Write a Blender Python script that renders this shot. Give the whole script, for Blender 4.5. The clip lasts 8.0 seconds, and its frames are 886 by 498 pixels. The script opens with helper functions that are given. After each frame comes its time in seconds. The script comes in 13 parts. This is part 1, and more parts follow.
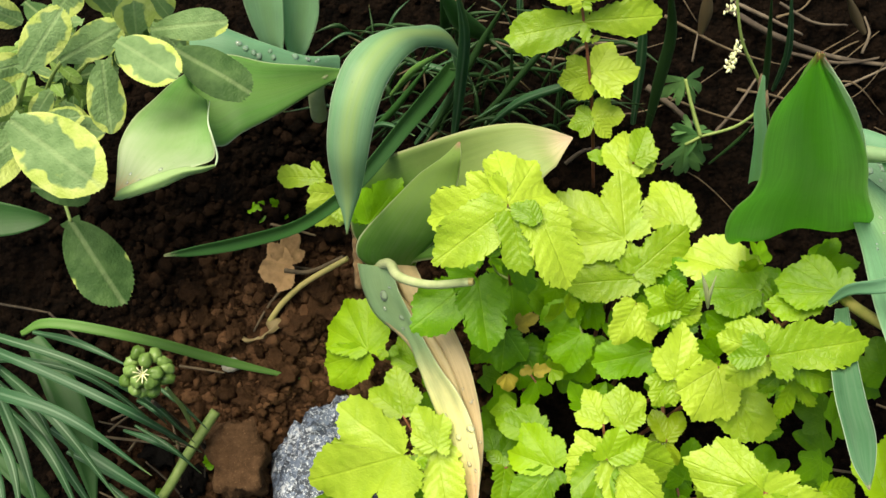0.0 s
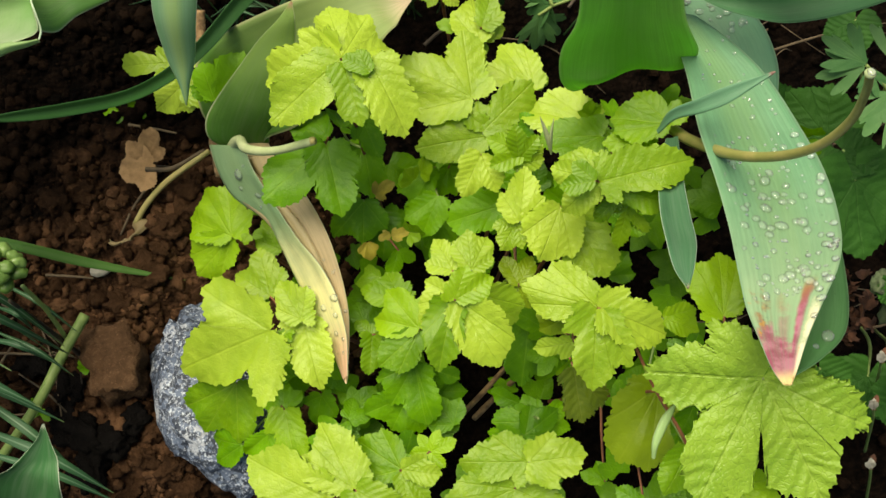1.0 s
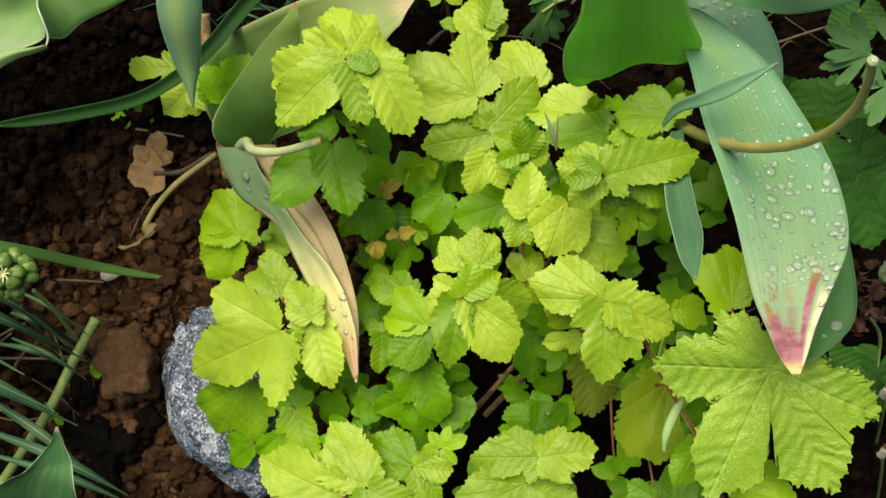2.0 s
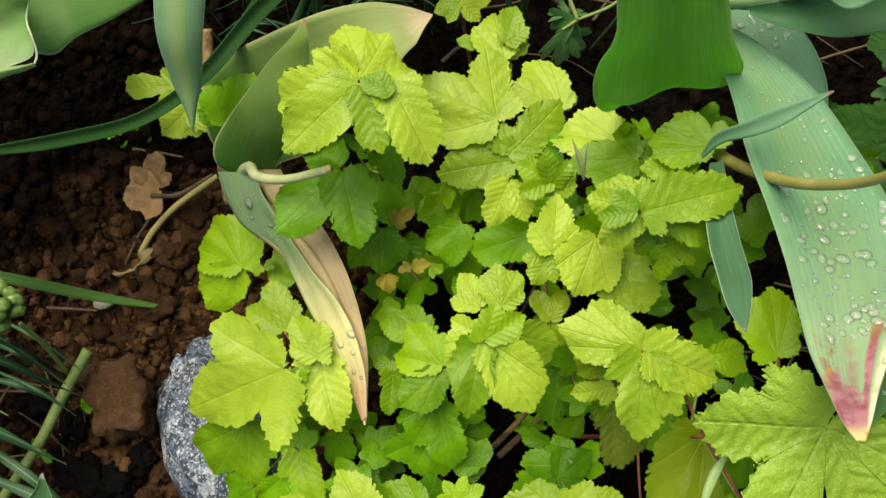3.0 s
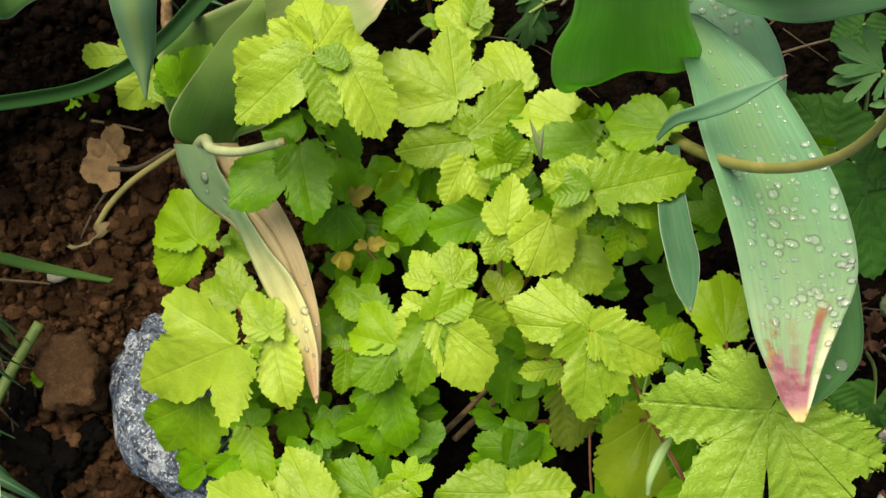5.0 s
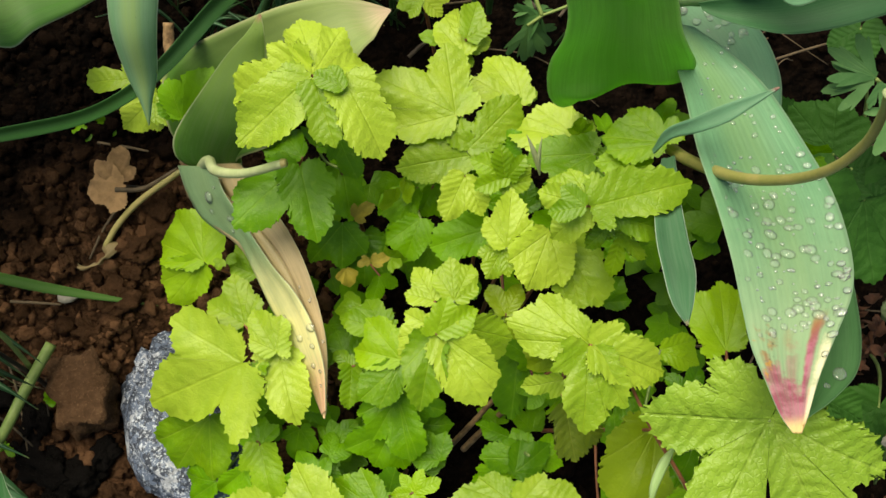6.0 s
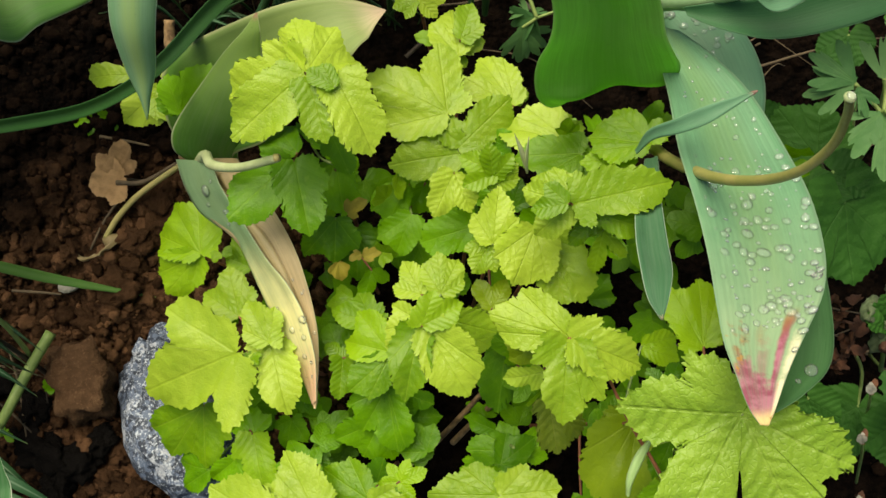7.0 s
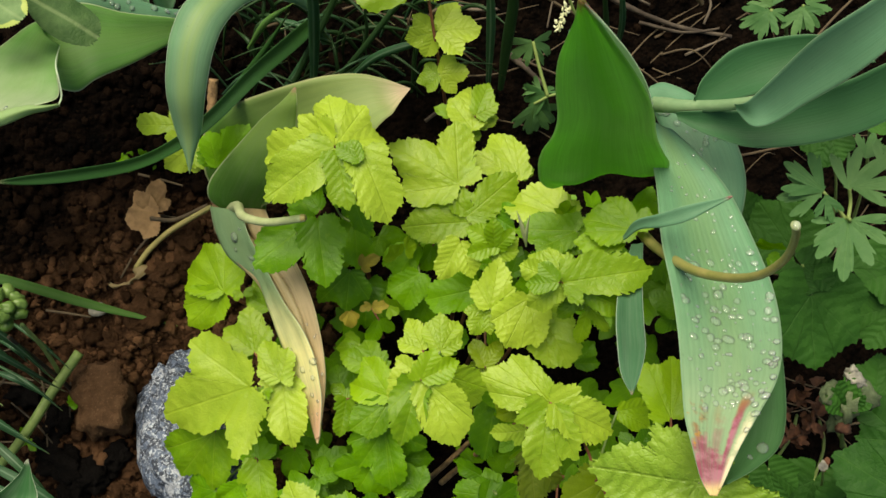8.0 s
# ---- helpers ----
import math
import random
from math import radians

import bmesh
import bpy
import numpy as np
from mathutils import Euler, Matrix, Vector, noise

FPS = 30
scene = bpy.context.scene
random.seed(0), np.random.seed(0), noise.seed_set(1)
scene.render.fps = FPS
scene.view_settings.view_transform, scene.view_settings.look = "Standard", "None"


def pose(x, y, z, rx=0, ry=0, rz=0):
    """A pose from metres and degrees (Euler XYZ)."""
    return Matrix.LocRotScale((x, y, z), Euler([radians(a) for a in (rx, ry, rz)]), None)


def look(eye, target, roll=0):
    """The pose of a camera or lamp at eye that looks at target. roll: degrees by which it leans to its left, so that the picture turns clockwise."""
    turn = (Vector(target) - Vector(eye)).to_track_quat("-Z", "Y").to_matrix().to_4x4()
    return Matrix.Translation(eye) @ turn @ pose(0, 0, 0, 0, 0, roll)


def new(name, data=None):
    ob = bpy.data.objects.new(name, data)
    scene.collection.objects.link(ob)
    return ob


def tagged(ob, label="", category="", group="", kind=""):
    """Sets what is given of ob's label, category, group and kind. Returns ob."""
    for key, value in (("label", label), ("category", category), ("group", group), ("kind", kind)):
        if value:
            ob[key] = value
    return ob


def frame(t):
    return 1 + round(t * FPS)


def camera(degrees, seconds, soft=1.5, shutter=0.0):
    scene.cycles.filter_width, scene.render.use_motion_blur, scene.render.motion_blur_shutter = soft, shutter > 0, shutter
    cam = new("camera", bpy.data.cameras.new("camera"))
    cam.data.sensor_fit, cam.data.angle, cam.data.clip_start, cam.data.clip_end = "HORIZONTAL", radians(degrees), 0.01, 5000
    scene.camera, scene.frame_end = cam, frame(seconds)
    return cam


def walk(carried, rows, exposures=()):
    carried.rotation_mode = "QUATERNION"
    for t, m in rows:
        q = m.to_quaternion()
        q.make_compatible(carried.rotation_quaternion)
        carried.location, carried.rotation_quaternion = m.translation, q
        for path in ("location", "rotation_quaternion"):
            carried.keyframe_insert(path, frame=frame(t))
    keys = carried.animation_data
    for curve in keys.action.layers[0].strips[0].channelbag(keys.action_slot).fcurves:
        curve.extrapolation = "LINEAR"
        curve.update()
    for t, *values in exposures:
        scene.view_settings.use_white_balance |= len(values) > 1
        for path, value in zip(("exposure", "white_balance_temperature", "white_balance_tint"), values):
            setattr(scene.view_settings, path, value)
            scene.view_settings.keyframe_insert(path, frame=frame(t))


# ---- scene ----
import itertools

cam = camera(52.0, 8.0, soft=1.5)
PATH = [
    (0, (0.0000, 0.0000, 0.5895), (0.0000, 0.1710, 0.1197), 0.00),
    (0.5, (0.0274, -0.0284, 0.5901), (0.0483, 0.1316, 0.1168), 2.62),
    (1, (0.0370, -0.0460, 0.5781), (0.0764, 0.0977, 0.1008), 10.21),
    (1.5, (0.0342, -0.0557, 0.5837), (0.0628, 0.0876, 0.1056), 5.66),
    (1.7, (0.0364, -0.0545, 0.5859), (0.0674, 0.0890, 0.1079), 6.37),
    (2.8, (0.0379, -0.0272, 0.5493), (0.0753, 0.1219, 0.0736), 7.80),
    (3, (0.0323, -0.0255, 0.5510), (0.0676, 0.1239, 0.0751), 7.76),
    (3.5, (0.0215, -0.0292, 0.5460), (0.0637, 0.1175, 0.0699), 13.04),
    (4, (0.0279, -0.0423, 0.5457), (0.0771, 0.1052, 0.0704), 15.66),
    (4.5, (0.0364, -0.0421, 0.5427), (0.0888, 0.1008, 0.0665), 16.70),
    (4.7, (0.0392, -0.0382, 0.5443), (0.0883, 0.1065, 0.0682), 15.01),
    (5.8, (0.0488, -0.0285, 0.5510), (0.0938, 0.1156, 0.0743), 11.78),
    (6, (0.0477, -0.0286, 0.5534), (0.0885, 0.1182, 0.0772), 10.03),
    (6.5, (0.0487, -0.0309, 0.5580), (0.0888, 0.1172, 0.0821), 9.57),
    (7, (0.0551, -0.0352, 0.5632), (0.0925, 0.1125, 0.0869), 9.64),
    (7.5, (0.0595, -0.0399, 0.5907), (0.0939, 0.1137, 0.1161), 11.53),
    (8, (0.0528, -0.0335, 0.6137), (0.0874, 0.1294, 0.1423), 11.86),
]
walk(cam, [(t, look(eye, target, roll)) for t, eye, target, roll in PATH],
     [(0.0, 1.19, 7700, 4), (0.5, 0.96, 7700, 4), (1.0, 0.83, 7700, 4), (6.5, 0.78, 7700, 4), (8.0, 0.62, 7700, 4)])

# ---- light ----
world = bpy.data.worlds.new("sky")
scene.world = world
world.use_nodes = True
sky = world.node_tree.nodes.new("ShaderNodeTexSky")
sky.sky_type, sky.sun_disc = "NISHITA", False
sky.sun_elevation, sky.sun_rotation = radians(69), radians(-47)
back = world.node_tree.nodes["Background"]
back.inputs["Strength"].default_value = 0.072
world.node_tree.links.new(sky.outputs[0], back.inputs["Color"])
sun = new("sun", bpy.data.lights.new("sun", "SUN"))
sun.data.energy, sun.data.angle, sun.data.color = 3.9, radians(52), (1.0, 0.95, 0.86)
sun.matrix_world = look((-0.45, 0.42, 1.6), (0, 0, 0))


# ---- materials ----
def shader(name):
    m = bpy.data.materials.new(name)
    m.use_nodes = True
    nt = m.node_tree
    nt.nodes.clear()
    return m, nt


def put(nt, slot, value):
    if isinstance(value, bpy.types.NodeSocket):
        nt.links.new(value, slot)
    elif isinstance(value, (tuple, list)) and len(value) == 3 and slot.type == "RGBA":
        slot.default_value = (*value, 1)
    else:
        slot.default_value = value


def calc(nt, op, a, b=0.0, c=0.0):
    n = nt.nodes.new("ShaderNodeMath")
    n.operation = op
    for k, v in enumerate((a, b, c)):
        put(nt, n.inputs[k], v)
    return n.outputs[0]


def blend(nt, fac, a, b, how="MIX"):
    n = nt.nodes.new("ShaderNodeMix")
    n.data_type, n.blend_type = "RGBA", how
    put(nt, n.inputs[0], fac), put(nt, n.inputs[6], a), put(nt, n.inputs[7], b)
    return n.outputs[2]


def ramp(nt, value, lo, hi):
    n = nt.nodes.new("ShaderNodeMapRange")
    n.interpolation_type = "SMOOTHSTEP"
    put(nt, n.inputs["Value"], value), put(nt, n.inputs["From Min"], lo), put(nt, n.inputs["From Max"], hi)
    return n.outputs[0]


def grain(nt, scale, detail=4.0, rough=0.6, where=None, stretch=None):
    n = nt.nodes.new("ShaderNodeTexNoise")
    put(nt, n.inputs["Scale"], scale), put(nt, n.inputs["Detail"], detail), put(nt, n.inputs["Roughness"], rough)
    if where is None:
        where = nt.nodes.new("ShaderNodeTexCoord").outputs["Object"]
    if stretch:
        mp = nt.nodes.new("ShaderNodeMapping")
        mp.inputs["Scale"].default_value = stretch
        nt.links.new(where, mp.inputs[0])
        where = mp.outputs[0]
    nt.links.new(where, n.inputs["Vector"])
    return n.outputs[0]


def cells(nt, scale, feature="F1", out="Distance", where=None):
    n = nt.nodes.new("ShaderNodeTexVoronoi")
    n.feature = feature
    put(nt, n.inputs["Scale"], scale)
    if where is None:
        where = nt.nodes.new("ShaderNodeTexCoord").outputs["Object"]
    nt.links.new(where, n.inputs["Vector"])
    return n.outputs[out]


def uv(nt):
    n = nt.nodes.new("ShaderNodeSeparateXYZ")
    m = nt.nodes.new("ShaderNodeUVMap")
    nt.links.new(m.outputs[0], n.inputs[0])
    return n.outputs[0], n.outputs[1], m.outputs[0]


def chance(nt):
    return nt.nodes.new("ShaderNodeObjectInfo").outputs["Random"]


def bump(nt, height, strength, distance):
    n = nt.nodes.new("ShaderNodeBump")
    put(nt, n.inputs["Height"], height), put(nt, n.inputs["Strength"], strength), put(nt, n.inputs["Distance"], distance)
    return n.outputs[0]


def finish(nt, color, rough, normal=None, through_light=0.0, through_color=None, spec=0.5, sheen=0.0):
    p = nt.nodes.new("ShaderNodeBsdfPrincipled")
    put(nt, p.inputs["Base Color"], color), put(nt, p.inputs["Roughness"], rough)
    put(nt, p.inputs["Specular IOR Level"], spec)
    if normal is not None:
        nt.links.new(normal, p.inputs["Normal"])
    out = nt.nodes.new("ShaderNodeOutputMaterial")
    last = p.outputs[0]
    if through_light:
        t = nt.nodes.new("ShaderNodeBsdfTranslucent")
        put(nt, t.inputs["Color"], through_color if through_color is not None else color)
        if normal is not None:
            nt.links.new(normal, t.inputs["Normal"])
        mx = nt.nodes.new("ShaderNodeMixShader")
        put(nt, mx.inputs[0], through_light)
        nt.links.new(last, mx.inputs[1]), nt.links.new(t.outputs[0], mx.inputs[2])
        last = mx.outputs[0]
    nt.links.new(last, out.inputs[0])


def foliage(name, low, high, vein, veins=6.0, slope=0.8, relief=0.36, rough=0.30, shine=0.40, glow=0.38, rim=None, quilt=0.15):
    """A veined broad leaf: u runs out along each lobe's midrib, v across it."""
    m, nt = shader(name)
    u, v, w = uv(nt)
    side = calc(nt, "ABSOLUTE", v)
    wob = calc(nt, "MULTIPLY", calc(nt, "SUBTRACT", grain(nt, 70.0, 2.0), 0.5), 0.16)
    ph = calc(nt, "MULTIPLY", calc(nt, "ADD", calc(nt, "SUBTRACT", u, calc(nt, "MULTIPLY", side, slope)), wob), veins)
    saw = calc(nt, "ABSOLUTE", calc(nt, "SUBTRACT", calc(nt, "FRACT", ph), 0.5))
    lateral = ramp(nt, saw, 0.455, 0.5)
    mid = ramp(nt, side, 0.016, 0.003)
    ribs = calc(nt, "MAXIMUM", calc(nt, "MULTIPLY", lateral, 0.7), mid)
    pucker = calc(nt, "SUBTRACT", 0.5, saw)
    net = cells(nt, 420.0, "DISTANCE_TO_EDGE")
    tone = calc(nt, "ADD", calc(nt, "MULTIPLY", grain(nt, 50.0, 5.0), 0.85), calc(nt, "MULTIPLY", chance(nt), 0.45))
    col = blend(nt, ramp(nt, tone, 0.32, 0.95), low, high)
    fleck = ramp(nt, grain(nt, 260.0, 3.0), 0.56, 0.72)
    col = blend(nt, calc(nt, "MULTIPLY", fleck, 0.22), col, vein)
    col = blend(nt, calc(nt, "MULTIPLY", ribs, 0.20), col, vein)
    if rim:
        col = blend(nt, calc(nt, "MULTIPLY", ramp(nt, calc(nt, "ADD", u, calc(nt, "MULTIPLY", grain(nt, 60.0), 0.3)), 0.95, 1.25), 0.6), col, rim)
    h = calc(nt, "ADD", calc(nt, "MULTIPLY", calc(nt, "COSINE", calc(nt, "MULTIPLY", saw, 6.283)), quilt), calc(nt, "ADD", calc(nt, "MULTIPLY", mid, -0.24), calc(nt, "MULTIPLY", calc(nt, "MINIMUM", calc(nt, "MULTIPLY", net, 6.0), 1.0), 0.10)))
    h = calc(nt, "ADD", h, calc(nt, "MULTIPLY", grain(nt, 120.0, 3.0), 0.9))
    r = calc(nt, "ADD", rough, calc(nt, "MULTIPLY", grain(nt, 70.0, 3.0), 0.22))
    finish(nt, col, r, bump(nt, h, relief, 0.0012), glow, blend(nt, 0.5, col, high), shine)
    return m


def blade_skin(name, body, edge, stripe, stripe_amount=0.0, tip=None, tip_from=2.0, tip_to=3.0, edge_width=0.1, ribs=16.0, glow=0.25, rough=0.42, blotch=None, half=None, shine=0.3, fade=None, stripe_from=0.72, stripe_to=0.2, pleat=0.12):
    """A strap leaf with parallel ribs: u runs 0 to 1 from base to tip, v 0 to 1 across."""
    m, nt = shader(name)
    u, v, w = uv(nt)
    away = calc(nt, "MULTIPLY", calc(nt, "ABSOLUTE", calc(nt, "SUBTRACT", v, 0.5)), 2.0)
    fine = grain(nt, 1.0, 4.0, 0.6, w, (5.0, 60.0, 1.0))
    wide = grain(nt, 30.0, 5.0)
    col = blend(nt, ramp(nt, calc(nt, "ADD", calc(nt, "MULTIPLY", fine, 0.55), calc(nt, "MULTIPLY", wide, 0.45)), 0.3, 0.7), body, tuple(c * 1.5 for c in body))
    if stripe_amount:
        s = calc(nt, "MULTIPLY", ramp(nt, calc(nt, "ADD", away, calc(nt, "MULTIPLY", fine, 0.2)), stripe_from, stripe_to), stripe_amount)
        col = blend(nt, s, col, stripe)
    if half:
        col = blend(nt, calc(nt, "MULTIPLY", ramp(nt, calc(nt, "ADD", v, calc(nt, "MULTIPLY", calc(nt, "SUBTRACT", wide, 0.5), 0.25)), 0.44, 0.64), ramp(nt, u, 0.12, 0.34)), col, half)
    if fade:
        col = blend(nt, ramp(nt, calc(nt, "ADD", u, calc(nt, "MULTIPLY", calc(nt, "SUBTRACT", wide, 0.5), 0.3)), fade[1], fade[2]), col, fade[0])
    if tip:
        t = ramp(nt, calc(nt, "ADD", u, calc(nt, "MULTIPLY", calc(nt, "SUBTRACT", fine, 0.5), 0.3)), tip_from, tip_to)
        col = blend(nt, t, col, tip)
    if blotch:
        n = calc(nt, "MULTIPLY", calc(nt, "SUBTRACT", grain(nt, 120.0, 4.0, 0.65), 0.5), 0.42)
        un = calc(nt, "ADD", u, n)
        vn = calc(nt, "ADD", v, calc(nt, "MULTIPLY", n, 0.25))
        streak = calc(nt, "MULTIPLY", ramp(nt, calc(nt, "ABSOLUTE", calc(nt, "SUBTRACT", vn, 0.74)), 0.085, 0.03), ramp(nt, u, 0.62, 0.66))
        low = calc(nt, "MULTIPLY", ramp(nt, un, 0.75, 0.86), ramp(nt, v, 0.98, 0.84))
        haze = calc(nt, "MULTIPLY", calc(nt, "MULTIPLY", ramp(nt, calc(nt, "ABSOLUTE", calc(nt, "SUBTRACT", vn, 0.50)), 0.14, 0.02), ramp(nt, un, 0.66, 0.76)), 0.5)
        left = calc(nt, "MULTIPLY", ramp(nt, calc(nt, "ABSOLUTE", calc(nt, "SUBTRACT", vn, 0.22)), 0.15, 0.07), ramp(nt, un, 0.69, 0.76))
        where = calc(nt, "MAXIMUM", calc(nt, "MAXIMUM", streak, haze), calc(nt, "MAXIMUM", low, left))
        stain = blend(nt, ramp(nt, grain(nt, 170.0, 4.0, 0.6), 0.4, 0.62), blotch, (0.40, 0.14, 0.20))
        stain = blend(nt, ramp(nt, calc(nt, "ADD", u, calc(nt, "MULTIPLY", calc(nt, "SUBTRACT", v, 0.22), 0.14)), 0.79, 0.71), stain, (0.27, 0.125, 0.05))
        col = blend(nt, calc(nt, "MULTIPLY", where, 0.95), col, stain)
        spot = calc(nt, "MULTIPLY", ramp(nt, grain(nt, 260.0, 2.0), 0.62, 0.68), calc(nt, "MULTIPLY", left, ramp(nt, u, 0.84, 0.76)))
        col = blend(nt, spot, col, (0.05, 0.02, 0.01))
        pale = calc(nt, "MULTIPLY", ramp(nt, un, 0.66, 0.82), ramp(nt, v, 0.78, 0.93))
        col = blend(nt, pale, col, (0.75, 0.68, 0.45))
        end = ramp(nt, u, 0.90, 0.98)
        col = blend(nt, end, col, (0.72, 0.52, 0.22))
        rust = calc(nt, "MULTIPLY", ramp(nt, grain(nt, 150.0, 3.0), 0.62, 0.68), calc(nt, "MULTIPLY", ramp(nt, u, 0.64, 0.72), ramp(nt, away, 0.35, 0.7)))
        col = blend(nt, calc(nt, "MULTIPLY", rust, 0.85), col, (0.42, 0.20, 0.03))
    col = blend(nt, ramp(nt, away, 1.0 - edge_width, 1.0), col, edge)
    soft = ramp(nt, grain(nt, 1.0, 3.0, 0.55, w, (2.2, 11.0, 1.0)), 0.38, 0.66)
    col = blend(nt, calc(nt, "MULTIPLY", soft, 0.28), col, tuple(0.75 * c + 0.25 * e for c, e in zip(body, edge)))
    speck = ramp(nt, grain(nt, 420.0, 2.0), 0.68, 0.75)
    col = blend(nt, calc(nt, "MULTIPLY", speck, 0.25), col, tuple(c * 0.55 for c in body))
    line = calc(nt, "ABSOLUTE", calc(nt, "SUBTRACT", calc(nt, "FRACT", calc(nt, "MULTIPLY", v, ribs)), 0.5))
    h = calc(nt, "ADD", calc(nt, "MULTIPLY", line, pleat), calc(nt, "ADD", calc(nt, "MULTIPLY", fine, 0.22), calc(nt, "MULTIPLY", wide, 0.9)))
    finish(nt, col, calc(nt, "ADD", rough, calc(nt, "MULTIPLY", wide, 0.15)), bump(nt, h, 0.35, 0.0012), glow, blend(nt, 0.4, col, tuple(min(1, c * 1.7) for c in body)), shine)
    return m


def plain(name, low, high, scale=120.0, rough=0.6, relief=0.4, stretch=None, glow=0.0, shine=0.4):
    m, nt = shader(name)
    g = grain(nt, scale, 5.0, 0.65, None, stretch)
    f = grain(nt, scale * 5, 3.0, 0.6, None, stretch)
    col = blend(nt, ramp(nt, calc(nt, "ADD", calc(nt, "MULTIPLY", g, 0.75), calc(nt, "MULTIPLY", chance(nt), 0.25)), 0.3, 0.75), low, high)
    h = calc(nt, "ADD", g, calc(nt, "MULTIPLY", f, 0.4))
    finish(nt, col, calc(nt, "ADD", rough, calc(nt, "MULTIPLY", f, 0.15)), bump(nt, h, relief, 0.001), glow, None, shine)
    return m


def dry_unshaded(nt, centre, reach):
    """1 inside a patch of dry, browner earth with a ragged outline, 0 outside, where shade is put into the colour."""
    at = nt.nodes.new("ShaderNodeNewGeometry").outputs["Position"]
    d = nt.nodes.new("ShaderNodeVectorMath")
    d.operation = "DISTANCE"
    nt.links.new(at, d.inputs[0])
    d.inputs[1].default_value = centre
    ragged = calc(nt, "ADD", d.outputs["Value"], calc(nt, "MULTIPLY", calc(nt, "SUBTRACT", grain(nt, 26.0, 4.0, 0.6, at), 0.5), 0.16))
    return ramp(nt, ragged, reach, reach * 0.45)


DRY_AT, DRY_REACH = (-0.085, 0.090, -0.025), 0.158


def soil_skin(name="soil"):
    m, nt = shader(name)
    mid = grain(nt, 75.0, 6.0, 0.7)
    fine = grain(nt, 420.0, 5.0, 0.7)
    crumbs = cells(nt, 230.0)
    # near-black damp soil, with shade from the plants around darkened into it
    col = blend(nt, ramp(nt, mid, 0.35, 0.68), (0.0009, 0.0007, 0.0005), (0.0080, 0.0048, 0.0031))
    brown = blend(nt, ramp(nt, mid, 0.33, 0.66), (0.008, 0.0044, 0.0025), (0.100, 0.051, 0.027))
    col = blend(nt, dry_unshaded(nt, DRY_AT, DRY_REACH), col, brown)
    col = blend(nt, calc(nt, "MULTIPLY", ramp(nt, fine, 0.55, 0.72), 0.3), col, (0.026, 0.0145, 0.009))
    h = calc(nt, "ADD", calc(nt, "MULTIPLY", mid, 1.2), calc(nt, "ADD", calc(nt, "MULTIPLY", fine, 0.5), calc(nt, "MULTIPLY", crumbs, -0.9)))
    finish(nt, col, 0.95, bump(nt, h, 1.0, 0.005), 0.0, None, 0.03)
    return m


# default low and high carry shade in the colour; brown is the dry patch
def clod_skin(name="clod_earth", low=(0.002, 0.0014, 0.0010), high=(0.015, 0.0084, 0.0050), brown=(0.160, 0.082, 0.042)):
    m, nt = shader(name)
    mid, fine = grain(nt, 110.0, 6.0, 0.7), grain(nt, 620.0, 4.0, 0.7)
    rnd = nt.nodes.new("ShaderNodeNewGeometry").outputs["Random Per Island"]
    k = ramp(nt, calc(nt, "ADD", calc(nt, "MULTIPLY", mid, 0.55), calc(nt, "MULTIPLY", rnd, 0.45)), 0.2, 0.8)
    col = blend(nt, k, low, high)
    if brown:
        col = blend(nt, dry_unshaded(nt, DRY_AT, DRY_REACH), col, blend(nt, k, tuple(c * 0.16 for c in brown), brown))
    col = blend(nt, calc(nt, "MULTIPLY", ramp(nt, fine, 0.55, 0.7), 0.35), col, tuple(c * 1.5 for c in high))
    finish(nt, col, 0.9, bump(nt, calc(nt, "ADD", mid, calc(nt, "MULTIPLY", fine, 0.6)), 1.0, 0.0045), 0.0, None, 0.03)
    return m


def granite_skin(name="granite"):
    m, nt = shader(name)
    a = cells(nt, 330.0, "F1", "Color")
    sep = nt.nodes.new("ShaderNodeSeparateColor")
    nt.links.new(a, sep.inputs[0])
    big, fine = grain(nt, 62.0, 5.0), grain(nt, 560.0, 4.0, 0.7)
    col = blend(nt, ramp(nt, sep.outputs[0], 0.2, 0.8), (0.014, 0.021, 0.038), (0.085, 0.112, 0.170))
    col = blend(nt, ramp(nt, calc(nt, "ADD", fine, calc(nt, "MULTIPLY", big, 0.35)), 0.68, 0.84), col, (0.46, 0.50, 0.56))
    col = blend(nt, calc(nt, "MULTIPLY", ramp(nt, calc(nt, "ADD", big, calc(nt, "MULTIPLY", calc(nt, "SUBTRACT", sep.outputs[1], 0.5), 0.16)), 0.60, 0.68), 0.8), col, (0.36, 0.38, 0.42))
    finish(nt, col, 0.55, bump(nt, calc(nt, "ADD", fine, big), 0.7, 0.0015), 0.0, None, 0.5)
    return m


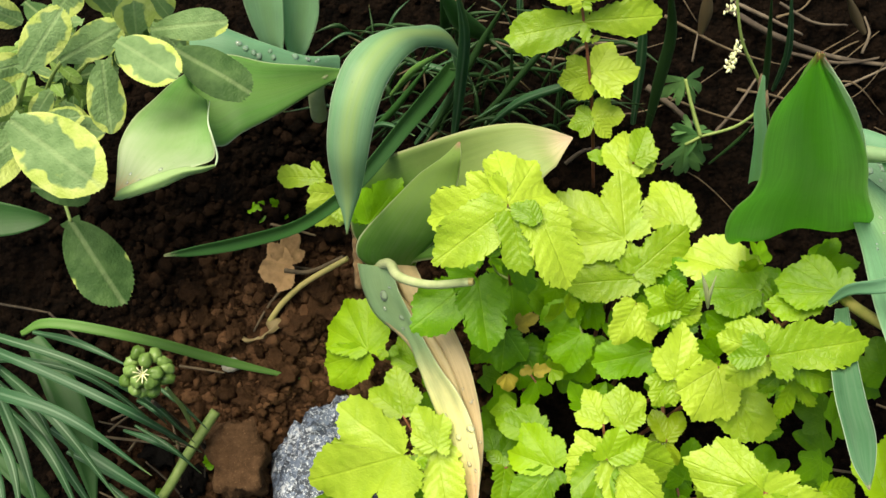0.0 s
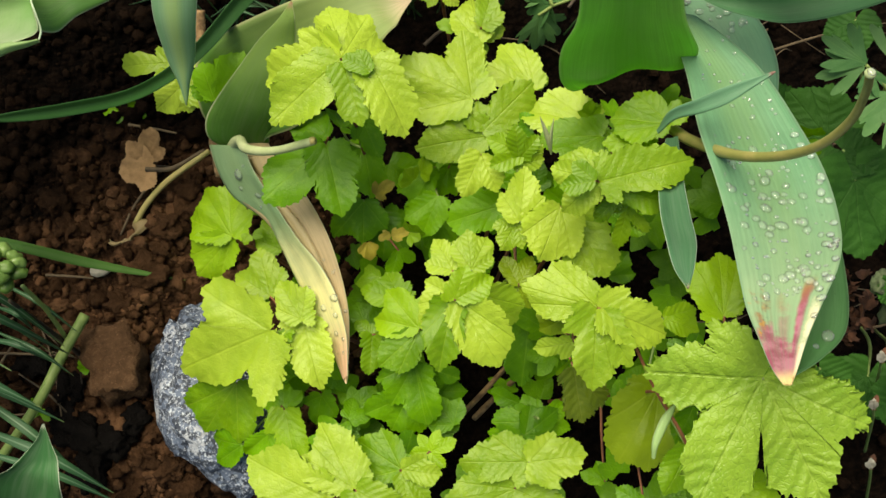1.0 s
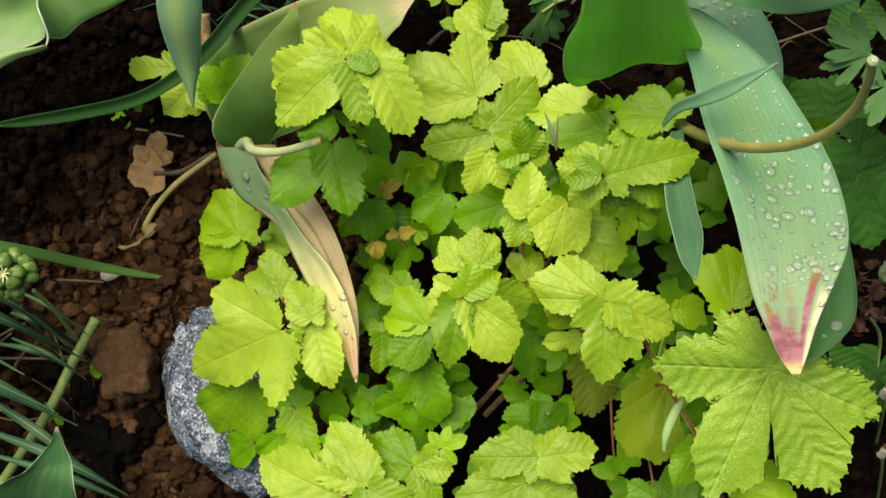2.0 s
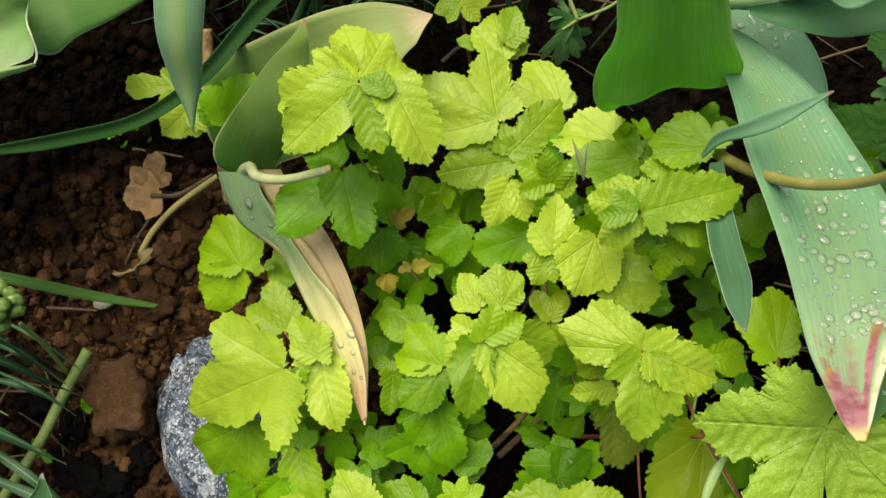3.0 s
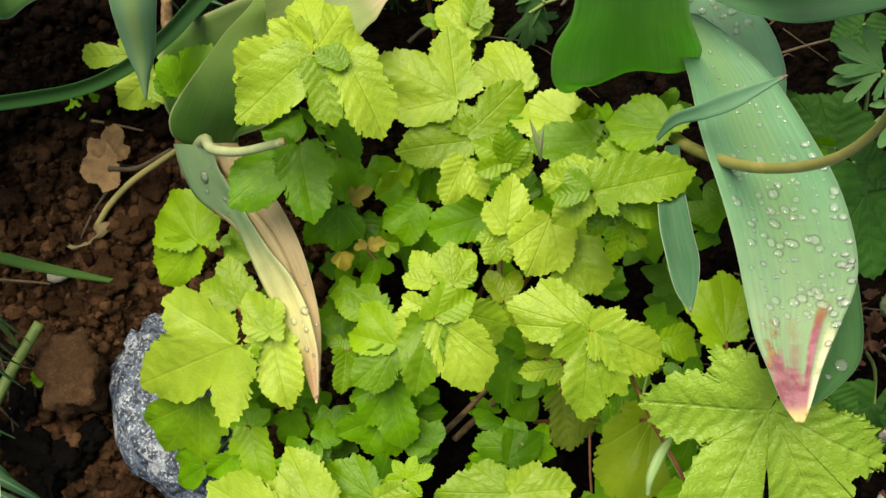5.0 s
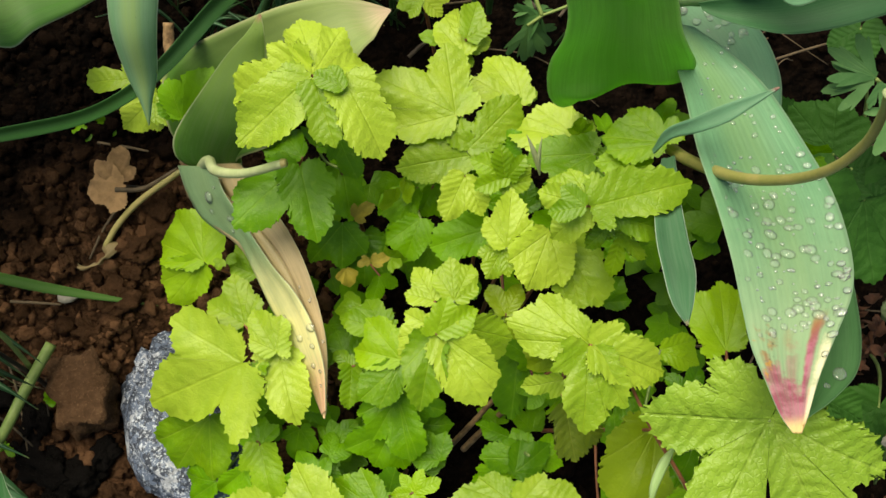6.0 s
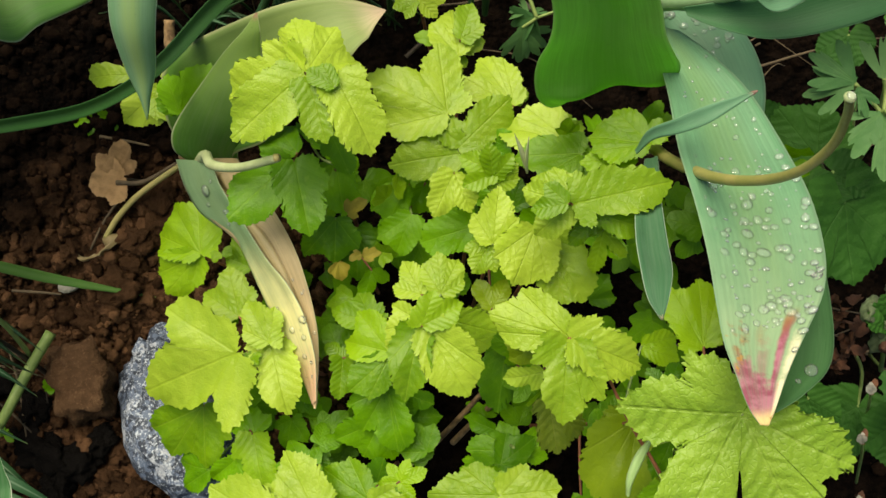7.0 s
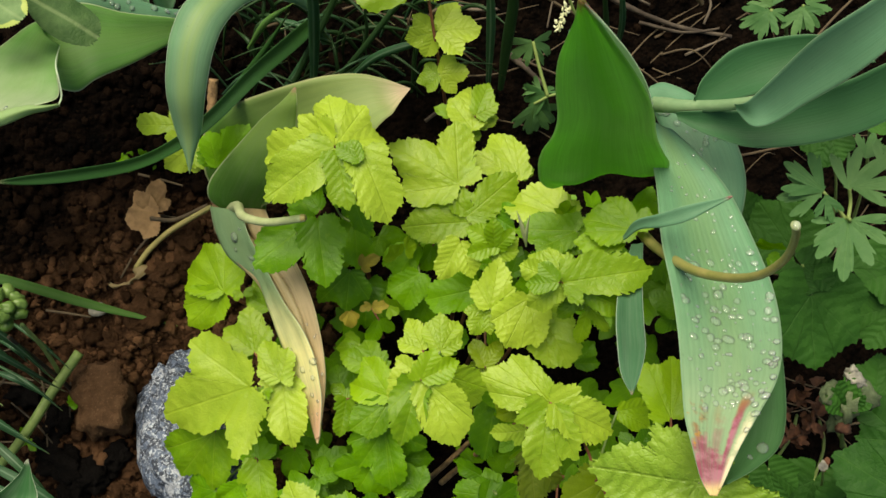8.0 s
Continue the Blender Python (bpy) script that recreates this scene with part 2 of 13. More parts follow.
def water_skin(name="water"):
    m, nt = shader(name)
    clear = nt.nodes.new("ShaderNodeBsdfTransparent")
    gloss = nt.nodes.new("ShaderNodeBsdfGlossy")
    gloss.inputs["Roughness"].default_value = 0.02
    # pale diffuse share painted in for the light that a drop gathers
    soft = nt.nodes.new("ShaderNodeBsdfDiffuse")
    soft.inputs["Color"].default_value = (0.85, 0.92, 0.86, 1)
    fres = nt.nodes.new("ShaderNodeFresnel")
    fres.inputs["IOR"].default_value = 1.33
    one, two = nt.nodes.new("ShaderNodeMixShader"), nt.nodes.new("ShaderNodeMixShader")
    one.inputs[0].default_value = 0.09
    nt.links.new(clear.outputs[0], one.inputs[1]), nt.links.new(soft.outputs[0], one.inputs[2])
    nt.links.new(fres.outputs[0], two.inputs[0]), nt.links.new(one.outputs[0], two.inputs[1]), nt.links.new(gloss.outputs[0], two.inputs[2])
    out = nt.nodes.new("ShaderNodeOutputMaterial")
    nt.links.new(two.outputs[0], out.inputs[0])
    return m


def sage_skin(name="sage_leaf", low=(0.115, 0.205, 0.075), high=(0.190, 0.300, 0.125), edge=(0.79, 0.86)):
    """A pebbled sage leaf, grey green with ragged yellow margins."""
    m, nt = shader(name)
    u, v, w = uv(nt)
    side = calc(nt, "ABSOLUTE", v)
    patch = calc(nt, "ADD", calc(nt, "ADD", calc(nt, "MULTIPLY", side, 1.75), calc(nt, "MULTIPLY", ramp(nt, u, 0.72, 1.0), 0.34)), calc(nt, "MULTIPLY", grain(nt, 75.0, 2.5, 0.5), 0.85))
    patch = calc(nt, "ADD", patch, calc(nt, "MULTIPLY", chance(nt), 0.14))
    mask = ramp(nt, patch, *edge)
    green = blend(nt, ramp(nt, grain(nt, 60.0, 3.0), 0.35, 0.65), low, high)
    gold = blend(nt, ramp(nt, grain(nt, 60.0, 3.0), 0.3, 0.7), (0.34, 0.44, 0.09), (0.52, 0.58, 0.20))
    col = blend(nt, mask, green, gold)
    pebble = cells(nt, 900.0, "SMOOTH_F1")
    net = calc(nt, "MINIMUM", calc(nt, "MULTIPLY", cells(nt, 520.0, "DISTANCE_TO_EDGE"), 3.0), 1.0)
    mid = ramp(nt, side, 0.035, 0.008)
    col = blend(nt, calc(nt, "MULTIPLY", mid, 0.25), col, (0.36, 0.46, 0.22))
    ph = calc(nt, "ABSOLUTE", calc(nt, "SUBTRACT", calc(nt, "FRACT", calc(nt, "MULTIPLY", calc(nt, "SUBTRACT", u, calc(nt, "MULTIPLY", side, 0.6)), 9.0)), 0.5))
    h = calc(nt, "ADD", calc(nt, "ADD", calc(nt, "MULTIPLY", net, 0.5), calc(nt, "MULTIPLY", pebble, -0.5)), calc(nt, "ADD", calc(nt, "MULTIPLY", mid, -1.0), calc(nt, "MULTIPLY", ph, -0.9)))
    finish(nt, col, 0.6, bump(nt, h, 0.30, 0.0010), 0.28, None, 0.2)
    return m


def dress(name="dry_leaf"):
    return plain(name, (0.14, 0.080, 0.034), (0.34, 0.205, 0.095), 140.0, 0.75, 0.5, None, 0.15)


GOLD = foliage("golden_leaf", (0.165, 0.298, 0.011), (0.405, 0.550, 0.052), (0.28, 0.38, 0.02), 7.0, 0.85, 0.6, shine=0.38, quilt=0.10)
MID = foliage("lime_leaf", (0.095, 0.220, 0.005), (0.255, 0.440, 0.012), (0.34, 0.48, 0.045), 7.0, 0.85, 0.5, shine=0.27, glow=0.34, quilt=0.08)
# greener inner leaves, partly darkened to carry the shrub's own shade
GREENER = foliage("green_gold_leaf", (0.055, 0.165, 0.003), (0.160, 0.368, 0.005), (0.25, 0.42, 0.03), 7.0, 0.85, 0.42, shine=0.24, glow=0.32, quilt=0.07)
YOUNG = foliage("young_leaf", (0.095, 0.215, 0.003), (0.230, 0.390, 0.012), (0.36, 0.50, 0.04), 7.0, 0.8, 0.42, quilt=0.13)
BRONZE = foliage("bronze_young_leaf", (0.060, 0.110, 0.006), (0.15, 0.205, 0.014), (0.26, 0.28, 0.05), 7.0, 0.8, 0.42, quilt=0.15)
OLIVE = foliage("olive_leaf", (0.085, 0.150, 0.003), (0.205, 0.300, 0.010), (0.28, 0.36, 0.03), 7.0, 0.85, 0.42, shine=0.3, glow=0.32, quilt=0.07)
BIG = foliage("big_quilted_leaf", (0.125, 0.275, 0.018), (0.275, 0.440, 0.042), (0.38, 0.52, 0.09), 9.0, 0.75, 1.0, quilt=0.20)
HEART = foliage("dark_leaf", (0.014, 0.062, 0.008), (0.038, 0.125, 0.017), (0.060, 0.15, 0.03), 6.0, 0.6, 0.7, 0.5, 0.15, 0.2, quilt=0.2)
CUT = foliage("cut_leaf", (0.055, 0.155, 0.048), (0.120, 0.245, 0.082), (0.15, 0.29, 0.08), 5.0, 0.9, 0.3, 0.45, 0.18, 0.32)
SAGE = sage_skin()
SAGELEAF = sage_skin("young_sage_leaf", (0.15, 0.27, 0.055), (0.29, 0.41, 0.12), (0.98, 1.06))
SAGEOLD = sage_skin("old_sage_leaf", (0.030, 0.080, 0.018), (0.070, 0.140, 0.040), (0.92, 1.02))
WET = blade_skin("wet_tulip_leaf", (0.090, 0.208, 0.108), (0.24, 0.38, 0.23), (0.150, 0.270, 0.105), 0.6, None, 2, 3, 0.05, 18.0, 0.18, 0.33, (0.26, 0.048, 0.095), pleat=0.5, fade=((0.235, 0.350, 0.195), 0.34, 0.70))
SLENDER = blade_skin("slender_tulip_leaf", (0.040, 0.112, 0.052), (0.42, 0.52, 0.40), (0.06, 0.15, 0.07), 0.3, (0.45, 0.3, 0.2), 0.985, 1.0, 0.07, 10.0, 0.2)
GLAUCOUS = blade_skin("glaucous_leaf", (0.080, 0.190, 0.104), (0.24, 0.37, 0.22), (0.1, 0.2, 0.1), 0.0, (0.35, 0.2, 0.2), 0.985, 1.0, 0.06, 16.0, 0.2)
BRIGHT = blade_skin("bright_tulip_leaf", (0.205, 0.435, 0.090), (0.34, 0.54, 0.20), (0.130, 0.35, 0.046), 0.6, (0.62, 0.20, 0.17), 0.84, 0.97, 0.05, 12.0, 0.62, 0.42, pleat=0.4)
PALE = blade_skin("pale_tulip_leaf", (0.075, 0.185, 0.028), (0.50, 0.52, 0.26), (0.16, 0.29, 0.05), 0.4, (0.74, 0.55, 0.40), 0.66, 1.0, 0.07, 16.0, 0.45, fade=((0.30, 0.39, 0.13), 0.24, 0.66))
PALEFRONT = blade_skin("pale_front_leaf", (0.085, 0.215, 0.032), (0.62, 0.66, 0.42), (0.10, 0.22, 0.05), 0.4, (0.60, 0.30, 0.24), 0.93, 1.0, 0.06, 16.0, 0.5, fade=((0.28, 0.42, 0.11), 0.2, 0.8), shine=0.2)
# fade: brightness of the cupped, sky-facing end painted as a paler green
CURLY = blade_skin("curly_tulip_leaf", (0.105, 0.255, 0.052), (0.48, 0.56, 0.34), (0.20, 0.36, 0.09), 0.4, (0.64, 0.30, 0.15), 0.82, 0.98, 0.05, 16.0, 0.38, fade=((0.37, 0.45, 0.28), 0.5, 0.82))
CURLEDGE = blade_skin("rolled_leaf_edge", (0.27, 0.39, 0.17), (0.46, 0.55, 0.34), (0.2, 0.36, 0.09), 0.3, None, 2, 3, 0.1, 16.0, 0.38)
# pale leaf margin, with sunlit brightness put into its colour as well
RIM = blade_skin("pale_leaf_rim", (0.42, 0.56, 0.36), (0.60, 0.70, 0.52), (0.3, 0.4, 0.3), 0.0, (0.5, 0.14, 0.12), 0.75, 1.0, 0.2, 6.0, 0.4)
SPROUT = blade_skin("sprout_leaf", (0.24, 0.42, 0.25), (0.42, 0.58, 0.40), (0.28, 0.48, 0.2), 0.4, None, 2, 3, 0.08, 16.0, 0.66)
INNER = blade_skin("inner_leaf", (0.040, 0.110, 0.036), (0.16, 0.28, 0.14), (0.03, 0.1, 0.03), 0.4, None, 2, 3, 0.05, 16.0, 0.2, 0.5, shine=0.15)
# darker copy of the glaucous leaf, shade painted into its green
COOL = blade_skin("shade_toned_tulip_leaf", (0.026, 0.092, 0.034), (0.10, 0.21, 0.11), (0.026, 0.09, 0.03), 0.3, None, 2, 3, 0.05, 16.0, 0.2, 0.45, shine=0.2)
STRIPED = blade_skin("striped_tulip_leaf", (0.115, 0.235, 0.120), (0.56, 0.66, 0.50), (0.28, 0.40, 0.13), 0.7, (0.14, 0.19, 0.06), 0.95, 0.99, 0.045, 14.0, 0.3)
WITHERED = blade_skin("withered_tulip_leaf", (0.42, 0.33, 0.185), (0.60, 0.54, 0.32), (0.42, 0.40, 0.20), 0.25, (0.86, 0.64, 0.38), 0.45, 0.85, 0.05, 12.0, 0.38, 0.4)
FOLD = blade_skin("folded_tulip_leaf", (0.165, 0.270, 0.135), (0.50, 0.58, 0.38), (0.24, 0.34, 0.15), 0.3, (0.84, 0.50, 0.34), 0.80, 0.98, 0.06, 12.0, 0.38, 0.35, fade=((0.82, 0.76, 0.36), 0.38, 0.70))
DEEP = blade_skin("deep_green_leaf", (0.014, 0.055, 0.010), (0.045, 0.12, 0.04), (0.035, 0.10, 0.025), 0.3, (0.35, 0.36, 0.2), 0.97, 1.0, 0.08, 8.0, 0.15)
STRAP = blade_skin("strap_leaf", (0.018, 0.064, 0.024), (0.08, 0.17, 0.08), (0.17, 0.27, 0.17), 0.55, (0.22, 0.28, 0.1), 0.96, 1.0, 0.1, 6.0, 0.2, stripe_from=0.38, stripe_to=0.12)
LINED = blade_skin("lined_strap_leaf", (0.016, 0.056, 0.018), (0.06, 0.15, 0.06), (0.19, 0.28, 0.18), 0.7, (0.2, 0.24, 0.08), 0.95, 1.0, 0.1, 5.0, 0.15, stripe_from=0.34, stripe_to=0.12)
LONGSTRAP = blade_skin("long_strap_leaf", (0.075, 0.175, 0.035), (0.15, 0.28, 0.09), (0.16, 0.28, 0.09), 0.4, (0.2, 0.26, 0.06), 0.95, 1.0, 0.1, 6.0, 0.25)
EDGELEAF = blade_skin("white_edged_leaf", (0.030, 0.105, 0.032), (0.62, 0.66, 0.52), (0.04, 0.12, 0.04), 0.3, (0.6, 0.6, 0.45), 0.93, 1.0, 0.05, 10.0, 0.2, 0.35)
GRASS = blade_skin("grass_leaf", (0.013, 0.038, 0.010), (0.04, 0.09, 0.03), (0.1, 0.2, 0.1), 0.0, (0.16, 0.14, 0.06), 0.93, 1.0, 0.1, 5.0, 0.15)
RUST = plain("rusty_leaf", (0.16, 0.14, 0.012), (0.36, 0.29, 0.03), 160.0, 0.6, 0.6, None, 0.25)
DEADSTEM = plain("dead_stem", (0.036, 0.026, 0.018), (0.135, 0.105, 0.075), 70.0, 0.8, 0.7, (1, 1, 0.15))
TIPBROWN = plain("withered_tip", (0.10, 0.055, 0.045), (0.26, 0.15, 0.115), 300.0, 0.6, 0.5)
DRYB = blade_skin("curled_dry_leaf", (0.20, 0.15, 0.07), (0.32, 0.26, 0.14), (0.3, 0.2, 0.1))
STRAWB = blade_skin("straw_leaf", (0.07, 0.052, 0.028), (0.11, 0.085, 0.05), (0.3, 0.2, 0.1))
STRAW = plain("straw", (0.018, 0.0125, 0.0072), (0.115, 0.082, 0.046), 60.0, 0.8, 0.7, (1, 1, 0.12))
STALK = plain("dry_stalk", (0.06, 0.033, 0.015), (0.32, 0.20, 0.095), 240.0, 0.8, 1.0, (1, 1, 0.06))
DRY = dress()
TWIG = plain("red_twig", (0.10, 0.035, 0.018), (0.24, 0.085, 0.04), 160.0, 0.55, 0.5)
GREENWOOD = plain("green_stem", (0.13, 0.20, 0.05), (0.26, 0.34, 0.10), 120.0, 0.45, 0.3, None, 0.1)
BLUESTEM = plain("blue_green_stem", (0.16, 0.27, 0.13), (0.29, 0.40, 0.22), 90.0, 0.45, 0.4, None, 0.1)
PALESTEM = plain("pale_stem", (0.30, 0.36, 0.17), (0.46, 0.50, 0.28), 90.0, 0.45, 0.3, None, 0.1)
BROWNSTEM = plain("tan_stem", (0.21, 0.21, 0.06), (0.36, 0.29, 0.11), 70.0, 0.4, 0.3)
POD = plain("green_pod", (0.075, 0.15, 0.025), (0.21, 0.33, 0.09), 130.0, 0.25, 0.4, None, 0.25)
FUZZ = plain("fuzzy_pod", (0.035, 0.060, 0.025), (0.11, 0.14, 0.07), 200.0, 0.8, 0.9)
BROWNBIT = plain("brown_litter", (0.040, 0.015, 0.007), (0.12, 0.048, 0.024), 150.0, 0.8, 0.8)
PETAL = plain("faded_petal", (0.22, 0.21, 0.17), (0.46, 0.44, 0.37), 160.0, 0.6, 0.5, None, 0.2)
CREAM = plain("cream_anther", (0.50, 0.52, 0.26), (0.78, 0.76, 0.50), 300.0, 0.6, 0.5)
SOIL, CLOD, GRANITE, WATER = soil_skin(), clod_skin(), granite_skin(), water_skin()
PALECLOD = clod_skin("pale_earth", (0.055, 0.030, 0.016), (0.21, 0.120, 0.066), None)
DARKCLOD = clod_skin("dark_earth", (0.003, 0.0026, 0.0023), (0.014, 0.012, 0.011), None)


# ---- builders ----
def mesh(name, verts, faces, mat, coords=None, smooth=True):
    me = bpy.data.meshes.new(name)
    me.from_pydata([tuple(map(float, p)) for p in verts], [], faces)
    me.materials.append(mat)
    if smooth:
        me.polygons.foreach_set("use_smooth", [True] * len(me.polygons))
    if coords is not None:
        layer = me.uv_layers.new(name="UVMap")
        idx = np.empty(len(me.loops), dtype=np.int32)
        me.loops.foreach_get("vertex_index", idx)
        layer.data.foreach_set("uv", np.asarray(coords, dtype=np.float32)[idx].ravel())
    me.update()
    return me


def thing(name, at, label, category, group="", kind=""):
    ob = new(name)
    ob.location = at
    return tagged(ob, label, category, group, kind)


def held(name, me, parent, label="", m=None):
    """A mesh given in world places (or at the pose m) as a part of its parent."""
    ob = new(name, me)
    ob.parent = parent
    root = parent
    off = Vector((0, 0, 0))
    while root is not None:
        off += root.location
        root = root.parent
    m = m or Matrix()
    ob.matrix_basis = Matrix.Translation(-off) @ m
    if label:
        ob["label"] = label
    return ob


def alone(name, me, label, category, at=(0, 0, 0), group="", kind=""):
    ob = new(name, me)
    ob.location = at
    return tagged(ob, label, category, group, kind)


def grid_faces(nu, nv, flip=False, start=0):
    f = []
    for i in range(nu - 1):
        for j in range(nv - 1):
            a = start + i * nv + j
            q = (a, a + nv, a + nv + 1, a + 1)
            f.append(q[::-1] if flip else q)
    return f


def spline(points, n):
    """A smooth curve through the points."""
    p = np.array(points, float)
    k = len(p)
    if k == 2:
        s = np.linspace(0, 1, n)[:, None]
        return p[0] * (1 - s) + p[1] * s
    e = np.vstack([2 * p[0] - p[1], p, 2 * p[-1] - p[-2]])
    out = []
    for s in np.linspace(0, k - 1 - 1e-9, n):
        i = int(s)
        t = s - i
        a, b, c, d = e[i], e[i + 1], e[i + 2], e[i + 3]
        out.append(0.5 * (2 * b + (c - a) * t + (2 * a - 5 * b + 4 * c - d) * t * t + (3 * b - a - 3 * c + d) * t ** 3))
    return np.array(out)


def leaf_mesh(mat, lobes, length, tooth=0.05, teeth=22, cup=0.1, droop=0.15, ruffle=0.03, seed=0, spread=100.0, point=0.1, na=170, nr=9, notch=0.10):
    """A broad leaf in its own space: y runs from the stalk to the tip, z is its upper side.
    lobes: rows of (degrees from the midrib, length, slimness)."""
    rng = np.random.default_rng(seed)
    a = np.radians(np.linspace(-spread, spread, na))
    r = np.full(na, 0.0)
    for deg, size, slim in lobes:
        d = a - np.radians(deg)
        q = size * np.maximum(np.cos(np.clip(d, -1.57, 1.57)), 0) ** slim
        q += size * point * np.exp(-(d / 0.16) ** 2)
        r = np.maximum(r, q)
    r = np.maximum(r, notch)
    ph = rng.random() * 6
    turn = a * teeth * 0.45 + ph
    saw = turn - np.floor(turn)
    wave = np.where(saw < 0.3, 1 - saw / 0.3, (saw - 0.3) / 0.7) ** 0.8
    wave = np.where(a < 0, wave[::-1], wave)
    coarse = np.abs(np.sin(a * teeth * 0.13 + ph * 1.7)) ** 0.7
    r *= 1 - tooth * wave - tooth * 0.9 * coarse + 0.02 * np.sin(a * 4 + ph) + 0.004 * rng.standard_normal(na)
    u = np.linspace(0.0, 1.0, nr)[1:] ** 0.9
    R = u[:, None] * r[None, :]
    X, Y = R * np.sin(a), R * np.cos(a)
    centre = np.array([math.radians(l[0]) for l in lobes])
    main = centre[:3]
    near = np.abs(a[:, None] - main[None, :]).argmin(1)
    rel = a - centre[near]
    along, across = R * np.cos(rel), R * np.sin(rel)
    k1, k2 = rng.random(2) * 6
    soft = np.sqrt(X ** 2 + 0.03) - 0.17
    fold = np.sqrt(across ** 2 + 0.004) - 0.06
    Z = cup * 0.7 * soft + cup * 0.30 * fold - droop * Y ** 2 + ruffle * np.sin(a * 3.2 + k1) * R ** 2 + ruffle * 0.7 * np.sin(a * 7.1 + k2) * R ** 3
    Z += 0.02 * np.sin(X * 9 + k1) * np.sin(Y * 8 + k2)
    verts = [(0, 0, 0)] + [(x * length, y * length, z * length) for x, y, z in zip(X.ravel(), Y.ravel(), Z.ravel())]
    coords = [(0, 0)] + list(zip(along.ravel(), across.ravel()))
    faces = [(0, 1 + j + 1, 1 + j) for j in range(na - 1)] + grid_faces(nr - 1, na, True, 1)
    return mesh("leaf", verts, faces, mat, coords)


def lobed_mesh(mat, lobes, length, tooth=0.052, cup=0.18, seed=0, na=250, nr=13, blunt=3.6, slit=None):
    """A lobed, saw-edged leaf in its own space: y runs from the stalk outwards, z is its upper side.
    lobes: rows of (degrees from y, length, slimness, rise of the tip)."""
    rng = np.random.default_rng(seed)
    spread = min(176.0, max(abs(l[0]) for l in lobes) + 62.0)
    a = np.radians(np.linspace(-spread, spread, na))
    total = np.zeros(na)
    for deg, size, slim, rise in lobes:
        d = np.abs(a - np.radians(deg))
        q = size * np.cos(np.clip(d, 0, 1.55)) * (0.22 + 0.78 * np.exp(-(d * math.sqrt(slim) / 1.08) ** blunt)) * (0.87 + 0.13 * np.exp(-d / 0.13))
        total += q ** 14
    r = np.maximum(total ** (1 / 14), 0.05)
    if slit is not None:
        r *= 1 - 0.5 * np.exp(-((a - np.radians(slit)) / 0.045) ** 2)
    r *= 1 + 0.035 * np.sin(a * 5 + rng.random() * 6) + 0.02 * np.sin(a * 11 + rng.random() * 6)
    edge = np.stack([r * np.sin(a), r * np.cos(a)], 1)
    step = np.linalg.norm(np.diff(edge, axis=0), axis=1)
    arc = np.concatenate([[0], np.cumsum(step)])
    tips = [arc[np.abs(a - np.radians(l[0])).argmin()] for l in lobes]
    gap = np.abs(arc[:, None] - np.array(tips)[None]).min(1)
    warp = gap + 0.012 * np.sin(arc * 23 + rng.random() * 6)
    big, small = warp * (8.5 + 2.5 * rng.random()), warp * (21 + 5 * rng.random())
    wave = lambda p: np.where(p % 1 < 0.25, (p % 1) / 0.25, (1 - p % 1) / 0.75)
    teeth = tooth * (0.62 * wave(big) + 0.40 * wave(small)) * (0.7 + 0.6 * rng.random(na).cumsum() % 0.6) - tooth * 0.5
    out = np.gradient(edge, axis=0)
    out = np.stack([-out[:, 1], out[:, 0]], 1)
    out /= np.linalg.norm(out, axis=1)[:, None] + 1e-9
    out *= np.sign((out * edge).sum(1))[:, None]
    u = np.linspace(0.0, 1.0, nr)[1:] ** 0.85
    P = u[:, None, None] * edge[None] + (u ** 7)[:, None, None] * (out * teeth[:, None])[None]
    X, Y = P[..., 0], P[..., 1]
    R = np.hypot(X, Y)
    angle = np.arctan2(X, Y)
    angle = np.where(np.abs(angle - a[None]) > 3, a[None], angle)
    mids = np.array([math.radians(l[0]) for l in lobes])
    near = np.abs(a[:, None] - np.where([l[1] > 0.62 for l in lobes], mids, 9.0)[None]).argmin(1)
    rel = angle - mids[near][None]
    along, across = R * np.cos(rel), R * np.sin(rel)
    pull = np.exp(-(np.abs(angle[..., None] - mids[None, None]) / 0.33) ** 2) + 1e-6
    rise = (pull * np.array([l[3] for l in lobes])).sum(-1) / pull.sum(-1)
    k = rng.random(4) * 6
    fold = np.minimum(np.sqrt(across ** 2 + 0.008) - 0.09, 0.22)
    Z = rise * R ** 1.6 + cup * 0.7 * fold + cup * 0.14 * np.sin(np.clip(R, 0, 1) * 3.14) - 0.22 * np.clip(R - 0.5, 0, 1) ** 2
    Z += 0.050 * np.sin(angle * 4.1 + k[0]) * R ** 2 + 0.036 * np.sin(angle * 9.3 + k[1]) * R ** 3 + 0.016 * np.sin(angle * 17 + k[2]) * R ** 4
    ph = (along - np.abs(across) * 0.85) * 7.5 + 0.3 * np.sin(k[3] + along * 5)
    Z += 0.0065 * np.sqrt(np.abs(np.sin(ph * 3.1416))) * np.clip(np.abs(across) * 12, 0, 1) * np.clip(R * 3, 0, 1)
    Z += 0.022 * np.sin(X * 8 + k[2]) * np.sin(Y * 7 + k[3])
    verts = [(0, 0, 0)] + [(x * length, y * length, z * length) for x, y, z in zip(X.ravel(), Y.ravel(), Z.ravel())]
    coords = [(0, 0)] + list(zip(along.ravel(), across.ravel()))
    faces = [(0, 1 + j + 1, 1 + j) for j in range(na - 1)] + grid_faces(nr - 1, na, True, 1)
    return mesh("leaf", verts, faces, mat, coords)


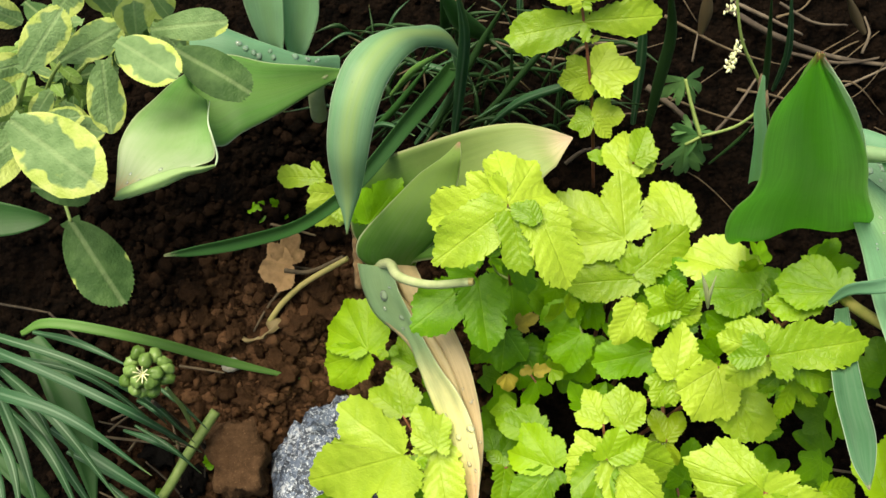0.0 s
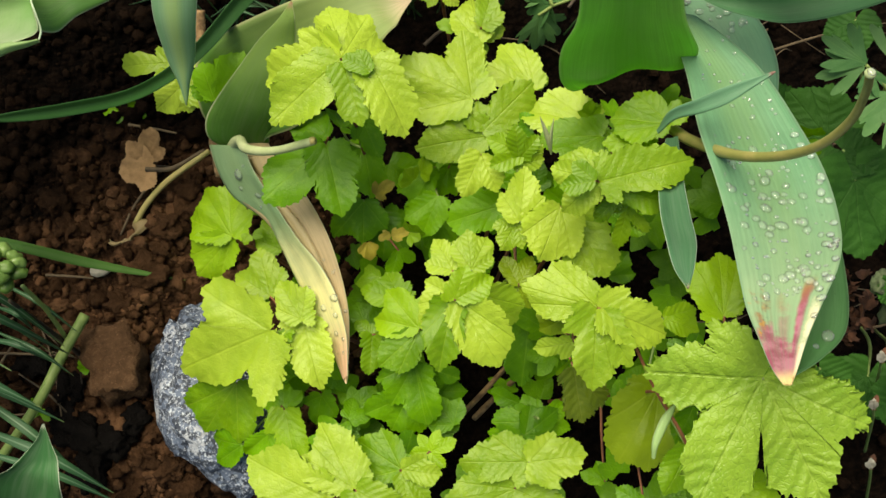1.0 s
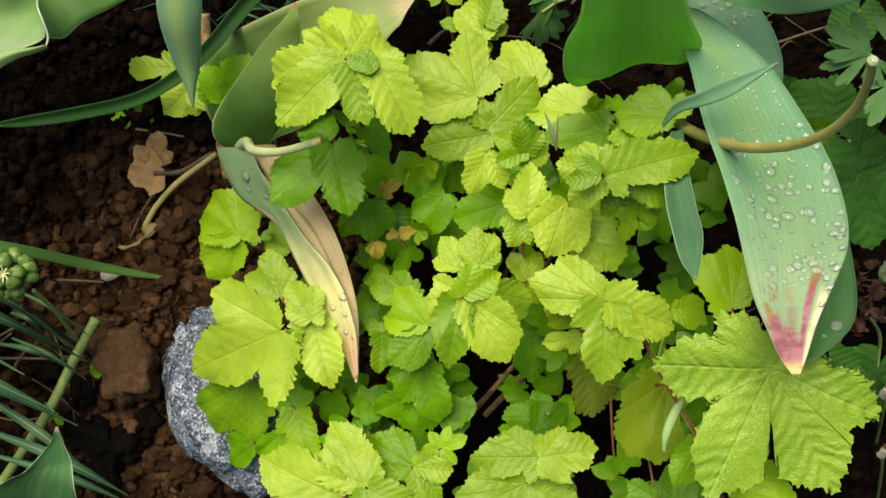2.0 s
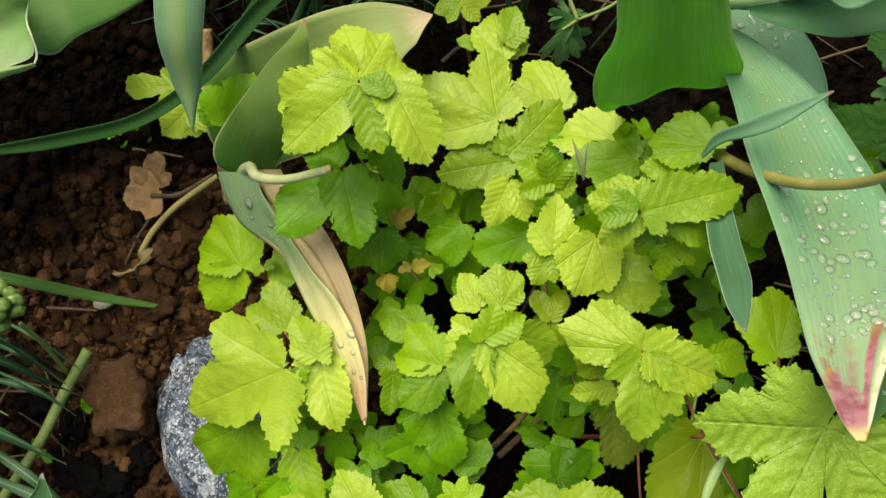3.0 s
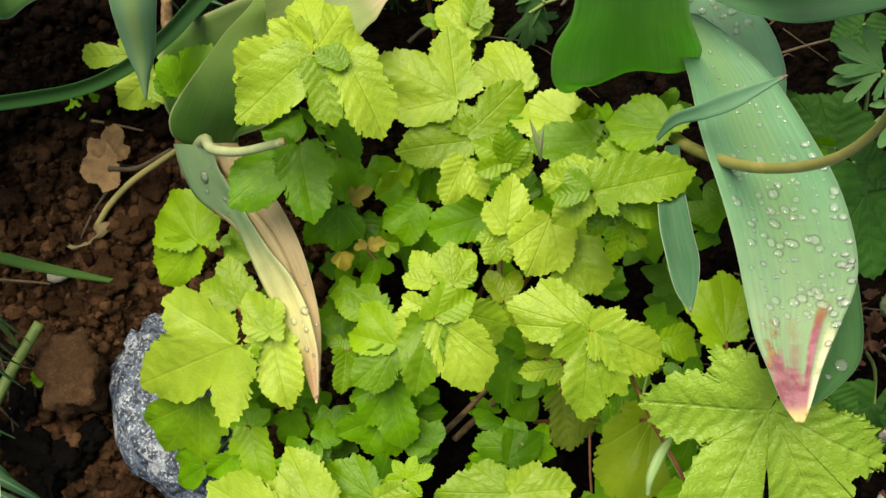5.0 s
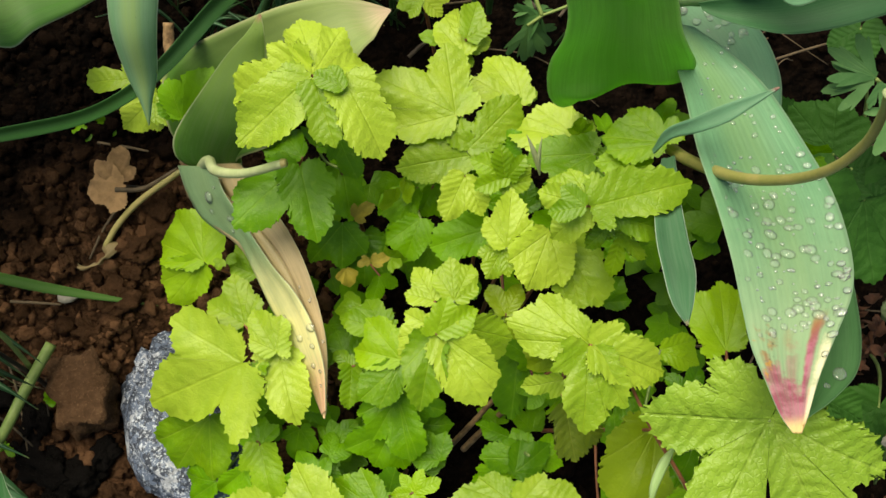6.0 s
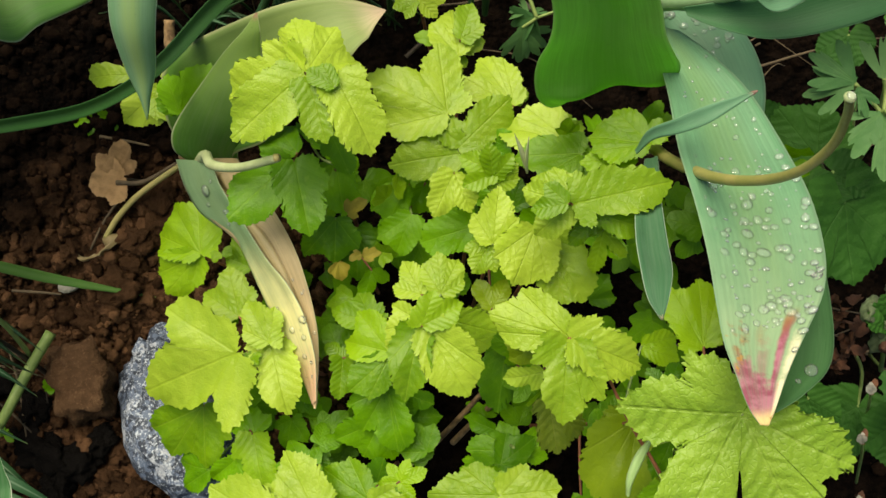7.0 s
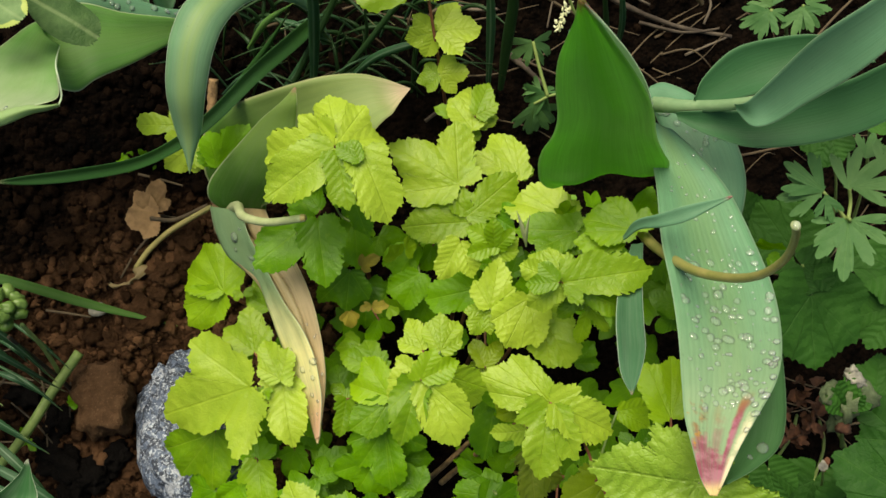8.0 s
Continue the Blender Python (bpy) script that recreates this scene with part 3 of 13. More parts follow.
def stand(base, tip, face):
    """The pose of a leaf from its stalk end, its tip and the way that its upper side looks."""
    b, t, n = Vector(base), Vector(tip), Vector(face)
    y = (t - b).normalized()
    x = y.cross(n).normalized()
    z = x.cross(y)
    m = Matrix((x, y, z)).transposed().to_4x4()
    m.translation = b
    return m, (t - b).length


SIMPLE = {"round": 1.8, "oval": 2.2, "slim": 2.8}


def lobes_of(kind, rng):
    j = lambda s: float(rng.uniform(-s, s))
    if kind == "three":
        return [(j(4), 1.0, 2.6), (52 + j(6), 0.80 + j(0.08), 2.7), (-52 + j(6), 0.80 + j(0.08), 2.7), (98, 0.45, 2.2), (-98, 0.45, 2.2)], 115.0
    if kind == "two":
        return [(30 + j(5), 1.0, 2.4), (-32 + j(5), 0.95, 2.4), (80, 0.5, 2.0), (-80, 0.5, 2.0)], 110.0
    if kind == "heart":
        return [(0, 1.0, 0.8), (40, 0.86, 1.0), (-40, 0.86, 1.0), (80, 0.74, 1.1), (-80, 0.74, 1.1), (125, 0.52, 1.3), (-125, 0.52, 1.3)], 165.0
    if kind == "ovate":
        return [(j(3), 1.0, 1.3), (82, 0.30, 1.2), (-82, 0.30, 1.2)], 118.0
    if kind == "ellipse":
        return [(0, 1.0, 1.6)], 89.0
    if kind == "leaflet":
        rows = []
        for d, l in ((0, 1.0), (33, 0.86), (-34, 0.84)):
            rows += [(d + j(4), l, 26.0), (d + 9 + j(2), l * 0.88, 150.0), (d - 9 + j(2), l * 0.84, 150.0)]
        return rows, 75.0
    if kind == "cut":
        rows = []
        for d, l in ((0, 1.0), (42, 0.9), (-42, 0.9), (84, 0.7), (-84, 0.7)):
            rows += [(d + j(5), l, 20.0), (d + 14, l * 0.80, 40.0), (d - 14, l * 0.80, 40.0)]
        return rows, 120.0
    side = {"round": (50, 0.84), "oval": (46, 0.70), "slim": (20, 0.6)}[kind]
    return [(j(3), 1.0, SIMPLE[kind]), (side[0] + j(5), side[1] + j(0.06), 1.7), (-side[0] + j(5), side[1] + j(0.06), 1.7), (80, 0.30, 1.2), (-80, 0.30, 1.2)], 118.0


def leaf(parent, kind, mat, base, tip, face, seed, cup=0.12, droop=0.16, label="", slim=None, teeth=26, tooth=0.08, ruffle=0.05, point=0.10):
    rng = np.random.default_rng(seed)
    lobes, spread = lobes_of(kind, rng)
    if slim:
        lobes = [(lobes[0][0], 1.0, slim)] + [(d, l * (0.55 if slim > 4 else 0.8 if slim > 2.2 else 1.0), max(s, slim * 0.8)) for d, l, s in lobes[1:]]
    m, length = stand(base, tip, face)
    if kind in SIMPLE or kind in ("two", "three", "ovate"):
        return held("leaf", lobed_mesh(mat, [(*l, -0.03 * abs(l[0]) / 50) for l in lobes], length, 0.052, cup, seed, 150, 9), parent, label, m)
    me = leaf_mesh(mat, lobes, length / (1 + point), tooth, teeth, cup, droop, ruffle, seed, spread, point)
    return held("leaf", me, parent, label, m)


def blade_mesh(name, mat, spine, sides, curl=0.25, thick=0.0010, nu=44, nv=13, ripple=0.0, seed=0, waves=3.0):
    """A strap leaf along its spine; sides: the half-width vector at each point of the spine; curl: how far its edges rise."""
    rng = np.random.default_rng(seed)
    c, s = spline(spine, nu), spline(sides, nu)
    tan = np.gradient(c, axis=0)
    nrm = np.cross(s, tan)
    nrm /= np.linalg.norm(nrm, axis=1)[:, None] + 1e-9
    half = np.linalg.norm(s, axis=1)
    v = np.linspace(-1, 1, nv)
    u = np.linspace(0, 1, nu)
    ph = rng.random(2) * 6
    lift = curl * (v[None, :] ** 2) * half[:, None] + ripple * half[:, None] * np.abs(v[None, :]) ** 2 * np.sin(u[:, None] * waves * 6.28 + ph[0] + 1.7 * (v[None, :] > 0))
    top = c[:, None] + v[None, :, None] * s[:, None] + nrm[:, None] * lift[..., None]
    gap = np.clip(np.minimum(1 - np.abs(v), 1.0) * 4, 0.15, 1)[None, :, None] * thick
    low = top - nrm[:, None] * gap
    verts = list(top.reshape(-1, 3)) + list(low.reshape(-1, 3))
    n = nu * nv
    faces = grid_faces(nu, nv) + grid_faces(nu, nv, True, n)
    for i in range(nu - 1):
        for j, turn in ((0, False), (nv - 1, True)):
            a, b = i * nv + j, (i + 1) * nv + j
            q = (a, a + n, b + n, b)
            faces.append(q[::-1] if turn else q)
    co = [(a, (b + 1) / 2) for a in u for b in v]
    return mesh(name, verts, faces, mat, co + co)


def blade(parent, mat, spine, sides, curl=0.25, name="leaf", label="", **more):
    return held(name, blade_mesh(name, mat, spine, sides, curl, **more), parent, label)


def sheet(parent, mat, rows, name="leaf", label="", nu=40, nv=25, thick=0.0010, ripple=0.0):
    """A leaf whose surface runs smoothly through rows of points, each row going across it, from the base to the tip."""
    across = [spline(r, nv) for r in rows]
    top = np.stack([spline([r[j] for r in across], nu) for j in range(nv)], axis=1)
    du, dv = np.gradient(top, axis=0), np.gradient(top, axis=1)
    nrm = np.cross(dv, du)
    nrm /= np.linalg.norm(nrm, axis=2)[..., None] + 1e-9
    nrm[-1] = nrm[-2]
    v, u = np.linspace(0, 1, nv), np.linspace(0, 1, nu)
    top = top + nrm * (ripple * np.sin(u[:, None] * 17 + 5 * v[None, :]) * np.sin(v[None, :] * 9 + 2))[..., None]
    low = top - nrm * (np.clip(np.minimum(v, 1 - v) * 8, 0.15, 1)[None, :, None] * thick)
    n = nu * nv
    faces = grid_faces(nu, nv) + grid_faces(nu, nv, True, n)
    for i in range(nu - 1):
        for j, turn in ((0, False), (nv - 1, True)):
            a, b = i * nv + j, (i + 1) * nv + j
            q = (a, a + n, b + n, b)
            faces.append(q[::-1] if turn else q)
    co = [(a, b) for a in u for b in v]
    return held(name, mesh(name, list(top.reshape(-1, 3)) + list(low.reshape(-1, 3)), faces, mat, co + co), parent, label)


def tube_mesh(name, mat, points, radii, n=26, ring=8, lumpy=0.0, seed=0):
    rng = np.random.default_rng(seed)
    c = spline(points, n)
    r = np.interp(np.linspace(0, 1, n), np.linspace(0, 1, len(radii)), radii)
    tan = np.gradient(c, axis=0)
    tan /= np.linalg.norm(tan, axis=1)[:, None] + 1e-12
    ref = np.array([0.31, 0.2, 0.93])
    x = np.cross(tan, ref)
    x /= np.linalg.norm(x, axis=1)[:, None] + 1e-9
    y = np.cross(tan, x)
    a = np.linspace(0, 2 * np.pi, ring, endpoint=False)
    rr = r[:, None] * (1 + lumpy * rng.standard_normal((n, ring)))
    p = c[:, None] + rr[..., None] * (np.cos(a)[None, :, None] * x[:, None] + np.sin(a)[None, :, None] * y[:, None])
    verts = list(p.reshape(-1, 3)) + [c[0], c[-1]]
    faces = []
    for i in range(n - 1):
        for j in range(ring):
            k = (j + 1) % ring
            faces.append((i * ring + j, i * ring + k, (i + 1) * ring + k, (i + 1) * ring + j))
    for j in range(ring):
        k = (j + 1) % ring
        faces.append((n * ring, k, j)), faces.append((n * ring + 1, (n - 1) * ring + j, (n - 1) * ring + k))
    return mesh(name, verts, faces, mat)


def tube(parent, mat, points, radii, name="stem", label="", **more):
    return held(name, tube_mesh(name, mat, points, radii, **more), parent, label)


def lump_mesh(name, mat, size, seed, level=3, rough=0.25, scale=1.6, flat=0.0, facet=0.0, box=0.0):
    """A rounded, broken lump of half-sizes size round the origin."""
    bm = bmesh.new()
    bmesh.ops.create_icosphere(bm, subdivisions=level, radius=1)
    off = Vector((seed * 3.7, seed * 1.3, seed * 2.1))
    for v in bm.verts:
        p = v.co.copy()
        p = p.lerp(p / max(abs(c) for c in p), box)
        d = 1 + rough * noise.fractal(p * scale + off, 0.9, 2.0, 5)
        if facet:
            d += facet * (noise.cell(p * 1.3 + off) - 0.5)
        q = p * d
        if flat and abs(q.z) > flat:
            q.z = math.copysign(flat + (abs(q.z) - flat) * 0.3, q.z)
        v.co = (q.x * size[0], q.y * size[1], q.z * size[2])
    me = bpy.data.meshes.new(name)
    bm.to_mesh(me)
    bm.free()
    me.materials.append(mat)
    me.polygons.foreach_set("use_smooth", [True] * len(me.polygons))
    return me


def drop_mesh(size, tall=0.55):
    bm = bmesh.new()
    bmesh.ops.create_uvsphere(bm, u_segments=14, v_segments=8, radius=1)
    for v in bm.verts:
        z = v.co.z
        v.co = (v.co.x * size, v.co.y * size, (z * tall if z > 0 else z * 0.12) * size)
    me = bpy.data.meshes.new("droplet")
    bm.to_mesh(me)
    bm.free()
    me.materials.append(WATER)
    me.polygons.foreach_set("use_smooth", [True] * len(me.polygons))
    return me


DROPS = [drop_mesh(0.001, t) for t in (0.42, 0.5, 0.58)]


def bead(leaf_ob, u, v, mm, seed):
    """A drop of water on the upper face of a strap leaf, at u along and v across (both 0 to 1)."""
    nv = 13
    nu = len(leaf_ob.data.vertices) // (2 * nv)
    me = leaf_ob.data
    i, j = min(nu - 2, max(0, int(u * (nu - 1)))), min(nv - 2, max(0, int(v * (nv - 1))))
    fu, fv = u * (nu - 1) - i, v * (nv - 1) - j
    p = [me.vertices[a].co for a in (i * nv + j, (i + 1) * nv + j, i * nv + j + 1, (i + 1) * nv + j + 1)]
    at = (p[0] * (1 - fu) + p[1] * fu) * (1 - fv) + (p[2] * (1 - fu) + p[3] * fu) * fv
    n = (p[1] - p[0]).cross(p[2] - p[0]).normalized()
    if n.z < 0:
        n = -n
    gap = me.vertices[nu * nv + i * nv + j].co - p[0]
    if gap.dot(n) > 0:
        at = at + gap
    q = n.to_track_quat("Z", "Y").to_matrix().to_4x4()
    ob = new("droplet", DROPS[seed % 3])
    ob.parent = leaf_ob
    k = 1 + 0.35 * ((seed * 37) % 10) / 10
    ob.matrix_basis = Matrix.Translation(at + n * 0.0001) @ q @ pose(0, 0, 0, 0, 0, seed * 47) @ Matrix.Diagonal((mm * k, mm, mm, 1))
    return ob



# ---- ground ----
def soil_height(x, y):
    z = -0.045 + 0.22 * min(y, 0.6)
    if y < -0.35:
        z = max(z, -0.045 + 0.22 * -0.35)
    near = max(0.0, 1.0 - max(0.0, math.hypot(x, y - 0.2) - 0.6) / 0.6)
    p = Vector((x, y, 0))
    lumps = noise.fractal(p * 14, 0.9, 2.1, 3) * 0.007 + max(0.0, noise.noise(p * 38)) * 0.006 + noise.noise(p * 95) * 0.0030 + noise.noise(p * 210) * 0.0020
    return z + lumps * near - 0.004


def spread_axis(lo, hi, step, far):
    mid = list(np.arange(lo, hi, step))
    grow, a = [], step
    while a < far:
        grow.append(a)
        a *= 1.22
    return [lo - g for g in reversed(grow)] + mid + [hi + g for g in grow]


gx, gy = spread_axis(-0.42, 0.55, 0.0032, 400.0), spread_axis(-0.22, 0.78, 0.0032, 400.0)
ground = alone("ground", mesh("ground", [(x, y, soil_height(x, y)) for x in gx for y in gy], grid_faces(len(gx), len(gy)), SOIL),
               "damp crumbly dark brown garden soil, shade darkened into it outside a dry patch", "soil", kind="structure")

# crumbs of earth, pressed into the soil
crng = random.Random(4)
base = [lump_mesh("crumb", CLOD, (1, 0.85, 0.75), k, 1 + (k > 5), 0.62, 1.5) for k in range(9)]
shapes = [([v.co.copy() for v in b.vertices], [tuple(p.vertices) for p in b.polygons]) for b in base]
cv, cf = [], []
for k in range(9500):
    x, y = crng.uniform(-0.32, 0.46), crng.uniform(-0.1, 0.6)
    if k % 3:
        x, y = crng.uniform(-0.27, 0.03), crng.uniform(-0.03, 0.33)
    if noise.noise(Vector((x * 16, y * 16, 3))) < crng.uniform(-0.7, 0.2):
        continue
    r = 0.0010 + 0.0058 * crng.random() ** 3.2
    m = pose(x, y, soil_height(x, y) + r * 0.15, crng.uniform(0, 360), crng.uniform(0, 360), crng.uniform(0, 360))
    vs, fs = shapes[k % 6 if r < 0.0035 else 6 + k % 3]
    o = len(cv)
    cv += [m @ (p * r) for p in vs]
    cf += [tuple(i + o for i in f) for f in fs]
alone("soil_crumbs", mesh("soil_crumbs", cv, cf, CLOD), "loose reddish brown crumbs lying on the soil, shade darkened in outside a dry patch", "soil", kind="stuff")


def clod(x, y, size, seed, mat=CLOD, turn=0.0, label="lump of dry reddish brown earth on the soil", sink=0.35, rough=0.75, box=0.0):
    ob = alone("clod", lump_mesh("clod", mat, size, seed, 4, rough, 1.5, 0.85, 0.0, box), label, "earth clod", (x, y, soil_height(x, y) + size[2] * (1 - sink) - size[2] * 0.3), "clods on the soil")
    ob.rotation_euler = (0.1 * math.sin(seed), 0.1 * math.cos(seed), turn)
    return ob


clod(-0.1339, 0.0746, (0.0180, 0.0215, 0.0200), 3, PALECLOD, 0.1, "large blocky lump of dry reddish brown earth", 0.1, 0.42, 0.6)
clod(-0.1111, 0.1333, (0.0120, 0.0113, 0.0084), 7, CLOD, 7.7)
clod(-0.1626, 0.1669, (0.0090, 0.0085, 0.0063), 8, CLOD, 8.8)
clod(-0.1710, 0.1823, (0.0100, 0.0085, 0.0070), 9, CLOD, 9.9)
clod(-0.1411, 0.1578, (0.0070, 0.0055, 0.0049), 10, CLOD, 11.0)
clod(-0.1271, 0.1106, (0.0110, 0.0079, 0.0077), 11, CLOD, 12.1)
clod(-0.1009, 0.1474, (0.0080, 0.0065, 0.0056), 12, CLOD, 13.2)
clod(-0.0835, 0.1873, (0.0120, 0.0099, 0.0084), 13, CLOD, 14.3)
clod(-0.1217, 0.0140, (0.0090, 0.0064, 0.0063), 14, CLOD, 15.4)
clod(-0.1022, 0.0050, (0.0100, 0.0071, 0.0070), 15, CLOD, 16.5)
clod(-0.1152, 0.0314, (0.0070, 0.0070, 0.0049), 16, CLOD, 17.6)
clod(-0.0958, -0.0099, (0.0120, 0.0107, 0.0084), 17, CLOD, 18.7)
clod(-0.1320, -0.0065, (0.0090, 0.0069, 0.0063), 18, CLOD, 19.8)
clod(-0.1855, 0.1483, (0.0070, 0.0058, 0.0049), 22, CLOD, 24.2)
clod(-0.1504, 0.1902, (0.0080, 0.0079, 0.0056), 23, CLOD, 25.3)
clod(-0.0808, 0.1720, (0.0110, 0.0107, 0.0077), 24, CLOD, 26.4)
clod(-0.0963, 0.1620, (0.0090, 0.0086, 0.0063), 25, CLOD, 27.5)
clod(-0.1658, 0.0359, (0.0160, 0.0128, 0.0096), 31, DARKCLOD, 34.1, "lump of near black earth on the soil")
clod(-0.1410, 0.0265, (0.0140, 0.0112, 0.0084), 32, DARKCLOD, 35.2, "lump of near black earth on the soil")
clod(-0.1564, 0.0100, (0.0130, 0.0104, 0.0078), 33, DARKCLOD, 36.3, "lump of near black earth on the soil")
clod(-0.1888, 0.0811, (0.0120, 0.0096, 0.0072), 34, DARKCLOD, 37.4, "lump of near black earth on the soil")
clod(-0.1257, 0.0395, (0.0100, 0.0080, 0.0060), 35, DARKCLOD, 38.5, "lump of near black earth on the soil")
clod(-0.1681, 0.0613, (0.0100, 0.0080, 0.0060), 36, DARKCLOD, 39.6, "lump of near black earth on the soil")
stone = alone("stone", lump_mesh("stone", GRANITE, (0.036, 0.066, 0.034), 5, 5, 0.22, 1.3, 0.75, 0.10), "rough blue grey speckled granite stone half under leaves", "stone", (-0.0690, 0.0527, soil_height(-0.0690, 0.0527) + 0.008))
stone.rotation_euler = (0.0, 0.1, 0.33)
shrub = thing("golden_shrub", (0.1115, 0.0858, -0.0261), "low shrub with bright golden green toothed leaves and red twigs", "shrub")


TWIGS = []


def twig(mat, *points):
    TWIGS.extend(Vector(p) for p in spline(points, 24)[6:])
    return tube(shrub, mat, points, [0.0014, 0.0011, 0.0007], name="twig")


def broad(mat, base, tips, seed, slim=2.4, cup=0.16, tooth=0.047, side=0.0, big=False):
    """A lobed leaf of the shrub: its stalk end and the tip of each lobe. side: the size of the shoulders of a leaf with one tip."""
    b = Vector(base)
    ends = [Vector(t) - b for t in tips]
    rng = np.random.default_rng(seed)
    y = sum((e.normalized() for e in ends), Vector()).normalized()
    if len(ends) > 1:
        n = Vector()
        for p, q in itertools.combinations(ends, 2):
            c = p.cross(q)
            n += c if c.z > 0 else -c
        n = n.normalized() + Vector((0, -0.15, 0.5))
    else:
        n = Vector((rng.uniform(-0.25, 0.25), rng.uniform(-0.45, 0.05), 1))
    x = y.cross(n).normalized()
    z = x.cross(y)
    length = max(e.length for e in ends)
    lobes = []
    for e in ends:
        flat = math.hypot(e.dot(x), e.dot(y))
        lobes.append((math.degrees(math.atan2(e.dot(x), e.dot(y))), flat / length, slim, e.dot(z) / length))
    if len(lobes) == 1:
        lobes += [(48, 0.72 * side or 0.6, slim + 0.4, -0.02), (-48, 0.72 * side or 0.6, slim + 0.4, -0.02)]
    lo, hi = min(l[0] for l in lobes), max(l[0] for l in lobes)
    for d, s in ((lo - 40, 0.34), (hi + 40, 0.34)):
        lobes.append((d, s * (0.9 + 0.2 * rng.random()), 2.4, 0.0))
    m = Matrix((x, y, z)).transposed().to_4x4()
    m.translation = b
    near = min(TWIGS, key=lambda p: (p - b).length + 1.5 * max(0.0, p.z - b.z + 0.004))
    if (near - b).length < 0.09:
        sag = (near + b) * 0.5 - z * 0.003
        tube(shrub, TWIG if seed % 3 else GREENWOOD, [near, sag, b], [0.0008, 0.0006], name="leaf_stalk", n=8, ring=5)
    if big:
        return held("leaf", lobed_mesh(mat, lobes, length, tooth, cup, seed, 420, 30, 5.0, (lobes[2][0] + lobes[3][0]) / 2), shrub, "large quilted leaf", m)
    return held("leaf", lobed_mesh(mat, lobes, length, tooth, cup, seed), shrub, "", m)


# twigs, each from the foot of the shrub to a whorl of leaves
twig(TWIG, (0.0514, 0.1413, -0.0179), (0.0384, 0.1534, 0.1016), (0.0281, 0.1629, 0.1931))
twig(TWIG, (0.1010, 0.1479, -0.0165), (0.0987, 0.1614, 0.0688), (0.0969, 0.1720, 0.1261))
twig(TWIG, (0.1112, 0.1896, -0.0073), (0.1111, 0.2122, 0.0615), (0.1111, 0.2299, 0.1023))
twig(TWIG, (0.1054, 0.1456, -0.0170), (0.1041, 0.1586, 0.0636), (0.1031, 0.1689, 0.1163))
twig(TWIG, (0.1044, 0.1284, -0.0208), (0.1029, 0.1376, 0.0652), (0.1017, 0.1449, 0.1231))
twig(TWIG, (0.0370, 0.1298, -0.0204), (0.0208, 0.1394, 0.0688), (0.0080, 0.1469, 0.1301))
twig(TWIG, (0.0556, 0.1191, -0.0228), (0.0434, 0.1264, 0.0476), (0.0338, 0.1321, 0.0900))
twig(TWIG, (0.0845, 0.1228, -0.0220), (0.0786, 0.1309, 0.0528), (0.0740, 0.1372, 0.0996))
twig(TWIG, (0.1079, 0.1134, -0.0241), (0.1072, 0.1194, 0.0771), (0.1066, 0.1241, 0.1502))
twig(TWIG, (0.1110, 0.0900, -0.0292), (0.1109, 0.0909, 0.0780), (0.1109, 0.0917, 0.1573))
twig(TWIG, (0.0859, 0.0619, -0.0354), (0.0804, 0.0567, 0.0771), (0.0760, 0.0526, 0.1615))
twig(TWIG, (0.1256, 0.0474, -0.0386), (0.1286, 0.0391, 0.0983), (0.1310, 0.0325, 0.2071))
twig(TWIG, (0.1315, 0.0908, -0.0290), (0.1359, 0.0919, 0.1030), (0.1393, 0.0928, 0.2071))
twig(TWIG, (0.1620, 0.1160, -0.0235), (0.1730, 0.1225, 0.0928), (0.1816, 0.1277, 0.1810))
twig(TWIG, (-0.0011, 0.1172, -0.0232), (-0.0256, 0.1241, 0.0273), (-0.0448, 0.1295, 0.0498))
twig(TWIG, (0.0094, 0.1106, -0.0247), (-0.0128, 0.1160, 0.0281), (-0.0303, 0.1202, 0.0529))
twig(TWIG, (0.0301, 0.0723, -0.0331), (0.0123, 0.0694, 0.0359), (-0.0016, 0.0671, 0.0770))
twig(TWIG, (0.0185, 0.0687, -0.0339), (-0.0018, 0.0650, 0.0353), (-0.0177, 0.0621, 0.0765))
twig(TWIG, (0.0047, 0.0530, -0.0373), (-0.0185, 0.0458, 0.0095), (-0.0368, 0.0402, 0.0283))
twig(TWIG, (0.0451, 0.0055, -0.0478), (0.0307, -0.0120, 0.0367), (0.0193, -0.0257, 0.0932))
twig(TWIG, (0.0605, 0.0102, -0.0468), (0.0494, -0.0063, 0.0367), (0.0406, -0.0192, 0.0922))
twig(TWIG, (0.1079, 0.0088, -0.0471), (0.1071, -0.0079, 0.0508), (0.1065, -0.0211, 0.1206))
twig(GREENWOOD, (0.0761, 0.0697, -0.0337), (0.0684, 0.0662, 0.0401), (0.0624, 0.0634, 0.0859))
twig(TWIG, (0.0776, 0.0497, -0.0381), (0.0702, 0.0418, 0.0267), (0.0644, 0.0356, 0.0635))
twig(GREENWOOD, (0.1174, 0.0259, -0.0433), (0.1187, 0.0128, 0.0355), (0.1197, 0.0026, 0.0864))
twig(TWIG, (0.1718, 0.0221, -0.0441), (0.1850, 0.0082, 0.0964), (0.1953, -0.0027, 0.2089))
twig(TWIG, (0.1490, 0.0261, -0.0433), (0.1571, 0.0131, 0.0728), (0.1636, 0.0029, 0.1608))
# leaves of the shrub
broad(GOLD, (0.0303, 0.1638, 0.2000), [(0.0253, 0.1953, 0.1960), (0.0450, 0.1897, 0.1940), (0.0556, 0.1755, 0.1880)], 1, 2.2)
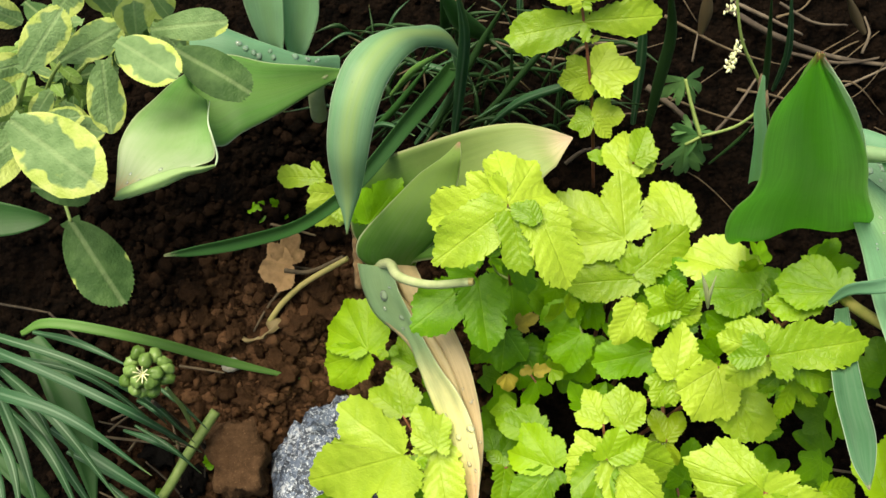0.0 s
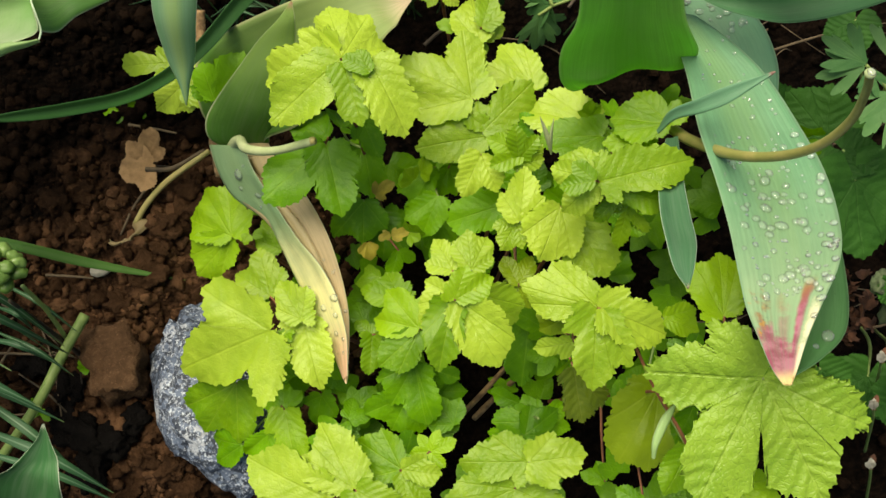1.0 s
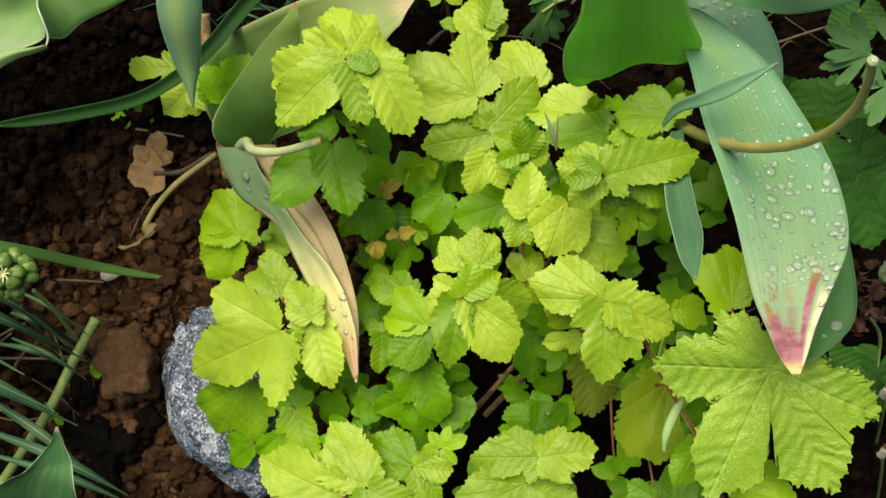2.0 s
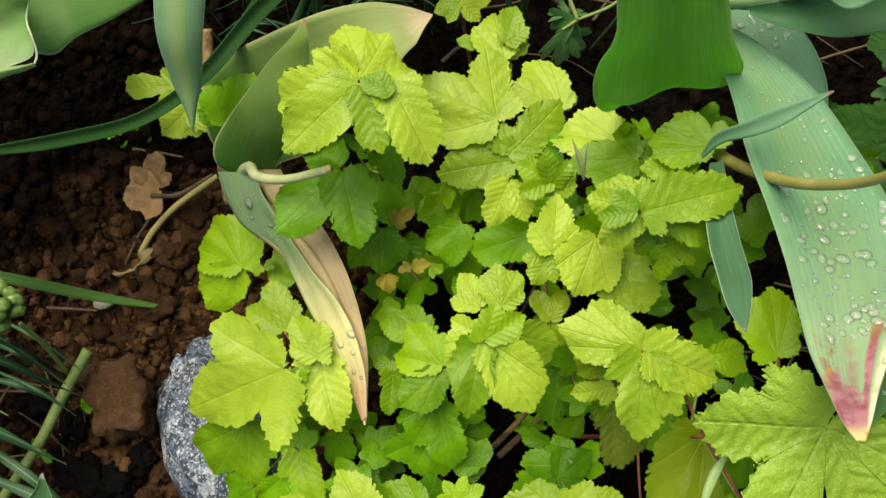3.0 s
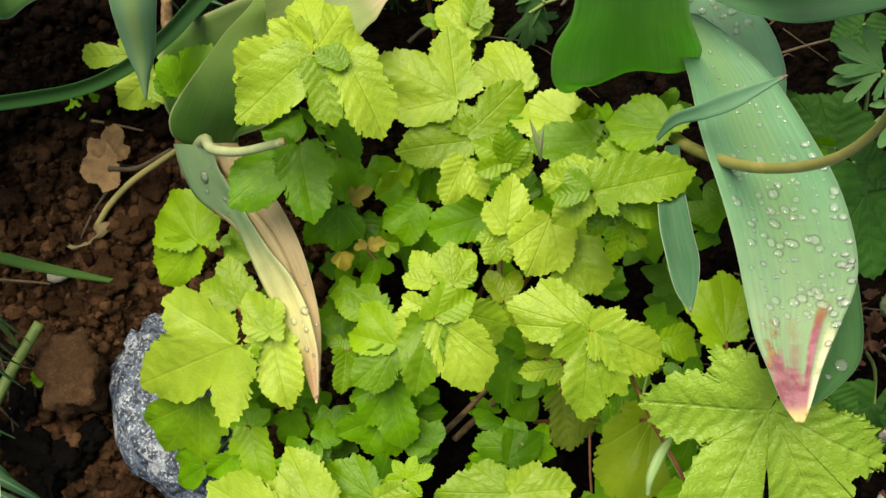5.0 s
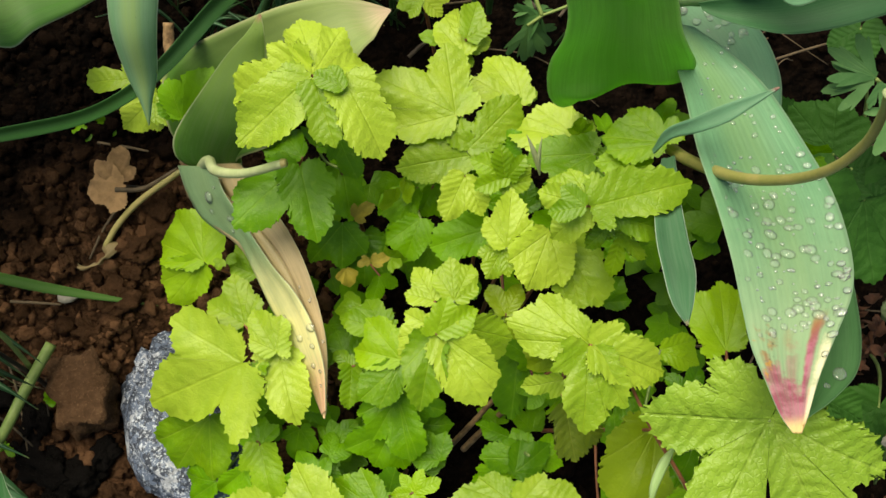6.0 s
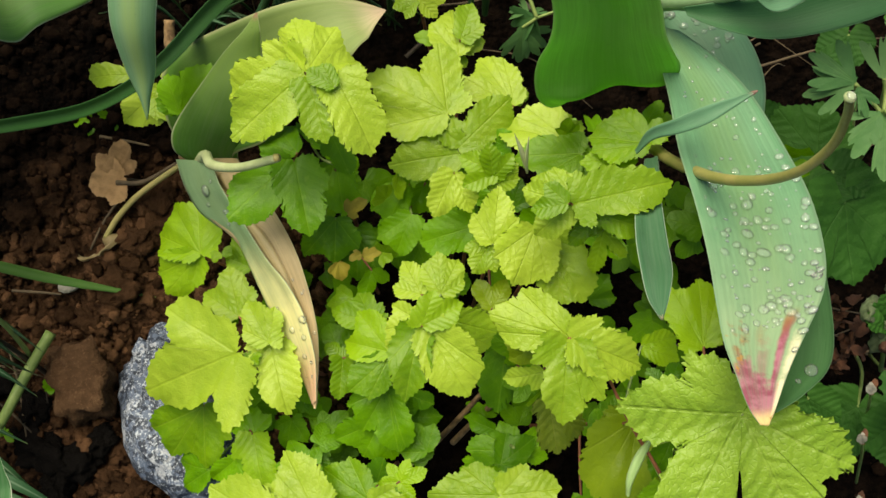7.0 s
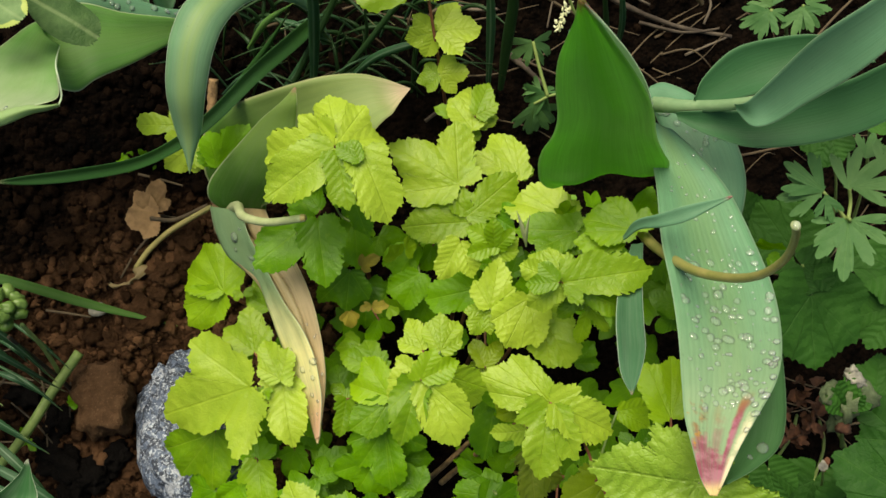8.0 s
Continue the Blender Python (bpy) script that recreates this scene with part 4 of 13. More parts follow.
broad(GOLD, (0.0285, 0.1653, 0.1980), [(0.0126, 0.1822, 0.1940), (-0.0094, 0.1654, 0.1760)], 2, 3.0, cup=0.35)
broad(GOLD, (0.0294, 0.1605, 0.2030), [(0.0228, 0.1418, 0.1990), (-0.0040, 0.1397, 0.1870), (0.0043, 0.1551, 0.1990)], 3, 2.0)
broad(GOLD, (0.0312, 0.1576, 0.2060), [(0.0270, 0.1442, 0.2020), (0.0373, 0.1295, 0.1960), (0.0441, 0.1445, 0.2020)], 4, 3.0)
broad(GOLD, (0.0434, 0.1573, 0.2070), [(0.0579, 0.1467, 0.2030), (0.0581, 0.1231, 0.1930), (0.0464, 0.1360, 0.2030)], 5, 2.2)
broad(YOUNG, (0.0430, 0.1512, 0.2085), [(0.0307, 0.1600, 0.2085), (0.0373, 0.1627, 0.2095)], 6, 2.0, cup=0.3)
broad(GOLD, (0.0977, 0.1712, 0.1340), [(0.0586, 0.1952, 0.1360), (0.0944, 0.2081, 0.1500), (0.0621, 0.1680, 0.1260), (0.1044, 0.1939, 0.1300)], 7, 2.6)
broad(GOLD, (0.1057, 0.1517, 0.1270), [(0.0655, 0.1496, 0.1220), (0.0843, 0.1619, 0.1270)], 8, 2.4)
broad(GOLD, (0.1024, 0.1541, 0.1280), [(0.1006, 0.1705, 0.1300), (0.1317, 0.1769, 0.1400), (0.1222, 0.1599, 0.1280)], 9, 3.0)
broad(GOLD, (0.1360, 0.1819, 0.1170), [(0.1095, 0.2017, 0.1150), (0.1196, 0.2156, 0.1150), (0.1336, 0.2080, 0.1170)], 10, 2.6)
broad(GOLD, (0.1356, 0.1853, 0.1160), [(0.1451, 0.1899, 0.1160)], 11, 1.4, side=0.8)
broad(GOLD, (0.1102, 0.2199, 0.1060), [(0.0955, 0.2431, 0.1040), (0.1081, 0.2524, 0.1060)], 12, 2.2)
broad(GOLD, (0.1114, 0.2284, 0.1100), [(0.1201, 0.2502, 0.1140), (0.1255, 0.2355, 0.1120)], 13, 2.0)
broad(GOLD, (0.1122, 0.2286, 0.1020), [(0.1274, 0.2317, 0.1020)], 14, 1.5, side=0.8)
broad(GOLD, (0.1073, 0.2256, 0.1000), [(0.1152, 0.2169, 0.0980)], 15, 1.5, side=0.8)
broad(MID, (0.0977, 0.2363, 0.0980), [(0.0862, 0.2401, 0.0980)], 16, 1.6, side=0.8)
broad(GOLD, (0.1604, 0.1485, 0.1390), [(0.1231, 0.1643, 0.1330), (0.1379, 0.1724, 0.1350), (0.1537, 0.1666, 0.1370)], 17, 2.2)
broad(MID, (0.1616, 0.1392, 0.1460), [(0.1376, 0.1280, 0.1440), (0.1290, 0.1419, 0.1420), (0.1529, 0.1542, 0.1460)], 18, 2.0)
broad(MID, (0.1625, 0.1436, 0.1430), [(0.1586, 0.1259, 0.1410)], 19, 1.6, side=0.8)
broad(MID, (0.1838, 0.1253, 0.1860), [(0.1901, 0.1368, 0.1880), (0.1709, 0.1450, 0.1820), (0.1560, 0.1346, 0.1800), (0.1591, 0.1263, 0.1780)], 20, 2.2)
broad(MID, (0.1796, 0.1228, 0.1780), [(0.1538, 0.1236, 0.1720), (0.1634, 0.1308, 0.1740)], 21, 1.9)
broad(MID, (0.1598, 0.1045, 0.1920), [(0.1799, 0.0955, 0.1880), (0.1770, 0.0841, 0.1840), (0.1627, 0.0854, 0.1820)], 22, 2.0)
broad(MID, (0.1908, 0.0295, 0.1900), [(0.1810, 0.0561, 0.1900), (0.1940, 0.0608, 0.1920), (0.1994, 0.0484, 0.1900), (0.1800, 0.0406, 0.1860)], 23, 2.4)
broad(MID, (0.1744, 0.0381, 0.1560), [(0.1919, 0.0411, 0.1560), (0.1921, 0.0298, 0.1540)], 24, 2.2)
broad(GOLD, (0.1381, 0.0889, 0.2130), [(0.1576, 0.1036, 0.2150), (0.1799, 0.0940, 0.2210), (0.1542, 0.0872, 0.2110)], 25, 4.2)
broad(GOLD, (0.1391, 0.0923, 0.2090), [(0.1421, 0.1053, 0.2090), (0.1332, 0.1081, 0.2070), (0.1239, 0.1057, 0.2050)], 26, 2.6)
broad(GOLD, (0.1378, 0.0903, 0.2110), [(0.1193, 0.1004, 0.2050), (0.1229, 0.0810, 0.1970), (0.1368, 0.0809, 0.2050)], 27, 2.2)
broad(YOUNG, (0.1351, 0.0879, 0.2170), [(0.1202, 0.0877, 0.2130), (0.1266, 0.0974, 0.2170)], 28, 1.8, cup=0.25)
broad(YOUNG, (0.1479, 0.0887, 0.2060), [(0.1699, 0.0790, 0.2040), (0.1570, 0.0880, 0.2100)], 29, 2.8, cup=0.5)
broad(YOUNG, (0.1543, 0.0826, 0.1940), [(0.1411, 0.0854, 0.1880), (0.1509, 0.0676, 0.1800), (0.1639, 0.0715, 0.1880)], 30, 7.0, tooth=0.08)
broad(YOUNG, (0.1502, 0.0863, 0.2000), [(0.1420, 0.0849, 0.1960), (0.1385, 0.0779, 0.1900)], 31, 6.0, tooth=0.08)
broad(GOLD, (0.0954, 0.1283, 0.1580), [(0.0825, 0.1219, 0.1580), (0.0842, 0.1094, 0.1500), (0.1025, 0.1095, 0.1520)], 32, 2.0)
broad(YOUNG, (0.1152, 0.1244, 0.1650), [(0.0971, 0.1325, 0.1690), (0.0984, 0.1183, 0.1650)], 33, 2.6, cup=0.3)
broad(YOUNG, (0.1133, 0.1221, 0.1640), [(0.1113, 0.1357, 0.1760), (0.1231, 0.1302, 0.1720)], 34, 2.8, cup=0.3)
broad(GOLD, (0.1103, 0.1201, 0.1600), [(0.1249, 0.1273, 0.1680), (0.1263, 0.1211, 0.1640)], 35, 2.4)
broad(GOLD, (0.1097, 0.0896, 0.1640), [(0.1012, 0.1046, 0.1660), (0.1146, 0.1142, 0.1720), (0.1234, 0.1003, 0.1680)], 36, 2.0)
broad(GOLD, (0.1089, 0.0905, 0.1610), [(0.0967, 0.0890, 0.1590), (0.0990, 0.0772, 0.1570), (0.1102, 0.0778, 0.1570)], 37, 2.0)
broad(GOLD, (0.1297, 0.0941, 0.1680), [(0.1098, 0.0830, 0.1640), (0.1164, 0.0681, 0.1600), (0.1399, 0.0809, 0.1640), (0.1334, 0.0705, 0.1600)], 38, 1.8)
broad(GOLD, (0.1357, 0.0913, 0.1600), [(0.1550, 0.0830, 0.1580), (0.1522, 0.0591, 0.1540), (0.1420, 0.0618, 0.1520)], 39, 1.9)
broad(GREENER, (0.1076, 0.1111, 0.1280), [(0.0755, 0.1058, 0.1200), (0.0896, 0.1193, 0.1240), (0.0970, 0.1005, 0.1200)], 40, 2.2)
broad(OLIVE, (0.1088, 0.0634, 0.1420), [(0.1025, 0.0790, 0.1440), (0.1175, 0.0772, 0.1440)], 41, 2.4)
broad(OLIVE, (0.1083, 0.0635, 0.1400), [(0.0995, 0.0650, 0.1380)], 42, 1.5, side=0.8)
broad(OLIVE, (0.1091, 0.0629, 0.1400), [(0.1146, 0.0525, 0.1360), (0.1049, 0.0571, 0.1360)], 43, 2.2)
broad(GOLD, (0.0750, 0.0684, 0.1620), [(0.0616, 0.0741, 0.1590), (0.0678, 0.0853, 0.1600), (0.0747, 0.0778, 0.1620)], 44, 2.0)
broad(GOLD, (0.0836, 0.0671, 0.1650), [(0.0759, 0.0821, 0.1630), (0.0836, 0.0869, 0.1650), (0.0938, 0.0844, 0.1650), (0.0948, 0.0724, 0.1630)], 45, 2.4)
broad(YOUNG, (0.0733, 0.0505, 0.1760), [(0.0694, 0.0580, 0.1780), (0.0798, 0.0652, 0.1820), (0.0918, 0.0579, 0.1800)], 46, 1.9, cup=0.15)
broad(GOLD, (0.0737, 0.0546, 0.1660), [(0.0614, 0.0644, 0.1620), (0.0561, 0.0535, 0.1600), (0.0568, 0.0424, 0.1580)], 47, 2.4)
broad(YOUNG, (0.0735, 0.0521, 0.1700), [(0.0634, 0.0213, 0.1640), (0.0582, 0.0376, 0.1640)], 48, 2.6, cup=0.45)
broad(GOLD, (0.0739, 0.0518, 0.1730), [(0.0975, 0.0325, 0.1710), (0.0924, 0.0189, 0.1650)], 49, 2.4, cup=0.35)
broad(GOLD, (0.0814, 0.0578, 0.1600), [(0.1080, 0.0498, 0.1540), (0.1072, 0.0425, 0.1500), (0.0938, 0.0412, 0.1500)], 50, 2.2)
broad(GOLD, (0.1289, 0.0333, 0.2130), [(0.1127, 0.0543, 0.2100), (0.0980, 0.0470, 0.2070), (0.1086, 0.0383, 0.2050)], 51, 2.4)
broad(GOLD, (0.1282, 0.0316, 0.2150), [(0.1140, 0.0260, 0.2090), (0.1233, -0.0004, 0.2050), (0.1406, 0.0090, 0.2070)], 52, 2.8)
broad(GOLD, (0.1289, 0.0324, 0.2160), [(0.1424, 0.0390, 0.2150), (0.1588, 0.0200, 0.2080), (0.1438, 0.0174, 0.2100)], 53, 2.2)
broad(OLIVE, (0.1229, 0.0354, 0.2000), [(0.1064, 0.0370, 0.1920), (0.1070, 0.0289, 0.1900), (0.1174, 0.0283, 0.1900)], 54, 2.2)
broad(GOLD, (0.1222, 0.0245, 0.1870), [(0.1056, 0.0238, 0.1810), (0.1170, 0.0185, 0.1810)], 55, 3.4)
broad(MID, (0.1231, 0.0188, 0.1800), [(0.1162, 0.0127, 0.1700), (0.1228, 0.0182, 0.1700)], 56, 3.0)
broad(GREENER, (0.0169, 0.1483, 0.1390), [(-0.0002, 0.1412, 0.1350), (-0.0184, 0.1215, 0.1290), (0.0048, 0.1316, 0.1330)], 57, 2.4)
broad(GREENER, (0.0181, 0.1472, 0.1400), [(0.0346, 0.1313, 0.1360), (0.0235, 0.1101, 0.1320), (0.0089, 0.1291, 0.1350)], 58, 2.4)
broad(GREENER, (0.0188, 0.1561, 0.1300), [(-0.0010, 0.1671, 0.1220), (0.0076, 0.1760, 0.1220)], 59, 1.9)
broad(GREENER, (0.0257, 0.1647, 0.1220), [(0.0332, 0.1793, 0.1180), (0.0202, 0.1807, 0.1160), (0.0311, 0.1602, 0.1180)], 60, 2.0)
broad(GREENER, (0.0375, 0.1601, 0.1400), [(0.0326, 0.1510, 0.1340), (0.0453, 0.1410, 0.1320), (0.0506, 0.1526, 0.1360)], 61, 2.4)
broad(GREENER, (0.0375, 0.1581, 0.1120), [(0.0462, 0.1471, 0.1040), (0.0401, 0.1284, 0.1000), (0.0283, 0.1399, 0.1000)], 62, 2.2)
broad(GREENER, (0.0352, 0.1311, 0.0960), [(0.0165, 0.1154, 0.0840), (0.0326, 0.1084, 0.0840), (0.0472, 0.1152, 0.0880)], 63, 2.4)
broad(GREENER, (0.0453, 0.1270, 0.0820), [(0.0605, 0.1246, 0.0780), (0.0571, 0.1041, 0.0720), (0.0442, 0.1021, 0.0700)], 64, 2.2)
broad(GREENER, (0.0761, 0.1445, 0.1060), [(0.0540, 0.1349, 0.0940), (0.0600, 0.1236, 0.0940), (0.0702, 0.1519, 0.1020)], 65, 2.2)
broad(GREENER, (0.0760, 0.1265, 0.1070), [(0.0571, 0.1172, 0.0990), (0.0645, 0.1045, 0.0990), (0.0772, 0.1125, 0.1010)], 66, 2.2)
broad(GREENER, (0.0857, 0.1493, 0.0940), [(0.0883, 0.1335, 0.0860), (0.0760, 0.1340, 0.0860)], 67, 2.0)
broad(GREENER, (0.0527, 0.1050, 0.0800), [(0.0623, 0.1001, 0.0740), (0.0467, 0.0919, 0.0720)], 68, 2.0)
broad(MID, (-0.0452, 0.1299, 0.0540), [(-0.0742, 0.1483, 0.0420), (-0.0617, 0.1622, 0.0520), (-0.0462, 0.1645, 0.0600), (-0.0316, 0.1433, 0.0600)], 69, 2.0)
broad(MID, (-0.0464, 0.1297, 0.0520), [(-0.0746, 0.1241, 0.0380), (-0.0692, 0.1130, 0.0340), (-0.0540, 0.1125, 0.0400)], 70, 1.8)
broad(GOLD, (-0.0234, 0.0898, 0.0600), [(-0.0448, 0.1066, 0.0560), (-0.0281, 0.1183, 0.0640), (-0.0143, 0.1067, 0.0640)], 71, 2.2)
broad(MID, (-0.0164, 0.1197, 0.0520), [(-0.0322, 0.1284, 0.0500), (-0.0274, 0.1392, 0.0550), (-0.0149, 0.1360, 0.0550)], 72, 2.0)
broad(GOLD, (-0.0037, 0.0674, 0.0880), [(-0.0180, 0.0760, 0.0860), (-0.0151, 0.0903, 0.0900), (0.0004, 0.0866, 0.0920), (0.0050, 0.0708, 0.0900)], 73, 1.9)
broad(GOLD, (-0.0034, 0.0676, 0.0820), [(-0.0146, 0.0559, 0.0800), (0.0038, 0.0288, 0.0800), (0.0101, 0.0489, 0.0820)], 74, 2.6)
broad(GOLD, (-0.0217, 0.0644, 0.0820), [(-0.0610, 0.0941, 0.0760), (-0.0777, 0.0540, 0.0460), (-0.0282, 0.0260, 0.0700)], 75, 2.7)
broad(YOUNG, (-0.0157, 0.0644, 0.0820), [(-0.0118, 0.0589, 0.0820)], 76, 1.6, side=0.8)
broad(MID, (-0.0485, 0.0451, 0.0340), [(-0.0821, 0.0374, 0.0140), (-0.0727, 0.0202, 0.0100), (-0.0513, 0.0101, 0.0160), (-0.0328, 0.0265, 0.0260)], 77, 2.8)
broad(GREENER, (-0.0491, 0.0107, 0.0140), [(-0.0701, 0.0179, 0.0020), (-0.0676, 0.0031, -0.0020)], 78, 1.8)
broad(GREENER, (-0.0307, 0.0152, 0.0260), [(-0.0482, 0.0043, 0.0160), (-0.0356, 0.0008, 0.0180), (-0.0276, 0.0055, 0.0220)], 79, 2.2)
broad(MID, (-0.0209, 0.0263, 0.0360), [(-0.0326, 0.0149, 0.0300), (-0.0153, -0.0062, 0.0300), (-0.0105, 0.0092, 0.0360)], 80, 2.4)
broad(GREENER, (-0.0211, 0.0266, 0.0340), [(-0.0340, 0.0363, 0.0280), (-0.0209, 0.0456, 0.0340), (-0.0103, 0.0369, 0.0360)], 81, 2.0)
broad(GREENER, (0.0007, 0.0342, 0.0280), [(-0.0105, 0.0310, 0.0220), (-0.0048, 0.0175, 0.0180), (0.0088, 0.0203, 0.0220), (0.0094, 0.0305, 0.0280)], 82, 2.6)
broad(GREENER, (-0.0023, 0.0430, 0.0340), [(0.0046, 0.0473, 0.0340), (0.0080, 0.0370, 0.0280)], 83, 2.0)
broad(GREENER, (0.0104, 0.0482, 0.0360), [(0.0158, 0.0330, 0.0300), (0.0066, 0.0367, 0.0300)], 84, 2.2)
broad(GOLD, (0.0187, -0.0249, 0.1000), [(-0.0079, -0.0052, 0.0980), (0.0035, 0.0097, 0.1020), (0.0237, -0.0039, 0.1000)], 85, 2.0)
broad(GOLD, (0.0063, -0.0292, 0.0980), [(-0.0139, -0.0115, 0.0960), (-0.0371, -0.0029, 0.0920), (-0.0197, -0.0310, 0.0940)], 86, 2.6, cup=0.25)
broad(GOLD, (0.0024, -0.0298, 0.0940), [(-0.0160, -0.0364, 0.0900), (-0.0047, -0.0432, 0.0900)], 87, 2.4)
broad(MID, (0.0439, -0.0176, 0.0960), [(0.0211, 0.0002, 0.0920), (0.0351, 0.0039, 0.0950), (0.0471, -0.0096, 0.0960), (0.0269, -0.0198, 0.0900)], 88, 2.0)
broad(GOLD, (0.0202, -0.0263, 0.1030), [(0.0449, -0.0418, 0.1030), (0.0367, -0.0274, 0.1030)], 89, 2.4, cup=0.3)
broad(YOUNG, (0.0195, -0.0273, 0.1020), [(0.0082, -0.0369, 0.1020), (0.0217, -0.0484, 0.1020)], 90, 2.4)
broad(GOLD, (0.0440, -0.0192, 0.1020), [(0.0456, -0.0407, 0.1020), (0.0567, -0.0357, 0.1020)], 91, 2.6, cup=0.35)
broad(GOLD, (0.0440, -0.0182, 0.1040), [(0.0647, -0.0232, 0.1080), (0.0570, -0.0132, 0.1080)], 92, 2.4)
broad(MID, (0.0593, -0.0096, 0.0920), [(0.0484, -0.0094, 0.0920), (0.0545, -0.0001, 0.0920)], 93, 2.4)
broad(MID, (0.0598, -0.0097, 0.0930), [(0.0657, 0.0009, 0.0950), (0.0735, -0.0054, 0.0960), (0.0666, -0.0189, 0.0950)], 94, 3.0)
broad(GOLD, (0.1044, -0.0216, 0.1260), [(0.0886, -0.0067, 0.1240), (0.0724, -0.0179, 0.1200), (0.0980, -0.0332, 0.1240), (0.0983, -0.0073, 0.1260)], 95, 2.0)
broad(GOLD, (0.1055, -0.0219, 0.1280), [(0.1194, -0.0093, 0.1300), (0.1352, -0.0211, 0.1320), (0.1183, -0.0350, 0.1280)], 96, 2.0)
broad(GOLD, (0.0979, -0.0335, 0.1200), [(0.0702, -0.0271, 0.1160), (0.0589, -0.0461, 0.1160), (0.0876, -0.0639, 0.1180), (0.1233, -0.0487, 0.1200)], 97, 2.4)
broad(GREENER, (0.1231, 0.0023, 0.0680), [(0.1088, 0.0126, 0.0640), (0.0962, 0.0060, 0.0600), (0.1118, -0.0032, 0.0620)], 98, 2.4)
broad(GREENER, (0.1239, 0.0021, 0.0690), [(0.1398, 0.0127, 0.0690), (0.1403, -0.0035, 0.0670), (0.1256, -0.0065, 0.0650)], 99, 2.4)
broad(GREENER, (0.1221, 0.0046, 0.0660), [(0.1163, 0.0197, 0.0640), (0.1237, 0.0161, 0.0660)], 100, 2.4)
broad(GREENER, (0.1148, 0.0149, 0.0580), [(0.0993, 0.0240, 0.0520), (0.1070, 0.0132, 0.0520)], 101, 2.2)
broad(MID, (0.0598, 0.0568, 0.0900), [(0.0344, 0.0668, 0.0820), (0.0432, 0.0808, 0.0880), (0.0619, 0.0749, 0.0920)], 102, 2.0)
broad(MID, (0.0592, 0.0555, 0.0880), [(0.0354, 0.0385, 0.0800), (0.0616, 0.0452, 0.0860), (0.0468, 0.0352, 0.0820)], 103, 2.0)
broad(MID, (0.0522, 0.0741, 0.0840), [(0.0300, 0.0848, 0.0780), (0.0438, 0.0938, 0.0820), (0.0570, 0.0855, 0.0840)], 104, 2.2)
broad(MID, (0.0407, 0.0910, 0.0760), [(0.0270, 0.0902, 0.0700), (0.0319, 0.0989, 0.0720)], 105, 2.0)
broad(YOUNG, (0.0339, 0.0578, 0.0780), [(0.0306, 0.0360, 0.0720)], 106, 3.4, side=0.6)
broad(YOUNG, (0.0339, 0.0583, 0.0760), [(0.0248, 0.0687, 0.0720)], 107, 2.6, side=0.6)
broad(GREENER, (0.0567, 0.0414, 0.0700), [(0.0345, 0.0347, 0.0620), (0.0409, 0.0197, 0.0580), (0.0627, 0.0167, 0.0620), (0.0605, 0.0061, 0.0580)], 108, 2.6)
broad(GREENER, (0.0527, 0.0270, 0.0560), [(0.0257, 0.0179, 0.0460), (0.0398, 0.0064, 0.0440), (0.0578, 0.0039, 0.0460)], 109, 2.4)
broad(GREENER, (0.0659, 0.0389, 0.0620), [(0.0826, 0.0316, 0.0580), (0.0695, 0.0263, 0.0540)], 110, 2.2)
broad(GREENER, (0.0685, 0.0018, 0.0440), [(0.0737, 0.0232, 0.0460), (0.0805, 0.0117, 0.0440)], 111, 2.0)
broad(GREENER, (0.0667, 0.0271, 0.0500), [(0.0870, 0.0264, 0.0460), (0.0773, 0.0180, 0.0440)], 112, 2.0)
broad(GREENER, (0.1235, 0.0644, 0.0850), [(0.1127, 0.0445, 0.0750), (0.1156, 0.0240, 0.0670), (0.1283, 0.0346, 0.0750)], 113, 2.6)
broad(GREENER, (0.1384, 0.0390, 0.0720), [(0.1254, 0.0260, 0.0640), (0.1432, 0.0249, 0.0640)], 114, 2.6)
broad(BRONZE, (0.1320, 0.0212, 0.1350), [(0.1296, 0.0082, 0.1270), (0.1358, -0.0071, 0.1210), (0.1472, 0.0014, 0.1250)], 115, 3.4, tooth=0.07)
broad(OLIVE, (0.1691, 0.0064, 0.1500), [(0.1451, -0.0056, 0.1380), (0.1472, -0.0277, 0.1340), (0.1607, -0.0336, 0.1340)], 116, 1.7)
broad(MID, (0.1706, -0.0257, 0.1720), [(0.1581, -0.0303, 0.1680), (0.1572, -0.0448, 0.1680), (0.1727, -0.0448, 0.1680)], 117, 2.2)
broad(GREENER, (0.1814, 0.0166, 0.1600), [(0.1740, 0.0270, 0.1600), (0.1897, 0.0287, 0.1600)], 118, 2.0)
broad(GREENER, (0.1806, -0.0035, 0.1640), [(0.1707, -0.0211, 0.1560), (0.1831, -0.0219, 0.1560)], 119, 2.0)
broad(MID, (0.1789, -0.0431, 0.1780), [(0.2078, -0.0533, 0.1780), (0.2022, -0.0418, 0.1780), (0.1986, -0.0619, 0.1760)], 120, 2.2)
broad(GREENER, (0.1592, -0.0472, 0.1260), [(0.1416, -0.0506, 0.1200), (0.1476, -0.0376, 0.1220), (0.1501, -0.0596, 0.1200)], 121, 2.0)
broad(GREENER, (0.1509, -0.0335, 0.0850), [(0.1388, -0.0272, 0.0850), (0.1480, -0.0224, 0.0850)], 122, 1.9)
broad(BIG, (0.1927, -0.0024, 0.2140), [(0.1760, 0.0265, 0.2120), (0.1456, 0.0065, 0.2040), (0.1599, -0.0524, 0.1980), (0.2144, -0.0553, 0.2000), (0.2336, -0.0242, 0.2100)], 123, 3.3, cup=0.08, tooth=0.055, big=True)
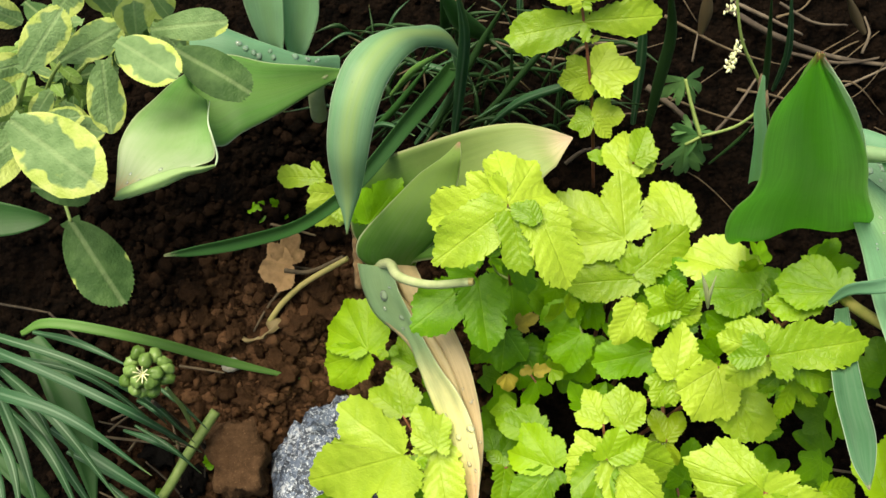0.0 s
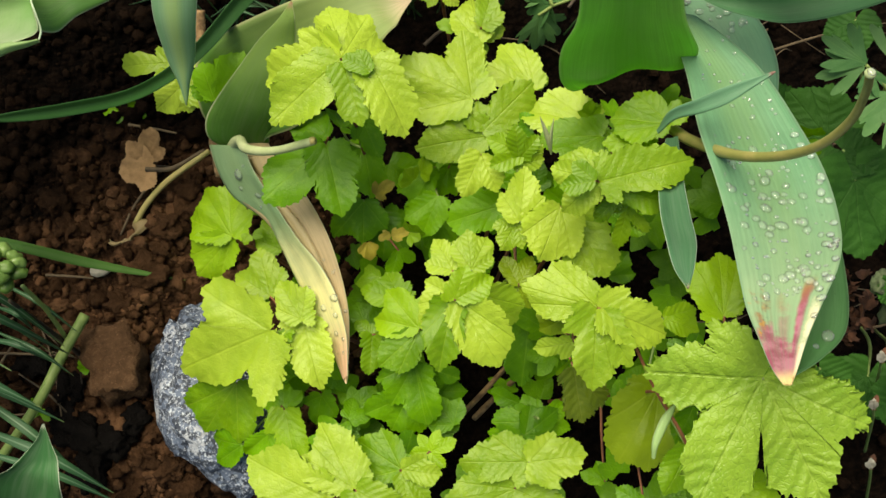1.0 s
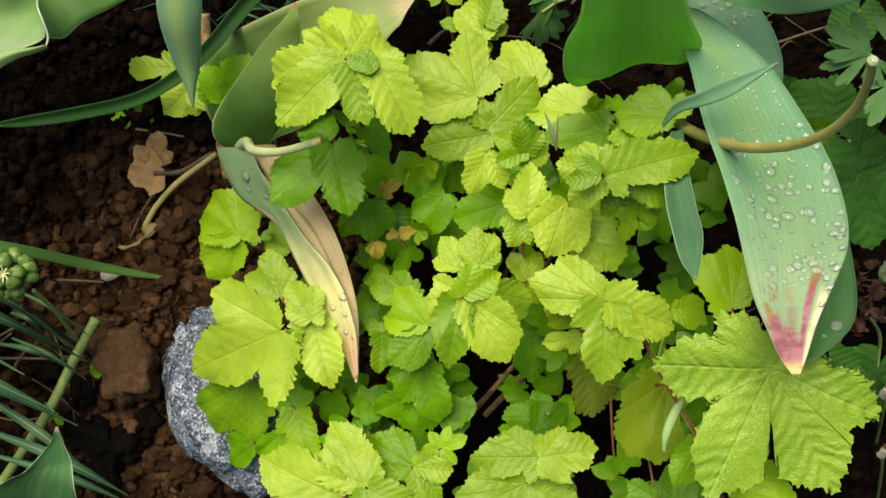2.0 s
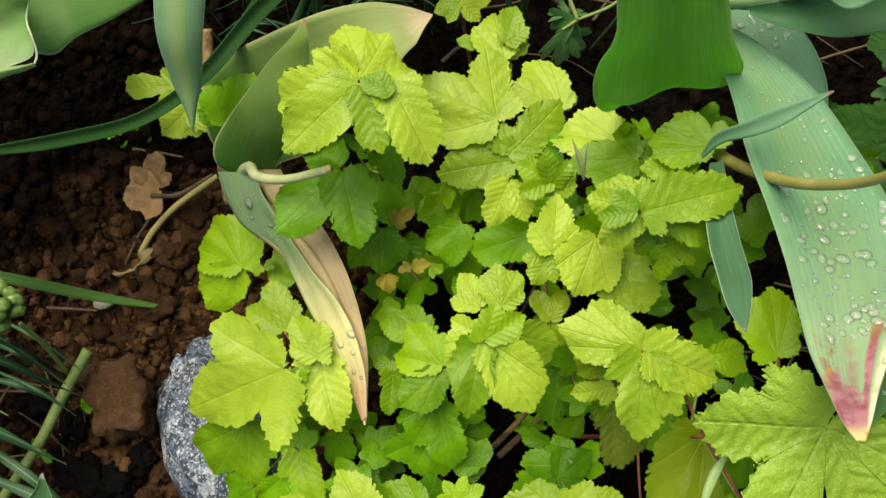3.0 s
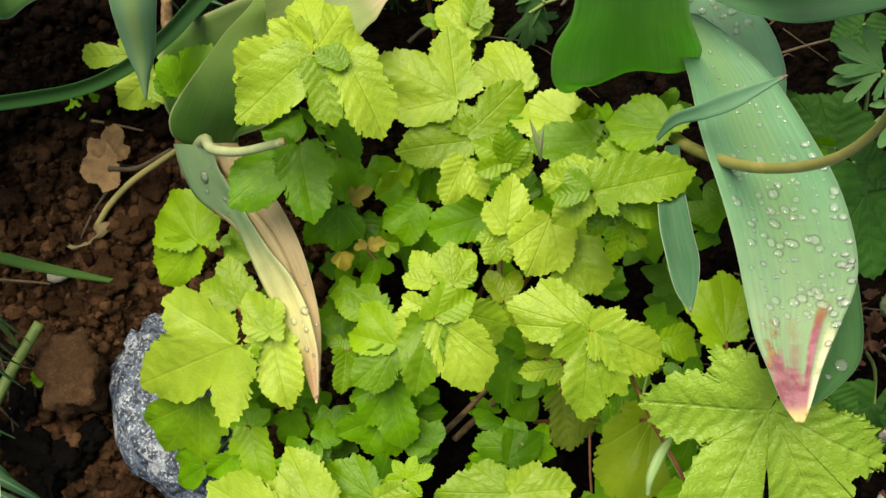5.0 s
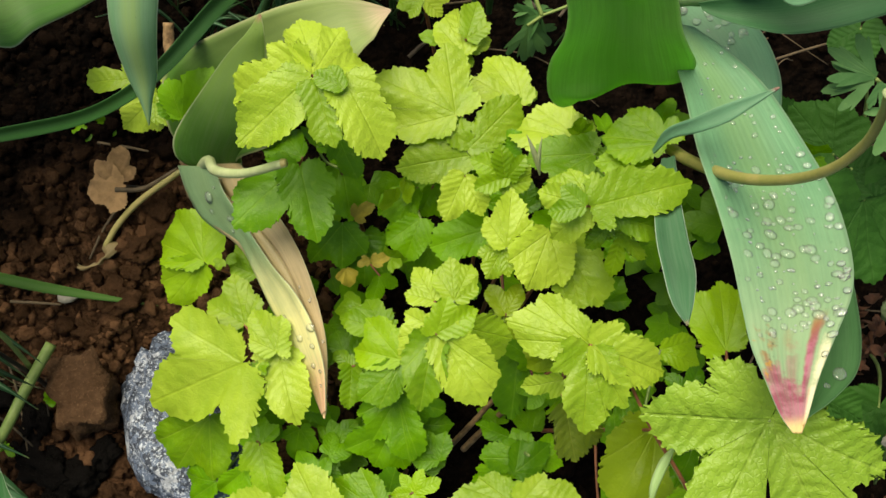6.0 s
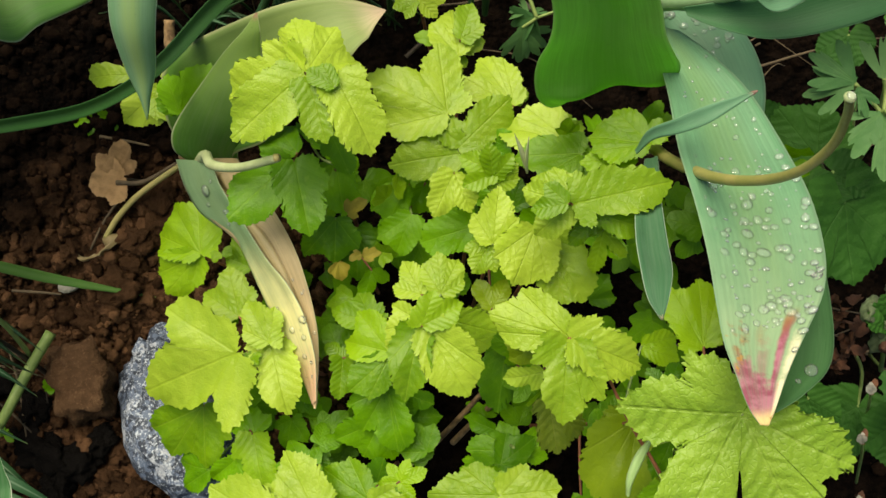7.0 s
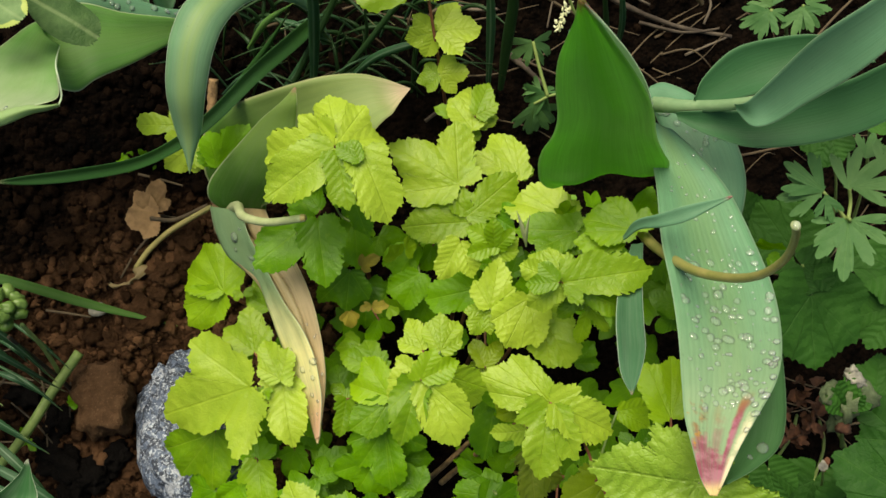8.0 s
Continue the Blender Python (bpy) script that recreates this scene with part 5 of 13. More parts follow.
leaf(shrub, "oval", GREENER, (-0.0408, 0.1832, 0.1270), (-0.0220, 0.2030, 0.1414), (0.22, -0.29, 0.93), 224, 0.14, 0.12, slim=1.64)
leaf(shrub, "oval", GREENER, (-0.0416, 0.1851, 0.1253), (-0.0443, 0.2014, 0.1360), (0.13, -0.36, 0.92), 225, 0.14, 0.12, slim=1.89)
tube(shrub, GREENWOOD, [(-0.0323, 0.1687, -0.0079), (-0.0408, 0.1832, 0.1270)], [0.0007, 0.0006], name="leaf_stalk", n=8, ring=5)
tube(shrub, TWIG, [(0.1044, 0.2567, 0.0115), (0.0884, 0.2671, 0.1121), (0.0751, 0.2998, 0.1719)], [0.0012, 0.0011, 0.0008], name="twig")
leaf(shrub, "ovate", GOLD, (0.0784, 0.2905, 0.1589), (0.0323, 0.2836, 0.1516), (-0.17, -0.48, 0.86), 226, 0.08, 0.10, slim=3.57)
leaf(shrub, "ovate", GOLD, (0.0790, 0.2911, 0.1591), (0.1226, 0.2941, 0.1602), (0.19, -0.55, 0.81), 227, 0.08, 0.10, slim=4.20)
leaf(shrub, "round", GOLD, (0.0858, 0.2752, 0.1294), (0.0661, 0.2726, 0.1236), (0.40, -0.48, 0.78), 228, 0.08, 0.10)
leaf(shrub, "round", GOLD, (0.0871, 0.2758, 0.1296), (0.1150, 0.2795, 0.1309), (-0.21, -0.11, 0.97), 229, 0.08, 0.10)
leaf(shrub, "round", GOLD, (0.0887, 0.2570, 0.1084), (0.0745, 0.2559, 0.1032), (-0.02, -0.19, 0.98), 230, 0.08, 0.10)
leaf(shrub, "round", GOLD, (0.0897, 0.2576, 0.1086), (0.1088, 0.2595, 0.1093), (-0.15, -0.51, 0.85), 231, 0.08, 0.10)
leaf(shrub, "ovate", GOLD, (0.0751, 0.2963, 0.1706), (0.0532, 0.3029, 0.1825), (-0.22, -0.37, 0.90), 232, 0.08, 0.10, slim=1.54)
leaf(shrub, "ovate", GOLD, (0.0758, 0.2969, 0.1708), (0.0955, 0.3057, 0.1836), (-0.04, -0.45, 0.89), 233, 0.08, 0.10, slim=1.81)
leaf(shrub, "ovate", GOLD, (0.0830, 0.2861, 0.1477), (0.0785, 0.2897, 0.1490), (-0.03, -0.38, 0.92), 234, 0.08, 0.10, slim=2.09)
leaf(shrub, "ovate", GOLD, (0.0839, 0.2855, 0.1475), (0.0887, 0.2885, 0.1486), (-0.10, -0.18, 0.98), 235, 0.08, 0.10, slim=1.97)
# lower leaves of the shrub, greener, with some shade put into their colour
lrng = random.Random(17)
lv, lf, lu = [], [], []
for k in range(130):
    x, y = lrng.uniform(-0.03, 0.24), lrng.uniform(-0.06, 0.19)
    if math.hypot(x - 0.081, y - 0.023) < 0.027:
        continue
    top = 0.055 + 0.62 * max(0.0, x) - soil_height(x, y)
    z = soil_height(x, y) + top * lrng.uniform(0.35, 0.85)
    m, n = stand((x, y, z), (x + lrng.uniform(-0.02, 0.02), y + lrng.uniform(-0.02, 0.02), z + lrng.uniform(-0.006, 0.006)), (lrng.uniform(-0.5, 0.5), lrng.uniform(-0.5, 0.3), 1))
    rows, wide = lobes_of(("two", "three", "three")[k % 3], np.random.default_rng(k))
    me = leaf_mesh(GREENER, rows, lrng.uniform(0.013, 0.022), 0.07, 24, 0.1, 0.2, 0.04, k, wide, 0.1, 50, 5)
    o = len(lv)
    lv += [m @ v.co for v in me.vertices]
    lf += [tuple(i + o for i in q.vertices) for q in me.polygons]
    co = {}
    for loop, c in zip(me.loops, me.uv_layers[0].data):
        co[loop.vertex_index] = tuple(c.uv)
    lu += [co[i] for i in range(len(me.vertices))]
tagged(held("lower_leaves", mesh("lower_leaves", lv, lf, GREENER, lu), shrub, "greener leaves low in the shrub, some shade put into their colour"), kind="stuff")
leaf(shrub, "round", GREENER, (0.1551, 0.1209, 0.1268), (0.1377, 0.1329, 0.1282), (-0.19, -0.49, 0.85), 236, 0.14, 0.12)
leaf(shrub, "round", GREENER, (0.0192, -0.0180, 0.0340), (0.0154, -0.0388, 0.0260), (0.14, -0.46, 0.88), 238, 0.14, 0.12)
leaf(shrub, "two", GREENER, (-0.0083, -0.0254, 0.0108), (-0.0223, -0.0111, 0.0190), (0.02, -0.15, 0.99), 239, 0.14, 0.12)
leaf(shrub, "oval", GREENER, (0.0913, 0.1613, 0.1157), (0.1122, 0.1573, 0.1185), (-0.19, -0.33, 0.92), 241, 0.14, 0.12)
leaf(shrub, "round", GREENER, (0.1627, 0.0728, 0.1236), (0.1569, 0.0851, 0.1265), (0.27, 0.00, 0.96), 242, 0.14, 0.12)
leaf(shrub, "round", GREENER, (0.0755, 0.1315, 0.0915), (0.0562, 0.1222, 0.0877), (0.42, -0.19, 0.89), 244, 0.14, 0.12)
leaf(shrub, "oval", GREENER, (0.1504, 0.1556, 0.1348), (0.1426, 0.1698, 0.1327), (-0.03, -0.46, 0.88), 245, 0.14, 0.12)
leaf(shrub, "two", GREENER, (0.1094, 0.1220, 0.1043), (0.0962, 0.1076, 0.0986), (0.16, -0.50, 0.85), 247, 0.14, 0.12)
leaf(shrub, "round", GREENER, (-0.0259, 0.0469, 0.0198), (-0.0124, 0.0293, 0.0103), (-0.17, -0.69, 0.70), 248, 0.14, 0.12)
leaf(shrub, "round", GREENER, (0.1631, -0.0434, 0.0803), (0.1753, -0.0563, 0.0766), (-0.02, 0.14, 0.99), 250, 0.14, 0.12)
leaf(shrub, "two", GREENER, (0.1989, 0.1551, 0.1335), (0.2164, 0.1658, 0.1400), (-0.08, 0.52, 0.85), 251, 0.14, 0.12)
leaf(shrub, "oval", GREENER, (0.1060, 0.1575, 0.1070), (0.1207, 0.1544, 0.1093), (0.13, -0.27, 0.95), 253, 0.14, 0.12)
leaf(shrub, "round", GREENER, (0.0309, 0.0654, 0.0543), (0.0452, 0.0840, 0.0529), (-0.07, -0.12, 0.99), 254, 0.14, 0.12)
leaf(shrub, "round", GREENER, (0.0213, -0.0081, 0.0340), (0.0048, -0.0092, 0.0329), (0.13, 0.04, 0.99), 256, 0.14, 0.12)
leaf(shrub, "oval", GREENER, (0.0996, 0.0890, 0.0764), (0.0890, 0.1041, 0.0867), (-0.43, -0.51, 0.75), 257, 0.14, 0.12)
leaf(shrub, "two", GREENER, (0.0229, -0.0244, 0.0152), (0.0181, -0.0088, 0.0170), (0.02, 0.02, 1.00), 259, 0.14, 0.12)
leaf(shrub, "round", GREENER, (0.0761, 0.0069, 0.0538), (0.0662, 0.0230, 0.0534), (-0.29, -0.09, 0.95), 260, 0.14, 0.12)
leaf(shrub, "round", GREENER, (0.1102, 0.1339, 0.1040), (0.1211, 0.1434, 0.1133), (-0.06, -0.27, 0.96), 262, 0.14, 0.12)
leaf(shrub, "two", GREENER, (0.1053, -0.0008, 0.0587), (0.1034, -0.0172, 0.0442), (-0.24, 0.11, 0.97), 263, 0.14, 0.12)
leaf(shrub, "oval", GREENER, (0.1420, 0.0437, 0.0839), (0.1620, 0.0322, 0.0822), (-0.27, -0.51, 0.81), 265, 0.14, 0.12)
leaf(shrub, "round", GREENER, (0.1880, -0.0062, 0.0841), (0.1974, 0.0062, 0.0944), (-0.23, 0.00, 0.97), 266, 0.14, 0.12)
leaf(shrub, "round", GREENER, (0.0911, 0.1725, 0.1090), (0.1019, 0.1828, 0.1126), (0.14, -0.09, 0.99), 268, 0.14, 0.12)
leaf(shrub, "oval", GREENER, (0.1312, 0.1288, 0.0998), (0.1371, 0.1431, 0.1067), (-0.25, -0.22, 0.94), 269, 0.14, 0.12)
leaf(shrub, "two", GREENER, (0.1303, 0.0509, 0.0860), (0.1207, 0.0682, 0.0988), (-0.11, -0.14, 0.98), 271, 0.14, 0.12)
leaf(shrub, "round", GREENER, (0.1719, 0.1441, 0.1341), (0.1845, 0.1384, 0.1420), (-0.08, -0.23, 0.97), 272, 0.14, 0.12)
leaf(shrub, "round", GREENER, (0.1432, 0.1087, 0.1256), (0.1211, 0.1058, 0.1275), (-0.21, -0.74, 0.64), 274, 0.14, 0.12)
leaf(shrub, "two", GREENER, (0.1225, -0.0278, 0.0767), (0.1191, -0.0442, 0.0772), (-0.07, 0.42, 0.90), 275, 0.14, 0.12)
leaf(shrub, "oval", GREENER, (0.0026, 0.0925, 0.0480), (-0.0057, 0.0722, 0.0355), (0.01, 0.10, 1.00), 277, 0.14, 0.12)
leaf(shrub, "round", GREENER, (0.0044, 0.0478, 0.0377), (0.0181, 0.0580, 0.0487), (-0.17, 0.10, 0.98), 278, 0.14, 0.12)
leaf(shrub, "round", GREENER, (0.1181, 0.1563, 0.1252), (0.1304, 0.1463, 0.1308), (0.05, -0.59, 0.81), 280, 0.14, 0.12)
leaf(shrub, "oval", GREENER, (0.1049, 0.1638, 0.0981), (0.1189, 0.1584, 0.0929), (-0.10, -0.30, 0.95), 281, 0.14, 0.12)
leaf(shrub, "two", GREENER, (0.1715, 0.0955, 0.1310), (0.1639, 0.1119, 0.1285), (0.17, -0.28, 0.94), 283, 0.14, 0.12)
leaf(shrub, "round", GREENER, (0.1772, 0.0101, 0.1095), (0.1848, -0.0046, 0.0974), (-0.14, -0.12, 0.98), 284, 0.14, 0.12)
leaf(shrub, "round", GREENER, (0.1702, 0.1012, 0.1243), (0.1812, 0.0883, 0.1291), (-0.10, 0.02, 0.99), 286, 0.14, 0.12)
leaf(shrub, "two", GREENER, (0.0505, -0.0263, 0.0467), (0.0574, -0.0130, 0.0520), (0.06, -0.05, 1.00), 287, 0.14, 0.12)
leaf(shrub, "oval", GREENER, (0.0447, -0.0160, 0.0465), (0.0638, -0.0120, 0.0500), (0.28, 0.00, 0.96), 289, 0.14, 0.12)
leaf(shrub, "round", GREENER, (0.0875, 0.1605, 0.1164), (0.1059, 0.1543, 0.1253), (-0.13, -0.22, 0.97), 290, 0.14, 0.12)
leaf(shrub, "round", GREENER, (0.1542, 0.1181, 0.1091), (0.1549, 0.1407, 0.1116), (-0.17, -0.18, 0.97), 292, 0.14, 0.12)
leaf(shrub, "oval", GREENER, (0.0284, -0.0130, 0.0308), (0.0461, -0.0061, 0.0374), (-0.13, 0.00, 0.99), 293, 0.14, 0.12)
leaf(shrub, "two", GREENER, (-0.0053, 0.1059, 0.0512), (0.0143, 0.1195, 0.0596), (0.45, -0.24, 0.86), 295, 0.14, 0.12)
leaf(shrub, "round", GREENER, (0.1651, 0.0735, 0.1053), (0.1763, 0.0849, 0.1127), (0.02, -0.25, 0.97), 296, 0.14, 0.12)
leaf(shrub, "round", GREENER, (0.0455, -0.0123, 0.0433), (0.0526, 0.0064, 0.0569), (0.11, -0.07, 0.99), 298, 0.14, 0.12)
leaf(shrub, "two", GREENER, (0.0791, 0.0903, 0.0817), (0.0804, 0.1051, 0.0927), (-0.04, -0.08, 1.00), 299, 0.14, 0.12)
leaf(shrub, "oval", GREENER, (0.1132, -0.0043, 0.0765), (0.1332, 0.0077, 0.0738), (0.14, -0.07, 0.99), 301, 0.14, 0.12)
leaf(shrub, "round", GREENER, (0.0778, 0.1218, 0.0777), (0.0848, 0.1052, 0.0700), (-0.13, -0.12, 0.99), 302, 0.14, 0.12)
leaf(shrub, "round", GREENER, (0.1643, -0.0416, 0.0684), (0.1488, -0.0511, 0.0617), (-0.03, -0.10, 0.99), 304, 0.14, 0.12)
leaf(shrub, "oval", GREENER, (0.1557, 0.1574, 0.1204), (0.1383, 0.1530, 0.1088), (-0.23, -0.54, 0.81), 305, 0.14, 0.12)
curly = thing("tulip_plant", (-0.0830, 0.3120, 0.0237), "tulip plant with a broad curled pale green leaf", "tulip", "tulips")
curly_leaf = blade(curly, CURLY, [(-0.0635, 0.2923, 0.1021), (-0.0794, 0.2808, 0.1147), (-0.0994, 0.2667, 0.1275), (-0.1169, 0.2580, 0.1363), (-0.1296, 0.2522, 0.1366), (-0.1419, 0.2533, 0.1382), (-0.1371, 0.2494, 0.1547), (-0.1351, 0.2244, 0.1695), (-0.1351, 0.2064, 0.1774), (-0.1425, 0.1956, 0.1806), (-0.1492, 0.1860, 0.1812), (-0.1572, 0.1780, 0.1802), (-0.1599, 0.1741, 0.1812)], [(0.0003, -0.0026, -0.0009), (0.0009, -0.0064, -0.0047), (0.0031, -0.0134, -0.0061), (0.0051, -0.0221, -0.0045), (0.0051, -0.0240, -0.0076), (0.0002, -0.0161, -0.0082), (0.0089, -0.0073, 0.0009), (0.0181, -0.0135, 0.0083), (0.0248, -0.0157, 0.0099), (0.0207, -0.0114, 0.0090), (0.0126, -0.0056, 0.0056), (0.0038, -0.0021, 0.0016), (0.0003, -0.0003, -0.0001)], -0.13, nu=70)
sheet(curly, CURLEDGE, [[(-0.1604, 0.1752, 0.1802), (-0.1602, 0.1738, 0.1824), (-0.1613, 0.1751, 0.1782)], [(-0.1586, 0.1784, 0.1825), (-0.1571, 0.1750, 0.1847), (-0.1569, 0.1744, 0.1805)], [(-0.1482, 0.1810, 0.1875), (-0.1475, 0.1763, 0.1897), (-0.1481, 0.1744, 0.1855)], [(-0.1375, 0.1836, 0.1915), (-0.1354, 0.1789, 0.1937), (-0.1344, 0.1771, 0.1895)], [(-0.1263, 0.1867, 0.1920), (-0.1245, 0.1831, 0.1942), (-0.1237, 0.1825, 0.1900)], [(-0.1183, 0.1875, 0.1915), (-0.1165, 0.1848, 0.1937), (-0.1156, 0.1851, 0.1895)], [(-0.1113, 0.1895, 0.1885), (-0.1107, 0.1879, 0.1907), (-0.1109, 0.1893, 0.1865)]], name="curled_lip", label="lip of the leaf curled upwards", nu=30, nv=9)
tube(curly, RIM, [(-0.1101, 0.1883, 0.1905), (-0.1104, 0.1946, 0.1880), (-0.1149, 0.2067, 0.1830), (-0.1195, 0.2192, 0.1780), (-0.1219, 0.2347, 0.1700)], [0.0004, 0.0006, 0.0005, 0.0002], name="leaf_rim", label="pale thickened rim", n=20, ring=6)
flat_leaf = blade(curly, GLAUCOUS, [(-0.0649, 0.3026, 0.0963), (-0.0811, 0.2937, 0.1122), (-0.1046, 0.2902, 0.1253), (-0.1258, 0.2903, 0.1349), (-0.1479, 0.2924, 0.1356), (-0.1690, 0.2968, 0.1324)], [(0.0000, -0.0050, -0.0018), (0.0005, -0.0042, -0.0015), (0.0000, -0.0072, -0.0026), (0.0000, -0.0108, -0.0039), (0.0008, -0.0111, -0.0040), (0.0008, -0.0031, -0.0011)], 0.20, ripple=0.15)
tube(curly, PALESTEM, [(-0.0815, 0.2873, 0.0571), (-0.0784, 0.2831, 0.0940), (-0.0731, 0.2876, 0.1099)], [0.00558, 0.00490, 0.00376], label="pale cut stem")
sprout = thing("tulip_plant", (-0.1056, 0.3434, 0.0306), "young tulip shoot with upright blue green leaves", "tulip", "tulips")
blade(sprout, SPROUT, [(-0.1024, 0.3336, 0.0501), (-0.1119, 0.3346, 0.0648), (-0.1146, 0.3476, 0.0839), (-0.1161, 0.3652, 0.1047), (-0.1160, 0.3799, 0.1244)], [(0.0027, -0.0011, -0.0004), (0.0076, -0.0050, -0.0018), (0.0126, -0.0052, -0.0019), (0.0135, -0.0034, -0.0012), (0.0053, 0.0000, 0.0000)], 0.40)
blade(sprout, SPROUT, [(-0.1004, 0.3340, 0.0502), (-0.0969, 0.3395, 0.0666), (-0.0924, 0.3528, 0.0858), (-0.0921, 0.3669, 0.1053), (-0.0896, 0.3799, 0.1244)], [(0.0031, 0.0000, 0.0000), (0.0085, -0.0036, -0.0013), (0.0126, -0.0035, -0.0013), (0.0112, -0.0017, -0.0006), (0.0035, 0.0000, 0.0000)], 0.40)
arching = thing("tulip_plant", (0.0123, 0.3200, 0.0254), "tulip plant with narrow arching blue green leaves", "tulip", "tulips")
blade(arching, STRIPED, [(0.0174, 0.3093, 0.0556), (0.0060, 0.3005, 0.1242), (-0.0105, 0.2694, 0.1799), (-0.0234, 0.2442, 0.2139), (-0.0342, 0.2245, 0.2234), (-0.0406, 0.2088, 0.2201), (-0.0442, 0.1962, 0.2108), (-0.0459, 0.1862, 0.1999), (-0.0467, 0.1778, 0.1825), (-0.0473, 0.1710, 0.1729), (-0.0479, 0.1663, 0.1664), (-0.0483, 0.1637, 0.1630)], [(0.0057, -0.0018, -0.0006), (0.0034, -0.0069, -0.0025), (0.0040, -0.0050, -0.0018), (0.0081, -0.0048, -0.0018), (0.0096, -0.0053, -0.0019), (0.0104, -0.0043, -0.0016), (0.0103, -0.0031, -0.0011), (0.0095, -0.0013, -0.0005), (0.0068, 0.0000, 0.0000), (0.0031, 0.0000, 0.0000), (0.0013, 0.0000, 0.0000), (0.0003, 0.0000, 0.0000)], 0.35)
blade(arching, DEEP, [(0.0116, 0.3247, 0.0660), (-0.0041, 0.2780, 0.1064), (-0.0213, 0.2360, 0.1391), (-0.0407, 0.1997, 0.1546), (-0.0551, 0.1772, 0.1679), (-0.0710, 0.1571, 0.1870), (-0.0911, 0.1409, 0.2098), (-0.1067, 0.1313, 0.2255), (-0.1156, 0.1259, 0.2355)], [(0.0043, -0.0013, -0.0005), (0.0042, -0.0029, -0.0011), (0.0033, -0.0029, -0.0011), (0.0029, -0.0025, -0.0009), (0.0022, -0.0025, -0.0009), (0.0010, -0.0027, -0.0010), (0.0005, -0.0027, -0.0010), (0.0002, -0.0020, -0.0007), (0.0001, -0.0005, -0.0002)], -0.80, label="dark rolled leaf")
faded = thing("tulip_plant", (-0.0363, 0.1837, -0.0046), "fading tulip with pale leaves, a withered leaf and a cut stem", "tulip", "tulips")
blade(faded, PALE, [(-0.0324, 0.1779, 0.0796), (-0.0322, 0.1820, 0.1026), (-0.0203, 0.1887, 0.1242), (-0.0110, 0.1946, 0.1336), (0.0078, 0.2012, 0.1431), (0.0293, 0.2072, 0.1537), (0.0452, 0.2118, 0.1590), (0.0553, 0.2138, 0.1585), (0.0622, 0.2169, 0.1584), (0.0689, 0.2208, 0.1560)], [(0.0109, -0.0055, -0.0020), (0.0182, -0.0107, 0.0033), (0.0252, -0.0206, -0.0003), (0.0250, -0.0209, -0.0028), (0.0212, -0.0191, -0.0045), (0.0155, -0.0173, -0.0027), (0.0089, -0.0145, -0.0005), (0.0041, -0.0109, -0.0004), (0.0019, -0.0055, 0.0004), (0.0002, -0.0003, -0.0001)], 0.22, ripple=0.05)
blade(faded, PALEFRONT, [(-0.0287, 0.1658, 0.0991), (-0.0311, 0.1679, 0.1107), (-0.0244, 0.1723, 0.1303), (-0.0141, 0.1811, 0.1514), (-0.0045, 0.1909, 0.1681), (0.0036, 0.1955, 0.183), (0.0079, 0.2004, 0.1908)], [(0.0129, 0.0, 0.0), (0.0179, -0.0017, 0.003), (0.0217, -0.0024, 0.0063), (0.0176, -0.003, 0.0073), (0.0113, -0.0028, 0.0062), (0.0047, -0.0017, 0.003), (0.0004, -0.0004, -0.0001)], -0.15)
withered_leaf = sheet(faded, WITHERED, [[(-0.0444, 0.1668, 0.104), (-0.0378, 0.1668, 0.1043), (-0.0311, 0.1666, 0.1046), (-0.03, 0.1667, 0.1043), (-0.0156, 0.1667, 0.1044)], [(-0.0439, 0.1549, 0.0942), (-0.0351, 0.154, 0.0984), (-0.0264, 0.153, 0.1029), (-0.0251, 0.1532, 0.1024), (-0.0091, 0.152, 0.1088)], [(-0.0342, 0.1398, 0.0883), (-0.0245, 0.1389, 0.0931), (-0.015, 0.1379, 0.0984), (-0.0136, 0.1382, 0.0974), (0.0019, 0.1372, 0.1036)], [(-0.0198, 0.1251, 0.0877), (-0.0115, 0.1239, 0.0927), (-0.0032, 0.1225, 0.0981), (-0.0021, 0.1228, 0.0971), (0.0096, 0.1214, 0.1026)], [(-0.0114, 0.1076, 0.0861), (-0.0032, 0.1065, 0.0913), (0.0049, 0.1053, 0.097), (0.006, 0.1055, 0.096), (0.016, 0.1044, 0.1012)], [(-0.0044, 0.0889, 0.0842), (0.0034, 0.0882, 0.0882), (0.011, 0.0874, 0.0926), (0.012, 0.0876, 0.0916), (0.0203, 0.087, 0.0948)], [(0.0033, 0.0694, 0.0798), (0.0094, 0.0694, 0.0832), (0.0155, 0.0694, 0.0868), (0.0163, 0.0696, 0.086), (0.022, 0.0697, 0.0884)], [(0.0106, 0.0511, 0.0752), (0.0141, 0.0515, 0.0762), (0.0175, 0.0519, 0.0775), (0.018, 0.052, 0.0769), (0.0208, 0.0524, 0.0774)], [(0.0154, 0.0394, 0.0711), (0.0166, 0.0394, 0.0712), (0.0179, 0.0394, 0.0714), (0.018, 0.0394, 0.0712), (0.0188, 0.0394, 0.0713)], [(0.0169, 0.0336, 0.0694), (0.0171, 0.0335, 0.0694), (0.0174, 0.0334, 0.0693), (0.0174, 0.0334, 0.0693), (0.0175, 0.0334, 0.0693)]], label="tan dried half of the leaf", nu=44, nv=13, ripple=0.0006)
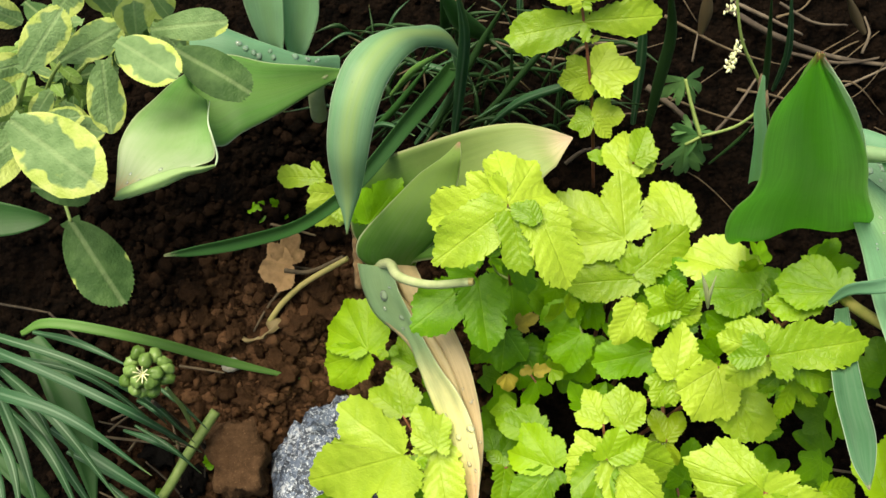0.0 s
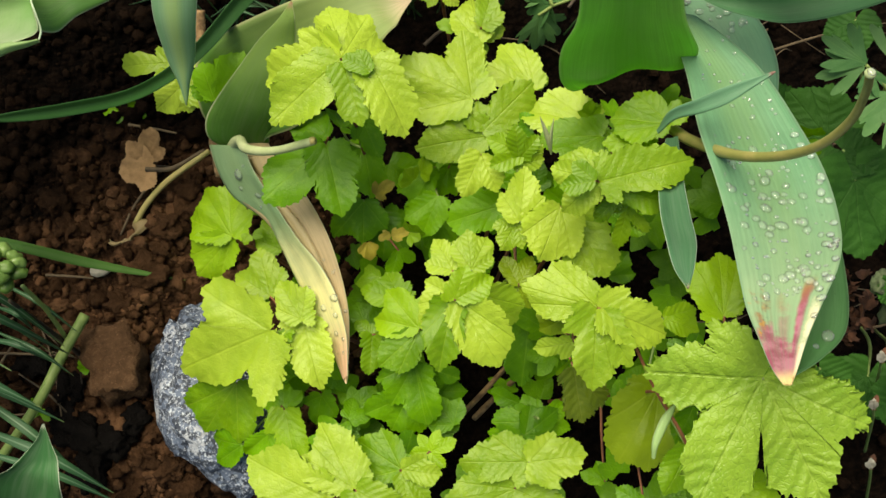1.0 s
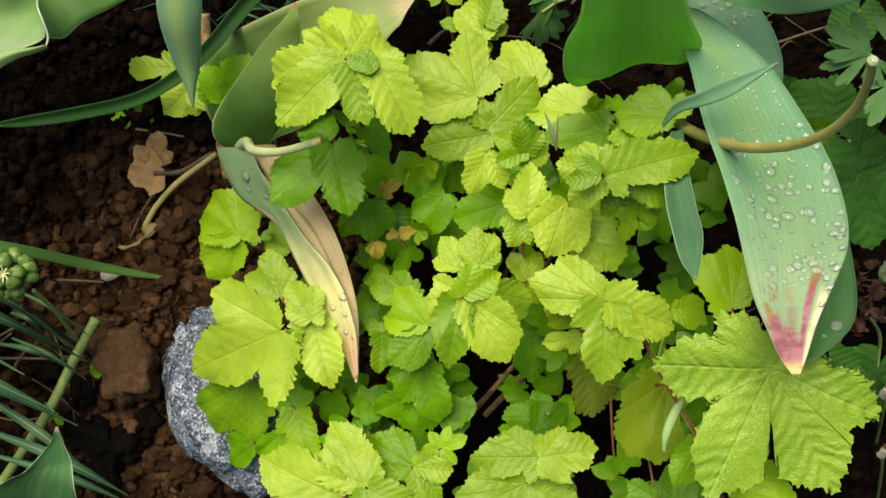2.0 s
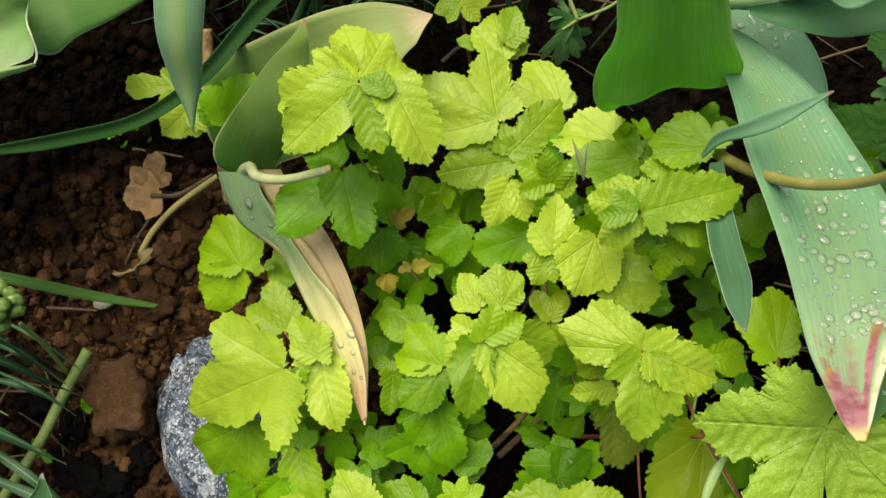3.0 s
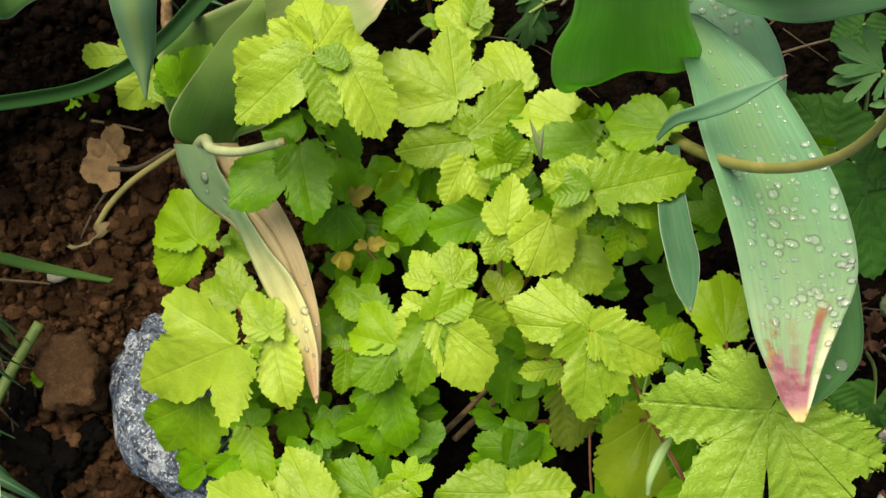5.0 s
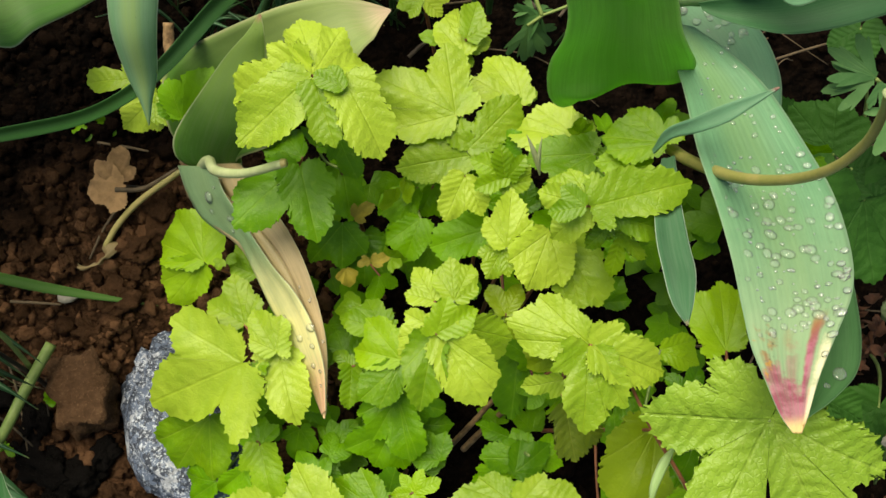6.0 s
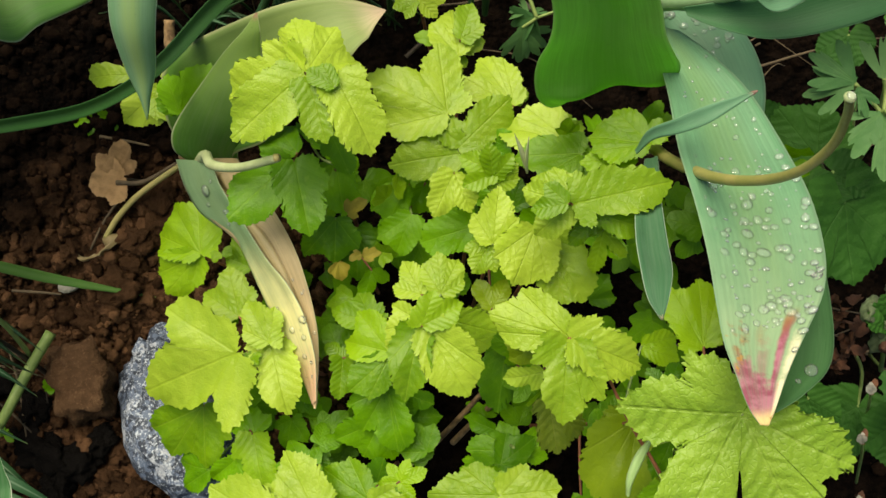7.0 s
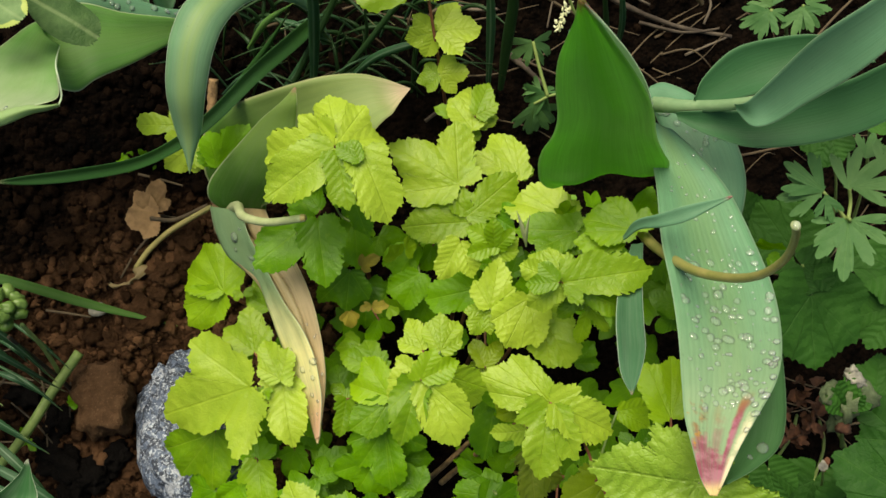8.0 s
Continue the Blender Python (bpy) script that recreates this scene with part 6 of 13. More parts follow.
fold_leaf = sheet(faded, FOLD, [[(-0.0485, 0.1685, 0.1028), (-0.0411, 0.1668, 0.1052), (-0.0332, 0.1645, 0.1076), (-0.0282, 0.1626, 0.1101)], [(-0.0465, 0.1574, 0.0943), (-0.0386, 0.1559, 0.0993), (-0.0305, 0.1539, 0.1044), (-0.0250, 0.1522, 0.1087)], [(-0.0403, 0.1448, 0.0876), (-0.0329, 0.1446, 0.0941), (-0.0254, 0.1440, 0.1008), (-0.0204, 0.1431, 0.1062)], [(-0.0302, 0.1352, 0.0864), (-0.0251, 0.1358, 0.0921), (-0.0199, 0.1359, 0.0978), (-0.0166, 0.1355, 0.1024)], [(-0.0208, 0.1275, 0.0869), (-0.0171, 0.1271, 0.0917), (-0.0133, 0.1262, 0.0964), (-0.0111, 0.1253, 0.1001)], [(-0.0147, 0.1138, 0.0861), (-0.0100, 0.1126, 0.0905), (-0.0051, 0.1109, 0.0950), (-0.0013, 0.1092, 0.0994)], [(-0.0080, 0.0975, 0.0849), (-0.0026, 0.0974, 0.0896), (0.0030, 0.0971, 0.0946), (0.0076, 0.0965, 0.0999)], [(-0.0013, 0.0819, 0.0828), (0.0040, 0.0823, 0.0875), (0.0095, 0.0824, 0.0922), (0.0143, 0.0823, 0.0973)], [(0.0054, 0.0667, 0.0794), (0.0097, 0.0675, 0.0839), (0.0143, 0.0682, 0.0885), (0.0183, 0.0686, 0.0934)], [(0.0108, 0.0518, 0.0749), (0.0141, 0.0531, 0.0781), (0.0175, 0.0541, 0.0817), (0.0205, 0.0548, 0.0861)], [(0.0164, 0.0356, 0.0700), (0.0172, 0.0360, 0.0717), (0.0181, 0.0363, 0.0734), (0.0189, 0.0364, 0.0760)]], label="half of the withered leaf folded over, green turning cream", nu=44, nv=13, ripple=0.0004)
tube(faded, PALESTEM, [(-0.0377, 0.1697, 0.0958), (-0.0289, 0.1615, 0.1215), (-0.0231, 0.1495, 0.1363), (-0.0068, 0.1387, 0.1563), (0.0140, 0.1338, 0.1761)], [0.00325, 0.00293, 0.00267, 0.00226, 0.00203], label="pale cut stem")
tube(faded, BROWNSTEM, [(0.0124, 0.1339, 0.1759), (0.0146, 0.1338, 0.1766)], [0.0021, 0.0017], name="cut_end", n=6)
wet = thing("tulip_plant", (0.2390, 0.2272, 0.0050), "tulip plant with a broad wet leaf and bent cut stem", "tulip", "tulips")
sheet(wet, BRIGHT, [[(0.1725, 0.1805, 0.1381), (0.1796, 0.1813, 0.1365), (0.1884, 0.1821, 0.1350), (0.1960, 0.1811, 0.1376), (0.2019, 0.1801, 0.1401)], [(0.1503, 0.1627, 0.1542), (0.1642, 0.1687, 0.1501), (0.1806, 0.1730, 0.1504), (0.1937, 0.1698, 0.1550), (0.2050, 0.1672, 0.1598)], [(0.1371, 0.1554, 0.1769), (0.1532, 0.1561, 0.1736), (0.1735, 0.1631, 0.1703), (0.1898, 0.1590, 0.1773), (0.2028, 0.1584, 0.1828)], [(0.1331, 0.1558, 0.1935), (0.1513, 0.1590, 0.1840), (0.1707, 0.1611, 0.1814), (0.1872, 0.1593, 0.1867), (0.2006, 0.1579, 0.1968)], [(0.1323, 0.1572, 0.2106), (0.1493, 0.1610, 0.2031), (0.1656, 0.1625, 0.2006), (0.1801, 0.1609, 0.2046), (0.1930, 0.1573, 0.2127)], [(0.1341, 0.1586, 0.2255), (0.1488, 0.1626, 0.2180), (0.1626, 0.1642, 0.2152), (0.1749, 0.1628, 0.2185), (0.1859, 0.1598, 0.2250)], [(0.1343, 0.1623, 0.2387), (0.1477, 0.1665, 0.2312), (0.1602, 0.1682, 0.2284), (0.1711, 0.1668, 0.2315), (0.1808, 0.1637, 0.2379)], [(0.1314, 0.1656, 0.2540), (0.1434, 0.1698, 0.2470), (0.1546, 0.1715, 0.2444), (0.1644, 0.1701, 0.2472), (0.1731, 0.1673, 0.2529)], [(0.1290, 0.1691, 0.2741), (0.1383, 0.1727, 0.2684), (0.1469, 0.1742, 0.2662), (0.1543, 0.1731, 0.2685), (0.1608, 0.1705, 0.2731)], [(0.1288, 0.1705, 0.2927), (0.1346, 0.1730, 0.2890), (0.1398, 0.1741, 0.2876), (0.1442, 0.1731, 0.2893), (0.1480, 0.1710, 0.2929)], [(0.1285, 0.1700, 0.3087), (0.1311, 0.1714, 0.3067), (0.1334, 0.1720, 0.3060), (0.1352, 0.1715, 0.3068), (0.1368, 0.1704, 0.3085)], [(0.1277, 0.1680, 0.3185), (0.1287, 0.1686, 0.3178), (0.1295, 0.1688, 0.3175), (0.1302, 0.1686, 0.3179), (0.1308, 0.1680, 0.3187)], [(0.1276, 0.1676, 0.3222), (0.1278, 0.1676, 0.3222), (0.1280, 0.1676, 0.3222), (0.1282, 0.1676, 0.3222), (0.1284, 0.1676, 0.3222)]], ripple=0.0012)
sheet(wet, RIM, [[(0.1790, 0.1690, 0.2362), (0.1801, 0.1675, 0.2396)], [(0.1708, 0.1730, 0.2513), (0.1726, 0.1710, 0.2555)], [(0.1589, 0.1736, 0.2712), (0.1609, 0.1712, 0.2758)], [(0.1471, 0.1735, 0.2884), (0.1494, 0.1705, 0.2928)], [(0.1359, 0.1722, 0.3058), (0.1380, 0.1692, 0.3087)], [(0.1295, 0.1691, 0.3185), (0.1303, 0.1679, 0.3196)]], label="pale curled edge")
wet_leaf = blade(wet, WET, [(0.2035, 0.1868, 0.1811), (0.2069, 0.1666, 0.1870), (0.2107, 0.1415, 0.1951), (0.2117, 0.1094, 0.2044), (0.2125, 0.0825, 0.2129), (0.2094, 0.0566, 0.2225), (0.2036, 0.0364, 0.2324), (0.1957, 0.0209, 0.2389), (0.1894, 0.0076, 0.2461), (0.1848, -0.0040, 0.2531), (0.1833, -0.0106, 0.2553)], [(0.0058, -0.0025, -0.0003), (0.0111, -0.0005, 0.0031), (0.0177, -0.0010, 0.0024), (0.0226, -0.0027, 0.0022), (0.0234, -0.0015, 0.0027), (0.0230, -0.0005, 0.0017), (0.0206, 0.0013, 0.0021), (0.0153, 0.0001, 0.0013), (0.0096, -0.0004, 0.0007), (0.0052, 0.0001, 0.0004), (0.0016, -0.0002, -0.0000)], -0.22)
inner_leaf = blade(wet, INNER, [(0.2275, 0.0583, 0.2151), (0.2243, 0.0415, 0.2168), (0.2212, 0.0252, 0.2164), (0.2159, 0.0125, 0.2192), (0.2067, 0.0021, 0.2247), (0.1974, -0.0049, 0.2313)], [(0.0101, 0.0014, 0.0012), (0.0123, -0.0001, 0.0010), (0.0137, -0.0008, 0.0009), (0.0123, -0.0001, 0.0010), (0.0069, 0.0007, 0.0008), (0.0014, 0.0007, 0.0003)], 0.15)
blade(wet, SPROUT, [(0.1586, 0.1900, 0.1688), (0.1519, 0.2000, 0.1991), (0.1475, 0.2070, 0.2141), (0.1458, 0.2150, 0.2285)], [(0.0042, 0.0004, 0.0005), (0.0030, 0.0004, 0.0005), (0.0026, 0.0004, 0.0005), (0.0006, 0.0000, 0.0000)], 0.35, label="pale green narrow leaf")
across = blade(wet, GLAUCOUS, [(0.1730, 0.1163, 0.1998), (0.1767, 0.1185, 0.2125), (0.1843, 0.1164, 0.2243), (0.1931, 0.1167, 0.2322), (0.2026, 0.1188, 0.2383), (0.2100, 0.1207, 0.2420)], [(-0.0003, 0.0010, 0.0003), (-0.0011, 0.0021, 0.0005), (-0.0010, 0.0030, 0.0009), (-0.0009, 0.0034, 0.0009), (-0.0007, 0.0019, 0.0005), (-0.0003, 0.0006, 0.0001)], -0.35, label="small pointed leaf")
tube(across, TIPBROWN, [(0.2093, 0.1205, 0.2417), (0.2106, 0.1209, 0.2423), (0.2118, 0.1212, 0.2429)], [0.0010, 0.0008, 0.0003], name="dry_tip", label="withered pinkish brown tip", n=8)
blade(wet, SLENDER, [(0.1817, 0.1155, 0.1908), (0.1720, 0.0897, 0.2058), (0.1663, 0.0692, 0.2180), (0.1626, 0.0532, 0.2294), (0.1597, 0.0405, 0.2371), (0.1581, 0.0313, 0.2422)], [(0.0030, 0.0004, 0.0003), (0.0054, -0.0005, 0.0003), (0.0063, -0.0012, 0.0002), (0.0062, -0.0012, 0.0002), (0.0042, 0.0001, 0.0004), (0.0004, -0.0000, 0.0000)], -0.35)
back_leaf = blade(wet, GLAUCOUS, [(0.2091, 0.2114, 0.1706), (0.2186, 0.2031, 0.1684), (0.2298, 0.1860, 0.1681), (0.2329, 0.1638, 0.1702), (0.2325, 0.1444, 0.1730), (0.2313, 0.1272, 0.1717)], [(0.0063, 0.0029, 0.0015), (0.0110, 0.0051, 0.0026), (0.0172, 0.0035, 0.0025), (0.0184, 0.0026, 0.0023), (0.0148, 0.0012, 0.0015), (0.0090, -0.0001, 0.0006)], 0.10)
tube(wet, BROWNSTEM, [(0.1917, 0.1337, 0.1641), (0.1928, 0.1156, 0.1870), (0.1959, 0.0929, 0.2229), (0.2009, 0.0796, 0.2523), (0.2033, 0.0725, 0.2786), (0.2033, 0.0714, 0.3019), (0.1980, 0.0719, 0.3228), (0.1923, 0.0717, 0.3364)], [0.00300, 0.00271, 0.00235, 0.00206, 0.00182, 0.00161, 0.00144, 0.00138], label="bent cut stem", n=40, ring=12)
held("cut_end", lump_mesh("cut_end", PALESTEM, (0.0019, 0.0019, 0.0009), 2, 2, 0.1), wet, "pale cut end", Matrix.Translation((0.1916, 0.0713, 0.3376)))
held("droplet", drop_mesh(0.0014, 0.5), wet, "water drop on the cut", Matrix.Translation((0.1913, 0.0711, 0.3391)))
leaning = thing("tulip_plant", (0.2447, 0.2859, 0.0179), "leaning tulip with broad blue green leaves on a pale stem", "tulip", "tulips")
tube(leaning, BLUESTEM, [(0.2020, 0.2253, 0.1414), (0.1979, 0.1921, 0.1965), (0.2123, 0.1803, 0.2173), (0.2285, 0.1714, 0.2393), (0.2476, 0.1654, 0.2672)], [0.00437, 0.00430, 0.00311, 0.00282, 0.00252])
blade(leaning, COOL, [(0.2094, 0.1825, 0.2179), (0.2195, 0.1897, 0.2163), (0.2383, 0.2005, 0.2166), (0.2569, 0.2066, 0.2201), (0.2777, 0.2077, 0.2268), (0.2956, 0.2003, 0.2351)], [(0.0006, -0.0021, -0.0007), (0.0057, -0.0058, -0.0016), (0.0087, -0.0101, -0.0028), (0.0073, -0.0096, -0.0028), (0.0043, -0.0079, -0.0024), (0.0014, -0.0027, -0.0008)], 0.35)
blade(leaning, GLAUCOUS, [(0.2219, 0.1703, 0.2360), (0.2258, 0.1630, 0.2433), (0.2312, 0.1635, 0.2510), (0.2375, 0.1657, 0.2666), (0.2448, 0.1676, 0.2869), (0.2530, 0.1691, 0.3071), (0.2621, 0.1740, 0.3238), (0.2712, 0.1797, 0.3360)], [(0.0006, -0.0013, -0.0004), (0.0022, -0.0053, -0.0017), (0.0043, -0.0065, -0.0019), (0.0051, -0.0075, -0.0022), (0.0061, -0.0090, -0.0026), (0.0047, -0.0087, -0.0027), (0.0034, -0.0063, -0.0019), (0.0005, -0.0010, -0.0003)], 0.40)
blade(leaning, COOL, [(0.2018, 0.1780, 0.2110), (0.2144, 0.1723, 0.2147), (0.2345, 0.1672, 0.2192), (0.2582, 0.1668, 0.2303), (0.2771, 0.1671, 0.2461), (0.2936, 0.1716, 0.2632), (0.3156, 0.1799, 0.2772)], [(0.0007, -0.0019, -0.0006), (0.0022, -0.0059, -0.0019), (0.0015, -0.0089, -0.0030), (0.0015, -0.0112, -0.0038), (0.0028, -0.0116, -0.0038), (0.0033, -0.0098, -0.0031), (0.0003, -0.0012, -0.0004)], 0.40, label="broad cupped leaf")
blade(leaning, GLAUCOUS, [(0.1933, 0.1986, 0.1936), (0.2001, 0.1963, 0.1981), (0.2097, 0.1883, 0.2056), (0.2107, 0.1822, 0.2131)], [(0.0014, 0.0056, 0.0021), (0.0007, 0.0070, 0.0025), (0.0029, 0.0048, 0.0019), (0.0003, 0.0008, 0.0003)], 0.30)
drops = random.Random(8)
for k in range(165):
    u, v = 0.30 + 0.37 * drops.random(), 0.10 + 0.84 * drops.random()
    bead(wet_leaf, u, v, 0.45 + 2.0 * drops.random() ** 2.2, k)
for k in range(9):
    bead(wet_leaf, 0.36 + 0.048 * k, 0.95, 1.2 + 0.8 * drops.random(), k)
for k in range(26):
    bead(wet_leaf, 0.08 + 0.24 * drops.random(), 0.08 + 0.86 * drops.random(), 0.4 + 0.9 * drops.random(), k)
for k in range(26):
    bead(back_leaf, 0.12 + 0.5 * drops.random(), 0.15 + 0.7 * drops.random(), 0.8 + 1.2 * drops.random(), k)
bead(inner_leaf, 0.62, 0.72, 2.6, 1)
bead(inner_leaf, 0.70, 0.60, 1.2, 2)
for k in range(17):
    bead(withered_leaf, 0.35 + 0.5 * drops.random(), 0.55 + 0.4 * drops.random(), 0.5 + 0.8 * drops.random() ** 2, k)
for u, v, mm in ((0.74, 0.93, 2.3), (0.76, 0.45, 1.9), (0.80, 0.78, 1.6), (0.86, 0.55, 1.6), (0.89, 0.80, 1.1), (0.68, 0.30, 1.2), (0.72, 0.18, 0.9), (0.93, 0.7, 1.0), (0.14, 0.5, 2.8), (0.20, 0.35, 1.4), (0.27, 0.6, 1.6), (0.33, 0.4, 1.1), (0.10, 0.75, 1.0)):
    bead(fold_leaf, u, v, mm, int(u * 100))
for k in range(8):
    bead(curly_leaf, 0.62 + 0.28 * drops.random(), 0.3 + 0.6 * drops.random(), 0.5 + 0.7 * drops.random(), k)
for k in range(12):
    bead(flat_leaf, 0.1 + 0.5 * drops.random(), 0.1 + 0.5 * drops.random(), 0.8 + 1.2 * drops.random(), k)
sage = thing("sage_plant", (-0.3017, 0.2842, 0.0175), "variegated sage with pebbled green and yellow leaves", "sage")
leaf(sage, "ellipse", SAGE, (-0.2083, 0.2362, 0.1966), (-0.1881, 0.2673, 0.2079), (0.40, -0.39, 0.83), 364, -0.10, 0.05, slim=4.53, teeth=60, tooth=0.03, ruffle=0.02, point=0.0)
leaf(sage, "ellipse", SAGE, (-0.1996, 0.2536, 0.1790), (-0.1621, 0.2666, 0.1933), (0.05, -0.56, 0.82), 365, -0.10, 0.05, slim=6.71, teeth=60, tooth=0.03, ruffle=0.02, point=0.0)
leaf(sage, "ellipse", SAGE, (-0.1593, 0.2663, 0.1836), (-0.1534, 0.2710, 0.2092), (0.41, -0.49, 0.77), 366, -0.10, 0.05, slim=1.81, teeth=60, tooth=0.03, ruffle=0.02, point=0.0)
leaf(sage, "ellipse", SAGE, (-0.1618, 0.2510, 0.2020), (-0.1289, 0.2295, 0.2037), (0.37, -0.33, 0.87), 367, -0.10, 0.05, slim=2.97, teeth=60, tooth=0.03, ruffle=0.02, point=0.0)
leaf(sage, "ellipse", SAGE, (-0.1742, 0.2493, 0.1870), (-0.1709, 0.2156, 0.1699), (0.59, -0.30, 0.75), 368, -0.10, 0.05, slim=4.45, teeth=60, tooth=0.03, ruffle=0.02, point=0.0)
leaf(sage, "ellipse", SAGEOLD, (-0.1373, 0.2547, 0.1890), (-0.0957, 0.2325, 0.1809), (0.48, -0.32, 0.82), 369, -0.10, 0.05, slim=4.91, teeth=60, tooth=0.03, ruffle=0.02, point=0.0)
leaf(sage, "ellipse", SAGE, (-0.1560, 0.2767, 0.1730), (-0.1116, 0.2761, 0.1824), (0.32, -0.43, 0.84), 370, -0.10, 0.05, slim=9.34, teeth=60, tooth=0.03, ruffle=0.02, point=0.0)
leaf(sage, "ellipse", SAGE, (-0.2037, 0.2034, 0.2086), (-0.1588, 0.1703, 0.2061), (0.25, -0.49, 0.83), 371, -0.10, 0.05, slim=2.96, teeth=60, tooth=0.03, ruffle=0.02, point=0.0)
leaf(sage, "ellipse", SAGE, (-0.1982, 0.2259, 0.1641), (-0.1763, 0.2203, 0.1621), (0.52, -0.38, 0.77), 372, -0.10, 0.05, slim=3.67, teeth=60, tooth=0.03, ruffle=0.02, point=0.0)
leaf(sage, "ellipse", SAGEOLD, (-0.1946, 0.1762, 0.1508), (-0.1652, 0.1332, 0.1351), (0.31, -0.29, 0.90), 373, -0.10, 0.05, slim=4.18, teeth=60, tooth=0.03, ruffle=0.02, point=0.0)
leaf(sage, "ellipse", SAGEOLD, (-0.2041, 0.1831, 0.1773), (-0.1741, 0.1784, 0.1755), (0.39, -0.31, 0.87), 374, -0.10, 0.05, slim=6.90, teeth=60, tooth=0.03, ruffle=0.02, point=0.0)
leaf(sage, "ellipse", SAGE, (-0.2145, 0.2672, 0.1935), (-0.2279, 0.2673, 0.2079), (0.23, -0.59, 0.77), 375, -0.10, 0.05, slim=1.92, teeth=60, tooth=0.03, ruffle=0.02, point=0.0)
leaf(sage, "ellipse", SAGE, (-0.2178, 0.2554, 0.1749), (-0.2378, 0.2475, 0.1768), (0.26, -0.67, 0.69), 376, -0.10, 0.05, slim=1.99, teeth=60, tooth=0.03, ruffle=0.02, point=0.0)
leaf(sage, "ellipse", SAGE, (-0.2025, 0.2765, 0.1873), (-0.1803, 0.2804, 0.2127), (0.10, -0.29, 0.95), 377, -0.10, 0.05, slim=3.23, teeth=60, tooth=0.03, ruffle=0.02, point=0.0)
leaf(sage, "ellipse", SAGE, (-0.2079, 0.2219, 0.1722), (-0.1846, 0.2246, 0.1732), (0.30, -0.48, 0.82), 378, -0.10, 0.05, slim=5.10, teeth=60, tooth=0.03, ruffle=0.02, point=0.0)
leaf(sage, "ellipse", SAGE, (-0.1733, 0.2805, 0.1840), (-0.1782, 0.2834, 0.2042), (0.29, -0.60, 0.75), 379, -0.10, 0.05, slim=1.95, teeth=60, tooth=0.03, ruffle=0.02, point=0.0)
leaf(sage, "ellipse", SAGE, (-0.2098, 0.2461, 0.1619), (-0.2224, 0.2326, 0.1522), (0.20, -0.35, 0.91), 380, -0.10, 0.05, slim=3.49, teeth=60, tooth=0.03, ruffle=0.02, point=0.0)
leaf(sage, "ellipse", SAGE, (-0.1463, 0.2830, 0.1753), (-0.1511, 0.2862, 0.1908), (0.29, -0.51, 0.81), 381, -0.10, 0.05, slim=1.00, teeth=60, tooth=0.03, ruffle=0.02, point=0.0)
leaf(sage, "ellipse", SAGE, (-0.2246, 0.2420, 0.1748), (-0.2307, 0.2199, 0.1907), (0.34, -0.40, 0.85), 382, -0.10, 0.05, slim=1.73, teeth=60, tooth=0.03, ruffle=0.02, point=0.0)
leaf(sage, "ellipse", SAGE, (-0.1922, 0.2564, 0.1561), (-0.1800, 0.2493, 0.1439), (0.37, -0.26, 0.89), 383, -0.10, 0.05, slim=1.95, teeth=60, tooth=0.03, ruffle=0.02, point=0.0)
leaf(sage, "ellipse", SAGE, (-0.2008, 0.2745, 0.1722), (-0.2119, 0.2778, 0.1830), (0.37, -0.59, 0.72), 384, -0.10, 0.05, slim=0.94, teeth=60, tooth=0.03, ruffle=0.02, point=0.0)
leaf(sage, "ellipse", SAGE, (-0.2113, 0.2493, 0.1439), (-0.1974, 0.2307, 0.1323), (0.49, -0.53, 0.69), 385, -0.10, 0.05, slim=3.92, teeth=60, tooth=0.03, ruffle=0.02, point=0.0)
leaf(sage, "ellipse", SAGE, (-0.1583, 0.2839, 0.1661), (-0.1398, 0.2694, 0.1608), (-0.13, -0.18, 0.98), 386, -0.10, 0.05, slim=2.44, teeth=60, tooth=0.03, ruffle=0.02, point=0.0)
leaf(sage, "ellipse", SAGE, (-0.2069, 0.2026, 0.1940), (-0.2245, 0.1765, 0.1988), (0.32, -0.43, 0.84), 387, -0.10, 0.05, slim=1.38, teeth=60, tooth=0.03, ruffle=0.02, point=0.0)
leaf(sage, "ellipse", SAGE, (-0.2037, 0.2810, 0.1356), (-0.2162, 0.2940, 0.1417), (0.22, 0.01, 0.98), 388, -0.10, 0.05, slim=6.25, teeth=60, tooth=0.03, ruffle=0.02, point=0.0)
leaf(sage, "ellipse", SAGELEAF, (-0.1953, 0.2904, 0.1563), (-0.2056, 0.2803, 0.1447), (0.16, 0.16, 0.97), 389, -0.10, 0.05, slim=6.25, teeth=60, tooth=0.03, ruffle=0.02, point=0.0)
leaf(sage, "ellipse", SAGELEAF, (-0.1972, 0.3143, 0.1403), (-0.1910, 0.3034, 0.1276), (0.11, -0.50, 0.86), 390, -0.10, 0.05, slim=6.25, teeth=60, tooth=0.03, ruffle=0.02, point=0.0)
leaf(sage, "ellipse", SAGEOLD, (-0.1661, 0.2901, 0.1608), (-0.1685, 0.2707, 0.1494), (0.48, -0.76, 0.44), 391, -0.10, 0.05, slim=6.25, teeth=60, tooth=0.03, ruffle=0.02, point=0.0)
leaf(sage, "ellipse", SAGELEAF, (-0.2410, 0.2783, 0.1348), (-0.2350, 0.2558, 0.1374), (0.17, -0.62, 0.77), 392, -0.10, 0.05, slim=6.25, teeth=60, tooth=0.03, ruffle=0.02, point=0.0)
leaf(sage, "ellipse", SAGE, (-0.1696, 0.3093, 0.1528), (-0.1835, 0.3277, 0.1509), (0.24, -0.32, 0.92), 393, -0.10, 0.05, slim=6.25, teeth=60, tooth=0.03, ruffle=0.02, point=0.0)
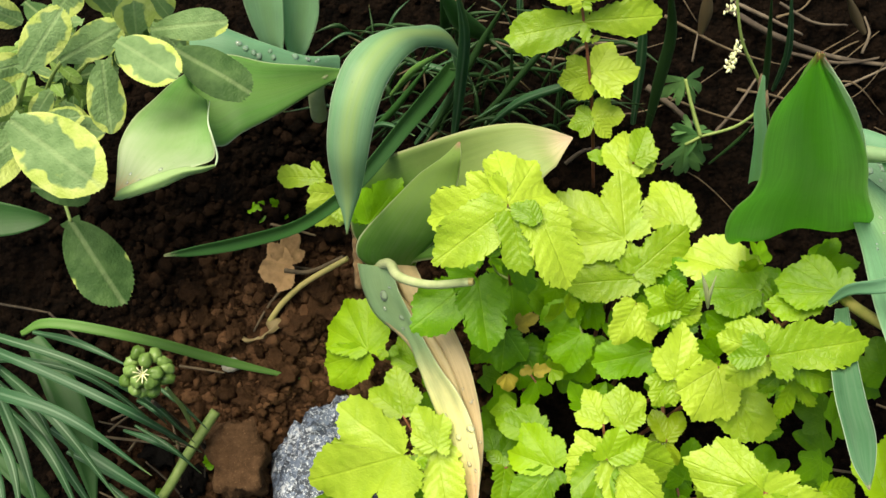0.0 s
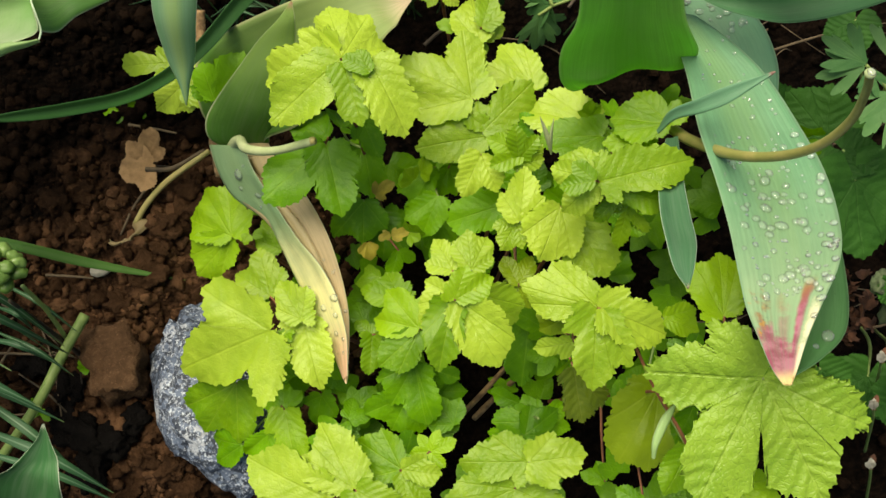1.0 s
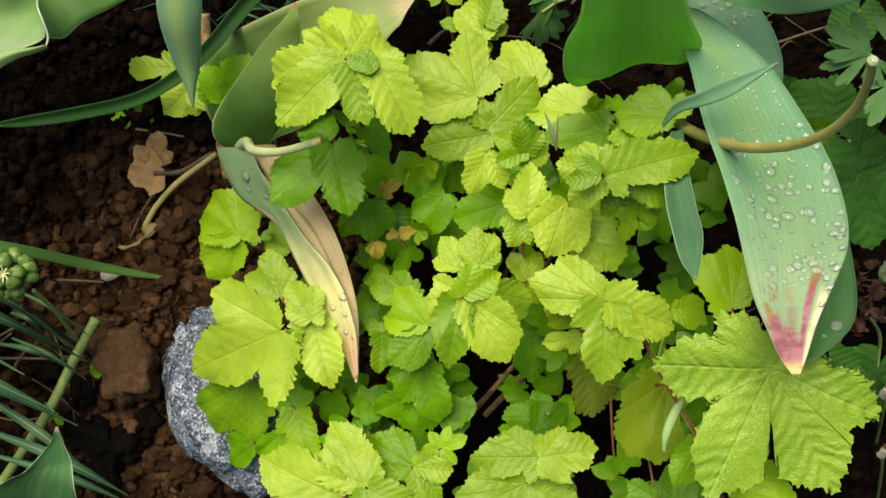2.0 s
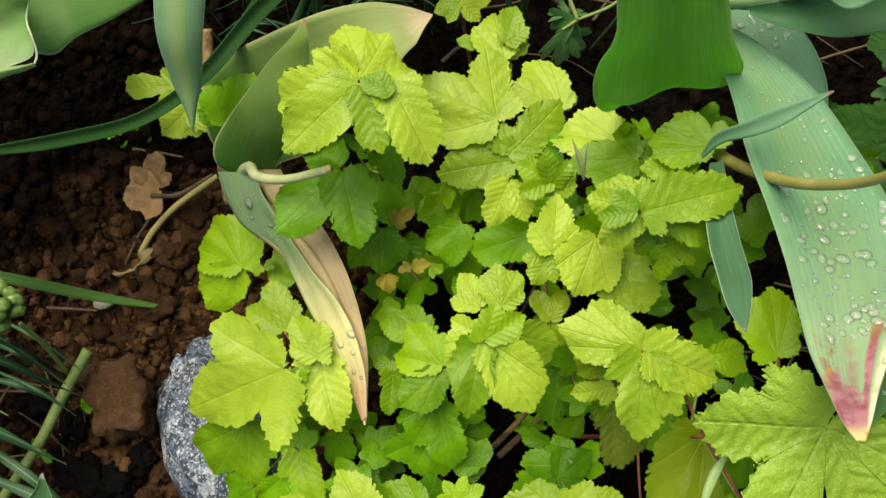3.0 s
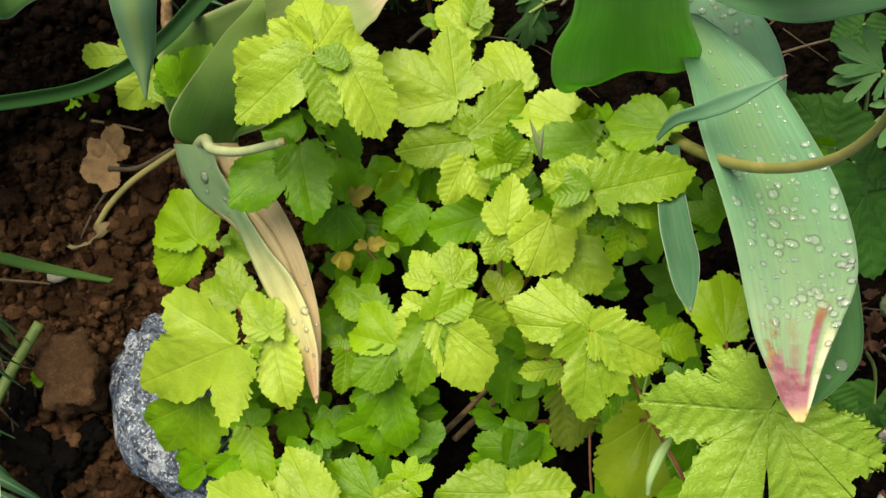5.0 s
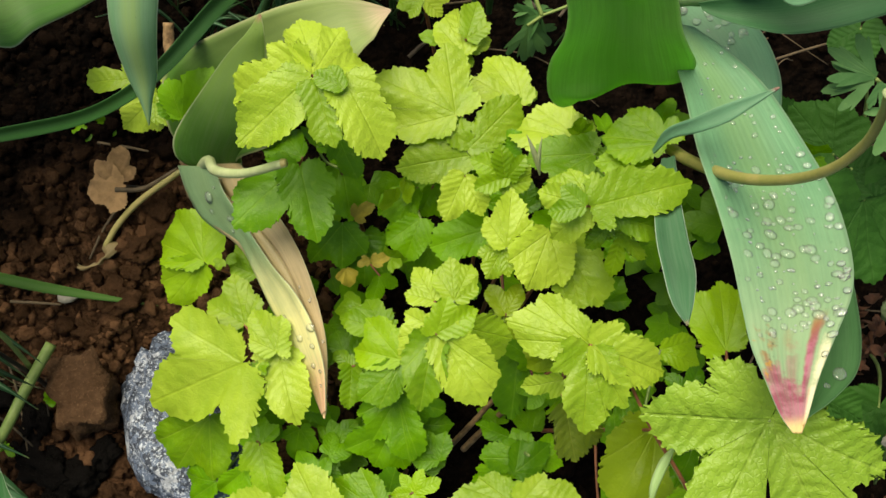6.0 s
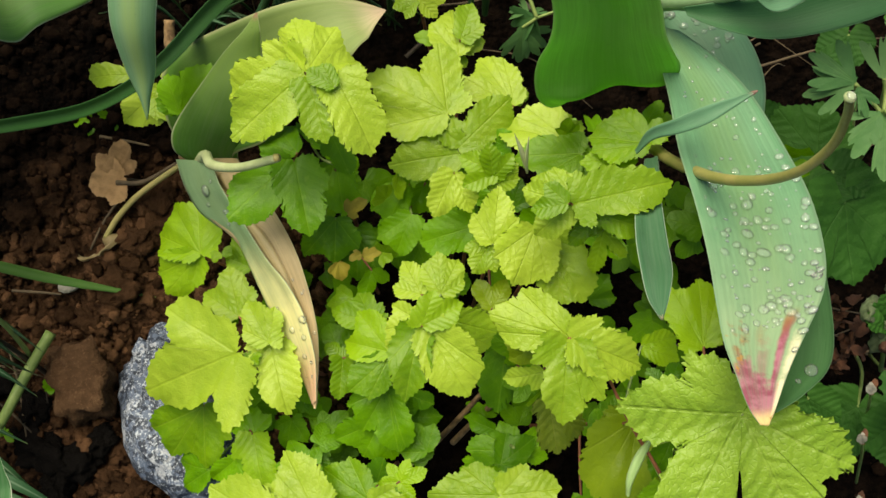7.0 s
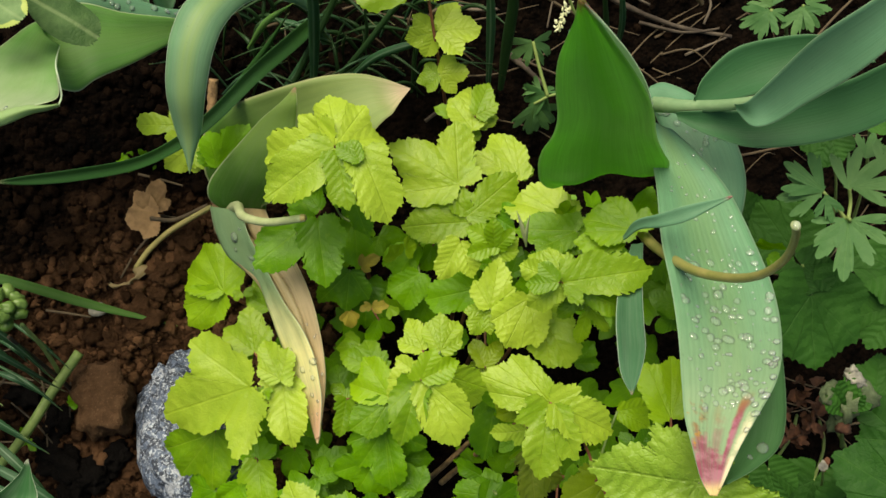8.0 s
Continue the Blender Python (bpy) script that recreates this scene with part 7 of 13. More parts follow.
leaf(sage, "ellipse", SAGELEAF, (-0.2321, 0.2405, 0.1360), (-0.2266, 0.2597, 0.1468), (0.51, -0.44, 0.74), 394, -0.10, 0.05, slim=6.25, teeth=60, tooth=0.03, ruffle=0.02, point=0.0)
leaf(sage, "ellipse", SAGELEAF, (-0.2110, 0.2647, 0.1571), (-0.1997, 0.2585, 0.1484), (-0.06, -0.29, 0.96), 395, -0.10, 0.05, slim=6.25, teeth=60, tooth=0.03, ruffle=0.02, point=0.0)
leaf(sage, "ellipse", SAGEOLD, (-0.2233, 0.2617, 0.1239), (-0.2381, 0.2717, 0.1215), (-0.08, 0.10, 0.99), 396, -0.10, 0.05, slim=6.25, teeth=60, tooth=0.03, ruffle=0.02, point=0.0)
leaf(sage, "ellipse", SAGELEAF, (-0.1716, 0.2920, 0.1390), (-0.1853, 0.2878, 0.1517), (-0.29, -0.90, 0.31), 397, -0.10, 0.05, slim=6.25, teeth=60, tooth=0.03, ruffle=0.02, point=0.0)
leaf(sage, "ellipse", SAGE, (-0.2006, 0.2920, 0.1571), (-0.2265, 0.2969, 0.1511), (0.31, -0.16, 0.94), 398, -0.10, 0.05, slim=6.25, teeth=60, tooth=0.03, ruffle=0.02, point=0.0)
leaf(sage, "ellipse", SAGELEAF, (-0.2247, 0.2854, 0.1223), (-0.2205, 0.2930, 0.1393), (0.04, -0.56, 0.83), 399, -0.10, 0.05, slim=6.25, teeth=60, tooth=0.03, ruffle=0.02, point=0.0)
leaf(sage, "ellipse", SAGELEAF, (-0.2591, 0.2678, 0.1257), (-0.2403, 0.2690, 0.1240), (0.01, 0.23, 0.97), 400, -0.10, 0.05, slim=6.25, teeth=60, tooth=0.03, ruffle=0.02, point=0.0)
leaf(sage, "ellipse", SAGEOLD, (-0.2073, 0.2419, 0.1342), (-0.2068, 0.2542, 0.1427), (-0.24, -0.62, 0.75), 401, -0.10, 0.05, slim=6.25, teeth=60, tooth=0.03, ruffle=0.02, point=0.0)
leaf(sage, "ellipse", SAGELEAF, (-0.2558, 0.3056, 0.1650), (-0.2629, 0.3266, 0.1649), (0.33, -0.03, 0.94), 402, -0.10, 0.05, slim=6.25, teeth=60, tooth=0.03, ruffle=0.02, point=0.0)
leaf(sage, "ellipse", SAGE, (-0.2185, 0.2483, 0.1331), (-0.2190, 0.2305, 0.1407), (0.47, -0.40, 0.79), 403, -0.10, 0.05, slim=6.25, teeth=60, tooth=0.03, ruffle=0.02, point=0.0)
leaf(sage, "ellipse", SAGELEAF, (-0.1820, 0.2944, 0.1464), (-0.1935, 0.2869, 0.1367), (0.25, -0.41, 0.88), 404, -0.10, 0.05, slim=6.25, teeth=60, tooth=0.03, ruffle=0.02, point=0.0)
leaf(sage, "ellipse", SAGELEAF, (-0.2661, 0.2526, 0.1183), (-0.2621, 0.2370, 0.1149), (0.34, 0.06, 0.94), 405, -0.10, 0.05, slim=6.25, teeth=60, tooth=0.03, ruffle=0.02, point=0.0)
leaf(sage, "ellipse", SAGEOLD, (-0.2151, 0.2585, 0.1328), (-0.2150, 0.2704, 0.1421), (0.33, -0.27, 0.90), 406, -0.10, 0.05, slim=6.25, teeth=60, tooth=0.03, ruffle=0.02, point=0.0)
leaf(sage, "ellipse", SAGELEAF, (-0.2566, 0.2778, 0.1353), (-0.2362, 0.2873, 0.1344), (0.32, -0.50, 0.80), 407, -0.10, 0.05, slim=6.25, teeth=60, tooth=0.03, ruffle=0.02, point=0.0)
leaf(sage, "ellipse", SAGE, (-0.2216, 0.2626, 0.1218), (-0.2466, 0.2598, 0.1178), (0.35, -0.05, 0.94), 408, -0.10, 0.05, slim=6.25, teeth=60, tooth=0.03, ruffle=0.02, point=0.0)
leaf(sage, "ellipse", SAGELEAF, (-0.1822, 0.2688, 0.1581), (-0.1842, 0.2793, 0.1642), (0.32, -0.56, 0.76), 409, -0.10, 0.05, slim=6.25, teeth=60, tooth=0.03, ruffle=0.02, point=0.0)
leaf(sage, "ellipse", SAGELEAF, (-0.2357, 0.2430, 0.1209), (-0.2211, 0.2245, 0.1197), (-0.26, -0.11, 0.96), 410, -0.10, 0.05, slim=6.25, teeth=60, tooth=0.03, ruffle=0.02, point=0.0)
leaf(sage, "ellipse", SAGEOLD, (-0.2138, 0.2670, 0.1373), (-0.1902, 0.2700, 0.1438), (-0.29, -0.40, 0.87), 411, -0.10, 0.05, slim=6.25, teeth=60, tooth=0.03, ruffle=0.02, point=0.0)
leaf(sage, "ellipse", SAGELEAF, (-0.2205, 0.2466, 0.1478), (-0.2302, 0.2430, 0.1563), (-0.23, -0.70, 0.68), 412, -0.10, 0.05, slim=6.25, teeth=60, tooth=0.03, ruffle=0.02, point=0.0)
leaf(sage, "ellipse", SAGE, (-0.2425, 0.2602, 0.1182), (-0.2221, 0.2630, 0.1137), (0.04, -0.60, 0.80), 413, -0.10, 0.05, slim=6.25, teeth=60, tooth=0.03, ruffle=0.02, point=0.0)
leaf(sage, "ellipse", SAGELEAF, (-0.2232, 0.2858, 0.1196), (-0.2123, 0.2764, 0.1152), (0.31, -0.65, 0.70), 414, -0.10, 0.05, slim=6.25, teeth=60, tooth=0.03, ruffle=0.02, point=0.0)
leaf(sage, "ellipse", SAGELEAF, (-0.2577, 0.3113, 0.1572), (-0.2535, 0.2994, 0.1449), (0.09, -0.84, 0.54), 415, -0.10, 0.05, slim=6.25, teeth=60, tooth=0.03, ruffle=0.02, point=0.0)
leaf(sage, "ellipse", SAGEOLD, (-0.2181, 0.3135, 0.1485), (-0.2025, 0.3224, 0.1576), (0.48, -0.16, 0.86), 416, -0.10, 0.05, slim=6.25, teeth=60, tooth=0.03, ruffle=0.02, point=0.0)
leaf(sage, "ellipse", SAGELEAF, (-0.2057, 0.2851, 0.1531), (-0.2148, 0.2943, 0.1607), (0.21, -0.84, 0.50), 417, -0.10, 0.05, slim=6.25, teeth=60, tooth=0.03, ruffle=0.02, point=0.0)
leaf(sage, "ellipse", SAGE, (-0.2266, 0.2951, 0.1318), (-0.2117, 0.2934, 0.1265), (0.34, -0.54, 0.77), 418, -0.10, 0.05, slim=6.25, teeth=60, tooth=0.03, ruffle=0.02, point=0.0)
leaf(sage, "ellipse", SAGELEAF, (-0.2141, 0.2828, 0.1423), (-0.2225, 0.2909, 0.1562), (0.36, -0.31, 0.88), 419, -0.10, 0.05, slim=6.25, teeth=60, tooth=0.03, ruffle=0.02, point=0.0)
leaf(sage, "ellipse", SAGELEAF, (-0.2629, 0.2893, 0.1236), (-0.2495, 0.2753, 0.1121), (0.56, -0.18, 0.81), 420, -0.10, 0.05, slim=6.25, teeth=60, tooth=0.03, ruffle=0.02, point=0.0)
leaf(sage, "ellipse", SAGEOLD, (-0.2299, 0.2986, 0.1669), (-0.2071, 0.2775, 0.1726), (0.65, -0.59, 0.48), 421, -0.10, 0.05, slim=6.25, teeth=60, tooth=0.03, ruffle=0.02, point=0.0)
leaf(sage, "ellipse", SAGELEAF, (-0.1868, 0.3182, 0.1479), (-0.1874, 0.3315, 0.1529), (0.03, -0.38, 0.92), 422, -0.10, 0.05, slim=6.25, teeth=60, tooth=0.03, ruffle=0.02, point=0.0)
leaf(sage, "ellipse", SAGE, (-0.2095, 0.2336, 0.1451), (-0.1931, 0.2318, 0.1442), (0.52, -0.43, 0.74), 423, -0.10, 0.05, slim=6.25, teeth=60, tooth=0.03, ruffle=0.02, point=0.0)
leaf(sage, "ellipse", SAGELEAF, (-0.2090, 0.2621, 0.1392), (-0.2013, 0.2589, 0.1286), (0.35, -0.19, 0.92), 424, -0.10, 0.05, slim=6.25, teeth=60, tooth=0.03, ruffle=0.02, point=0.0)
leaf(sage, "ellipse", SAGELEAF, (-0.2096, 0.2716, 0.1319), (-0.2186, 0.2567, 0.1311), (0.47, -0.10, 0.88), 425, -0.10, 0.05, slim=6.25, teeth=60, tooth=0.03, ruffle=0.02, point=0.0)
leaf(sage, "ellipse", SAGEOLD, (-0.1824, 0.2986, 0.1539), (-0.1659, 0.3055, 0.1598), (-0.02, -0.79, 0.62), 426, -0.10, 0.05, slim=6.25, teeth=60, tooth=0.03, ruffle=0.02, point=0.0)
leaf(sage, "ellipse", SAGELEAF, (-0.2135, 0.2553, 0.1389), (-0.2243, 0.2679, 0.1384), (-0.10, -0.14, 0.98), 427, -0.10, 0.05, slim=6.25, teeth=60, tooth=0.03, ruffle=0.02, point=0.0)
leaf(sage, "ellipse", SAGE, (-0.1699, 0.2932, 0.1426), (-0.1490, 0.2930, 0.1359), (-0.02, -0.71, 0.70), 428, -0.10, 0.05, slim=6.25, teeth=60, tooth=0.03, ruffle=0.02, point=0.0)
leaf(sage, "ellipse", SAGELEAF, (-0.1996, 0.3023, 0.1357), (-0.1955, 0.2909, 0.1296), (0.31, -0.04, 0.95), 429, -0.10, 0.05, slim=6.25, teeth=60, tooth=0.03, ruffle=0.02, point=0.0)
leaf(sage, "ellipse", SAGELEAF, (-0.2126, 0.2682, 0.1310), (-0.2196, 0.2474, 0.1274), (0.45, -0.60, 0.66), 430, -0.10, 0.05, slim=6.25, teeth=60, tooth=0.03, ruffle=0.02, point=0.0)
leaf(sage, "ellipse", SAGEOLD, (-0.1802, 0.2655, 0.1540), (-0.1765, 0.2857, 0.1558), (0.60, -0.28, 0.75), 431, -0.10, 0.05, slim=6.25, teeth=60, tooth=0.03, ruffle=0.02, point=0.0)
leaf(sage, "ellipse", SAGELEAF, (-0.2321, 0.2818, 0.1422), (-0.2462, 0.2899, 0.1405), (0.62, -0.51, 0.59), 432, -0.10, 0.05, slim=6.25, teeth=60, tooth=0.03, ruffle=0.02, point=0.0)
leaf(sage, "ellipse", SAGE, (-0.2197, 0.2937, 0.1413), (-0.2184, 0.3086, 0.1539), (-0.05, -0.15, 0.99), 433, -0.10, 0.05, slim=6.25, teeth=60, tooth=0.03, ruffle=0.02, point=0.0)
leaf(sage, "ellipse", SAGELEAF, (-0.2571, 0.2393, 0.1329), (-0.2611, 0.2204, 0.1183), (0.01, -0.49, 0.87), 434, -0.10, 0.05, slim=6.25, teeth=60, tooth=0.03, ruffle=0.02, point=0.0)
leaf(sage, "ellipse", SAGELEAF, (-0.2311, 0.2620, 0.1123), (-0.2130, 0.2515, 0.1016), (-0.09, -0.52, 0.85), 435, -0.10, 0.05, slim=6.25, teeth=60, tooth=0.03, ruffle=0.02, point=0.0)
leaf(sage, "ellipse", SAGEOLD, (-0.1747, 0.2820, 0.1498), (-0.1862, 0.2718, 0.1427), (-0.05, -0.82, 0.57), 436, -0.10, 0.05, slim=6.25, teeth=60, tooth=0.03, ruffle=0.02, point=0.0)
leaf(sage, "ellipse", SAGELEAF, (-0.2326, 0.2748, 0.1576), (-0.2472, 0.2649, 0.1620), (0.49, -0.18, 0.85), 437, -0.10, 0.05, slim=6.25, teeth=60, tooth=0.03, ruffle=0.02, point=0.0)
leaf(sage, "ellipse", SAGE, (-0.2555, 0.2578, 0.1134), (-0.2672, 0.2407, 0.1119), (0.30, -0.72, 0.62), 438, -0.10, 0.05, slim=6.25, teeth=60, tooth=0.03, ruffle=0.02, point=0.0)
leaf(sage, "ellipse", SAGELEAF, (-0.2269, 0.2378, 0.1444), (-0.2183, 0.2483, 0.1407), (0.13, 0.06, 0.99), 439, -0.10, 0.05, slim=6.25, teeth=60, tooth=0.03, ruffle=0.02, point=0.0)
leaf(sage, "ellipse", SAGELEAF, (-0.2337, 0.2541, 0.1098), (-0.2426, 0.2537, 0.1218), (0.38, -0.38, 0.85), 440, -0.10, 0.05, slim=6.25, teeth=60, tooth=0.03, ruffle=0.02, point=0.0)
leaf(sage, "ellipse", SAGEOLD, (-0.2249, 0.3018, 0.1264), (-0.2283, 0.2812, 0.1242), (-0.09, -0.54, 0.83), 441, -0.10, 0.05, slim=6.25, teeth=60, tooth=0.03, ruffle=0.02, point=0.0)
leaf(sage, "ellipse", SAGELEAF, (-0.2173, 0.2571, 0.1171), (-0.2207, 0.2349, 0.1126), (0.38, 0.24, 0.89), 442, -0.10, 0.05, slim=6.25, teeth=60, tooth=0.03, ruffle=0.02, point=0.0)
leaf(sage, "ellipse", SAGE, (-0.1808, 0.2906, 0.1497), (-0.1790, 0.3040, 0.1682), (0.33, -0.42, 0.85), 443, -0.10, 0.05, slim=6.25, teeth=60, tooth=0.03, ruffle=0.02, point=0.0)
leaf(sage, "ellipse", SAGELEAF, (-0.2504, 0.2721, 0.1421), (-0.2676, 0.2572, 0.1402), (0.26, -0.24, 0.94), 444, -0.10, 0.05, slim=6.25, teeth=60, tooth=0.03, ruffle=0.02, point=0.0)
leaf(sage, "ellipse", SAGELEAF, (-0.1600, 0.2953, 0.1676), (-0.1716, 0.2799, 0.1759), (0.30, -0.28, 0.91), 445, -0.10, 0.05, slim=6.25, teeth=60, tooth=0.03, ruffle=0.02, point=0.0)
leaf(sage, "ellipse", SAGEOLD, (-0.2103, 0.2957, 0.1394), (-0.2174, 0.2800, 0.1417), (0.62, -0.28, 0.73), 446, -0.10, 0.05, slim=6.25, teeth=60, tooth=0.03, ruffle=0.02, point=0.0)
leaf(sage, "ellipse", SAGELEAF, (-0.2198, 0.3040, 0.1482), (-0.2376, 0.3079, 0.1404), (0.32, -0.69, 0.65), 447, -0.10, 0.05, slim=6.25, teeth=60, tooth=0.03, ruffle=0.02, point=0.0)
leaf(sage, "ellipse", SAGE, (-0.2232, 0.2560, 0.1163), (-0.2096, 0.2655, 0.1340), (-0.00, 0.22, 0.98), 448, -0.10, 0.05, slim=6.25, teeth=60, tooth=0.03, ruffle=0.02, point=0.0)
leaf(sage, "ellipse", SAGELEAF, (-0.1809, 0.2970, 0.1469), (-0.1913, 0.3004, 0.1594), (-0.04, -0.33, 0.94), 449, -0.10, 0.05, slim=6.25, teeth=60, tooth=0.03, ruffle=0.02, point=0.0)
leaf(sage, "ellipse", SAGELEAF, (-0.2223, 0.2376, 0.1466), (-0.2386, 0.2392, 0.1388), (0.12, -0.59, 0.80), 450, -0.10, 0.05, slim=6.25, teeth=60, tooth=0.03, ruffle=0.02, point=0.0)
leaf(sage, "ellipse", SAGEOLD, (-0.1627, 0.3028, 0.1509), (-0.1818, 0.3143, 0.1458), (0.22, -0.70, 0.68), 451, -0.10, 0.05, slim=6.25, teeth=60, tooth=0.03, ruffle=0.02, point=0.0)
leaf(sage, "ellipse", SAGELEAF, (-0.2298, 0.2847, 0.1264), (-0.2199, 0.2748, 0.1229), (0.60, -0.73, 0.33), 452, -0.10, 0.05, slim=6.25, teeth=60, tooth=0.03, ruffle=0.02, point=0.0)
leaf(sage, "ellipse", SAGE, (-0.2583, 0.2555, 0.1242), (-0.2738, 0.2547, 0.1190), (0.49, -0.21, 0.84), 453, -0.10, 0.05, slim=6.25, teeth=60, tooth=0.03, ruffle=0.02, point=0.0)
leaf(sage, "ellipse", SAGELEAF, (-0.1782, 0.3216, 0.1453), (-0.1745, 0.3364, 0.1556), (0.09, -0.47, 0.88), 454, -0.10, 0.05, slim=6.25, teeth=60, tooth=0.03, ruffle=0.02, point=0.0)
leaf(sage, "ellipse", SAGELEAF, (-0.2221, 0.2898, 0.1206), (-0.2027, 0.3028, 0.1353), (0.46, -0.34, 0.82), 455, -0.10, 0.05, slim=6.25, teeth=60, tooth=0.03, ruffle=0.02, point=0.0)
leaf(sage, "ellipse", SAGEOLD, (-0.2336, 0.2830, 0.1198), (-0.2308, 0.2733, 0.1081), (0.53, 0.17, 0.83), 456, -0.10, 0.05, slim=6.25, teeth=60, tooth=0.03, ruffle=0.02, point=0.0)
leaf(sage, "ellipse", SAGELEAF, (-0.1856, 0.3035, 0.1296), (-0.1613, 0.3003, 0.1396), (0.54, -0.41, 0.74), 457, -0.10, 0.05, slim=6.25, teeth=60, tooth=0.03, ruffle=0.02, point=0.0)
leaf(sage, "ellipse", SAGE, (-0.2134, 0.2656, 0.1442), (-0.2305, 0.2679, 0.1388), (0.29, -0.65, 0.70), 458, -0.10, 0.05, slim=6.25, teeth=60, tooth=0.03, ruffle=0.02, point=0.0)
leaf(sage, "ellipse", SAGELEAF, (-0.2267, 0.2419, 0.1193), (-0.2081, 0.2389, 0.1164), (-0.05, -0.48, 0.88), 459, -0.10, 0.05, slim=6.25, teeth=60, tooth=0.03, ruffle=0.02, point=0.0)
leaf(sage, "ellipse", SAGELEAF, (-0.2346, 0.2469, 0.1250), (-0.2437, 0.2324, 0.1245), (0.31, 0.08, 0.95), 460, -0.10, 0.05, slim=6.25, teeth=60, tooth=0.03, ruffle=0.02, point=0.0)
leaf(sage, "ellipse", SAGEOLD, (-0.2117, 0.2621, 0.1212), (-0.1906, 0.2559, 0.1178), (0.05, -0.15, 0.99), 461, -0.10, 0.05, slim=6.25, teeth=60, tooth=0.03, ruffle=0.02, point=0.0)
leaf(sage, "ellipse", SAGELEAF, (-0.2180, 0.2509, 0.1270), (-0.2325, 0.2470, 0.1243), (0.20, -0.74, 0.64), 462, -0.10, 0.05, slim=6.25, teeth=60, tooth=0.03, ruffle=0.02, point=0.0)
leaf(sage, "ellipse", SAGE, (-0.2174, 0.2275, 0.1414), (-0.2216, 0.2409, 0.1567), (0.46, -0.37, 0.80), 463, -0.10, 0.05, slim=6.25, teeth=60, tooth=0.03, ruffle=0.02, point=0.0)
leaf(sage, "ellipse", SAGELEAF, (-0.2188, 0.2874, 0.1612), (-0.2169, 0.3033, 0.1591), (0.39, -0.33, 0.86), 464, -0.10, 0.05, slim=6.25, teeth=60, tooth=0.03, ruffle=0.02, point=0.0)
leaf(sage, "ellipse", SAGELEAF, (-0.2130, 0.2503, 0.1499), (-0.2234, 0.2476, 0.1580), (0.63, 0.09, 0.77), 465, -0.10, 0.05, slim=6.25, teeth=60, tooth=0.03, ruffle=0.02, point=0.0)
leaf(sage, "ellipse", SAGEOLD, (-0.1773, 0.2723, 0.1564), (-0.1613, 0.2631, 0.1646), (0.22, -0.33, 0.92), 466, -0.10, 0.05, slim=6.25, teeth=60, tooth=0.03, ruffle=0.02, point=0.0)
leaf(sage, "ellipse", SAGELEAF, (-0.2193, 0.2439, 0.1492), (-0.2262, 0.2203, 0.1542), (0.34, 0.30, 0.89), 467, -0.10, 0.05, slim=6.25, teeth=60, tooth=0.03, ruffle=0.02, point=0.0)
leaf(sage, "ellipse", SAGE, (-0.1853, 0.2834, 0.1404), (-0.1907, 0.2644, 0.1422), (0.30, 0.01, 0.95), 468, -0.10, 0.05, slim=6.25, teeth=60, tooth=0.03, ruffle=0.02, point=0.0)
leaf(sage, "ellipse", SAGELEAF, (-0.2072, 0.2524, 0.1295), (-0.2025, 0.2730, 0.1395), (0.59, -0.65, 0.47), 469, -0.10, 0.05, slim=6.25, teeth=60, tooth=0.03, ruffle=0.02, point=0.0)
leaf(sage, "ellipse", SAGELEAF, (-0.2524, 0.2727, 0.1324), (-0.2335, 0.2724, 0.1406), (-0.04, -0.53, 0.85), 470, -0.10, 0.05, slim=6.25, teeth=60, tooth=0.03, ruffle=0.02, point=0.0)
leaf(sage, "ellipse", SAGEOLD, (-0.1646, 0.2796, 0.1583), (-0.1564, 0.2641, 0.1514), (0.40, -0.06, 0.91), 471, -0.10, 0.05, slim=6.25, teeth=60, tooth=0.03, ruffle=0.02, point=0.0)
leaf(sage, "ellipse", SAGELEAF, (-0.2565, 0.2803, 0.1436), (-0.2570, 0.2581, 0.1495), (0.48, -0.50, 0.72), 472, -0.10, 0.05, slim=6.25, teeth=60, tooth=0.03, ruffle=0.02, point=0.0)
leaf(sage, "ellipse", SAGE, (-0.1920, 0.2805, 0.1249), (-0.1966, 0.2589, 0.1203), (0.16, -0.65, 0.74), 473, -0.10, 0.05, slim=6.25, teeth=60, tooth=0.03, ruffle=0.02, point=0.0)
leaf(sage, "ellipse", SAGELEAF, (-0.1825, 0.3200, 0.1477), (-0.1956, 0.3213, 0.1508), (-0.17, -0.14, 0.97), 474, -0.10, 0.05, slim=6.25, teeth=60, tooth=0.03, ruffle=0.02, point=0.0)
leaf(sage, "ellipse", SAGELEAF, (-0.2039, 0.2806, 0.1568), (-0.2174, 0.2745, 0.1611), (0.58, -0.30, 0.76), 475, -0.10, 0.05, slim=6.25, teeth=60, tooth=0.03, ruffle=0.02, point=0.0)
leaf(sage, "ellipse", SAGEOLD, (-0.2200, 0.2816, 0.1179), (-0.2066, 0.2899, 0.1305), (0.26, 0.19, 0.95), 476, -0.10, 0.05, slim=6.25, teeth=60, tooth=0.03, ruffle=0.02, point=0.0)
leaf(sage, "ellipse", SAGELEAF, (-0.2466, 0.2536, 0.1518), (-0.2494, 0.2352, 0.1580), (0.99, -0.11, 0.10), 477, -0.10, 0.05, slim=6.25, teeth=60, tooth=0.03, ruffle=0.02, point=0.0)
leaf(sage, "ellipse", SAGE, (-0.2077, 0.2844, 0.1540), (-0.2076, 0.2989, 0.1570), (0.06, 0.06, 1.00), 478, -0.10, 0.05, slim=6.25, teeth=60, tooth=0.03, ruffle=0.02, point=0.0)
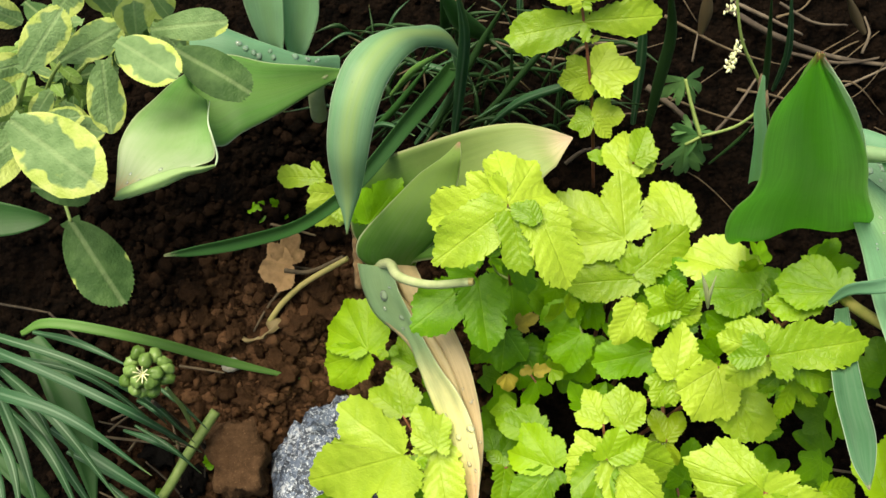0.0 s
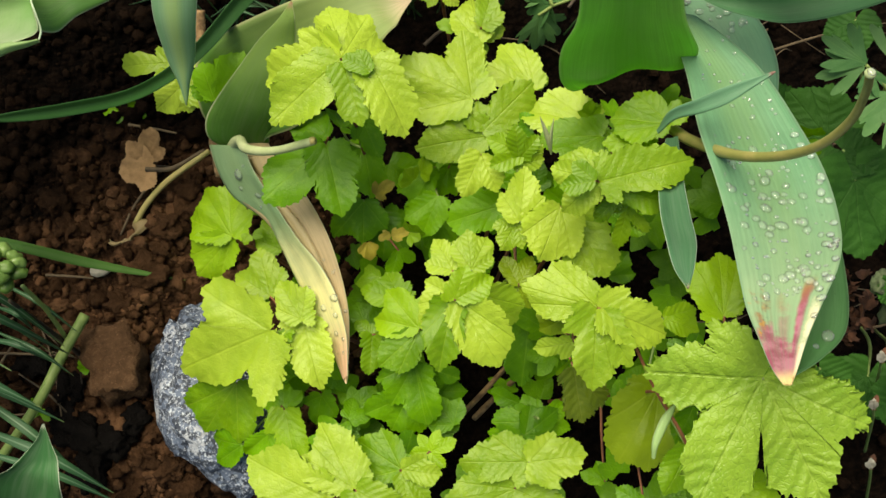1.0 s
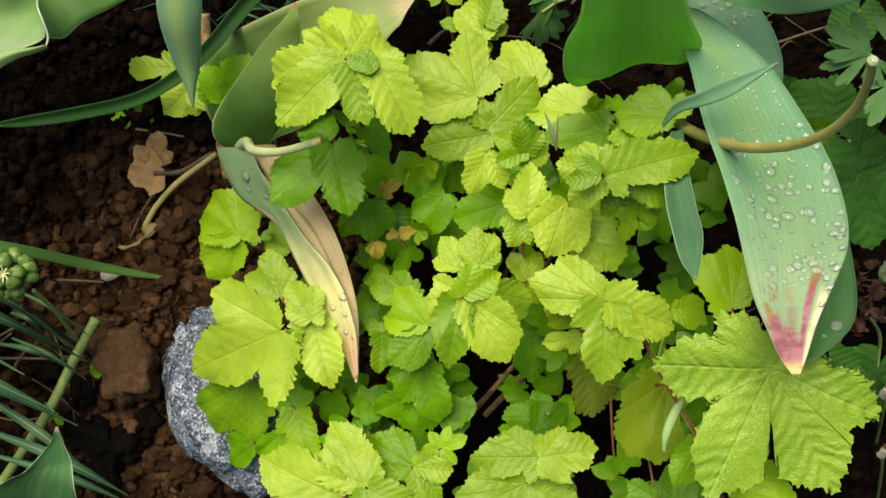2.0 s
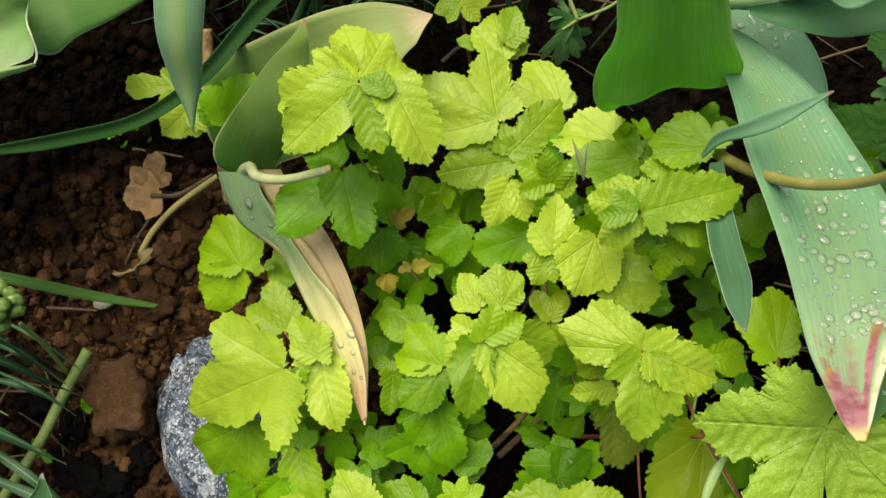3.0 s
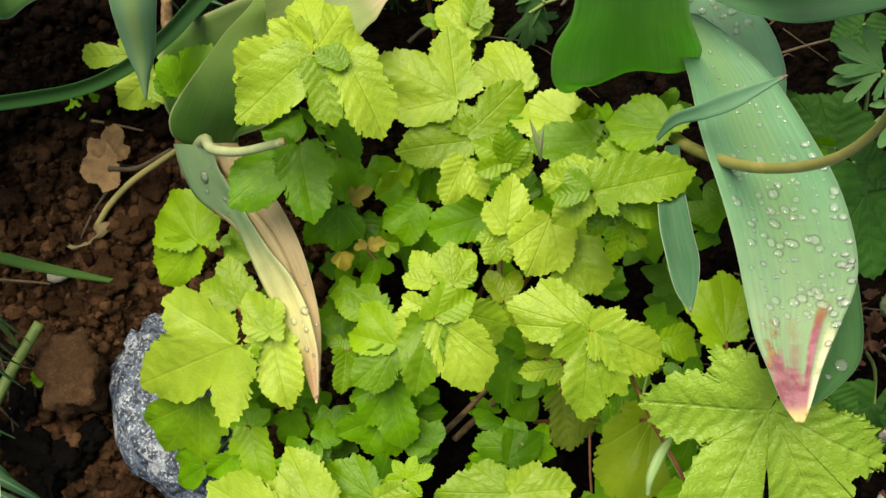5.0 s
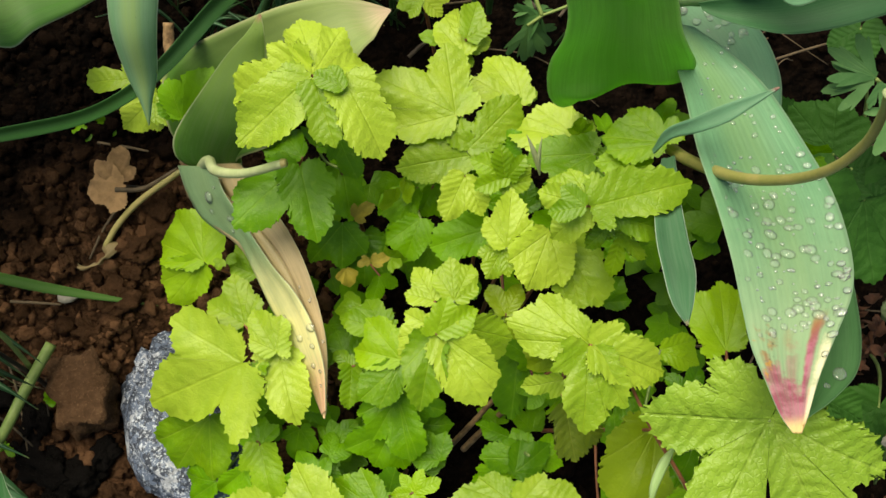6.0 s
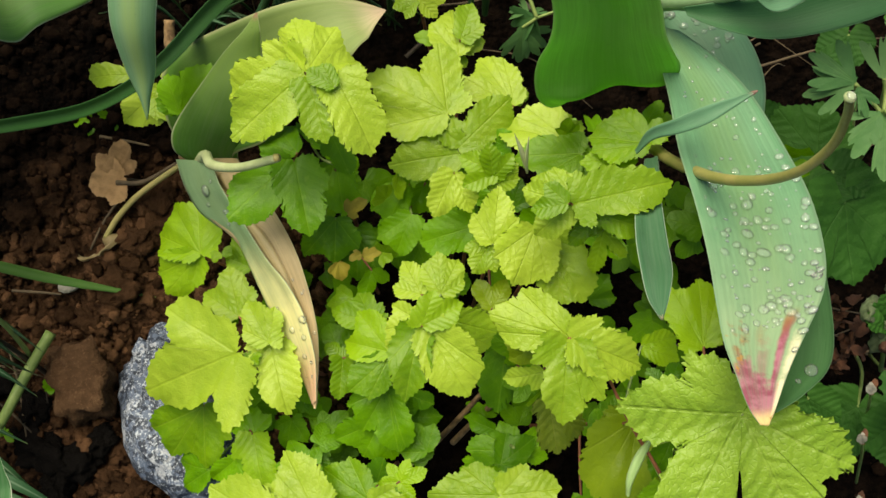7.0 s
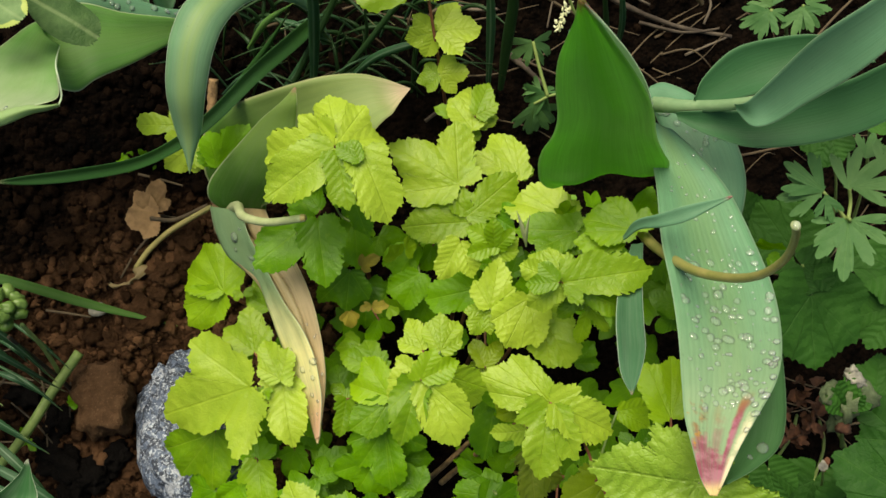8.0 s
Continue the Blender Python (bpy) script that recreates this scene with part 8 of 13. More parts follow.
leaf(sage, "ellipse", SAGELEAF, (-0.1800, 0.3014, 0.1377), (-0.1930, 0.2914, 0.1372), (0.12, -0.28, 0.95), 479, -0.10, 0.05, slim=6.25, teeth=60, tooth=0.03, ruffle=0.02, point=0.0)
leaf(sage, "ellipse", SAGELEAF, (-0.2474, 0.2355, 0.1475), (-0.2295, 0.2445, 0.1451), (0.32, -0.88, 0.35), 480, -0.10, 0.05, slim=6.25, teeth=60, tooth=0.03, ruffle=0.02, point=0.0)
leaf(sage, "ellipse", SAGEOLD, (-0.1786, 0.2816, 0.1556), (-0.1717, 0.2602, 0.1610), (0.02, 0.22, 0.97), 481, -0.10, 0.05, slim=6.25, teeth=60, tooth=0.03, ruffle=0.02, point=0.0)
leaf(sage, "ellipse", SAGELEAF, (-0.2396, 0.2821, 0.1317), (-0.2539, 0.2912, 0.1309), (0.29, 0.03, 0.96), 482, -0.10, 0.05, slim=6.25, teeth=60, tooth=0.03, ruffle=0.02, point=0.0)
leaf(sage, "ellipse", SAGE, (-0.2309, 0.2708, 0.1455), (-0.2182, 0.2659, 0.1428), (0.55, -0.42, 0.72), 483, -0.10, 0.05, slim=6.25, teeth=60, tooth=0.03, ruffle=0.02, point=0.0)
tube(sage, GREENWOOD, [(-0.2762, 0.2569, 0.0604), (-0.2427, 0.2499, 0.1297), (-0.2110, 0.2378, 0.1876), (-0.2128, 0.2668, 0.1838)], [0.00191, 0.00149, 0.00114, 0.00099])
tube(sage, GREENWOOD, [(-0.2744, 0.2586, 0.0611), (-0.2359, 0.2564, 0.1178), (-0.2083, 0.2546, 0.1650), (-0.1899, 0.2719, 0.1761)], [0.00164, 0.00132, 0.00106, 0.00090])
tube(sage, GREENWOOD, [(-0.2708, 0.2517, 0.0586), (-0.2202, 0.2197, 0.1187), (-0.2032, 0.1921, 0.1422), (-0.1937, 0.1751, 0.1504)], [0.00136, 0.00113, 0.00098, 0.00088])
tube(sage, GREENWOOD, [(-0.2708, 0.2620, 0.0623), (-0.2138, 0.2650, 0.1353), (-0.1703, 0.2694, 0.1799), (-0.1554, 0.2802, 0.1743)], [0.00164, 0.00125, 0.00096, 0.00079])
leaf(shrub, "oval", GOLD, (-0.0708, 0.2234, 0.0988), (-0.1013, 0.2282, 0.0930), (0.21, -0.23, 0.95), 484, 0.14, 0.12, slim=5.28)
leaf(shrub, "oval", GOLD, (-0.0601, 0.2135, 0.0967), (-0.0821, 0.1994, 0.0859), (0.26, -0.39, 0.88), 485, 0.14, 0.12, slim=1.39)
leaf(shrub, "oval", GOLD, (-0.0620, 0.2106, 0.0956), (-0.0450, 0.1979, 0.0932), (0.22, -0.31, 0.92), 486, 0.14, 0.12, slim=1.35)
leaf(shrub, "oval", GOLD, (-0.0568, 0.2264, 0.0961), (-0.0388, 0.2231, 0.0966), (0.24, -0.33, 0.91), 487, 0.14, 0.12, slim=0.82)
tube(shrub, TWIG, [(-0.0490, 0.1962, -0.0018), (-0.0661, 0.2210, 0.0937)], [0.0012, 0.0008], name="twig")
tube(shrub, STALK, [(0.0801, 0.0137, -0.0132), (0.0968, 0.0265, 0.0203), (0.1117, 0.0387, 0.0535)], [0.0019, 0.0017, 0.0015], name="twig")
tube(shrub, STALK, [(0.0958, 0.0175, -0.0202), (0.1088, 0.0272, 0.0074), (0.1227, 0.0360, 0.0441)], [0.00203, 0.00187, 0.00168], name="twig")
tube(shrub, TWIG, [(0.1423, 0.0247, 0.2026), (0.1465, 0.0178, 0.1985), (0.1555, 0.0004, 0.1870), (0.1701, -0.0227, 0.1718), (0.1871, -0.0517, 0.1409)], [0.00060, 0.00067, 0.00074, 0.00082, 0.00093], name="twig")
blade(shrub, CURLEDGE, [(0.1651, -0.0054, 0.1837), (0.1595, -0.0118, 0.1836), (0.1538, -0.0219, 0.1801), (0.1530, -0.0278, 0.1759)], [(0.0005, -0.0000, 0.0000), (0.0019, -0.0007, -0.0000), (0.0013, -0.0013, -0.0003), (0.0008, -0.0003, -0.0000)], 0.40, label="small folded leaf")
leaf(shrub, "oval", RUST, (0.0492, 0.1051, 0.1060), (0.0587, 0.1077, 0.1076), (-0.09, -0.17, 0.98), 488, 0.60, 0.12, slim=2.74, label="yellowing rusty leaf", ruffle=0.2)
leaf(shrub, "oval", RUST, (0.0478, 0.1067, 0.1064), (0.0409, 0.1044, 0.1051), (-0.05, -0.13, 0.99), 489, 0.60, 0.12, slim=2.90, label="yellowing rusty leaf", ruffle=0.2)
leaf(shrub, "oval", RUST, (0.0352, 0.1062, 0.0958), (0.0360, 0.0978, 0.0886), (-0.00, -0.18, 0.98), 490, 0.60, 0.12, slim=0.90, label="yellowing rusty leaf", ruffle=0.2)
leaf(shrub, "oval", RUST, (0.0420, 0.1328, 0.0996), (0.0534, 0.1376, 0.1067), (-0.13, -0.16, 0.98), 491, 0.60, 0.12, slim=3.61, label="yellowing rusty leaf", ruffle=0.2)
leaf(shrub, "round", YOUNG, (0.0585, 0.1057, 0.1070), (0.0642, 0.1008, 0.1107), (-0.29, -0.18, 0.94), 492, 0.14, 0.12, slim=0.85)
leaf(shrub, "round", YOUNG, (0.0595, 0.1065, 0.1073), (0.0625, 0.1074, 0.1173), (-0.08, -0.48, 0.88), 493, 0.14, 0.12, slim=0.50)
leaf(shrub, "round", YOUNG, (0.1524, 0.1430, 0.1637), (0.1493, 0.1466, 0.1739), (-0.23, -0.44, 0.87), 494, 0.14, 0.12, slim=2.35)
leaf(shrub, "round", YOUNG, (-0.0347, 0.1287, 0.0591), (-0.0379, 0.1226, 0.0570), (-0.06, -0.37, 0.93), 495, 0.14, 0.12, slim=2.23)
leaf(shrub, "round", YOUNG, (-0.0312, 0.1294, 0.0596), (-0.0261, 0.1263, 0.0591), (0.20, -0.21, 0.96), 496, 0.14, 0.12, slim=1.46)
leaf(shrub, "round", YOUNG, (-0.0134, 0.0619, 0.0831), (-0.0102, 0.0562, 0.0864), (-0.02, -0.25, 0.97), 497, 0.14, 0.12, slim=1.49)
leaf(shrub, "round", YOUNG, (0.0678, 0.1407, 0.1089), (0.0738, 0.1412, 0.1189), (-0.27, -0.13, 0.95), 498, 0.14, 0.12, slim=0.58)
leaf(shrub, "round", YOUNG, (0.0628, 0.1367, 0.1072), (0.0582, 0.1397, 0.1172), (0.05, -0.30, 0.95), 499, 0.14, 0.12, slim=0.58)
blade(shrub, PALESTEM, [(0.1311, 0.1272, 0.1572), (0.1280, 0.1320, 0.1678), (0.1234, 0.1379, 0.1786)], [(-0.0006, -0.0001, -0.0002), (-0.0012, -0.0002, -0.0003), (-0.0001, -0.0000, -0.0000)], 0.30, name="tendril", label="dry yellow tendril", nu=22, nv=5)
blade(shrub, PALESTEM, [(0.1311, 0.1267, 0.1570), (0.1298, 0.1305, 0.1675), (0.1301, 0.1360, 0.1786)], [(-0.0005, 0.0001, -0.0001), (-0.0009, 0.0002, -0.0001), (-0.0001, 0.0000, -0.0000)], 0.30, name="tendril", nu=22, nv=5)
straps = thing("grape_hyacinth", (-0.3198, 0.0947, -0.0242), "clump of narrow dark green strap leaves with a seed head", "bulb plant")
blade(straps, STRAP, [(-0.3385, 0.1303, 0.0144), (-0.2476, 0.0972, 0.0981), (-0.1970, 0.0798, 0.1109), (-0.1560, 0.0523, 0.0913)], [(0.0007, 0.0020, 0.0001), (0.0011, 0.0032, 0.0001), (0.0013, 0.0027, -0.0001), (0.0001, 0.0002, -0.0000)], -0.45, name="leaf", nu=22, nv=5)
blade(straps, LINED, [(-0.3279, 0.1593, 0.0249), (-0.2524, 0.1295, 0.0859), (-0.2051, 0.1137, 0.0946), (-0.1719, 0.0986, 0.0747), (-0.1536, 0.0793, 0.0198)], [(0.0005, 0.0015, 0.0001), (0.0007, 0.0023, 0.0002), (0.0009, 0.0022, 0.0001), (0.0012, 0.0019, -0.0000), (0.0001, 0.0002, -0.0000)], -0.45, name="leaf", nu=22, nv=5)
blade(straps, STRAP, [(-0.3214, 0.1516, 0.0221), (-0.2524, 0.1213, 0.0829), (-0.2113, 0.1043, 0.0911), (-0.1721, 0.0865, 0.0799), (-0.1537, 0.0761, 0.0042)], [(0.0006, 0.0016, 0.0001), (0.0010, 0.0025, 0.0001), (0.0011, 0.0025, 0.0001), (0.0011, 0.0022, 0.0000), (0.0001, 0.0002, -0.0000)], -0.45, name="leaf", nu=22, nv=5)
blade(straps, LONGSTRAP, [(-0.2541, 0.1399, 0.0562), (-0.2276, 0.1409, 0.0757), (-0.1794, 0.1345, 0.0638), (-0.1398, 0.1320, 0.0150), (-0.0897, 0.1270, -0.0227)], [(-0.0005, 0.0015, 0.0006), (0.0001, 0.0029, 0.0007), (0.0007, 0.0029, 0.0005), (0.0007, 0.0029, 0.0005), (0.0001, 0.0003, 0.0000)], -0.45, name="leaf", nu=22, nv=5)
blade(straps, STRAP, [(-0.2534, 0.1440, 0.0433), (-0.2163, 0.1320, 0.0629), (-0.1814, 0.1161, 0.0667)], [(0.0003, 0.0012, 0.0002), (0.0007, 0.0021, 0.0002), (0.0001, 0.0002, 0.0000)], -0.45, name="leaf", nu=22, nv=5)
blade(straps, DEEP, [(-0.2635, 0.1457, 0.0200), (-0.2414, 0.1156, 0.0234), (-0.2254, 0.0816, 0.0158), (-0.2149, 0.0415, 0.0060)], [(0.0040, 0.0028, -0.0011), (0.0080, 0.0049, -0.0024), (0.0078, 0.0034, -0.0026), (0.0007, 0.0002, -0.0002)], -0.45, name="leaf", nu=22, nv=5)
blade(straps, LINED, [(-0.2735, 0.1219, 0.0592), (-0.2364, 0.0725, 0.0795), (-0.2183, 0.0278, 0.0728)], [(0.0015, 0.0009, -0.0006), (0.0027, 0.0014, -0.0010), (0.0002, 0.0001, -0.0001)], -0.45, name="leaf", nu=22, nv=5)
blade(straps, LINED, [(-0.2883, 0.1335, 0.0395), (-0.2254, 0.0888, 0.0663), (-0.1848, 0.0415, 0.0491)], [(0.0010, 0.0013, -0.0002), (0.0020, 0.0022, -0.0005), (0.0002, 0.0002, -0.0000)], -0.45, name="leaf", nu=22, nv=5)
blade(straps, LINED, [(-0.2600, 0.0966, 0.0500), (-0.2231, 0.0678, 0.0683), (-0.2023, 0.0288, 0.0541)], [(0.0010, 0.0011, -0.0003), (0.0021, 0.0017, -0.0007), (0.0002, 0.0001, -0.0001)], -0.45, name="leaf", nu=22, nv=5)
blade(straps, STRAP, [(-0.2370, 0.0854, 0.0363), (-0.1995, 0.0640, 0.0477), (-0.1626, 0.0414, 0.0299)], [(0.0010, 0.0017, -0.0002), (0.0018, 0.0031, -0.0003), (0.0001, 0.0003, -0.0000)], -0.45, name="leaf", nu=22, nv=5)
blade(straps, LINED, [(-0.2521, 0.0843, 0.0838), (-0.2310, 0.0585, 0.0936), (-0.2208, 0.0268, 0.0916)], [(0.0010, 0.0007, -0.0004), (0.0020, 0.0010, -0.0008), (0.0002, 0.0001, -0.0001)], -0.45, name="leaf", nu=22, nv=5)
blade(straps, STRAP, [(-0.2685, 0.0775, 0.0670), (-0.2430, 0.0509, 0.0813), (-0.2340, 0.0245, 0.0812)], [(0.0012, 0.0009, -0.0005), (0.0024, 0.0013, -0.0010), (0.0002, 0.0001, -0.0001)], -0.45, name="leaf", nu=22, nv=5)
blade(straps, LINED, [(-0.2746, 0.1175, 0.0480), (-0.2371, 0.0865, 0.0607), (-0.2142, 0.0542, 0.0489), (-0.1995, 0.0272, 0.0247)], [(0.0009, 0.0010, -0.0002), (0.0018, 0.0017, -0.0005), (0.0017, 0.0014, -0.0005), (0.0002, 0.0001, -0.0000)], -0.45, name="leaf", nu=22, nv=5)
blade(straps, STRAP, [(-0.2324, 0.0743, 0.0180), (-0.1958, 0.0574, 0.0166), (-0.1627, 0.0374, -0.0099)], [(0.0006, 0.0012, -0.0001), (0.0011, 0.0022, -0.0002), (0.0001, 0.0002, -0.0000)], -0.45, name="leaf", nu=22, nv=5)
blade(straps, LINED, [(-0.2883, 0.1239, 0.0504), (-0.2392, 0.1198, 0.0680), (-0.2029, 0.1092, 0.0546), (-0.1689, 0.0807, -0.0037)], [(-0.0000, 0.0011, 0.0002), (0.0003, 0.0020, 0.0003), (0.0009, 0.0016, -0.0000), (0.0001, 0.0001, -0.0000)], -0.45, name="leaf", nu=22, nv=5)
blade(straps, DEEP, [(-0.2701, 0.0714, 0.0408), (-0.2425, 0.0515, 0.0432), (-0.2163, 0.0209, 0.0224)], [(0.0016, 0.0022, -0.0005), (0.0033, 0.0039, -0.0011), (0.0003, 0.0003, -0.0001)], -0.45, name="leaf", nu=22, nv=5)
blade(straps, LINED, [(-0.2953, 0.1401, 0.0419), (-0.2432, 0.0966, 0.0500), (-0.2264, 0.0619, 0.0374)], [(0.0008, 0.0009, -0.0002), (0.0016, 0.0014, -0.0005), (0.0001, 0.0001, -0.0001)], -0.45, name="leaf", nu=22, nv=5)
blade(straps, LINED, [(-0.1875, 0.1185, 0.0340), (-0.1614, 0.1017, 0.0405), (-0.1452, 0.0867, 0.0185)], [(0.0004, 0.0006, 0.0000), (0.0008, 0.0011, -0.0000), (0.0001, 0.0001, -0.0000)], -0.45, name="leaf", nu=22, nv=5)
blade(straps, STRAP, [(-0.1969, 0.0866, 0.0236), (-0.1750, 0.0788, 0.0325), (-0.1638, 0.0719, 0.0125)], [(0.0003, 0.0009, 0.0001), (0.0008, 0.0017, 0.0001), (0.0001, 0.0001, -0.0000)], -0.45, name="leaf", nu=22, nv=5)
blade(straps, STRAP, [(-0.1886, 0.1039, 0.0295), (-0.1752, 0.0966, 0.0378), (-0.1727, 0.0911, 0.0175)], [(0.0004, 0.0008, 0.0001), (0.0010, 0.0013, -0.0001), (0.0001, 0.0001, -0.0000)], -0.45, name="leaf", nu=22, nv=5)
blade(straps, STRAP, [(-0.2045, 0.0349, 0.0074), (-0.1634, 0.0145, 0.0141), (-0.1321, -0.0086, -0.0091)], [(0.0008, 0.0015, -0.0001), (0.0016, 0.0027, -0.0003), (0.0001, 0.0002, -0.0000)], -0.45, name="leaf", nu=22, nv=5)
blade(straps, LINED, [(-0.2063, 0.0547, 0.0132), (-0.1723, 0.0286, 0.0176), (-0.1488, 0.0004, -0.0078)], [(0.0010, 0.0012, -0.0002), (0.0019, 0.0021, -0.0004), (0.0002, 0.0002, -0.0000)], -0.45, name="leaf", nu=22, nv=5)
blade(straps, STRAP, [(-0.2055, 0.0219, 0.0034), (-0.1625, 0.0050, 0.0113), (-0.1291, -0.0149, -0.0108)], [(0.0005, 0.0012, -0.0001), (0.0010, 0.0021, -0.0002), (0.0001, 0.0002, -0.0000)], -0.45, name="leaf", nu=22, nv=5)
blade(straps, LINED, [(-0.1898, 0.0892, 0.0250), (-0.1652, 0.0754, 0.0323), (-0.1507, 0.0623, 0.0107)], [(0.0004, 0.0007, 0.0000), (0.0008, 0.0012, -0.0000), (0.0001, 0.0001, -0.0000)], -0.45, name="leaf", nu=22, nv=5)
tube(straps, GREENWOOD, [(-0.1616, 0.0878, -0.0154), (-0.1568, 0.0966, 0.0404), (-0.1561, 0.1014, 0.0805)], [0.00168, 0.00145, 0.00128])
tube(straps, STRAW, [(-0.1572, 0.0815, -0.0226), (-0.1616, 0.0876, -0.0012), (-0.1655, 0.0956, 0.0736)], [0.00169, 0.00146, 0.00113])
head = thing("seed_head", (0.1593, 0.0102, 0.1299), "", "")
head.parent = straps
held("core", lump_mesh("core", POD, (0.0030, 0.0030, 0.0030), 3, 2, 0.3), head, "", Matrix.Translation((-0.1605, 0.1050, 0.1057)))
held("pod", lump_mesh("pod", POD, (0.0046, 0.0034, 0.0038), 0, 3, 0.22), head, "", pose(-0.1544, 0.1043, 0.1076, 46, 12, 0))
held("pod", lump_mesh("pod", POD, (0.0046, 0.0034, 0.0038), 1, 3, 0.22), head, "", pose(-0.1648, 0.1006, 0.1062, 55, 21, 137))
held("pod", lump_mesh("pod", POD, (0.0046, 0.0034, 0.0038), 2, 3, 0.22), head, "", pose(-0.1599, 0.1105, 0.1099, 35, 26, 275))
held("pod", lump_mesh("pod", POD, (0.0046, 0.0034, 0.0038), 3, 3, 0.22), head, "", pose(-0.1569, 0.0998, 0.1060, 31, 49, 412))
held("pod", lump_mesh("pod", POD, (0.0046, 0.0034, 0.0038), 4, 3, 0.22), head, "", pose(-0.1678, 0.1055, 0.1080, 38, 42, 550))
held("pod", lump_mesh("pod", POD, (0.0046, 0.0034, 0.0038), 5, 3, 0.22), head, "", pose(-0.1520, 0.1113, 0.1040, 0, 38, 687))
held("pod", lump_mesh("pod", POD, (0.0046, 0.0034, 0.0038), 6, 3, 0.22), head, "", pose(-0.1632, 0.0972, 0.0975, 45, 23, 825))
held("pod", lump_mesh("pod", POD, (0.0046, 0.0034, 0.0038), 7, 3, 0.22), head, "", pose(-0.1658, 0.1154, 0.1067, 53, 27, 962))
held("pod", lump_mesh("pod", POD, (0.0046, 0.0034, 0.0038), 8, 3, 0.22), head, "", pose(-0.1506, 0.1032, 0.1000, 48, 26, 1100))
held("pod", lump_mesh("pod", POD, (0.0046, 0.0034, 0.0038), 9, 3, 0.22), head, "", pose(-0.1721, 0.1013, 0.1017, 44, 41, 1237))
held("pod", lump_mesh("pod", POD, (0.0046, 0.0034, 0.0038), 10, 3, 0.22), head, "", pose(-0.1562, 0.1145, 0.1061, 4, 8, 1375))
held("pod", lump_mesh("pod", POD, (0.0046, 0.0034, 0.0038), 11, 3, 0.22), head, "", pose(-0.1574, 0.0972, 0.0977, 4, 8, 1512))
held("pod", lump_mesh("pod", POD, (0.0046, 0.0034, 0.0038), 12, 3, 0.22), head, "", pose(-0.1693, 0.1113, 0.1032, 17, 16, 1650))
held("pod", lump_mesh("pod", POD, (0.0046, 0.0034, 0.0038), 13, 3, 0.22), head, "", pose(-0.1505, 0.1085, 0.1024, 18, 37, 1787))
held("pod", lump_mesh("pod", POD, (0.0046, 0.0034, 0.0038), 14, 3, 0.22), head, "", pose(-0.1670, 0.0971, 0.1004, 13, 30, 1925))
tube(head, CREAM, [(-0.1605, 0.1033, 0.1104), (-0.1560, 0.1021, 0.1137)], [0.0004, 0.0003], name="anther", n=4, ring=5)
tube(head, CREAM, [(-0.1605, 0.1033, 0.1104), (-0.1571, 0.0993, 0.1127)], [0.0004, 0.0003], name="anther", n=4, ring=5)
tube(head, CREAM, [(-0.1605, 0.1033, 0.1104), (-0.1597, 0.0979, 0.1122)], [0.0004, 0.0003], name="anther", n=4, ring=5)
tube(head, CREAM, [(-0.1605, 0.1033, 0.1104), (-0.1628, 0.0984, 0.1124)], [0.0004, 0.0003], name="anther", n=4, ring=5)
tube(head, CREAM, [(-0.1605, 0.1033, 0.1104), (-0.1647, 0.1006, 0.1132)], [0.0004, 0.0003], name="anther", n=4, ring=5)
tube(head, CREAM, [(-0.1605, 0.1033, 0.1104), (-0.1647, 0.1035, 0.1143)], [0.0004, 0.0003], name="anther", n=4, ring=5)
tube(head, CREAM, [(-0.1605, 0.1033, 0.1104), (-0.1627, 0.1057, 0.1151)], [0.0004, 0.0003], name="anther", n=4, ring=5)
tube(head, CREAM, [(-0.1605, 0.1033, 0.1104), (-0.1597, 0.1062, 0.1152)], [0.0004, 0.0003], name="anther", n=4, ring=5)
tube(head, CREAM, [(-0.1605, 0.1033, 0.1104), (-0.1570, 0.1047, 0.1147)], [0.0004, 0.0003], name="anther", n=4, ring=5)
edgeleaf = thing("tulip_plant", (-0.2260, -0.0292, -0.0514), "small tulip plant with a white edged cupped green leaf", "tulip", "tulips")
blade(edgeleaf, EDGELEAF, [(-0.1812, -0.0393, -0.0036), (-0.1637, -0.0161, 0.0520), (-0.1528, -0.0026, 0.0758), (-0.1449, 0.0056, 0.0836), (-0.1386, 0.0150, 0.0917), (-0.1363, 0.0215, 0.0986)], [(0.0284, -0.0028, 0.0015), (0.0249, -0.0024, 0.0013), (0.0219, -0.0028, 0.0010), (0.0127, 0.0007, 0.0013), (0.0041, 0.0002, 0.0004), (0.0006, -0.0001, 0.0000)], 0.35, ripple=0.08)
shadeleaf = thing("tulip_plant", (-0.3210, 0.2219, 0.0038), "dark green tulip leaf lying in shade", "tulip", "tulips")
blade(shadeleaf, DEEP, [(-0.3272, 0.2141, 0.0449), (-0.2981, 0.2180, 0.0463), (-0.2784, 0.2197, 0.0421), (-0.2644, 0.2217, 0.0381), (-0.2582, 0.2238, 0.0340)], [(0.0018, -0.0171, -0.0062), (0.0018, -0.0125, -0.0045), (0.0018, -0.0091, -0.0033), (0.0013, -0.0043, -0.0016), (0.0002, -0.0005, -0.0002)], 0.20)
stalkcut = thing("cut_stalk", (-0.1854, 0.0515, -0.0337), "pale hollow cut flower stalk lying on soil", "stalk")
tube(stalkcut, GREENWOOD, [(-0.1463, 0.1019, 0.0041), (-0.1621, 0.0767, -0.0003), (-0.1806, 0.0458, -0.0068), (-0.2280, -0.0001, -0.0410), (-0.2605, -0.0468, -0.0533)], [0.0034, 0.0033, 0.0032, 0.0031, 0.0030])
